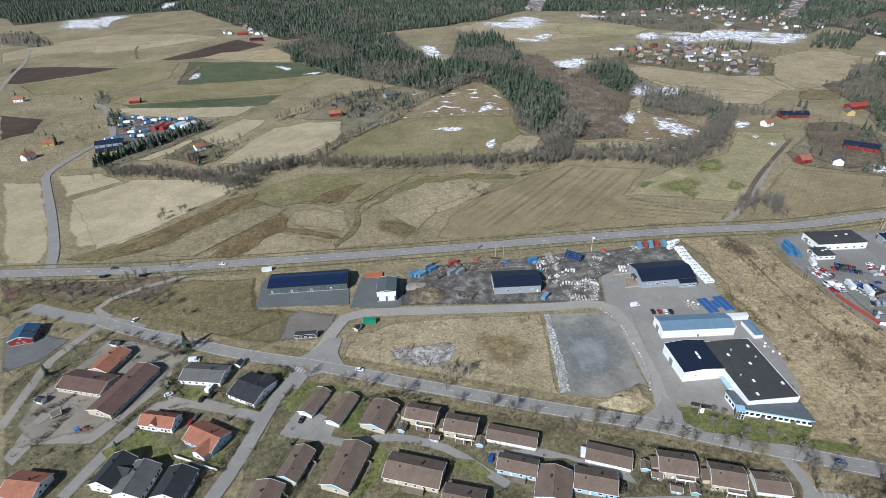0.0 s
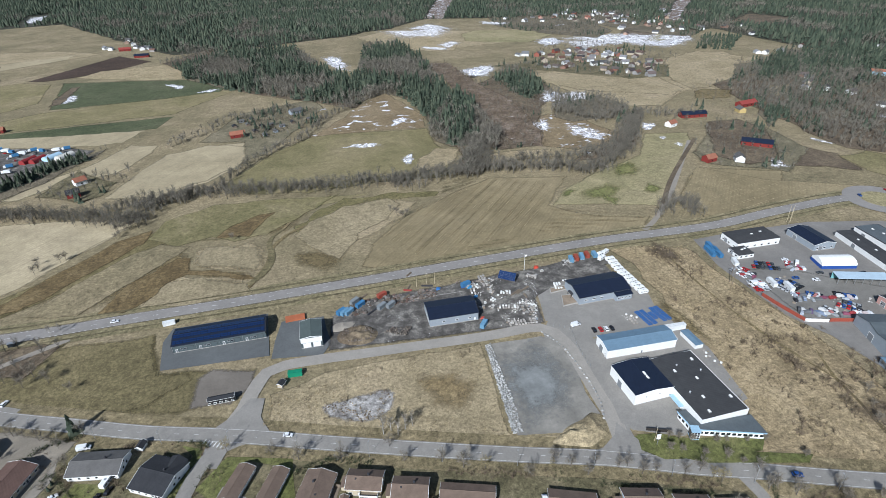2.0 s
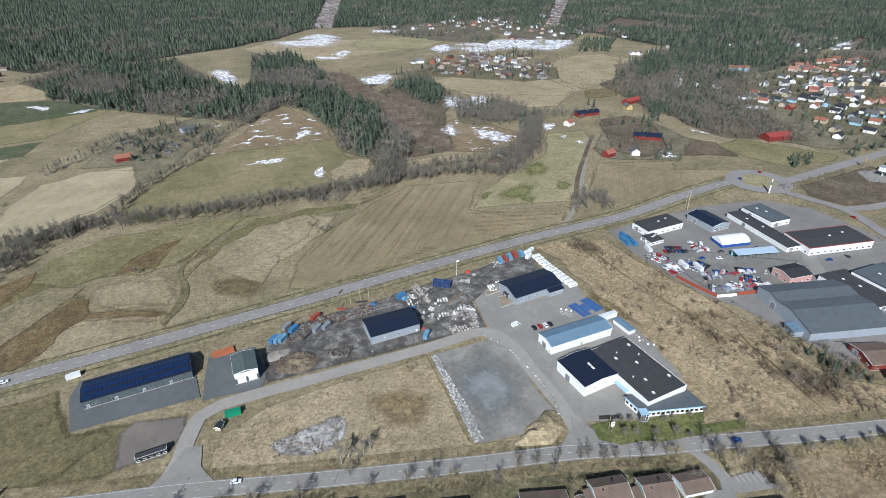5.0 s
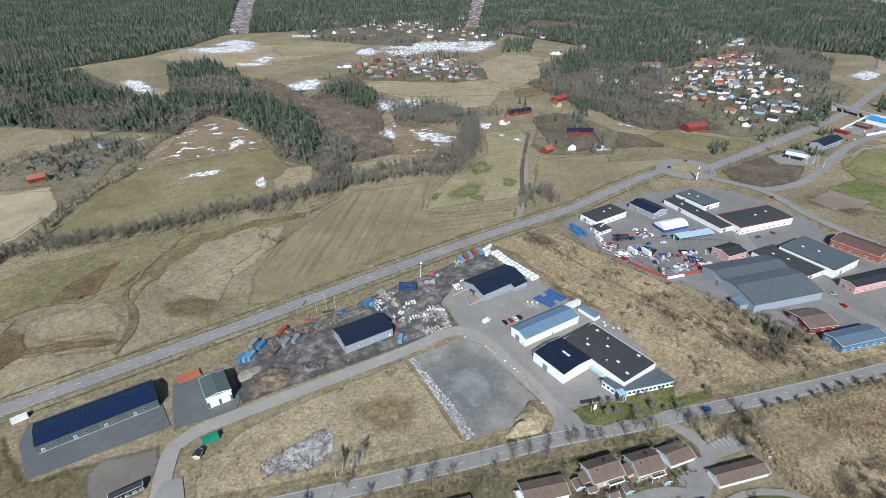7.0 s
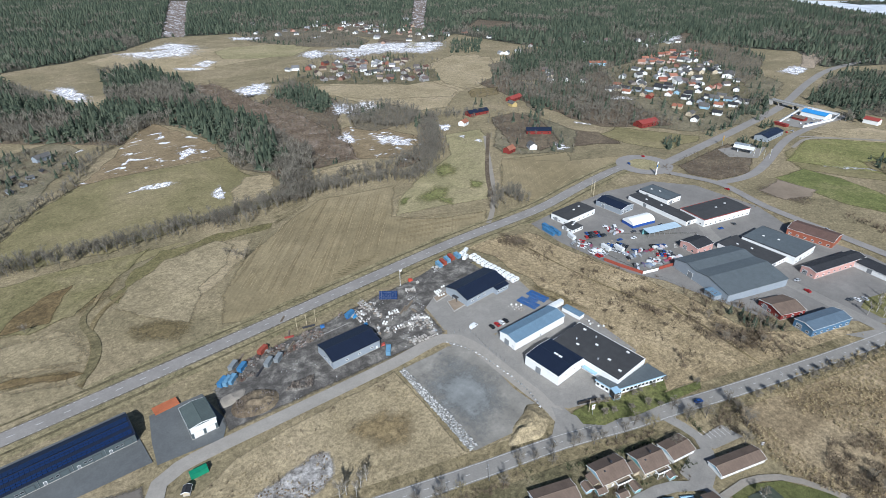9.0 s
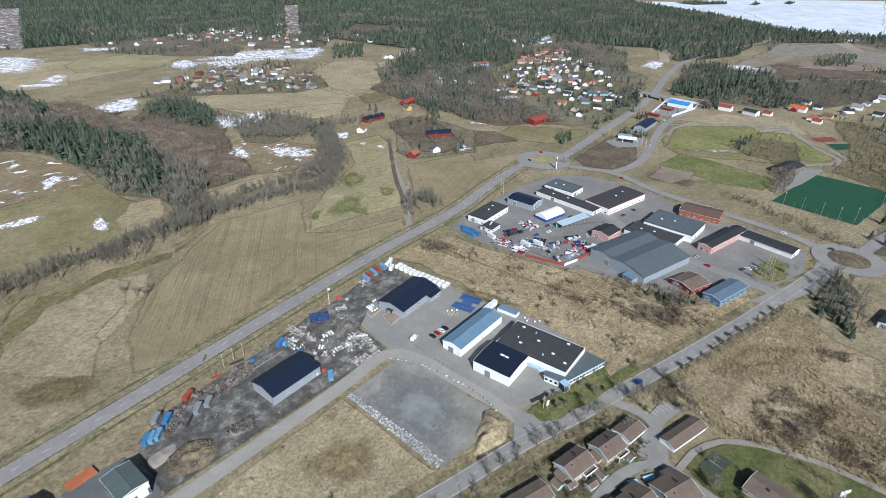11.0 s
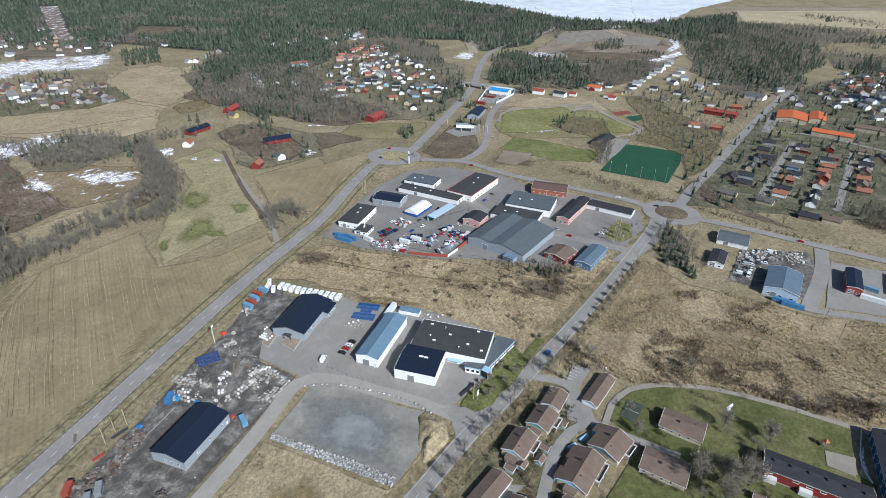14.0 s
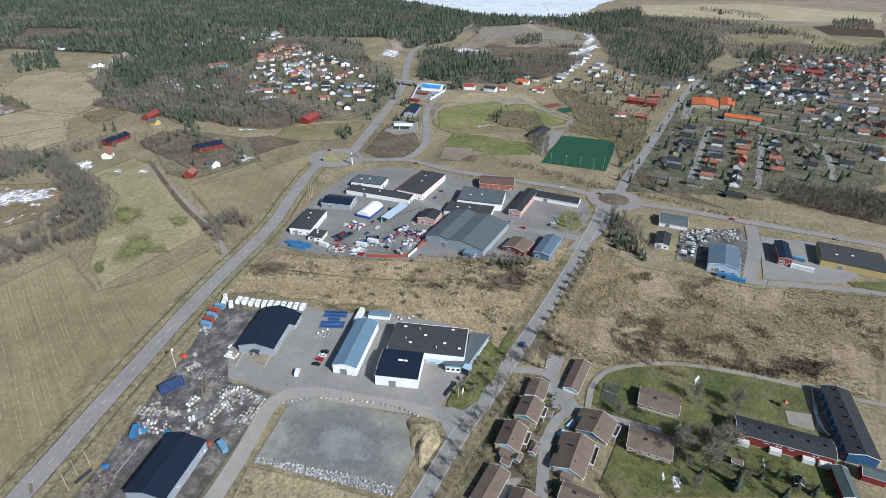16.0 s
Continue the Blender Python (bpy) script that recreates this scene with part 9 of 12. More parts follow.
# the open canopy over the sales yard
(ax, ay), (bx, by) = [(288.7, 244.4), (325.5, 232.5)]
ob = thing("canopy_shed", (ax + bx) / 2, (ay + by) / 2, math.degrees(math.atan2(by - ay, bx - ax)), "long open canopy with a light blue roof on posts", "canopy")
part("roof", Geo().prism([(-3.6, 4.0), (3.6, 4.5), (3.6, 4.8), (-3.6, 4.3)], -15, 15), CLAD_PALE, ob)
part("back_wall", Geo().box(-15, 3.3, 0, 15, 3.5, 4.2), BOARD_TEAL, ob)
for k in range(7):
    part("post", Geo().box(-14.6 + k * 4.85, -3.3, 0, -14.4 + k * 4.85, -3.1, 4.0), STEEL, ob)
# the white tent hall
ob = thing("tent_hall", 309.1, 259.5, -14, "white arched tent hall with blue sides", "tent")
arch = [(6 * math.cos(a), 2.2 + 3.2 * math.sin(a)) for a in np.linspace(0, math.pi, 9)]
part("canopy", Geo().prism(arch, -11, 11), WHITE, ob)
part("side_wall", Geo().box(-11.05, -6.05, 0, 11.05, 6.05, 2.2), plain("blue_tarpaulin", (0.03, 0.08, 0.3), 0.6), ob)

# ==== loose things: trees, vehicles, stores, poles
CAR_COLOURS = [("white", (0.72, 0.73, 0.74)), ("black", (0.018, 0.018, 0.02)), ("red", (0.36, 0.02, 0.02)), ("silver", (0.38, 0.39, 0.4)), ("blue", (0.03, 0.08, 0.25)), ("dark grey", (0.07, 0.075, 0.08))]
RUBBER = plain("tyre_rubber", (0.02, 0.02, 0.02), 0.9)
protos = {}


def wheel_parts(ob, spots, r=0.33, w=0.22):
    tyre = shared(("tyre", r), lambda: Geo().rod((0, -w / 2, 0), (0, w / 2, 0), r, r, 12).mesh("wheel", RUBBER))
    for x, y in spots:
        part("wheel", tyre, RUBBER, ob, "", (x, y, r))


def paint(word):
    return shared(("paint", word), lambda: plain(word.replace(" ", "_") + "_car_paint", dict(CAR_COLOURS)[word], 0.25, 0.0, 0.05))


def car(x, y, turn, word="white", z=None):
    """A hatchback: body, glass cabin, roof, lamps, four wheels."""
    key = ("car", word)
    if key not in protos:
        ob = thing("car", x, y, turn, f"parked {word} passenger car", "car", "", "", z)
        p = paint(word)
        part("body", Geo().prism([(-2.1, 0.3), (2.1, 0.3), (2.15, 0.6), (1.95, 0.82), (0.95, 0.95), (-1.7, 1.0), (-2.12, 0.85)], -0.86, 0.86, "y"), p, ob)
        part("cabin", Geo().prism([(-1.75, 0.96), (0.98, 0.93), (0.35, 1.38), (-1.2, 1.42)], -0.76, 0.76, "y"), GLASS, ob, "dark car glass")
        part("roof", Geo().prism([(-1.3, 1.4), (0.4, 1.37), (0.2, 1.46), (-1.1, 1.49)], -0.74, 0.74, "y"), p, ob)
        wheel_parts(ob, ((-1.3, -0.8), (-1.3, 0.8), (1.3, -0.8), (1.3, 0.8)))
        protos[key] = ob
        return ob
    return copy_thing(protos[key], pose(x, y, ground_at(x, y) if z is None else z, 0, 0, turn))


def yard_car(x, y, turn, word="white", z=None):
    """A car of the crowded yards: body, glass cabin, roof, and two axles with their wheels."""
    key = ("yard car", word)
    if key not in protos:
        ob = thing("car", x, y, turn, f"used {word} car in a crowded yard", "car", "", "", z)
        p = paint(word)
        part("body", Geo().prism([(-2.1, 0.3), (2.1, 0.3), (2.15, 0.6), (1.95, 0.82), (0.95, 0.95), (-1.7, 1.0), (-2.12, 0.85)], -0.86, 0.86, "y"), p, ob)
        part("cabin", Geo().prism([(-1.75, 0.96), (0.98, 0.93), (0.35, 1.38), (-1.2, 1.42)], -0.76, 0.76, "y"), GLASS, ob, "dark car glass")
        part("roof", Geo().prism([(-1.3, 1.4), (0.4, 1.37), (0.2, 1.46), (-1.1, 1.49)], -0.74, 0.74, "y"), p, ob)
        axle = shared("axle", lambda: Geo().rod((0, -0.91, 0), (0, -0.69, 0), 0.33, 0.33, 10).rod((0, 0.69, 0), (0, 0.91, 0), 0.33, 0.33, 10).rod((0, -0.7, 0), (0, 0.7, 0), 0.05, 0.05, 5).mesh("axle", RUBBER))
        for q in (-1.3, 1.3):
            part("axle", axle, RUBBER, ob, "", (q, 0, 0.33))
        protos[key] = ob
        return ob
    return copy_thing(protos[key], pose(x, y, ground_at(x, y) if z is None else z, 0, 0, turn))


def van(x, y, turn, word="white", z=None):
    key = ("van", word)
    if key not in protos:
        ob = thing("van", x, y, turn, f"parked {word} panel van", "van", "", "", z)
        p = paint(word)
        part("body", Geo().prism([(-2.8, 0.35), (2.7, 0.35), (2.75, 0.9), (2.0, 1.2), (1.4, 2.15), (1.1, 2.3), (-2.75, 2.35)], -0.98, 0.98, "y"), p, ob)
        part("windscreen", Geo().prism([(2.0, 1.22), (1.42, 2.12), (1.5, 2.14), (2.08, 1.24)], -0.85, 0.85, "y"), GLASS, ob)
        for s in (-1, 1):
            part("side_window", Geo().box(0.5, s * 0.98 - 0.02, 1.3, 1.5, s * 0.98 + 0.02, 1.95), GLASS, ob)
        wheel_parts(ob, ((-1.8, -0.88), (-1.8, 0.88), (1.75, -0.88), (1.75, 0.88)), 0.35)
        protos[key] = ob
        return ob
    return copy_thing(protos[key], pose(x, y, ground_at(x, y) if z is None else z, 0, 0, turn))


def caravan(x, y, turn, z=None):
    if "caravan" not in protos:
        ob = thing("caravan", x, y, turn, "white caravan parked in a row", "caravan", "parked caravans", "", z)
        part("body", Geo().prism([(-2.9, 0.5), (2.9, 0.5), (3.1, 1.2), (2.7, 2.5), (2.3, 2.65), (-2.6, 2.65), (-3.0, 2.2)], -1.15, 1.15, "y"), WHITE, ob)
        for s in (-1, 1):
            for k in (-1.6, 0.2, 1.7):
                part("side_window", Geo().box(k - 0.5, s * 1.15 - 0.02, 1.4, k + 0.5, s * 1.15 + 0.02, 2.0), GLASS, ob)
        part("front_window", Geo().prism([(2.98, 1.5), (2.78, 2.3), (2.84, 2.3), (3.04, 1.5)], -0.9, 0.9, "y"), GLASS, ob)
        part("roof_hatch", Geo().box(-0.4, -0.4, 2.64, 0.4, 0.4, 2.76), STEEL, ob)
        part("drawbar", Geo().box(2.9, -0.1, 0.45, 4.2, 0.1, 0.6), DARK_STEEL, ob)
        wheel_parts(ob, ((-0.3, -1.0), (-0.3, 1.0)))
        protos["caravan"] = ob
        return ob
    return copy_thing(protos["caravan"], pose(x, y, ground_at(x, y) if z is None else z, 0, 0, turn))


CONTAINER_PAINT = {k: ribbed(k + "_container_steel", c, 0.28, 0.6, 0.0, 0.0, 0.3, 0.2) for k, c in
                   (("blue", (0.06, 0.18, 0.34)), ("red", (0.3, 0.07, 0.045)), ("green", (0.02, 0.22, 0.12)), ("white", (0.68, 0.69, 0.68)), ("orange", (0.4, 0.13, 0.06)), ("grey", (0.22, 0.24, 0.25)), ("light blue", (0.15, 0.29, 0.42)))}


def container(x, y, turn, word="blue", length=6.1, width=2.45, h=2.6, z=None, name="container"):
    key = (name, word, length, width, h)
    if key not in protos:
        ob = thing(name, x, y, turn, f"{word} corrugated steel container on the yard", "container", "", "", z)
        p = CONTAINER_PAINT[word]
        part("body", Geo().box(-length / 2, -width / 2, 0.12, length / 2, width / 2, h), p, ob)
        rails = Geo()
        for s in (-1, 1):
            rails.box(-length / 2 - 0.03, s * width / 2 - 0.08, 0, length / 2 + 0.03, s * width / 2 + 0.04, 0.16)
            rails.box(-length / 2 - 0.03, s * width / 2 - 0.08, h - 0.1, length / 2 + 0.03, s * width / 2 + 0.04, h + 0.03)
        part("rail", rails, p, ob)
        for s in (-1, 1):
            d = part("door_leaf", Geo().box(length / 2, -0.55, 0.2, length / 2 + 0.06, 0.55, h - 0.15), p, ob, "", (0, s * 0.58, 0))
            part("lock_bar", Geo().rod((length / 2 + 0.1, 0.2, 0.2), (length / 2 + 0.1, 0.2, h - 0.2), 0.03), STEEL, d)
        protos[key] = ob
        return ob
    return copy_thing(protos[key], pose(x, y, ground_at(x, y) if z is None else z, 0, 0, turn))


STONE = plain("pale_cut_stone", (0.44, 0.41, 0.37), 0.9, 0.0, 0.2, 1.0, 0.35)
BAG = plain("white_woven_bag", (0.68, 0.68, 0.65), 0.8, 0.0, 0.12, 1.0)


def pallet_load(x, y, turn, kind, z=None):
    """A timber pallet with a load: stone slabs in courses, or a bulging white bag."""
    key = ("pallet", kind)
    if key not in protos:
        words = {"stone": "pallet of stacked pale paving stone", "bag": "bulging white big bag on a pallet", "low": "half-empty pallet of grey stone slabs", "grey": "pallet of stacked grey blocks"}[kind]
        ob = thing("pallet_load", x, y, turn, words, "pallet", "building stone on pallets", "", z)
        slats = Geo()
        for k in range(5):
            slats.box(-0.6, -0.5 + k * 0.22, 0.1, 0.6, -0.36 + k * 0.22, 0.14)
        for k in (-0.5, 0, 0.5):
            slats.box(k - 0.06, -0.5, 0, k + 0.06, 0.52, 0.1)
        part("pallet", slats, TIMBER, ob)
        if kind == "bag":
            bag = Geo()
            rings = [(0.48, 0.14), (0.62, 0.4), (0.64, 0.8), (0.5, 1.05), (0.15, 1.15)]
            for (r0, z0), (r1, z1) in zip(rings, rings[1:]):
                bag.rod((0, 0, z0), (0, 0, z1), r0, r1, 9)
            part("big_bag", bag, BAG, ob)
        else:
            courses = {"stone": 4, "low": 2, "grey": 5}[kind]
            stack = Geo()
            for k in range(courses):
                e = 0.02 * (k % 2)
                stack.box(-0.56 + e, -0.47, 0.14 + 0.2 * k, 0.56 - e, 0.47 - e, 0.34 + 0.2 * k)
            part("stone_load", stack, STONE if kind != "grey" else CONCRETE, ob)
        protos[key] = ob
        return ob
    return copy_thing(protos[key], pose(x, y, ground_at(x, y) if z is None else z, 0, 0, turn))


BARK = plain("grey_bark", (0.12, 0.105, 0.09), 0.95, 0.0, 0.3, 1.0)
BIRCH = plain("pale_birch_bark", (0.42, 0.39, 0.35), 0.95, 0.0, 0.3, 1.0)
FINE = leafage("fine_twigs", (0.15, 0.13, 0.1), (0.205, 0.18, 0.14), (0.265, 0.236, 0.186))
YELLOWISH = leafage("budding_twigs", (0.2, 0.165, 0.085), (0.26, 0.215, 0.11), (0.3, 0.25, 0.14))


def tree(x, y, kind="bare", s=1.0, turn=0.0, z=None):
    """A leafless tree: tapered trunk, limbs, branches and a crown of fine twigs with gaps."""
    if kind not in protos:
        rng = random.Random(kind)
        tall, spread = {"bare": (9.5, 3.6), "birch": (13, 3.0), "young": (5.2, 2.3), "broad": (11, 5.0), "budding": (7.0, 3.4), "great": (15.0, 6.5)}[kind]
        words = {"bare": "leafless grey street tree", "birch": "tall leafless birch with pale bark", "young": "small leafless tree planted along the street", "broad": "broad leafless tree with a wide crown", "budding": "yellowish budding bush-like tree", "great": "large dense leafless tree on the lawn"}[kind]
        ob = thing("tree", x, y, turn, words, "tree", "", "", z)
        wood_geo, fine = Geo(), Geo()

        def blade(a, b, w):
            side = (b - a).cross(Vector((rng.uniform(-1, 1), rng.uniform(-1, 1), rng.uniform(-1, 1)))).normalized() * w
            fine.add([a - side, a + side, b], [(0, 1, 2)])

        top = Vector((rng.uniform(-0.3, 0.3), rng.uniform(-0.3, 0.3), tall * 0.78))
        wood_geo.rod((0, 0, 0), top * 0.5, tall * 0.02, tall * 0.014, 6).rod(top * 0.5, top, tall * 0.014, tall * 0.005, 5)
        many_limbs, wide = {"broad": (22, 0.1), "budding": (14, 0.08), "great": (46, 0.11), "young": (26, 0.11)}.get(kind, (20, 0.085))
        for i in range(many_limbs):
            h = rng.uniform(0.22, 0.75)
            a = i * 2.4 + rng.uniform(-0.4, 0.4)
            reach = spread * rng.uniform(0.6, 1.0) * (1.15 - 0.55 * h)
            start = top * (h / 0.78 if h < 0.78 else 1)
            start = Vector((top.x * h, top.y * h, tall * h))
            tip = start + Vector((math.cos(a) * reach, math.sin(a) * reach, tall * rng.uniform(0.12, 0.3)))
            wood_geo.rod(start, tip, tall * 0.008, tall * 0.003, 4)
            for _ in range(5):
                m = start.lerp(tip, rng.uniform(0.3, 1.0))
                e = m + Vector((rng.uniform(-1, 1), rng.uniform(-1, 1), rng.uniform(0.2, 1.2))) * spread * 0.36
                blade(m, e, wide)
                for _ in range(4):
                    n = m.lerp(e, rng.uniform(0.2, 1.0))
                    blade(n, n + Vector((rng.uniform(-1, 1), rng.uniform(-1, 1), rng.uniform(0.0, 1.1))) * spread * 0.26, wide * 0.65)
        part("trunk", wood_geo, BIRCH if kind == "birch" else BARK, ob)
        part("crown", fine, YELLOWISH if kind == "budding" else FINE, ob, "fine bare twigs")
        protos[kind] = ob
        ob.matrix_basis = pose(x, y, ground_at(x, y) if z is None else z, 0, 0, turn) @ Matrix.Scale(1.0, 4)
        return ob
    ob = copy_thing(protos[kind], pose(x, y, ground_at(x, y) if z is None else z, 0, 0, turn))
    ob.scale = (s, s, s)
    return ob


rnd = random.Random(7)
for x, y in [(-259.9, 297.4), (-252.6, 299.8), (-239.6, 295.3), (-234.0, 301.0), (-221.2, 293.4), (-214.7, 297.7), (-250.3, 281.5), (-237.8, 283.1), (-174.1, 276.5), (-163.5, 270.9), (-161.3, 278.1), (-152.1, 271.4), (-179.6, 245.3), (-181.6, 239.8), (-163.6, 243.8), (-154.7, 237.2), (-142.0, 231.3), (-132.1, 224.6), (-250.0, 273.1), (-211.4, 277.5), (-217.7, 261.7)]:
    tree(x, y, "broad", rnd.uniform(0.45, 0.8), rnd.uniform(0, 360))
for x, y in [(96.5, 63.0), (105.0, 64.6), (125.9, 37.7), (130.8, 39.4), (103.5, 73.1), (93.5, 48.1), (87.1, 61.8), (122.2, 87.5), (134.4, 91.4), (95.0, 39.9)]:
    tree(x, y, rnd.choice(("broad", "great")), rnd.uniform(0.4, 0.6), rnd.uniform(0, 360))
for x, y in [(-29.4, 191.8), (-11.7, 186.1), (8.7, 189.0), (13.8, 179.5), (61.4, 160.3), (84.5, 154.5), (98.2, 154.5), (106.0, 149.6), (122.2, 145.2), (149.4, 131.0), (157.8, 126.4), (175.1, 124.9), (28.6, 175.7), (36.9, 170.5), (-40.8, 197.4)]:
    tree(x, y, "bare", rnd.uniform(0.7, 1.15), rnd.uniform(0, 360))
for x, y in [(-59.6, 203.9), (45.5, 168.1), (71.7, 160.9), (131.8, 140.7), (134.1, 138.5)]:
    tree(x, y, "budding", rnd.uniform(0.7, 1.1), rnd.uniform(0, 360))
for x, y in [(7.2, 196.0), (10.7, 197.2), (13.4, 193.9), (17.0, 196.6), (20.5, 197.9), (-160.4, 314.5), (-165.6, 313.6)]:
    tree(x, y, "birch", rnd.uniform(0.55, 0.8), rnd.uniform(0, 360))
for x, y in [(-206.1, 251.9), (-218.5, 249.2), (-155.7, 163.9), (-168.0, 165.0), (-193.2, 254.1), (-125.3, 213.3), (-129.5, 201.9), (-138.8, 261.7), (-241.3, 266.8), (-156.0, 222.5), (-149.5, 235.3), (-136.8, 229.5), (-123.8, 230.5), (-203.2, 288.4), (-216.1, 286.7), (-179.3, 289.0)]:
    tree(x, y, "broad", rnd.uniform(0.4, 0.7), rnd.uniform(0, 360))
for x, y in [(131.9, 126.8), (128.7, 144.7), (111.3, 148.7), (89.9, 159.0), (79.5, 160.0), (101.8, 154.2), (73.4, 163.8), (150.6, 138.8), (152.0, 131.5)]:
    tree(x, y, "bare", rnd.uniform(0.6, 0.95), rnd.uniform(0, 360))
for x, y, turn in along([(185.6, 126.1), (237.9, 108.1), (282.2, 93.9)], 9.0):
    a = radians(turn - 90)
    tree(x + 8.2 * math.cos(a), y + 8.2 * math.sin(a), "young", rnd.uniform(0.8, 1.15), rnd.uniform(0, 360))
for (x, y), s in zip([(103.9, 50.4), (108.7, 43.8), (96.5, 55.1), (108.4, 54.4), (137.5, 32.4), (138.8, 50.2)], (1.2, 1.0, 0.9, 0.8, 0.7, 0.7)):
    tree(x, y, "great", s, 400 * s)
for x, y in [(131.9, 33.5), (134.4, 49.4), (137.8, 30.5), (173.9, 61.9), (177.8, 67.2), (171.5, 114.9), (167.1, 112.0), (173.1, 119.5), (156.3, 108.0), (179.7, -20.4), (171.2, -22.5), (173.8, -12.5), (163.9, 6.3), (166.6, 15.0)]:
    tree(x, y, "broad", rnd.uniform(0.4, 0.85), rnd.uniform(0, 360))
for x, y in [(147.6, 143.0), (142.6, 147.1), (134.9, 150.2), (127.0, 154.2), (122.7, 156.5), (174.4, 139.9)]:
    tree(x, y, "young", rnd.uniform(0.7, 1.0), rnd.uniform(0, 360))
for x, y in [(55.7, 407.1), (-75.4, 401.7), (44.0, 416.6), (50.9, 402.2), (47.8, 408.1)]:
    tree(x, y, "broad", rnd.uniform(0.5, 0.8), rnd.uniform(0, 360))
for x, y in [(-201.8, 389.9), (-200.1, 393.5), (-189.9, 402.3), (-187.3, 405.0), (-160, 434), (-161, 429), (-163, 441), (-204, 402)]:
    tree(x, y, "broad", rnd.uniform(0.45, 0.8), rnd.uniform(0, 360))
for x, y in [(321.7, 104.6), (317.5, 100.4), (327.0, 93.3), (312.1, 102.8), (310.1, 98.6), (324.8, 89.1), (305.0, 105.2)]:
    tree(x, y, "birch", rnd.uniform(0.6, 0.8), rnd.uniform(0, 360))
for x, y in [(308.7, 72.1), (300.2, 68.9), (292.5, 62.9), (287.8, 56.8), (291.0, 49.2), (303.9, 50.4), (283.1, 46.5), (322.8, 74.0), (278.8, 68.6)]:
    tree(x, y, "broad", rnd.uniform(0.5, 0.8), rnd.uniform(0, 360))
for x, y in [(257.3, 145.7), (248.9, 141.5), (224.8, 155.0), (219.5, 147.4), (230.2, 162.8), (224.2, 140.4), (232.3, 133.4), (244.4, 133.7)]:
    tree(x, y, "broad", rnd.uniform(0.35, 0.6), rnd.uniform(0, 360))


def spruce(x, y, s=1.0, turn=0.0):
    if "spruce" not in protos:
        ob = thing("spruce", x, y, turn, "dark green spruce in a garden", "tree")
        part("trunk", Geo().rod((0, 0, 0), (0, 0, 9), 0.18, 0.04), BARK, ob)
        g = Geo()
        r = random.Random(3)
        for k in range(9):
            z, rad = 0.8 + k * 1.0, 2.4 * (1 - k / 9.6)
            for i in range(11):
                a = math.tau * i / 11 + k
                q = rad * r.uniform(0.7, 1.12)
                g.add([(0, 0, z + 1.5), (q * math.cos(a - 0.28), q * math.sin(a - 0.28), z + r.uniform(-0.2, 0.3)), (q * 1.15 * math.cos(a), q * 1.15 * math.sin(a), z - 0.3), (q * math.cos(a + 0.28), q * math.sin(a + 0.28), z + r.uniform(-0.2, 0.3))], [(0, 1, 2), (0, 2, 3)])
        part("crown", g, NEEDLES, ob, "drooping dark needles")
        protos["spruce"] = ob
        return ob
    ob = copy_thing(protos["spruce"], pose(x, y, ground_at(x, y), 0, 0, turn))
    ob.scale = (s, s, s)
    return ob


for x, y in [(90.8, 45.1), (88.5, 46.2), (243.7, 148.8), (242.6, 143.1), (245.8, 157.4), (253.0, 139.7), (88.7, 27.4), (295.4, 70.6), (287.1, 68.8), (305.9, 63.3), (284.2, 62.0), (296.3, 57.2), (281.1, 56.6), (320.2, 62.3), (328.8, 69.1), (280.2, 52.8), (96.0, 34.1), (91.8, 15.2), (98.7, 26.6), (95.2, 20.3), (96.8, 42.0), (94.0, 57.9)]:
    spruce(x, y, rnd.uniform(0.5, 0.85), rnd.uniform(0, 360))
for x, y in [(247.6, 147.8), (250.5, 139.1), (251.9, 134.9), (249.0, 152.0), (247.0, 143.5), (253.0, 131.0)]:
    spruce(x, y, rnd.uniform(0.55, 0.75), rnd.uniform(0, 360))
for x, y in [(290.4, 70.2), (304.5, 67.0), (318.2, 64.8), (296.0, 62.2), (286.7, 59.8), (283.4, 56.5), (278.1, 54.3), (332.1, 63.8), (323.5, 68.6), (341, 66), (296.7, 57.6), (272.9, 52.2), (303.8, 72.9), (323.0, 61.2), (308.6, 58.8)]:
    spruce(x, y, rnd.uniform(0.5, 0.95), rnd.uniform(0, 360))
for x, y in [(-128.1, 201.8), (-127.8, 204.8), (-113.9, 184.3), (-137.7, 168.8), (-58.5, 137.4), (-60.6, 162.0), (-91.8, 178.9)]:
    spruce(x, y, rnd.uniform(0.3, 0.55), rnd.uniform(0, 360))

# caravans in a row behind the office hall
q = smooth([(173.9, 302.2), (173.6, 282.0), (174.4, 262.6)], 3.4)
for x, y in q:
    caravan(x, y, 6 + rnd.uniform(-5, 5))
for x, y in [(171.8, 310.4), (169.3, 304.8), (175.7, 311.8)]:
    caravan(x, y, rnd.uniform(-30, 90))

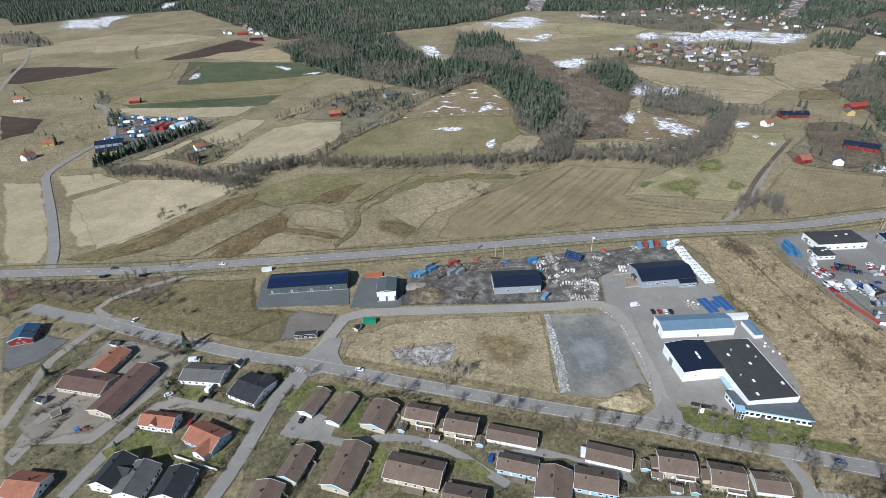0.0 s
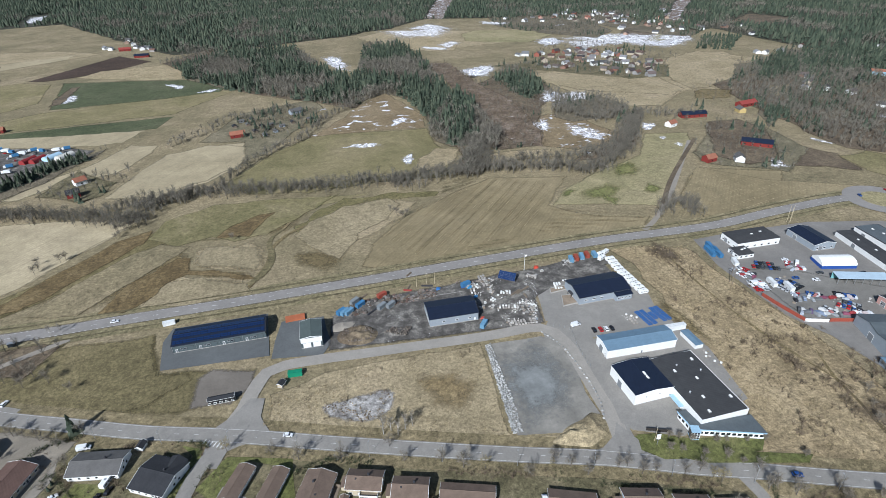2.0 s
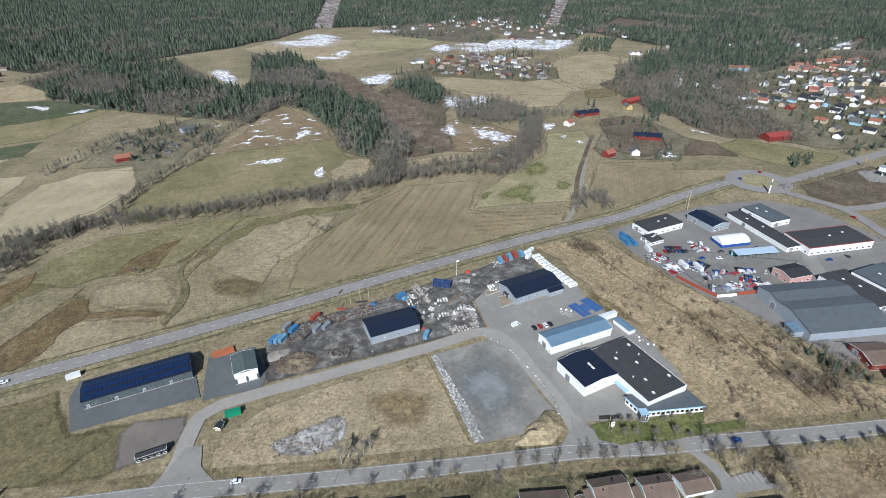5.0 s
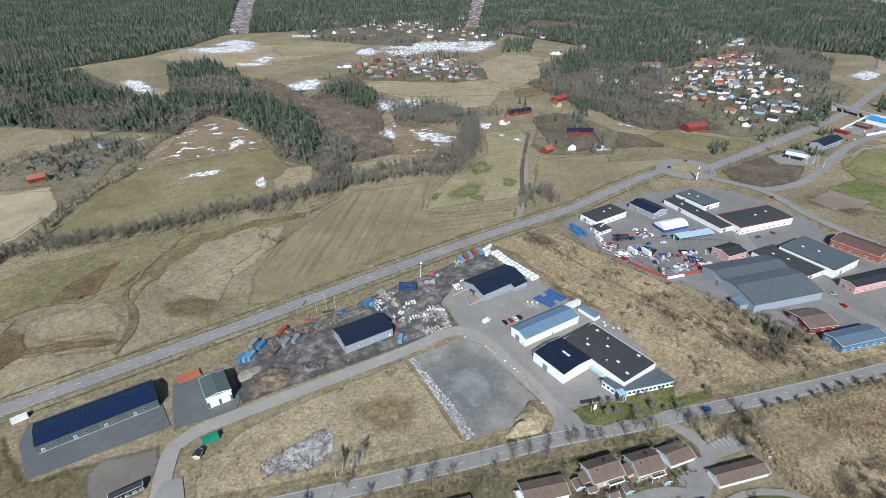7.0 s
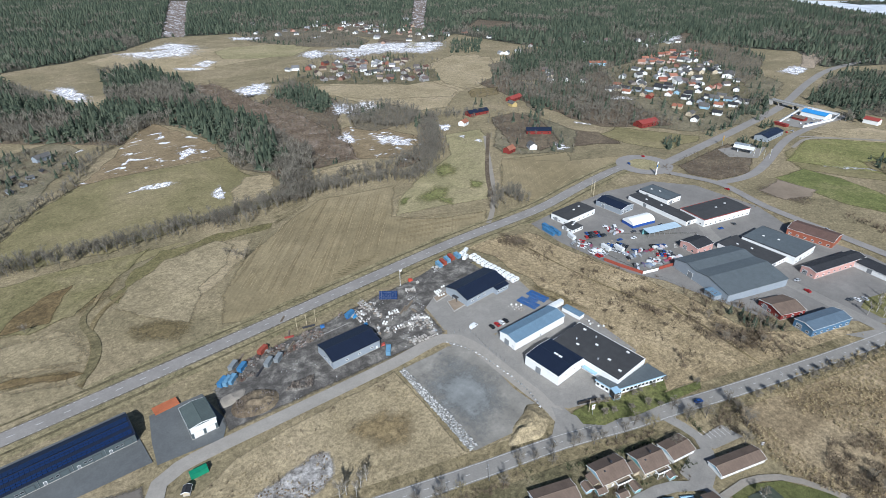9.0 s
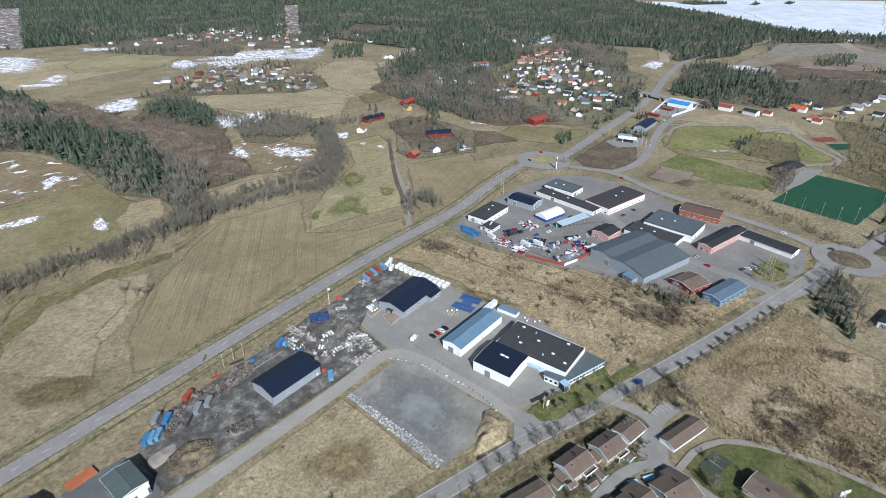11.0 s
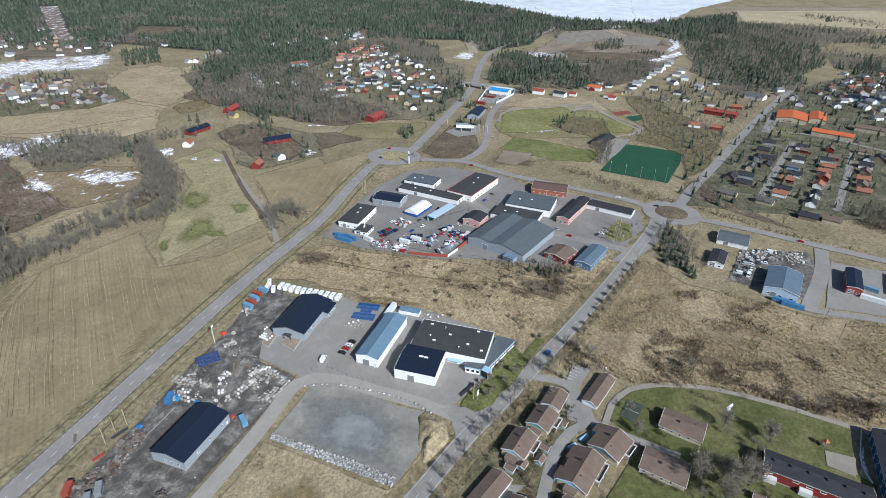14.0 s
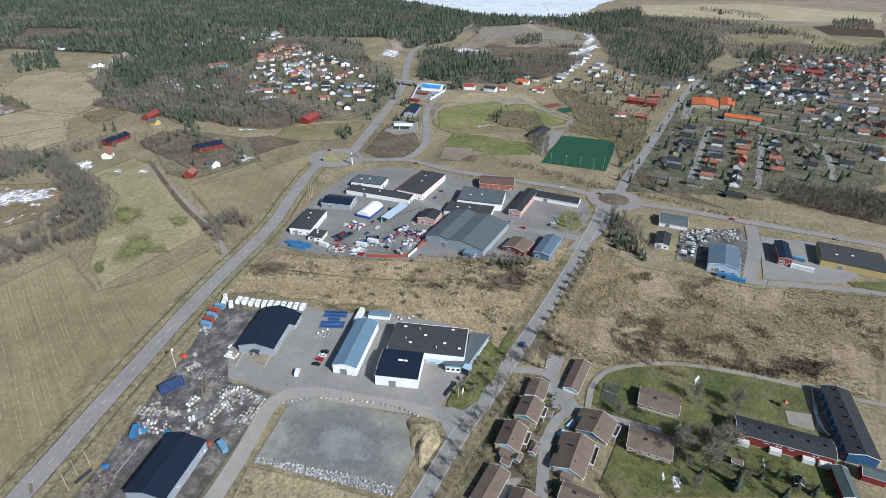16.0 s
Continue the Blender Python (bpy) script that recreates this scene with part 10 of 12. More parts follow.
# stone on pallets in the yard, in lanes
LANES = (
    ([(86.2, 255.5), (102.7, 254.4)], ("stone", "low", "stone"), 3, 1.75),
    ([(86.0, 271.9), (98.2, 269.1)], ("stone", "bag", "low"), 2, 1.75),
    ([(98.7, 273.2), (105.8, 270.3), (106.9, 266.0)], ("stone", "bag"), 2, 1.75),
    ([(91.4, 285.8), (98.9, 283.6)], ("bag", "bag", "stone"), 2, 1.75),
    ([(84.2, 280.9), (85.7, 278.5)], ("bag",), 2, 1.75),
    ([(84.8, 307.8), (85.2, 295.6)], ("low", "grey", "stone"), 2, 2.2),
    ([(87.4, 307.9), (87.5, 298.1)], ("low", "grey"), 1, 2.4),
    ([(79.4, 298.2), (81.3, 292.4)], ("bag", "stone"), 2, 1.75),
    ([(114.2, 300.1), (119.2, 295.7)], ("stone", "low"), 2, 1.75),
    ([(128.8, 286.5), (127.7, 279.7)], ("bag",), 3, 1.4),
    ([(76.4, 294.8), (75.5, 287.9)], ("stone", "bag", "low"), 2, 2.2),
)
for line, kinds, lanes, gap in LANES:
    for x, y, turn in along(line, gap):
        for k in range(lanes):
            a, off = radians(turn + 90), (k - (lanes - 1) / 2) * 1.75
            if rnd.random() < 0.86:
                pallet_load(x + off * math.cos(a) + rnd.uniform(-0.2, 0.2), y + off * math.sin(a) + rnd.uniform(-0.2, 0.2), turn + rnd.choice((0, 4, 90, -5)), rnd.choice(kinds))
for outline, gap, kinds in (([(128.1, 286.8), (136.2, 288.0), (131.6, 280.2), (124.7, 280.7)], 1.8, ("bag", "bag", "stone")),
                            ([(151.9, 247.5), (159.3, 243.6), (158.1, 233.4), (151.6, 236.0)], 2.0, ("bag", "stone")),
                            ([(172.0, 209.3), (180.6, 208.0), (178.5, 189.1), (173.6, 186.5)], 2.1, ("bag", "bag", "low", "grey"))):
    for i, (x, y) in enumerate(scatter(outline, gap, 60 + int(gap * 10), 0.1)):
        if noise.noise((x * 0.14, y * 0.14, 5)) > -0.05 and rnd.random() < 0.45:
            pallet_load(x, y, rnd.choice((0, 3, 90, -4)), rnd.choice(kinds))

# containers and huts
for (x, y), word, turn in zip([(72.5, 257.7), (73.5, 299.2), (153.3, 309.7), (157.5, 310.4), (161.8, 311.3), (149.2, 309.1), (167.1, 310.7)], ("light blue", "blue", "red", "light blue", "red", "light blue", "light blue"), (52, 20, 80, 78, 82, 80, 84)):
    container(x, y, turn, word)
for (x, y), word, turn in zip([(-2.2, 289.8), (-4.3, 290.9), (0.1, 289.6), (7.2, 295.1), (4.2, 299.2), (21.0, 301.4), (24.8, 290.0), (19.4, 290.1)], ("light blue", "blue", "light blue", "blue", "grey", "red", "grey", "grey"), (40, 38, 42, 40, 40, 30, 40, 40)):
    container(x, y, turn, word)
container(171.9, 227.5, -2, "white", 13.0, 2.6, 2.9)
flat("storage_shed", 174.6, 216.0, 92, 12.5, 4.6, 2.9, CLAD_WHITE, BLUE_SHEET, "low white store with a blue-grey roof", "shed", 0.1, BLUE_SHEET, 0.3)
container(-30.8, 245.0, -3, "green", 7.0, 2.6, 2.6)
container(-30.7, 292.9, 3, "orange", 11.0, 5.0, 1.2)
container(-101.6, 306.7, 8, "white", 6.5, 2.4, 2.2)
for (x, y), turn in zip([(247.2, 297.6), (246.9, 290.6), (243.1, 293.3)], (78, 78, 80)):
    container(x, y, turn, "blue", 12.2)
for (x, y), turn in zip([(249.6, 276.9), (254.8, 250.5), (261.2, 244.0)], (70, 80, 80)):
    container(x, y, turn, "white", 8.0)
for (x, y), turn in zip([(257.1, -3.2), (259.8, 1.4)], (74, 74)):
    container(x, y, turn, "blue", 12.2)
container(280.5, -53.4, 70, "white", 14.0)
container(293.4, -56.2, 60, "light blue", 8.0)
ob = gable("site_hut", -65.0, 235.6, 1.0, 12.0, 2.8, 2.6, 0.5, DARK_WOOD, BLACK_TILE, "long black site hut with white windows", "hut", "", 0.15)
row_windows(ob, "s", 13, 4.4, 5, 1.0, 1.4, 1.0)
ob = gable("garden_shed", -37.4, 239.0, 60, 3.2, 2.6, 2.1, 0.7, BRICK, BLACK_TILE, "small pale shed with a dark roof", "shed", "")


def sheds(spots, wall, roof, label):
    for x, y in spots:
        ob = gable("garden_shed", x, y, rnd.choice((-18, 72)), 3.6, 2.8, 2.1, 0.8, wall, roof, label, "shed", "garden sheds")
        door(ob, 0.6, -1.4, 0, 0, 0.9, 1.9, WHITE)


sheds([(-12.5, 166.3), (1.7, 159.7), (20.9, 155.6), (85.5, 137.9), (93.5, 126.9)], BOARD_BLUE, BROWN_TILE, "small blue garden shed")
sheds([(100.4, 125.8), (88.5, 133.5), (102.5, 41.7), (116.4, 120.2)], BOARD_TEAL, BROWN_TILE, "small teal garden shed")
sheds([(-185.6, 198.6), (-168.9, 238.6), (-111.1, 208.8), (-96.0, 215.5)], WHITE, BLACK_TILE, "small white garden shed with a dark roof")
sheds([(96.4, 19.4)], FALU, BLACK_TILE, "small red garden shed")

# blue steel racks
BLUE_STEEL = plain("blue_painted_steel", (0.04, 0.115, 0.3), 0.5, 0.0)
rack = thing("steel_rack", *[(167.8, 240.9)][0], 97, "stack of bright blue steel frames", "steel rack", "blue steel frames", "")
teeth = [(-3.0, -1.3), (3.0, -1.3)]
for k in range(6):
    x = 3.0 - k * 1.17
    teeth += [(x, 1.3), (x - 0.16, 1.3)] + ([(x - 0.16, -1.1), (x - 1.17, -1.1)] if k < 5 else [])
n = len(teeth)
comb = Geo().add([(x, y, z) for z in (0, 0.16) for x, y in teeth], [tuple(range(n))[::-1], tuple(range(n, 2 * n))] + [(i, (i + 1) % n, (i + 1) % n + n, i + n) for i in range(n)]).mesh("steel_frame", BLUE_STEEL)
for k in range(4):
    part("steel_frame", comb, BLUE_STEEL, rack, "", (0.25 * (k % 2), 0.0, 0.16 * k), 180 * (k % 2))
(rx, ry), ra = [(167.8, 240.9)][0], radians(97)
for x, y in [(rx + i * 6.8 * math.cos(ra) - j * 3.3 * math.sin(ra), ry + i * 6.8 * math.sin(ra) + j * 3.3 * math.cos(ra)) for i in (-0.5, 0.5) for j in (-2, -1, 1, 2)]:
    copy_thing(rack, pose(x, y, ground_at(x, y), 0, 0, 97 + rnd.uniform(-2, 2)))

# the turning solar array in the stone yard
ob = thing("solar_tracker", *[(100.3, 298.0)][0], 322, "tilted solar array on a steel post", "solar array", "", "")
part("post", Geo().rod((0, 0, 0), (0, 0, 3.2), 0.2), STEEL, ob)
tilt = part("array_frame", Geo().box(-5.55, -2.66, -0.12, 5.55, 2.66, -0.06), plain("matt_grey_frame", (0.2, 0.21, 0.22), 0.9), ob, "", (0, 0, 3.4))
tilt.rotation_euler = (radians(48), 0, 0)
for i in range(8):
    for j in range(5):
        part("solar_panel", shared("tracker_cell", lambda: Geo().box(-0.665, -0.51, 0, 0.665, 0.51, 0.05).mesh("solar_panel", PANEL)), PANEL, tilt, "", ((i - 3.5) * 1.38, (j - 2) * 1.06, -0.05))

# the planted beds before the office hall
for q in ([(122.4, 281.6), (135.8, 282.3), (135.1, 278.7), (121.1, 276.9)], [(126.2, 272.8), (145.3, 269.8), (143.9, 264.6), (122.8, 262.6)]):
    x0, y0 = q[0]
    bed = thing("planting_bed", x0, y0, 0, "raised bed of brown soil with a concrete edge", "planting bed")
    n = len(q)
    local = [(x - x0, y - y0) for x, y in q]
    if sum(a[0] * b[1] - b[0] * a[1] for a, b in zip(local, local[1:] + local[:1])) < 0:
        local = local[::-1]
    part("soil", Geo().add([(x, y, z) for z in (0, 0.45) for x, y in local], [tuple(range(n, 2 * n))] + [(i, (i + 1) % n, (i + 1) % n + n, i + n) for i in range(n)]), EARTH, bed)
    for a, b in zip(local, local[1:] + local[:1]):
        ln = math.hypot(b[0] - a[0], b[1] - a[1])
        part("edge_block", Geo().box(0, -0.2, 0, ln, 0.2, 0.65), CONCRETE, bed, "", (*a, 0), math.degrees(math.atan2(b[1] - a[1], b[0] - a[0])))

# the power line over the rough ground
POLES = [(239.8, 352.7), (231.7, 257.6), (240.2, 140.3)]
previous = None
for x, y in POLES:
    line_pole = thing("power_pole", x, y, -14, "wooden twin-leg pole of a power line", "power pole", "poles of the power line")
    for s in (-1.6, 1.6):
        part("leg", Geo().rod((s * 0.0, s, 0), (0, s, 12.5), 0.16, 0.11), TIMBER, line_pole)
    part("cross_arm", Geo().box(-0.12, -3.4, 11.4, 0.12, 3.4, 11.65), TIMBER, line_pole)
    for s in (-3.0, 0, 3.0):
        part("insulator", Geo().rod((0, s, 10.7), (0, s, 11.4), 0.09, 0.09), DARK_STEEL, line_pole)
    if previous:
        for s in (-3.0, 0, 3.0):
            c = thing("power_cable", *previous, 0, "thin sagging power cable", "cable", "power cables", z=10.7)
            dx, dy = x - previous[0], y - previous[1]
            g = Geo()
            pts = [(dx * f - s * dy / math.hypot(dx, dy), dy * f + s * dx / math.hypot(dx, dy), -2.2 * 4 * f * (1 - f)) for f in np.linspace(0, 1, 13)]
            for a, b in zip(pts, pts[1:]):
                g.rod(a, b, 0.022, 0.022, 3)
            part("wire", g, DARK_STEEL, c)
    previous = (x, y)

# cars
CARS = ("white", "black", "red", "silver", "blue", "dark grey")
for (x, y), word, turn in zip([(129.6, 237.5), (133.3, 237.1), (136.5, 236.8), (139.6, 236.5), (-133.2, 317.2), (-167.4, 260.3), (-33.9, 205.9), (164.7, 133.4), (-58.0, 175.8), (74.4, 130.5), (24.7, 148.1), (63.0, 147.6), (-206.1, 320.2), (-125.3, 197.7), (-120.8, 221.3), (-107.7, 206.8)], ("black", "red", "white", "black", "white", "white", "white", "blue", "black", "black", "blue", "white", "dark grey", "white", "white", "black"),
                              (85, 85, 85, 85, 5, 70, -18, -20, 70, 75, 75, 75, 3, 30, 0, 70)):
    (van if word == "white" and turn in (75, 0) else car)(x, y, turn, word)
for (x, y), word, turn in zip([(-108.0, 193.0), (-104.2, 195.3), (-108.5, 178.8), (-107.0, 181.9), (24.1, 147.4)], ("black", "black", "red", "dark grey", "blue"), (70, 70, 72, 72, 72)):
    car(x, y, turn, word)
caravan(-105.9, 199.7, 70)
for x, y in [(-208.8, 310.1), (-182.8, 308.6)]:
    ob = thing("bus_shelter", x, y, 4, "small grey bus shelter beside the main road", "bus shelter", "bus shelters")
    part("roof", Geo().box(-2.2, -0.9, 2.3, 2.2, 0.9, 2.45), STEEL, ob)
    part("back_panel", Geo().box(-2.0, -0.8, 0.0, 2.0, -0.74, 2.2), GLASS, ob)
    for s in (-1, 1):
        part("side_panel", Geo().box(s * 2.0 - 0.03, -0.74, 0.0, s * 2.0 + 0.03, 0.6, 2.2), GLASS, ob)
    part("bench", Geo().box(-1.5, -0.7, 0.4, 1.5, -0.3, 0.48), TIMBER, ob)
van(121.9, 244.4, 10)
SALES_ROWS = (
    ([(242.8, 271.5), (245.3, 258.6)], ("white", "white", "white", "silver"), 2.7),
    ([(249.1, 270.2), (251.8, 264.9)], ("white", "red", "white"), 2.7),
    ([(244.0, 256.8), (242.5, 245.5)], ("white", "silver", "dark grey", "red"), 2.7),
    ([(257.0, 270.6), (271.6, 263.0)], ("red", "dark grey", "black", "blue"), 2.7),
    ([(260.0, 253.7), (264.1, 240.5)], ("black", "blue", "dark grey", "black", "blue"), 2.7),
    ([(255.0, 251.7), (258.9, 239.1)], ("blue", "silver", "black", "dark grey"), 2.7),
    ([(257.6, 238.5), (261.7, 234.8)], ("white", "red", "white"), 2.7),
    ([(266.0, 237.0), (273.1, 231.1)], ("silver", "blue", "black"), 2.7),
    ([(280.9, 232.1), (291.8, 225.2)], ("black", "dark grey", "blue"), 2.7),
    ([(272.5, 224.7), (281.4, 213.9)], ("blue", "black", "red", "dark grey"), 2.7),
    ([(264.7, 222.7), (267.3, 215.7)], ("white", "silver", "white"), 2.7),
    ([(280.9, 269.8), (288.1, 263.0)], ("white", "white", "silver"), 3.2),
    ([(278.6, 216.9), (282.5, 213.1)], ("white", "silver"), 2.7),
)
for line, words, gap in SALES_ROWS:
    for x, y, turn in along(line, gap * 0.9):
        for lane in (0, 1) if gap < 3 and len(words) != 3 else (0,):
            if rnd.random() < (0.95 if lane == 0 else 0.7):
                word, a = rnd.choice(words), radians(turn + 90)
                (van if word == "white" and rnd.random() < 0.25 else yard_car)(x + 4.9 * lane * math.cos(a), y + 4.9 * lane * math.sin(a), turn + 90 + rnd.choice((0, 180)) + rnd.uniform(-6, 6), word)
for x, y in [(283.3, 271.5), (279.8, 264.6), (283.8, 259.1), (292.0, 252.5), (317.4, 245.3), (350.2, 238.3), (346.9, 212.9), (362.2, 210.5), (342.4, 246.5), (386, 238), (348.4, 159.9), (313.3, 146.4), (317.7, 114.3), (322.3, 111.6), (314.2, 117.0), (306.4, 165.8), (273.1, 251.6), (283.4, 246.6), (305.2, 137.3)]:
    car(x, y, rnd.choice((70, 160, -20)), rnd.choice(CARS))
for x, y in scatter([(295.4, 26.6), (328.3, 7.1), (329.4, -7.8), (299.0, 8.0), (278.1, 22.5)], 5.0, 72, 0.3):
    if rnd.random() < 0.75:
        (van if rnd.random() < 0.25 else yard_car)(x, y, rnd.choice((75, 165)), rnd.choice(("white", "white", "silver", "dark grey")))
for i, (x, y) in enumerate(scatter([(331.0, -6.1), (334.9, -26.0), (318.4, -23.2), (314.8, -4.8)], 3.2, 73, 0.3)):
    if i % 4 != 3:
        pallet_load(x, y, rnd.uniform(0, 90), rnd.choice(("bag", "stone", "low", "grey")))
for x, y in scatter([(-337, 635), (-355, 682), (-298, 673), (-258, 653), (-268, 624)], 10.5, 74, 0.35):
    (van if rnd.random() < 0.2 else yard_car)(x, y, rnd.uniform(0, 180), rnd.choice(CARS))
for x, y in [(392.0, 104.4), (384.5, 72.8), (406.2, 161.3), (353.7, -29.4), (333.3, -98.8), (443, 341), (414, 338), (790, -92), (736, -72), (426, 246)]:
    car(x, y, rnd.choice((75, 250)), rnd.choice(CARS))


# lamps, poles and signs
def street_lamp(x, y, turn):
    if "street_lamp" not in protos:
        ob = thing("street_lamp", x, y, turn, "slim grey street lamp with a steel head", "street lamp", "lamps along the lower street")
        part("pole", Geo().rod((0, 0, 0), (0, 0, 8.0), 0.1, 0.06), STEEL, ob)
        part("arm", Geo().rod((0, 0, 7.9), (1.2, 0, 8.1), 0.05, 0.04), STEEL, ob)
        part("lamp_head", Geo().prism([(-0.2, 8.02), (0.2, 8.02), (0.14, 8.2), (-0.14, 8.2)], 0.9, 1.6), STEEL, ob)
        protos["street_lamp"] = ob
        return ob
    return copy_thing(protos["street_lamp"], pose(x, y, ground_at(x, y), 0, 0, turn))


for x, y, turn in along(LOWER, 31.0):
    a = radians(turn - 90)
    street_lamp(x + 5.6 * math.cos(a), y + 5.6 * math.sin(a), turn + 90)


def flagpole(x, y, tall=9.0, label="tall bare wooden pole", flag=False):
    ob = thing("pole", x, y, 0, label, "pole")
    part("mast", Geo().rod((0, 0, 0), (0, 0, tall), 0.14, 0.08, 7), WHITE if flag else plain("weathered_pole", (0.5, 0.42, 0.28), 0.9) if "weathered_pole" not in bpy.data.materials else bpy.data.materials["weathered_pole"], ob)
    part("cap", Geo().rod((0, 0, tall), (0, 0, tall + 0.15), 0.12, 0.02, 6), WHITE, ob)
    if flag:
        part("pennant", Geo().box(0.08, -0.02, tall - 1.6, 1.5, 0.02, tall - 0.3), WHITE, ob)
    return ob


for x, y in [(43.7, 306.7), (50.3, 308.2), (55.3, 306.6)]:
    flagpole(x, y)
flagpole(*[(114.9, 306.0)][0], 12.0, "white flagpole with a limp white flag", True)
for x, y in [(326, 317), (328, 316), (324, 313)]:
    flagpole(x, y, 14.0, "white flagpole of the trading estate")
for x, y in [(332.0, 104.6), (331.3, 102.9), (330.6, 101.1)]:
    flagpole(x, y, 11.0, "white flagpole in front of the shops")
for x, y in [(242.1, -15.7), (228.7, -20.4), (254.9, 150.3)]:
    ob = thing("power_pole", x, y, -20, "dark timber H-frame power pole", "power pole", "power poles")
    for s in (-1, 1):
        part("post", Geo().rod((s * 1.6, 0, 0), (s * 1.6, 0, 11), 0.11, 0.08), TIMBER, ob)
    part("crossarm", Geo().box(-3.0, -0.1, 10.2, 3.0, 0.1, 10.45), DARK_WOOD, ob)
    for s in (-2.6, 0, 2.6):
        part("insulator", Geo().rod((s, 0, 9.4), (s, 0, 10.2), 0.08, 0.08), STEEL, ob)
ob = thing("pylon_sign", *[(410, 306)][0], 30, "tall white and blue advertising pillar", "sign")
part("pillar", Geo().box(-1.2, -0.4, 0, 1.2, 0.4, 12), WHITE, ob)
part("sign_band", Geo().box(-1.25, -0.45, 7.5, 1.25, 0.45, 10), BLUE_STEEL, ob)
ob = thing("entrance_sign", *[(119.5, 160.7)][0], -15, "slim white sign panel on a post at the factory", "sign")
part("post", Geo().rod((0, 0, 0), (0, 0, 6.0), 0.12, 0.1), STEEL, ob)
part("board", Geo().box(-0.8, -0.12, 3.4, 0.8, 0.12, 6.2), WHITE, ob)
part("logo", Geo().box(-0.5, -0.15, 5.2, 0.5, -0.12, 5.6), RED_SHEET, ob)
for x, y in [(129.8, 160.8), (134.3, 158.4), (143.9, 155.2), (148.2, 154.3), (156.3, 152.3), (164.2, 150.9), (126.1, 162.6)]:
    tree(x, y, "young", rnd.uniform(0.55, 0.8), rnd.uniform(0, 360))

# heaps, banks and rocks
def heap(name, outline, height, material, label, seed=0, category="earth bank"):
    """An uneven mound over an outline."""
    p = smooth(outline, 2.0, True)
    c = p.mean(0)
    g = Geo()
    rings = 6
    n = len(p)
    for k in range(rings):
        f = 1 - k / rings
        for x, y in c + (p - c) * f:
            z = height * (1 - f ** 2.2) * (0.75 + 0.6 * noise.noise((x * 0.25, y * 0.25, seed)))
            g.v.append((x, y, 0.3 + max(0.0, z) if k else 0.2))
    g.v.append((*c, 0.3 + height * 0.85))
    for k in range(rings - 1):
        g.f += [(k * n + i, k * n + (i + 1) % n, (k + 1) * n + (i + 1) % n, (k + 1) * n + i) for i in range(n)]
    g.f += [((rings - 1) * n + i, (rings - 1) * n + (i + 1) % n, rings * n) for i in range(n)]
    return tagged(new(name, g.mesh(name, material)), label, category)


heap("earth_bank", [(101.5, 184.5), (104.8, 179.4), (102.6, 172.4), (93.2, 167.0), (86.8, 168.4), (77.3, 172.7), (82.4, 176.1), (92.4, 180.0)], 3.0, TAN, "bank of earth overgrown with tan grass", 1)
heap("earth_bank", [(83.5, 177.3), (94.5, 181.7), (104.6, 183.0), (104.7, 176.4), (97.8, 169.4), (87.7, 170.3)], 2.2, TAN, "bank of earth overgrown with tan grass", 2)
heap("earth_mound", [(-8.1, 265.1), (-6.2, 273.8), (6.1, 276.8), (14.3, 268.6), (10.3, 260.3), (0.2, 259.6)], 3.2, SCRUB, "heap of brown soil", 3, "soil heap")
heap("gravel_mound", [(-10.4, 274.2), (-8.9, 281.5), (2.7, 280.9), (-1.0, 275.0)], 1.8, GRAVEL, "heap of pale sandy gravel", 4, "gravel heap")
for k, spot in enumerate(([(-7.0, 266.1), (-4.5, 273.6), (6.0, 275.5), (12.9, 268.7), (9.1, 262.1), (0.3, 261.3)], [(17.5, 265.3), (23.0, 268.9), (33.1, 266.6), (28.9, 260.0)])):
    many("heap_clods", ([(0.6, 0, -0.3), (-0.3, 0.5, -0.3), (-0.3, -0.5, -0.3), (0, 0, 0.5)], [(0, 1, 3), (1, 2, 3), (2, 0, 3)]), scatter(spot, 0.9, 140 + k), leafage("dark_clods", (0.07, 0.06, 0.05), (0.12, 0.1, 0.085), (0.18, 0.155, 0.13)), "clods and stones on the heap", "clods", 140 + k, 0.5, 1.5, 1.6)
heap("rubble_mound", [(17.5, 265.3), (23.0, 268.9), (33.1, 266.6), (28.9, 260.0)], 1.5, YARD, "heap of dark rubble", 5, "stone heap")
ROCK = leafage("grey_rock", (0.17, 0.17, 0.165), (0.26, 0.26, 0.25), (0.38, 0.375, 0.36), (0.5, 0.49, 0.47))
rr = random.Random(5)
pebble = ([(rr.uniform(0.6, 1) * v[0] * 0.5, rr.uniform(0.6, 1) * v[1] * 0.5, 0.2 + rr.uniform(0.6, 1) * v[2] * 0.45) for v in ((1, 0, 0), (0, 1, 0), (-1, 0, 0), (0, -1, 0), (0, 0, 1), (0.2, 0.2, -0.5))], [(0, 1, 4), (1, 2, 4), (2, 3, 4), (3, 0, 4), (1, 0, 5), (2, 1, 5), (3, 2, 5), (0, 3, 5)])
many("rock_bank", pebble, scatter([(68.0, 240.7), (71.4, 242.4), (70.2, 220.6), (69.1, 198.9), (67.2, 181.7), (62.3, 181.4), (64.4, 203.5), (66.8, 225.7)], 0.75, 81), ROCK, "bank of broken pale grey rock", "rocks", 81, 0.7, 1.7, 0.35)
p = smooth([(101.5, 243.6), (107.4, 229.2), (109.0, 207.5), (108.4, 190.9), (104.8, 179.4)], 2.2)
many("edge_boulders", pebble, p, ROCK, "boulders set along the edge of the lot", "rocks", 82, 1.2, 2.2, 0.3)
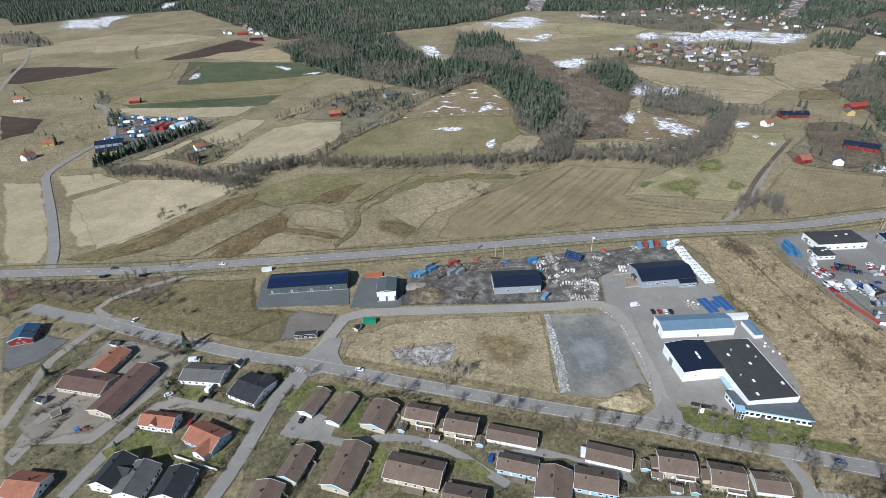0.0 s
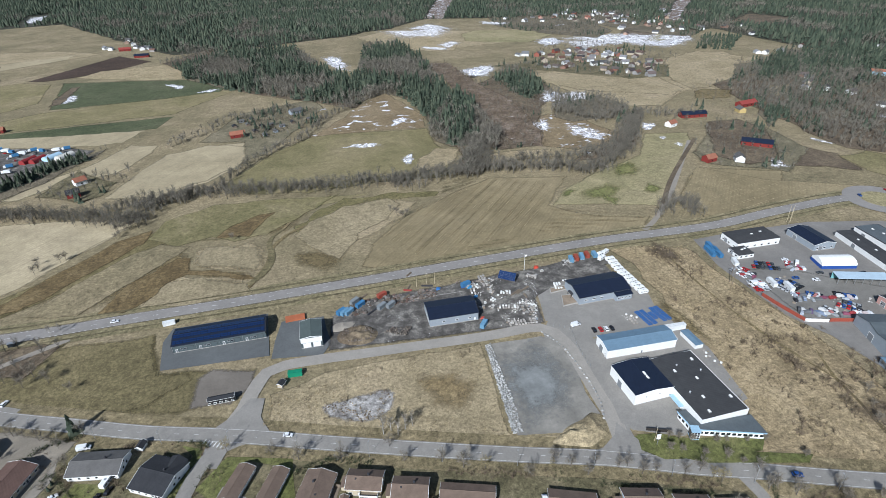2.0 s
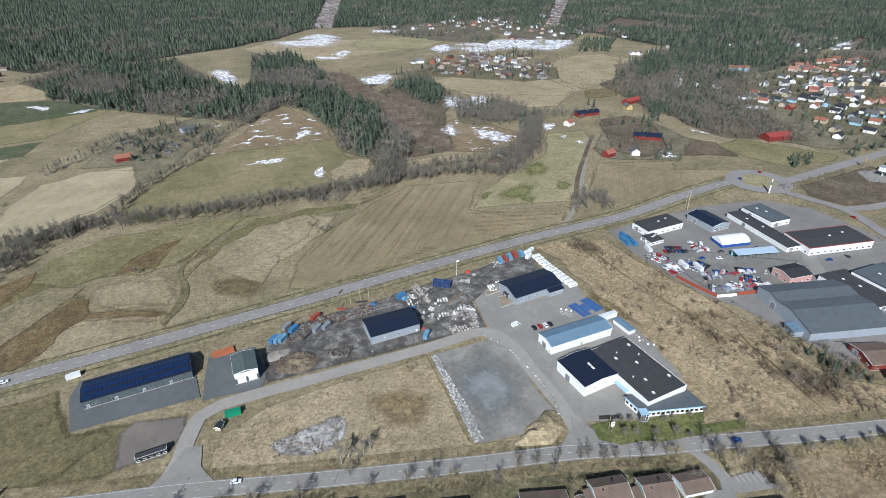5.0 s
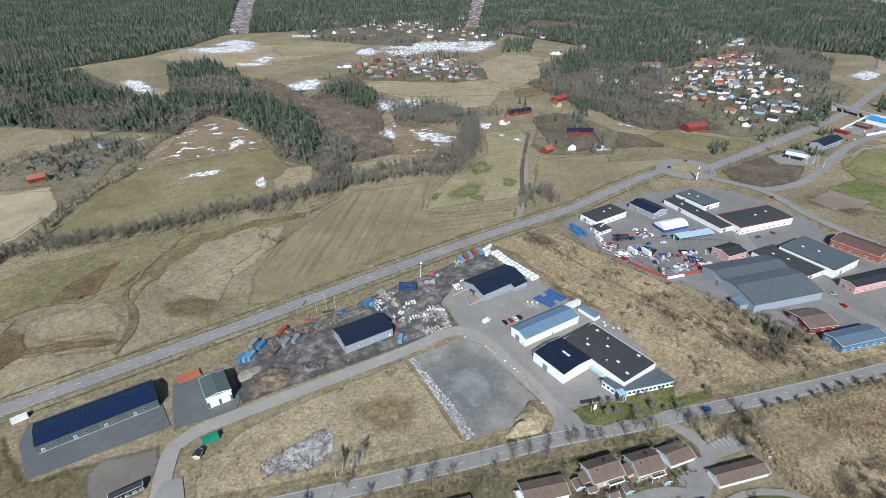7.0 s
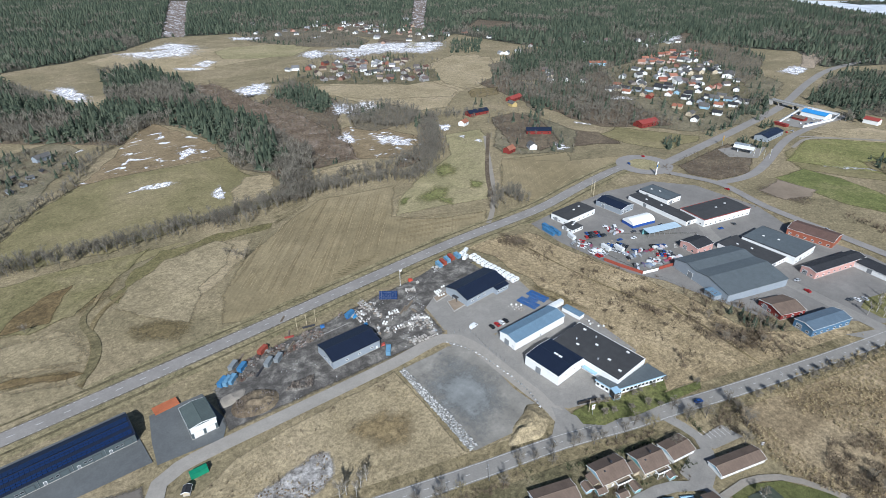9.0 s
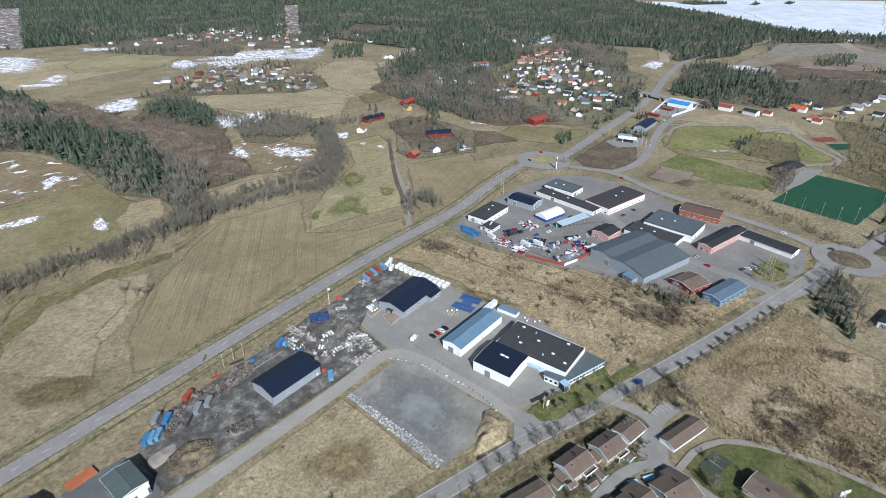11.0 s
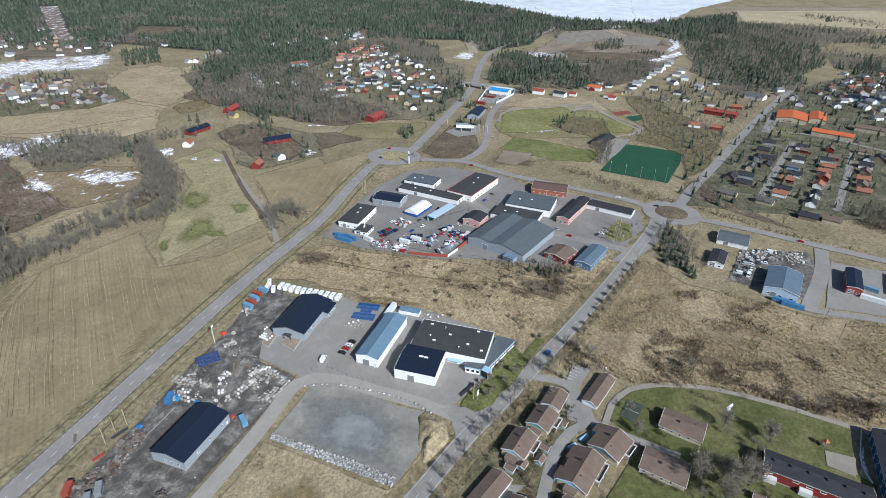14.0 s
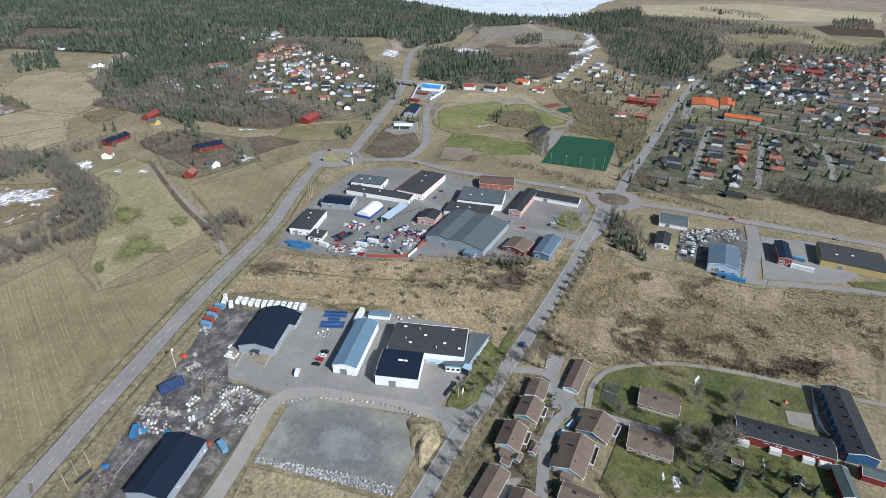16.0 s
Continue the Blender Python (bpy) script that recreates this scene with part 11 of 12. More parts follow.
many("yard_rubble", pebble, clumped([(-11.5, 259.7), (-5.9, 292.9), (42.5, 297.9), (96.3, 302.6), (118.2, 293.0), (103.7, 253.4), (69.8, 253.0)], 1.5, 83, 0.14, 0.05), ROCK, "scattered rubble and offcuts", "rubble", 83, 0.3, 1.0, 0.3)
many("yard_rubble", pebble, clumped([(-9.7, 296.3), (40.1, 300.6), (54.1, 306.5), (74.1, 305.2), (52.9, 292.8), (16.9, 288.5), (-6.8, 286.0)], 1.1, 84, 0.35, 0.06), leafage("scrap_mix", (0.05, 0.045, 0.04), (0.14, 0.12, 0.1), (0.28, 0.265, 0.25), (0.17, 0.085, 0.055)), "scrap iron and timber offcuts", "scrap", 84, 0.5, 1.7, 0.3)
clutter = ([(x * 0.5, y * 0.35, z) for z in (0, 0.45) for x, y in ((-1, -1), (1, -1), (1, 1), (-1, 1))], [(4, 5, 6), (4, 6, 7), (0, 1, 5), (0, 5, 4), (1, 2, 6), (1, 6, 5), (2, 3, 7), (2, 7, 6), (3, 0, 4), (3, 4, 7)])
SCRAP = leafage("rusty_scrap", (0.05, 0.045, 0.04), (0.12, 0.095, 0.075), (0.18, 0.15, 0.12), (0.1, 0.095, 0.09), (0.26, 0.245, 0.225), (0.14, 0.08, 0.06), (0.08, 0.068, 0.06))
MIXED = leafage("stone_and_crates", (0.5, 0.49, 0.46), (0.3, 0.29, 0.27), (0.62, 0.61, 0.58), (0.2, 0.16, 0.12), (0.4, 0.37, 0.33), (0.56, 0.55, 0.52), (0.36, 0.34, 0.32), (0.45, 0.43, 0.4), (0.25, 0.2, 0.15), (0.2, 0.24, 0.28))
many("yard_clutter", clutter, clumped([(74.2, 301.0), (93.1, 304.4), (102.0, 292.6), (97.8, 284.3), (105.4, 274.0), (106.6, 263.0), (102.4, 252.5), (84.0, 254.5), (79.4, 262.7), (70.0, 280.8)], 1.4, 86, 0.2, 0.07), MIXED, "slabs, crates and offcuts between the pallets", "clutter", 86, 0.5, 1.6, 0.3)
many("yard_clutter", clutter, clumped([(104.1, 302.8), (120.5, 303.9), (138.0, 309.6), (158.2, 312.8), (159.1, 308.1), (134.5, 302.6), (117.4, 297.3), (101.5, 295.2)], 1.3, 87, 0.3, 0.07), MIXED, "slabs and crates along the verge", "clutter", 87, 0.5, 1.8, 0.3)
many("yard_clutter", clutter, clumped([(-8.6, 294.4), (17.1, 300.5), (41.3, 302.2), (52.9, 300.7), (52.9, 292.8), (26.4, 290.3), (2.3, 285.6), (-7.1, 285.5)], 1.3, 88, 0.45, 0.07), SCRAP, "rusty scrap and timber offcuts along the verge", "clutter", 88, 0.5, 2.0, 0.3)
many("yard_clutter", clutter, clumped([(322.6, 16.8), (334.9, -26.0), (314.0, -23.9), (309.0, 1.5), (285.1, 15.2), (291.4, 25.4)], 2.0, 89, 0.4, 0.07), MIXED, "building goods on the storage yard", "clutter", 89, 0.6, 2.0, 0.3)
many("yard_scrap", clutter, clumped([(244.7, 264.0), (276.6, 257.0), (324.1, 223.1), (296.3, 206.5), (255.0, 211.4)], 2.4, 90, 0.1, 0.07), MIXED, "car parts and crates", "clutter", 90, 0.6, 2.0, 0.3)
many("snow_clumps", pebble, clumped([(-19.1, 219.4), (-10.1, 223.0), (14.1, 223.4), (14.6, 210.4), (-0.2, 204.7), (-16.0, 211.2)], 1.3, 85, 0.3, 0.08), BRUSH, "brown sedge tufts standing in the ice", "sedge", 85, 0.6, 1.6)


# fences
def fence(points, h, material, label, gap=2.5, boards=True, posts=True):
    """Posts and panels along a line."""
    ob = thing("fence", *points[0], 0, label, "fence")
    x0, y0 = points[0]
    line = along(points, gap)
    for x, y, turn in line[:140]:
        if boards:
            part("panel", shared(("panel", gap, h, material.name), lambda: Geo().box(-gap / 2 + 0.03, -0.04, 0.1, gap / 2 - 0.03, 0.04, h).mesh("panel", material)), material, ob, "", (x - x0, y - y0, 0.0), turn)
        a = radians(turn)
        part("post", shared(("fpost", h, material.name), lambda: Geo().box(-0.06, -0.06, 0, 0.06, 0.06, h + 0.1).mesh("post", material)), material, ob, "", (x - x0 - gap / 2 * math.cos(a), y - y0 - gap / 2 * math.sin(a), 0.0), turn)


fence([(240.0, 241.3), (242.0, 228.0), (244.8, 215.2)], 2.4, CONTAINER_PAINT["red"], "tall red board fence round the scrapyard")
fence([(257.6, 210.7), (283.9, 203.6)], 2.4, CONTAINER_PAINT["red"], "tall red board fence round the scrapyard")
fence([(244.8, 214.4), (257.3, 210.2)], 2.2, WHITE, "pale board fence of the scrapyard")
hulk = ([(-2.1, -0.85, 0.0), (2.1, -0.85, 0.0), (2.1, 0.85, 0.0), (-2.1, 0.85, 0.0), (-2.1, -0.85, 0.9), (2.1, -0.85, 0.75), (2.1, 0.85, 0.75), (-2.1, 0.85, 0.9), (-1.5, -0.7, 1.4), (0.4, -0.7, 1.35), (0.4, 0.7, 1.35), (-1.5, 0.7, 1.4), (1.0, -0.8, 0.85), (1.0, 0.8, 0.85)],
        [(0, 1, 5), (0, 5, 12), (0, 12, 4), (2, 3, 7), (2, 7, 13), (2, 13, 6), (1, 2, 6), (1, 6, 5), (3, 0, 4), (3, 4, 7), (5, 6, 13), (5, 13, 12), (4, 12, 9), (4, 9, 8), (13, 7, 11), (13, 11, 10), (12, 13, 10), (12, 10, 9), (7, 4, 8), (7, 8, 11), (8, 9, 10), (8, 10, 11)])
SCRAP = leafage("scrapped_cars", (0.62, 0.62, 0.6), (0.3, 0.31, 0.32), (0.03, 0.03, 0.034), (0.66, 0.66, 0.65), (0.05, 0.1, 0.2), (0.28, 0.04, 0.03), (0.55, 0.55, 0.54), rough=0.45)
for k, (zone, gap) in enumerate((([(243.8, 269), (254, 264), (246, 248), (241.5, 248)], 3.6), ([(258.0, 237.9), (293.0, 225.0), (289.0, 221.6), (254.5, 231.8)], 3.6), ([(248.4, 225.2), (286.0, 212.4), (284.5, 207.4), (252.5, 216.5), (245.5, 220.9)], 3.2), ([(283.7, 270.0), (287.5, 259), (278.0, 256), (274.8, 263.1)], 3.8))):
    many("scrapped_cars", hulk, scatter(zone, gap, 60 + k, 0.3), SCRAP, "scrapped cars crowded together in the yard", "scrap", 60 + k, 0.85, 1.1, ground_at(*np.mean(zone, 0)) + 0.25)
fence([(110.2, 247.4), (117.1, 241.6), (114.8, 226.2), (114.4, 209.0)], 1.8, STEEL, "thin wire fence on steel posts", 3.0, False)
fence([(156.5, -9.7), (135.0, -3.5), (125.1, -4.9)], 1.0, WHITE, "low white picket fence beside the path", 2.0)
fence([(-109.3, 160.4), (-88.9, 151.6), (-90.4, 152.6)], 1.4, WHITE, "white board fence in front of gardens", 2.0)
fence([(461, 123), (446, 64), (528, 40)], 5.0, STEEL, "tall wire fence round the turf pitch", 9.0, False)

for x, y in [(451, 114), (446, 100), (445, 86), (442.6, 74.0), (450, 63), (494, 48), (545, 99)]:
    ob = thing("floodlight_mast", x, y, 0, "slim floodlight mast beside the turf pitch", "mast", "floodlight masts")
    part("mast", Geo().rod((0, 0, 0), (0, 0, 12), 0.16, 0.1), STEEL, ob)
    part("lamp", Geo().box(-0.7, -0.15, 11.7, 0.7, 0.15, 12.3), WHITE, ob)


def timber_stack(x, y, turn, length, label, material):
    ob = thing("timber_stack", x, y, turn, label, "timber stack", "stacked beams")
    for k in range(3):
        for j in range(4 - k):
            part("beam", shared(("beam", length, material.name), lambda: Geo().box(-length / 2, -0.14, 0, length / 2, 0.14, 0.26).mesh("beam", material)), material, ob, "", (rnd.uniform(-0.2, 0.2), (j - (3 - k) / 2) * 0.32, 0.28 * k))


for (x, y), turn, length, mat_, words in zip([(35.2, 296.3), (37.4, 303.9), (50.1, 305.6), (38.6, 306.9), (41.4, 321.2), (8.6, 303.2), (13.5, 287.3)], (40, -20, -15, 60, 45, 40, 40), (6, 5, 7, 5, 5, 9, 8), (TIMBER, RED_SHEET, DARK_STEEL, TIMBER, TIMBER, TIMBER, DARK_STEEL),
                                      ("stack of weathered timber beams", "stack of rusty red steel beams", "stack of dark steel beams", "stack of weathered timber beams", "stack of weathered timber beams", "stack of weathered timber beams", "stack of dark steel beams")):
    timber_stack(x, y, turn, float(length), words, mat_)

# playground
ob = thing("play_tower", *[(140.9, 9.1)][0], 20, "red and orange play tower with a roof", "play tower")
for sx in (-0.8, 0.8):
    for sy in (-0.8, 0.8):
        part("post", Geo().rod((sx, sy, 0), (sx, sy, 3.6), 0.08), TIMBER, ob)
part("deck", Geo().box(-0.9, -0.9, 1.5, 0.9, 0.9, 1.65), TIMBER, ob)
part("roof", Geo().add([(-1.1, -1.1, 3.5), (1.1, -1.1, 3.5), (1.1, 1.1, 3.5), (-1.1, 1.1, 3.5), (0, 0, 4.8)], [(0, 1, 4), (1, 2, 4), (2, 3, 4), (3, 0, 4), (3, 2, 1, 0)]), CONTAINER_PAINT["orange"], ob)
part("slide", Geo().prism([(0.9, 1.5), (3.4, 0.2), (3.4, 0.35), (0.9, 1.65)], -0.35, 0.35, "y"), CONTAINER_PAINT["red"], ob, "red slide")
frame_set = thing("climbing_frame", -156.9, 178.5, 15, "blue and red climbing frame on the sandy yard", "play equipment")
for sx in (-2.2, -0.7, 0.7, 2.2):
    for sy in (-0.8, 0.8):
        part("post", Geo().rod((sx, sy, 0), (sx, sy, 2.6), 0.07), TIMBER, frame_set)
part("platform", Geo().box(-2.3, -0.9, 1.2, -0.6, 0.9, 1.32), BLUE_STEEL, frame_set)
part("panel", Geo().box(0.6, -0.9, 1.0, 2.3, -0.82, 2.2), CONTAINER_PAINT["red"], frame_set)
part("canopy", Geo().prism([(-1.0, 2.6), (1.0, 2.6), (0, 3.3)], -2.4, -0.6), BLUE_STEEL, frame_set)
part("slide", Geo().prism([(2.2, 1.3), (4.2, 0.15), (4.2, 0.28), (2.2, 1.43)], -0.35, 0.35, "y"), CONTAINER_PAINT["orange"], frame_set)
ob = gable("playhouse", -173.4, 189.1, 30, 3.4, 3.0, 1.9, 0.9, TIMBER, BROWN_TILE, "small brown timber playhouse", "playhouse", base=False)
patch("sandpit", [(-182.8, 186.0), (-181.3, 193.3), (-174.3, 194.4), (-173.3, 190.1), (-179.3, 184.1)], GRAVEL, 7, "pale sandpit with a plank edge", 0.4)
patch("sandpit", [(138.7, 9.2), (138.3, -2.4), (127.4, 0.8), (130.0, 10.6)], GRAVEL, 7, "sandy play area", 0.4)
patch("ball_court", [(131.2, 95.4), (143.0, 92.1), (141.4, 84.5), (128.2, 88.5)], plain("green_court_asphalt", (0.06, 0.07, 0.052), 0.9, 0.0, 0.3, 0.3), 7, "small dark green ball court", 0.05)
ribbon("court_line", [(137.1, 93.7), (134.9, 86.5)], 0.12, LINE, 8, "worn white line across the court")
fence([(119.2, 168.7), (129.1, 164.7)], 1.8, plain("black_stained_boards", (0.035, 0.03, 0.026), 0.9), "dark stained board screen beside the lawn", 2.0)
flagpole(119.7, 162.8, 8.0, "white flagpole on the factory lawn")
belt([(171.7, 38.1), (167.7, 28.4), (164.2, 19.1), (163.0, 13.0), (165.8, 2.9), (168.7, -3.6)], 6.0, 1.7, "brown bushes along the path", SHRUB, BRUSH, 0.7, 1.5, 81)
belt([(167.5, -7.2), (169.8, -17.8), (175.5, -22.0)], 6.0, 1.7, "brown bushes along the path", SHRUB, BRUSH, 0.8, 1.6, 82)
belt([(177.5, 40.7), (172.7, 53.4)], 6.0, 2.0, "brown bushes in the reed bed", SHRUB, BRUSH, 0.7, 1.4, 83)
belt([(153.3, 66.8), (152.9, 61.6), (150.3, 57.2)], 1.4, 1.2, "low clipped hedge on the lawn", SHRUB, HEDGE, 0.25, 0.4, 84)
for spot in ([(154.3, -8.6), (154.6, -10.3), (135.2, -4.8), (122.8, -4.4), (121.6, -2.7), (133.1, -2.7)], [(81.4, 72.2), (89.9, 68.9), (90.9, 66.2), (82.1, 68.1)], [(163.4, 104.3), (165.3, 102.5), (161.5, 101.3), (159.6, 103.1)]):
    patch("snow_patch", spot, SNOW, 7, "last dirty snow in the shade", 0.8, 2.0, blob=True)

# more stores in the stone yard
PALE = leafage("pale_stone_pieces", (0.62, 0.61, 0.58), (0.5, 0.49, 0.46), (0.7, 0.69, 0.66), (0.38, 0.36, 0.33), (0.56, 0.53, 0.48))
for k, spot in enumerate(([(96.7, 280.0), (107.7, 278.5), (105.9, 265.5), (93.3, 264.2), (86.2, 268.8)], [(86.9, 310.5), (94.4, 301.8), (88.0, 296.0), (82.1, 302.8)], [(93.4, 288.2), (103.9, 286.8), (96.7, 280.0), (90.6, 284.1)], [(78.6, 299.1), (84.9, 293.0), (79.4, 285.9), (72.8, 290.0)], [(110.0, 293.2), (120.3, 293.3), (119.3, 290.2), (109.0, 289.1)], [(116.2, 300.8), (120.0, 297.5), (115.7, 292.6), (112.7, 296.7)], [(86.7, 260.8), (94.6, 259.5), (91.5, 254.7), (81.3, 254.5)], [(150.5, 247.0), (158.3, 243.3), (157.1, 233.0), (150.6, 235.7)], [(88.1, 282.0), (91.6, 280.7), (87.8, 276.5), (84.7, 278.1)])):
    many("stone_pieces", pebble, clumped(spot, 1.3, 110 + k, 0.3, 0.12), PALE, "pale stone slabs and sacks in loose rows", "stones", 110 + k, 0.55, 1.2, 0.3)
for k, (spot, colour, high) in enumerate((([(74.9, 299.0), (77.9, 298.9), (76.6, 295.4), (73.3, 294.6)], (0.05, 0.22, 0.42), 1.2), ([(71.0, 299.8), (73.3, 299.5), (72.5, 297.1), (69.8, 296.7)], (0.03, 0.1, 0.3), 1.2), ([(55.6, 302.6), (58.1, 301.8), (57.0, 298.8), (54.5, 298.7)], (0.05, 0.15, 0.36), 1.0), ([(123.4, 309.6), (126.1, 309.0), (125.0, 305.8), (121.6, 305.5)], (0.5, 0.07, 0.04), 1.4), ([(75.9, 288.1), (78.2, 287.5), (76.9, 284.6), (74.2, 285.1)], (0.05, 0.2, 0.4), 0.9), ([(73.7, 266.4), (75.8, 266.1), (74.5, 263.5), (71.8, 263.7)], (0.4, 0.08, 0.06), 1.0))):
    heap("tarpaulin_bundle", spot, high, plain("tarpaulin", colour, 0.6, 0.0, 0.25), "creased tarpaulin over goods in the yard", 20 + k, "tarpaulin")
for (x, y), turn, length in zip([(105.8, 284.8), (100.6, 283.6), (105.4, 278.7), (86.6, 300.6)], (30, 32, 95, 8), (11, 8, 4, 6)):
    timber_stack(x, y, turn, length, "long stack of weathered timber", TIMBER)
ribbon("yard_kerb", [(31.5, 294.0), (43.8, 293.5), (56.7, 293.3), (69.4, 293.3)], 0.5, CONCRETE, 7, "pale concrete kerb across the yard")
bays = [(146.7, 122.1), (159.4, 115.5)]
for k in range(7):
    f = k / 6
    x, y = bays[0][0] + f * (bays[1][0] - bays[0][0]), bays[0][1] + f * (bays[1][1] - bays[0][1])
    a = math.degrees(math.atan2(bays[1][1] - bays[0][1], bays[1][0] - bays[0][0]))
    ob = tagged(new("bay_line", Geo().box(-2.3, -0.07, 0, 2.3, 0.07, 0.012).mesh("bay_line", LINE)), "white painted parking bay line", "road marking", "parking bay lines", "structure")
    ob.matrix_basis = pose(x, y, ground_at(x, y) + 0.01, 0, 0, a - 75)


# ==== the town and the farms
WALLS = {"white": WHITE, "red": FALU, "yellow": YELLOW_BOARD, "grey": CLAD_GREY, "brick": BRICK, "blue": BOARD_BLUE, "brown": TIMBER}
ROOFS = {"black": BLACK_TILE, "orange": ORANGE_TILE, "brown": BROWN_TILE, "grey": GREY_TILE, "red": RED_TILE, "navy": NAVY, "scarlet": RED_SHEET, "sky blue": ribbed("sky_blue_sheet_roof", (0.05, 0.25, 0.55), 0.5, 0.5, 0.0, 0.0, 0.12), "vivid orange": ribbed("vivid_orange_sheet_roof", (0.5, 0.125, 0.045), 0.5, 0.7, 0.0, 0.0, 0.25)}


def town_house(x, y, turn, wall="white", roof="black", length=11.0, width=8.0, h=3.4, rise=2.4, name="house", words="house"):
    """A small house seen from afar: wall, roof, chimney, door and windows."""
    if length < 8:
        width, h, rise = 4.4, 2.2, 1.1
    key = (name, wall, roof, length, width, h, rise)
    if key not in protos:
        ob = thing(name, x, y, turn, f"{wall} {words} with a {roof} pitched roof", words.split()[-1])
        a, b, o = length / 2, width / 2, 0.5
        s = rise / b
        part("wall", Geo().prism([(-b, 0), (b, 0), (b, h), (0, h + rise), (-b, h)], -a, a), WALLS[wall], ob)
        part("roof", Geo().prism([(-b - o, h - o * s + 0.02), (0, h + rise + 0.02), (b + o, h - o * s + 0.02), (b + o, h - o * s + 0.25), (0, h + rise + 0.25), (-b - o, h - o * s + 0.25)], -a - o, a + o), ROOFS[roof], ob)
        if length < 16 and roof != "grey":
            chimney(ob, a * 0.3, b * 0.15, h + rise * 0.9)
        me = shared("plain_window", lambda: Geo().box(-0.7, -0.06, 0, 0.7, 0.02, 1.3).mesh("window", GLASS))
        k = max(1, int(length / 6))
        for i in range(k):
            f = ((i + 0.5) / k - 0.5) * length
            part("window", me, GLASS, ob, "", (f, -b, 1.1), 0)
        if length > 16:
            part("window", me, GLASS, ob, "", (-a, 0, 1.1), -90)
        protos[key] = ob
        return ob
    return copy_thing(protos[key], pose(x, y, ground_at(x, y), 0, 0, turn))


MIX_TOWN = (("white", "grey"), ("white", "black"), ("blue", "grey"), ("white", "black"), ("red", "brown"), ("white", "black"), ("brick", "brown"), ("red", "brown"), ("grey", "grey"), ("yellow", "brown"), ("brick", "grey"), ("white", "grey"), ("brown", "black"), ("white", "red"), ("red", "orange"), ("white", "grey"))
MIX_DARK = (("brick", "grey"), ("brown", "black"), ("brick", "brown"), ("grey", "black"))
MIX_VILLAGE = (("white", "black"), ("brick", "grey"), ("white", "grey"), ("grey", "black"), ("brown", "black"), ("brick", "brown"), ("white", "black"), ("red", "brown"), ("yellow", "grey"), ("white", "red"))
town = random.Random(11)
requests = []


def cluster(outline, gap, mix, base, seed, keep=0.85, length=11.0):
    for x, y in scatter(outline, gap, seed, 0.28):
        if town.random() < keep:
            requests.append((x, y, base + town.choice((0, 0, 90, 90, 8, 98)), *town.choice(mix), length))


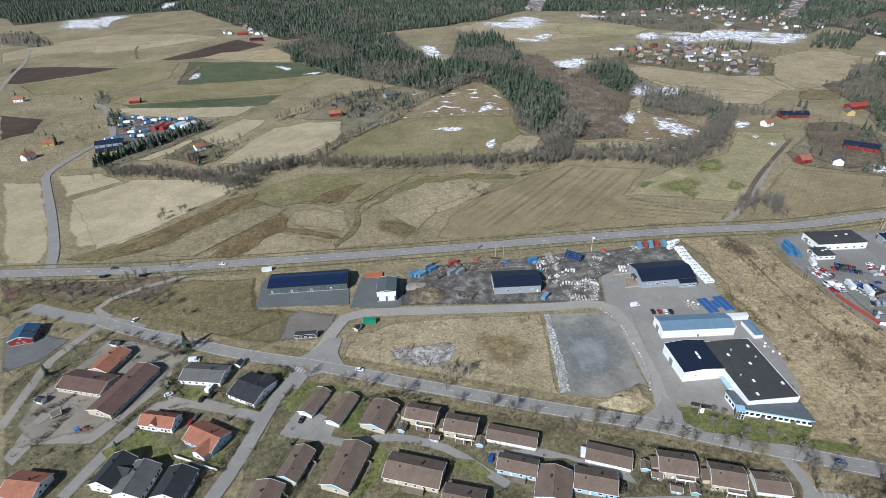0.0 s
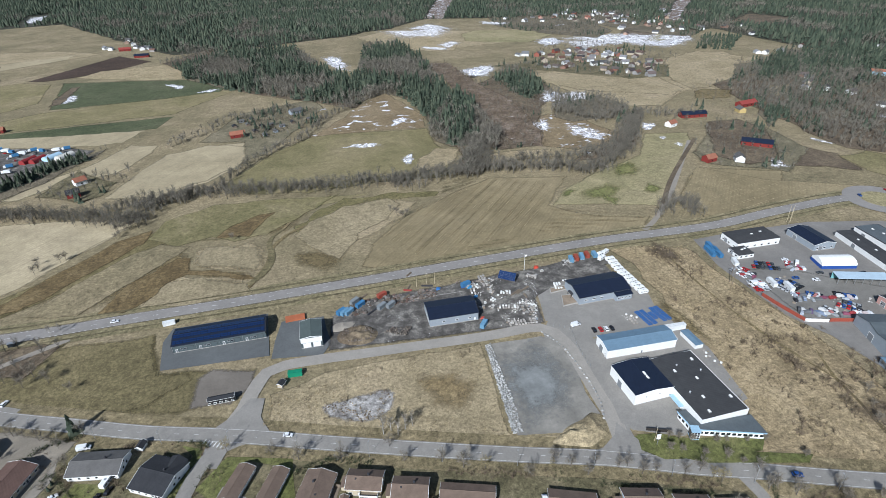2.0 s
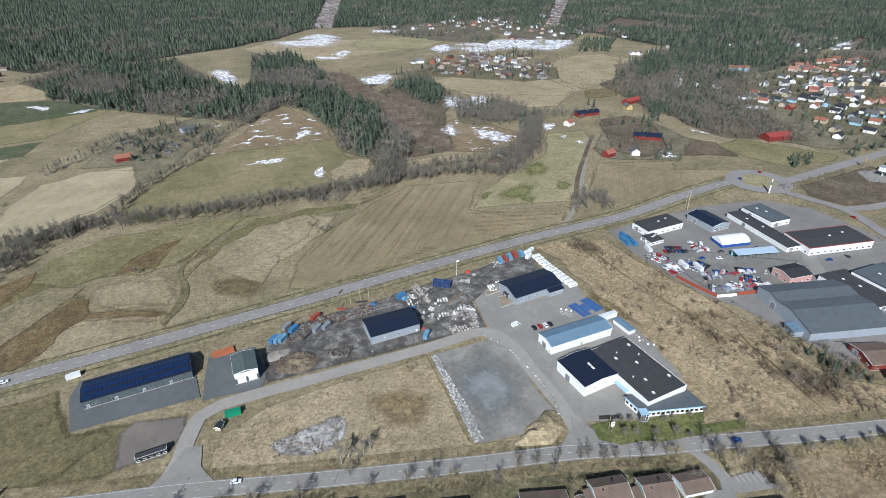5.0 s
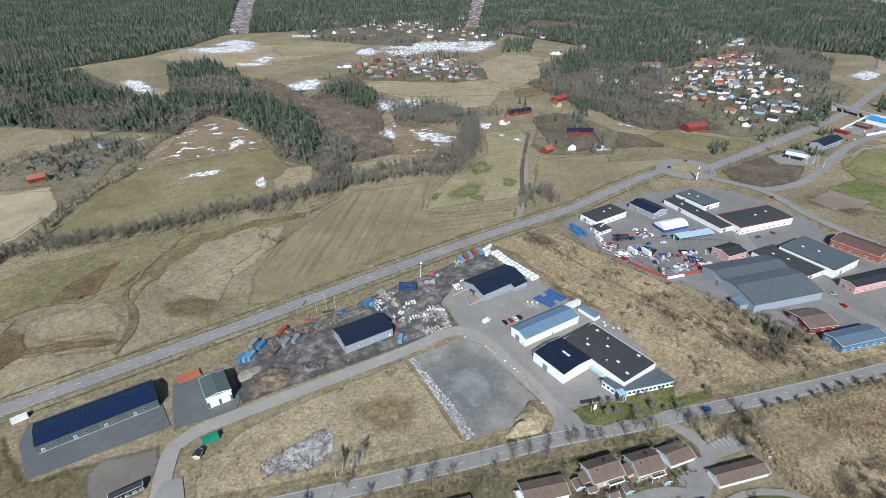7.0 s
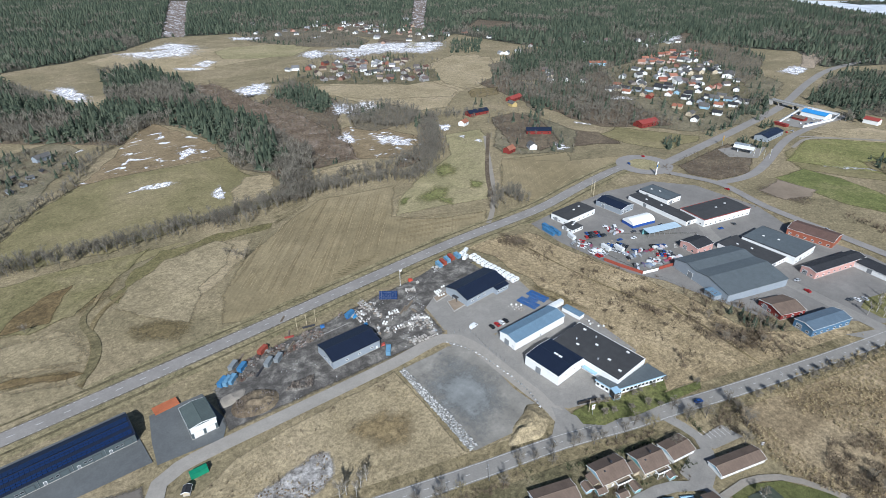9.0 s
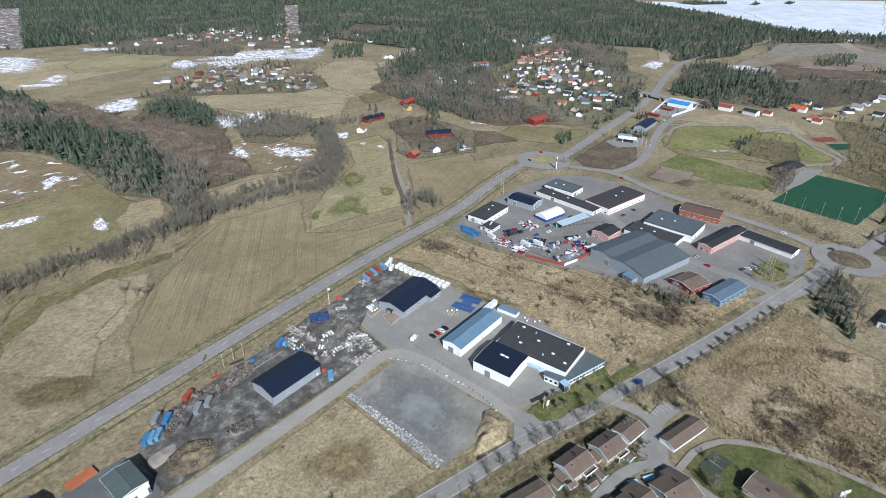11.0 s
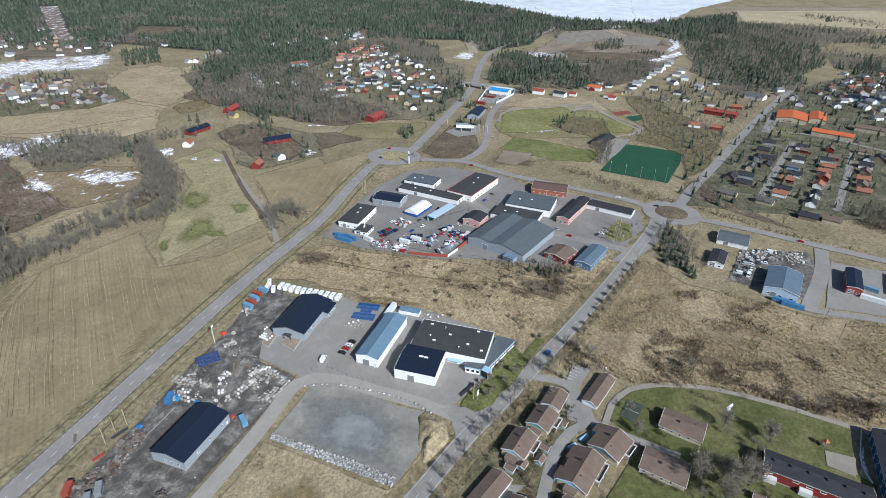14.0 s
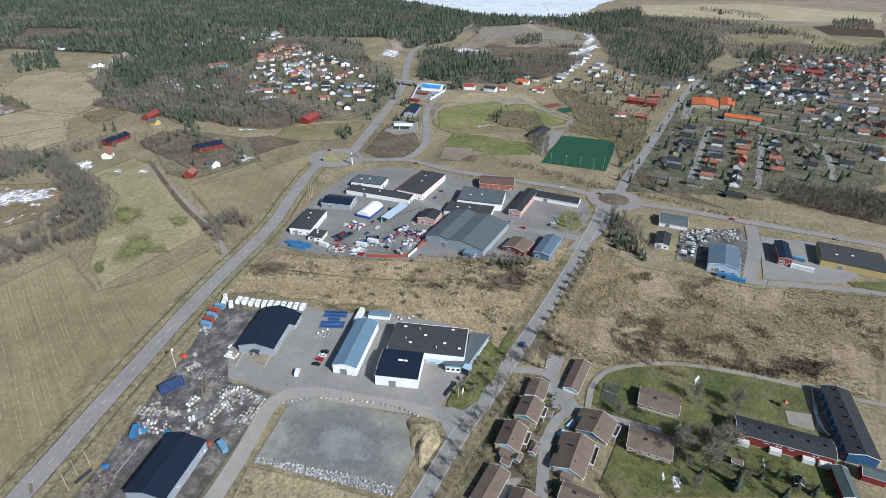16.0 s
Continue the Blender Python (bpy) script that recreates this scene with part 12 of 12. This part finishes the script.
ADDRESSES = (
    ([(607, -53), (575, -42), (545, -31), (546, -42), (524, -36), (512, -20), (485, -11), (463, -6), (431, 11), (477, 3), (460, -38), (402, -45), (401, -62), (424, -17)], MIX_DARK, -18, 13.0),
    ([(601, -85), (554, -71), (527, -61), (504, -57), (561, -99), (455, -63), (433, -54), (580, -142), (559, -134)], (("white", "black"), ("blue", "grey"), ("white", "grey"), ("white", "black")), -18, 11.0),
    ([(588, -86), (487, -47), (447, -33), (506, -83), (482, -72), (604, -113), (574, -108)], (("red", "orange"), ("red", "brown"), ("blue", "orange"), ("white", "orange")), -18, 11.0),
    ([(540, -95), (523, -87), (537, -126), (513, -117), (496, -111), (478, -107)], (("brown", "orange"), ("brick", "brown"), ("brown", "brown")), -18, 11.0),
    ([(590, -155), (581, -165), (557, -133), (546, -158), (526, -160), (500, -146), (544, -194), (535, -197), (513, -186), (687, -296), (564, -237), (543, -235), (639, -262), (757, -294), (607, -147)], (("white", "black"), ("brick", "brown"), ("brown", "black"), ("white", "orange"), ("grey", "black")), -18, 12.0),
    ([(840, 98), (869, 90), (902, 81), (936, 72), (964, 64), (994, 54), (1022, 46), (931, 38), (972, 25), (1002, 16), (941, 14), (898, 33), (1063, 37), (1097, 28)], (("white", "grey"), ("white", "black"), ("white", "grey")), 25, 13.0),
    ([(827, 31), (824, -8), (785, 22), (773, 53), (844, 65), (809, 102), (794, 116), (772, -10), (881, -3), (925, -32), (819, -131), (854, -131), (908, -123), (863, -107)], (("white", "black"), ("yellow", "brown"), ("brick", "grey"), ("white", "brown")), -10, 11.0),
    ([(651, 22), (648, -4), (768, -42), (770, 129), (807, 155)], (("red", "orange"), ("white", "orange")), -10, 14.0),
    ([(835, 132), (758, 124), (857, 148), (760, 180)], (("white", "scarlet"), ("white", "orange"), ("white", "black")), -10, 10.0),
    ([(657, 533), (668, 528), (680, 523), (685, 506), (669, 484), (725, 523), (783, 532), (792, 479), (878, 529), (888, 516), (903, 497), (730, 479), (730, 497), (723, 416), (743, 408), (705, 374), (674, 398), (624, 389), (605, 373), (716, 442)], (("white", "black"), ("grey", "black"), ("brick", "grey"), ("white", "grey")), 15, 12.0),
    ([(718, 405), (729, 392), (728, 377), (733, 371), (651, 368), (790, 502), (795, 526), (721, 483), (856, 440)], (("white", "black"), ("white", "grey"), ("blue", "grey")), 15, 11.0),
    ([(665, 472), (642, 417), (809, 521), (780, 473), (946, 665), (909, 634), (940, 642), (913, 617), (968, 638), (992, 639), (1016, 641), (987, 614), (1018, 619), (1055, 627), (1042, 609), (978, 595), (949, 601), (905, 599), (886, 606)], (("white", "orange"), ("brick", "orange"), ("red", "orange")), 15, 12.0),
    ([(980, 827), (1012, 811), (1038, 809), (1322, 971), (1018, 743), (1092, 767), (1129, 762), (1101, 731), (1251, 790), (1142, 704), (1119, 709), (1038, 718), (1179, 787)], (("white", "grey"), ("white", "red"), ("yellow", "brown"), ("white", "black")), 5, 12.0),
    ([(363, 985), (375, 982), (407, 983), (413, 954), (419, 926), (410, 888), (387, 874), (372, 875), (482, 976), (496, 983), (454, 924), (459, 896), (504, 860), (480, 785), (523, 816), (508, 795), (499, 954), (478, 937), (446, 955)], (("white", "black"), ("grey", "black"), ("brown", "black"), ("white", "grey")), 5, 12.0),
    ([(396, 862), (451, 866), (517, 932), (472, 860), (447, 827), (444, 802), (475, 799), (524, 923)], (("brick", "brown"), ("white", "red"), ("red", "brown")), 5, 12.0),
    ([(655, 1123), (787, 1381), (757, 1399), (700, 1469), (718, 1547), (639, 1452), (567, 1633), (541, 1637), (503, 1456), (756, 859), (764, 849), (864, 878), (862, 1223), (796, 851), (613, 1576), (574, 1448), (686, 675), (657, 648)], (("white", "grey"), ("white", "red"), ("yellow", "black")), 5, 12.0),
    ([(-427, 1525), (-400, 1463), (-372, 1391), (-357, 1354), (-340, 1326), (-331, 1332), (-314, 1296), (-407, 1349), (-420, 1362), (-509, 1642), (-395, 1427), (-884, 2277), (-843, 2238)], (("white", "black"), ("white", "grey"), ("red", "brown")), 5, 12.0),
    ([(-94, 714), (-82, 718), (-68, 685), (-57, 689), (-45, 679), (-100, 694), (-75, 667), (-63, 651), (-52, 661), (-33, 690), (-85, 697), (-13, 699)], (("brown", "black"), ("grey", "grey"), ("brown", "grey")), 20, 6.0),
)
for spots, mix, base, length in ADDRESSES:
    for x, y in spots:
        requests.append((x, y, base + town.choice((0, 90, 90)) + town.uniform(-5, 5), *town.choice(mix), length))
cluster([(1050, -246), (1273, -609), (627, -282), (641, -214), (846, -190)], 25, MIX_TOWN, -15, 21, 0.8)
cluster([(701, 712), (761, 659), (671, 588), (597, 600)], 34, (("white", "red"), ("red", "red")), 0, 27, 0.6)
cluster([(647, 1222), (707, 1178), (809, 1160), (749, 1083), (637, 1137)], 40, MIX_TOWN, 5, 29, 0.6)
cluster([(513, 1401), (740, 1578), (956, 1438), (892, 1337), (658, 1374), (476, 1285)], 50, MIX_TOWN, 5, 30, 0.5)
cluster([(640, 1340), (899, 1314), (990, 1151), (831, 951), (821, 1118), (641, 1204)], 60, MIX_TOWN, 5, 32, 0.6)

cluster([(661, 1434), (817, 1458), (938, 1277), (820, 1108), (732, 1216), (607, 1271)], 38, MIX_TOWN, 5, 34, 0.6)
cluster([(693, 565), (797, 605), (990, 638), (1042, 604), (925, 494), (805, 397), (727, 365), (645, 379), (682, 470), (651, 509)], 25, (("white", "black"), ("white", "grey"), ("white", "black"), ("brick", "grey"), ("white", "orange"), ("grey", "black"), ("blue", "grey")), 15, 24, 0.7)
cluster([(365, 989), (443, 1048), (522, 1008), (604, 896), (497, 763), (437, 813), (375, 874)], 26, MIX_VILLAGE, 5, 28, 0.45)
cluster([(1202, -362), (1229, -586), (905, -422), (867, -353), (943, -300), (983, -253)], 26, (("brick", "brown"), ("white", "brown"), ("brick", "grey"), ("white", "orange")), -15, 36, 0.75)
cluster([(934, -167), (1144, -282), (1063, -285), (825, -184), (778, -152)], 27, MIX_TOWN, -15, 37, 0.7)
requests.sort(key=lambda r: math.hypot(r[0] - 330, r[1] - 150))
near = [r for r in requests if r[5] < 8] + [r for r in requests if r[5] >= 8][:118]
for r in near:
    town_house(*r)
rest = [r for r in requests if r[5] >= 8][118:]
far_wall = ([(-5, -4, 0), (5, -4, 0), (5, 4, 0), (-5, 4, 0), (-5, -4, 3.4), (5, -4, 3.4), (5, 4, 3.4), (-5, 4, 3.4), (-5, 0, 5.4), (5, 0, 5.4)], [(0, 1, 5), (0, 5, 4), (1, 2, 6), (1, 6, 5), (2, 3, 7), (2, 7, 6), (3, 0, 4), (3, 4, 7), (5, 6, 9), (7, 4, 8)])
far_roof = ([(-5.5, -4.6, 3.2), (5.5, -4.6, 3.2), (5.5, 0, 5.7), (-5.5, 0, 5.7), (5.5, 4.6, 3.2), (-5.5, 4.6, 3.2)], [(0, 1, 2), (0, 2, 3), (3, 2, 4), (3, 4, 5)])
for k, (word, wall_colours, roof_colours) in enumerate((
        ("orange", ((0.6, 0.56, 0.5), (0.42, 0.2, 0.14), (0.66, 0.64, 0.6)), ((0.28, 0.12, 0.08), (0.22, 0.085, 0.06), (0.33, 0.16, 0.11))),
        ("white", ((0.66, 0.66, 0.64), (0.72, 0.72, 0.7), (0.6, 0.6, 0.58)), ((0.05, 0.05, 0.052), (0.12, 0.12, 0.12), (0.26, 0.26, 0.27), (0.09, 0.07, 0.06))),
        ("dark", ((0.2, 0.05, 0.035), (0.4, 0.34, 0.26), (0.26, 0.24, 0.22), (0.3, 0.3, 0.3)), ((0.05, 0.05, 0.052), (0.14, 0.075, 0.055), (0.12, 0.12, 0.12), (0.1, 0.075, 0.06))))):
    kind = np.array([r[:2] for r in rest if word == ("orange" if r[4] == "orange" else "white" if r[3] in ("white", "blue") else "dark")])
    many("distant_house_walls", far_wall, kind, leafage(word + "_house_walls", *wall_colours), "walls of houses in the distance", "houses", 95 + k, 1.0, 1.3)
    many("distant_house_roofs", far_roof, kind, leafage(word + "_house_roofs", *roof_colours), "roofs of houses in the distance", "houses", 95 + k, 1.0, 1.3)

for (x, y), wall, roof, length, turn in zip([(513, 589), (488, 568), (380, 545), (424, 569), (423, 464), (351, 440), (378, 433), (-398, 593), (-396, 552), (-551, 798), (-376, 762), (-224, 556), (-220, 526), (-374, 1329), (-321, 1235), (-93, 656), (-29, 732), (-328, 582), (-316, 557)],
                                            ("red", "yellow", "white", "red", "red", "red", "white", "yellow", "white", "white", "red", "white", "red", "red", "red", "red", "grey", "grey", "yellow"),
                                            ("scarlet", "grey", "orange", "navy", "navy", "orange", "grey", "orange", "orange", "orange", "orange", "orange", "black", "scarlet", "navy", "orange", "grey", "navy", "navy"),
                                            (26, 11, 11, 30, 28, 11, 11, 11, 11, 12, 14, 10, 10, 22, 26, 16, 16, 26, 24),
                                            (10, 80, 20, -6, -40, 10, 60, 20, 70, 10, 5, 40, 20, 5, 0, 10, 30, 15, 20)):
    town_house(x, y, turn, wall, roof, float(length), 10.0 if length > 20 else 8.0, 4.0, 2.8, "farmhouse" if length < 20 else "barn", "farmhouse" if length < 20 else "barn")
for (x, y), wall, roof, length, width, turn in zip([(543, 401), (606, 287), (733, 284), (753, 230), (749, 198), (809, 152), (734, -103), (741, -134), (664, -131), (1024, -344), (846, -347), (837, -279), (882, -229), (884, 466), (852, 519), (872, 511), (889, 497), (803, 664), (843, -78), (722, -16), (546, 125), (703, -184), (779, -316)],
                                                   ("red", "grey", "white", "white", "white", "white", "brick", "brick", "brick", "red", "brick", "grey", "blue", "white", "brick", "brick", "brick", "blue", "white", "red", "brown", "brick", "brick"),
                                                   ("scarlet", "navy", "sky blue", "scarlet", "black", "vivid orange", "vivid orange", "vivid orange", "vivid orange", "scarlet", "brown", "navy", "navy", "grey", "grey", "grey", "black", "orange", "grey", "scarlet", "black", "brown", "brown"),
                                                   (28, 40, 29, 16, 18, 20, 44, 44, 42, 60, 70, 50, 40, 34, 20, 20, 20, 30, 26, 40, 30, 36, 70), (14, 14, 16, 9, 10, 9, 34, 18, 14, 30, 14, 16, 16, 16, 9, 9, 9, 14, 16, 12, 16, 14, 14),
                                                   (-10, 0, 82, 82, 70, 75, -15, -15, 70, 70, 70, 75, 70, 20, 60, 60, 60, -39, 60, 70, -20, 70, 70)):
    town_house(x, y, turn, wall, roof, float(length), float(width), 5.0, 2.4, "long_building", "long building")
ob = thing("petrol_sign", *[(538, 306)][0], 30, "tall yellow roadside sign", "sign")
part("mast", Geo().rod((0, 0, 0), (0, 0, 9), 0.2), STEEL, ob)
part("board", Geo().box(-1.6, -0.25, 6, 1.6, 0.25, 10.5), plain("yellow_sign", (0.75, 0.42, 0.03), 0.5), ob)
# the vehicle dump: tents, and lorries
def marquee(x, y, turn, length, width, cloth, label):
    """A storage tent: rounded canvas over hoops, with a flat end."""
    ob = thing("storage_tent", x, y, turn, label, "tent", "storage tents")
    arch = [(width / 2 * math.cos(q), 4.6 * math.sin(q) ** 0.8) for q in np.linspace(0, math.pi, 11)]
    part("canvas", Geo().prism(arch, -length / 2, length / 2), cloth, ob)
    part("door_flap", Geo().box(-1.5, -0.06, 0, 1.5, 0.06, 3.0), CLAD_GREY, ob, "", (length / 2 + 0.08, 0, 0), 90)
    part("ridge_strap", Geo().box(-length / 2, -0.15, 4.6, length / 2, 0.15, 4.72), CLAD_GREY, ob)


def lorry(x, y, turn, word):
    """A box lorry seen from afar: body, cab and wheels."""
    if ("lorry", word) not in protos:
        ob = thing("lorry", x, y, turn, f"old {word} box lorry parked on the dump", "lorry", "lorries on the dump")
        part("box_body", Geo().box(-4.2, -1.25, 0.9, 1.9, 1.25, 3.6), CONTAINER_PAINT[word], ob)
        part("cab", Geo().prism([(-1.2, 0.7), (1.2, 0.7), (1.2, 2.0), (1.0, 2.9), (-1.0, 2.9), (-1.2, 2.0)], 2.0, 4.0), WHITE, ob)
        for wx in (-2.8, 3.0):
            part("axle", Geo().rod((wx, -1.25, 0.5), (wx, 1.25, 0.5), 0.5, 0.5, 8), RUBBER, ob)
        protos["lorry", word] = ob
        return ob
    return copy_thing(protos["lorry", word], pose(x, y, ground_at(x, y), 0, 0, turn))


CANVAS = {k: plain(k.replace(" ", "_") + "_canvas", c, 0.7, 0.0, 0.15) for k, c in (("red", (0.27, 0.035, 0.035)), ("pale blue", (0.42, 0.58, 0.7)), ("cream", (0.62, 0.6, 0.54)))}
marquee(-297, 637, 68, 17, 7, CANVAS["red"], "red canvas storage tent on the dump")
marquee(-288, 637, 68, 17, 7, CANVAS["red"], "red canvas storage tent on the dump")
marquee(-276, 641, 60, 18, 9, CANVAS["pale blue"], "pale blue canvas storage tent on the dump")
marquee(-264, 640, 60, 18, 9, CANVAS["cream"], "cream canvas storage tent on the dump")
for k, (x, y) in enumerate([(-358, 680), (-345, 664), (-344, 685), (-327, 673), (-314, 666), (-306, 673), (-296, 668), (-281, 666), (-272, 668), (-346, 651), (-335, 680), (-318, 658), (-314, 607), (-305, 607), (-331, 602), (-338, 598), (-322, 622), (-310, 624)]):
    lorry(x, y, 150 + 25 * (k % 3), ("blue", "white", "blue", "blue", "white", "blue")[k % 6])
# the petrol station: a flat canopy on posts, its kiosk, flags and lorries
ob = thing("petrol_canopy", 535, 281, 100, "flat white canopy of the petrol station on steel posts", "canopy")
part("roof_slab", Geo().box(-9, -4.5, 4.6, 9, 4.5, 5.5), WHITE, ob)
part("fascia_band", Geo().box(-9.05, -4.56, 4.85, 9.05, -4.5, 5.25), plain("station_yellow", (0.72, 0.5, 0.05), 0.5), ob, "yellow band along the edge")
for sx in (-6, 6):
    for sy in (-2.6, 2.6):
        part("post", Geo().box(sx - 0.2, sy - 0.2, 0, sx + 0.2, sy + 0.2, 4.6), WHITE, ob)
    part("fuel_pump", Geo().box(sx - 0.7, -0.4, 0, sx + 0.7, 0.4, 1.9), CLAD_GREY, ob, "grey fuel pump")
ob = thing("kiosk", 548, 290, 100, "white flat-roofed kiosk of the petrol station", "kiosk")
part("wall", Geo().box(-7, -3.5, 0, 7, 3.5, 3.4), WHITE, ob)
part("roof", Geo().box(-7.3, -3.8, 3.4, 7.3, 3.8, 3.8), CLAD_GREY, ob)
part("shop_window", Geo().box(-5.5, -3.58, 0.7, 5.5, -3.48, 2.7), GLASS, ob)
for x, y in ((536, 266), (531, 260), (535, 256), (529, 269)):
    ob = thing("banner_pole", x, y, 60, "white pole with a pale yellow banner", "flagpole", "banners of the petrol station")
    part("mast", Geo().rod((0, 0, 0), (0, 0, 9.5), 0.13, 0.08, 6), WHITE, ob)
    part("banner", Geo().box(0.1, -0.05, 3.4, 1.2, 0.05, 9.2), plain("banner_cloth", (0.7, 0.62, 0.4), 0.8) if "banner_cloth" not in bpy.data.materials else bpy.data.materials["banner_cloth"], ob, "pale yellow banner")
# the walled yard of the blue-roofed hall
ob = thing("yard_wall", 671, 302, 0, "white rendered wall round a sales yard", "wall")
YARD_WALL = [(671, 302), (768, 310), (761, 267), (730, 264), (672, 276)]
for (xa, ya), (xb, yb) in zip(YARD_WALL, YARD_WALL[1:]):
    part("wall_panel", Geo().box(0, -0.25, 0, math.hypot(xb - xa, yb - ya), 0.25, 2.6), WHITE, ob, "", (xa - 671, ya - 302, 0), math.degrees(math.atan2(yb - ya, xb - xa)))
    part("coping", Geo().box(0, -0.4, 2.6, math.hypot(xb - xa, yb - ya), 0.4, 2.8), CLAD_GREY, ob, "", (xa - 671, ya - 302, 0), math.degrees(math.atan2(yb - ya, xb - xa)))
ob = thing("gatehouse", 664, 297, 78, "low red shed before the walled yard", "shed")
part("wall", Geo().box(-8, -2.5, 0, 8, 2.5, 3.0), FALU, ob)
part("roof", Geo().box(-8.3, -2.8, 3.0, 8.3, 2.8, 3.25), RED_SHEET, ob)
part("door", Geo().box(-1.6, -2.6, 0, 1.6, -2.5, 2.4), TIMBER, ob)
town_house(705, 292, 80, "red", "brown", 14.0, 9.0, 2.8, 2.0, "sales_hut", "sales hut")
for k, (x, y) in enumerate(((688, 284), (692, 279), (698, 276), (706, 273), (714, 271), (722, 273), (716, 281), (724, 301), (716, 303), (690, 299), (640, 281), (650, 279))):
    yard_car(x, y, 20 + 37 * k, ("white", "white", "blue", "white", "red", "white")[k % 6])
# bridge over the main road
ob = thing("road_bridge", 755, 326, 78, "grey concrete road bridge over the main road", "bridge")
part("deck", Geo().box(-24, -4, 4.9, 24, 4, 5.9), CONCRETE, ob)
for s in (-1, 1):
    part("railing", Geo().box(-24, s * 3.9 - 0.1, 5.9, 24, s * 3.9 + 0.1, 6.9), STEEL, ob)
    part("pier", Geo().box(s * 10 - 0.5, -3.6, 0, s * 10 + 0.5, 3.6, 4.9), CONCRETE, ob)
    part("abutment", Geo().prism([(-6.5, 0), (6.5, 0), (4, 4.9), (-4, 4.9)], min(s * 18, s * 30), max(s * 18, s * 30)), CONCRETE, ob)
# trees among the houses
garden_seed = 90
for outline, gap in (([(395.6, 49.5), (670, -44), (900, -139), (1119, -287), (1315, -629), (461, -198), (425.4, -124.9), (405.8, -61.0)], 9), ([(523, 564), (607, 696), (779, 787), (1008, 809), (1115, 636), (899, 383), (669, 317), (557, 346), (518, 437)], 10),
                     ([(278, 920), (438, 934), (566, 829), (514, 751), (455, 762), (372, 843)], 9), ([(764, 88), (926, 24), (868, -96), (684, -43), (641, 21), (675, 54)], 9), ([(359, 479), (430, 538), (479, 534), (466, 440), (402, 393), (341, 436)], 15),
                     ([(491, 676), (557, 694), (669, 739), (401, 404), (378, 420), (357, 450), (419, 564)], 15), ([(-407, 541), (-444, 644), (-405, 682), (-359, 642), (-356, 549)], 18), ([(-592, 820), (-570, 864), (-436, 793), (-393, 717), (-479, 757)], 24), ([(-221.5, 224.6), (-201.4, 240.4), (-177.6, 247.6), (-129.2, 233.3), (-132.7, 218.2), (-164.5, 225.5), (-188.3, 196.3)], 13)):
    garden_seed += 1
    p = scatter(outline, gap, garden_seed)
    many("garden_trees", GARDEN_BARE, p, TWIGS, "leafless garden trees among the houses", "trees", garden_seed, 0.35, 0.85)
    many("garden_bushes", SHRUB, scatter(outline, gap * 1.5, garden_seed + 40), BRUSH, "brown hedges and bushes in the gardens", "shrubs", garden_seed + 40, 0.5, 1.2)
    many("garden_conifers", CONIFER, p[::7] + 5.0, NEEDLES, "dark garden conifers among the houses", "trees", garden_seed, 0.35, 0.9)
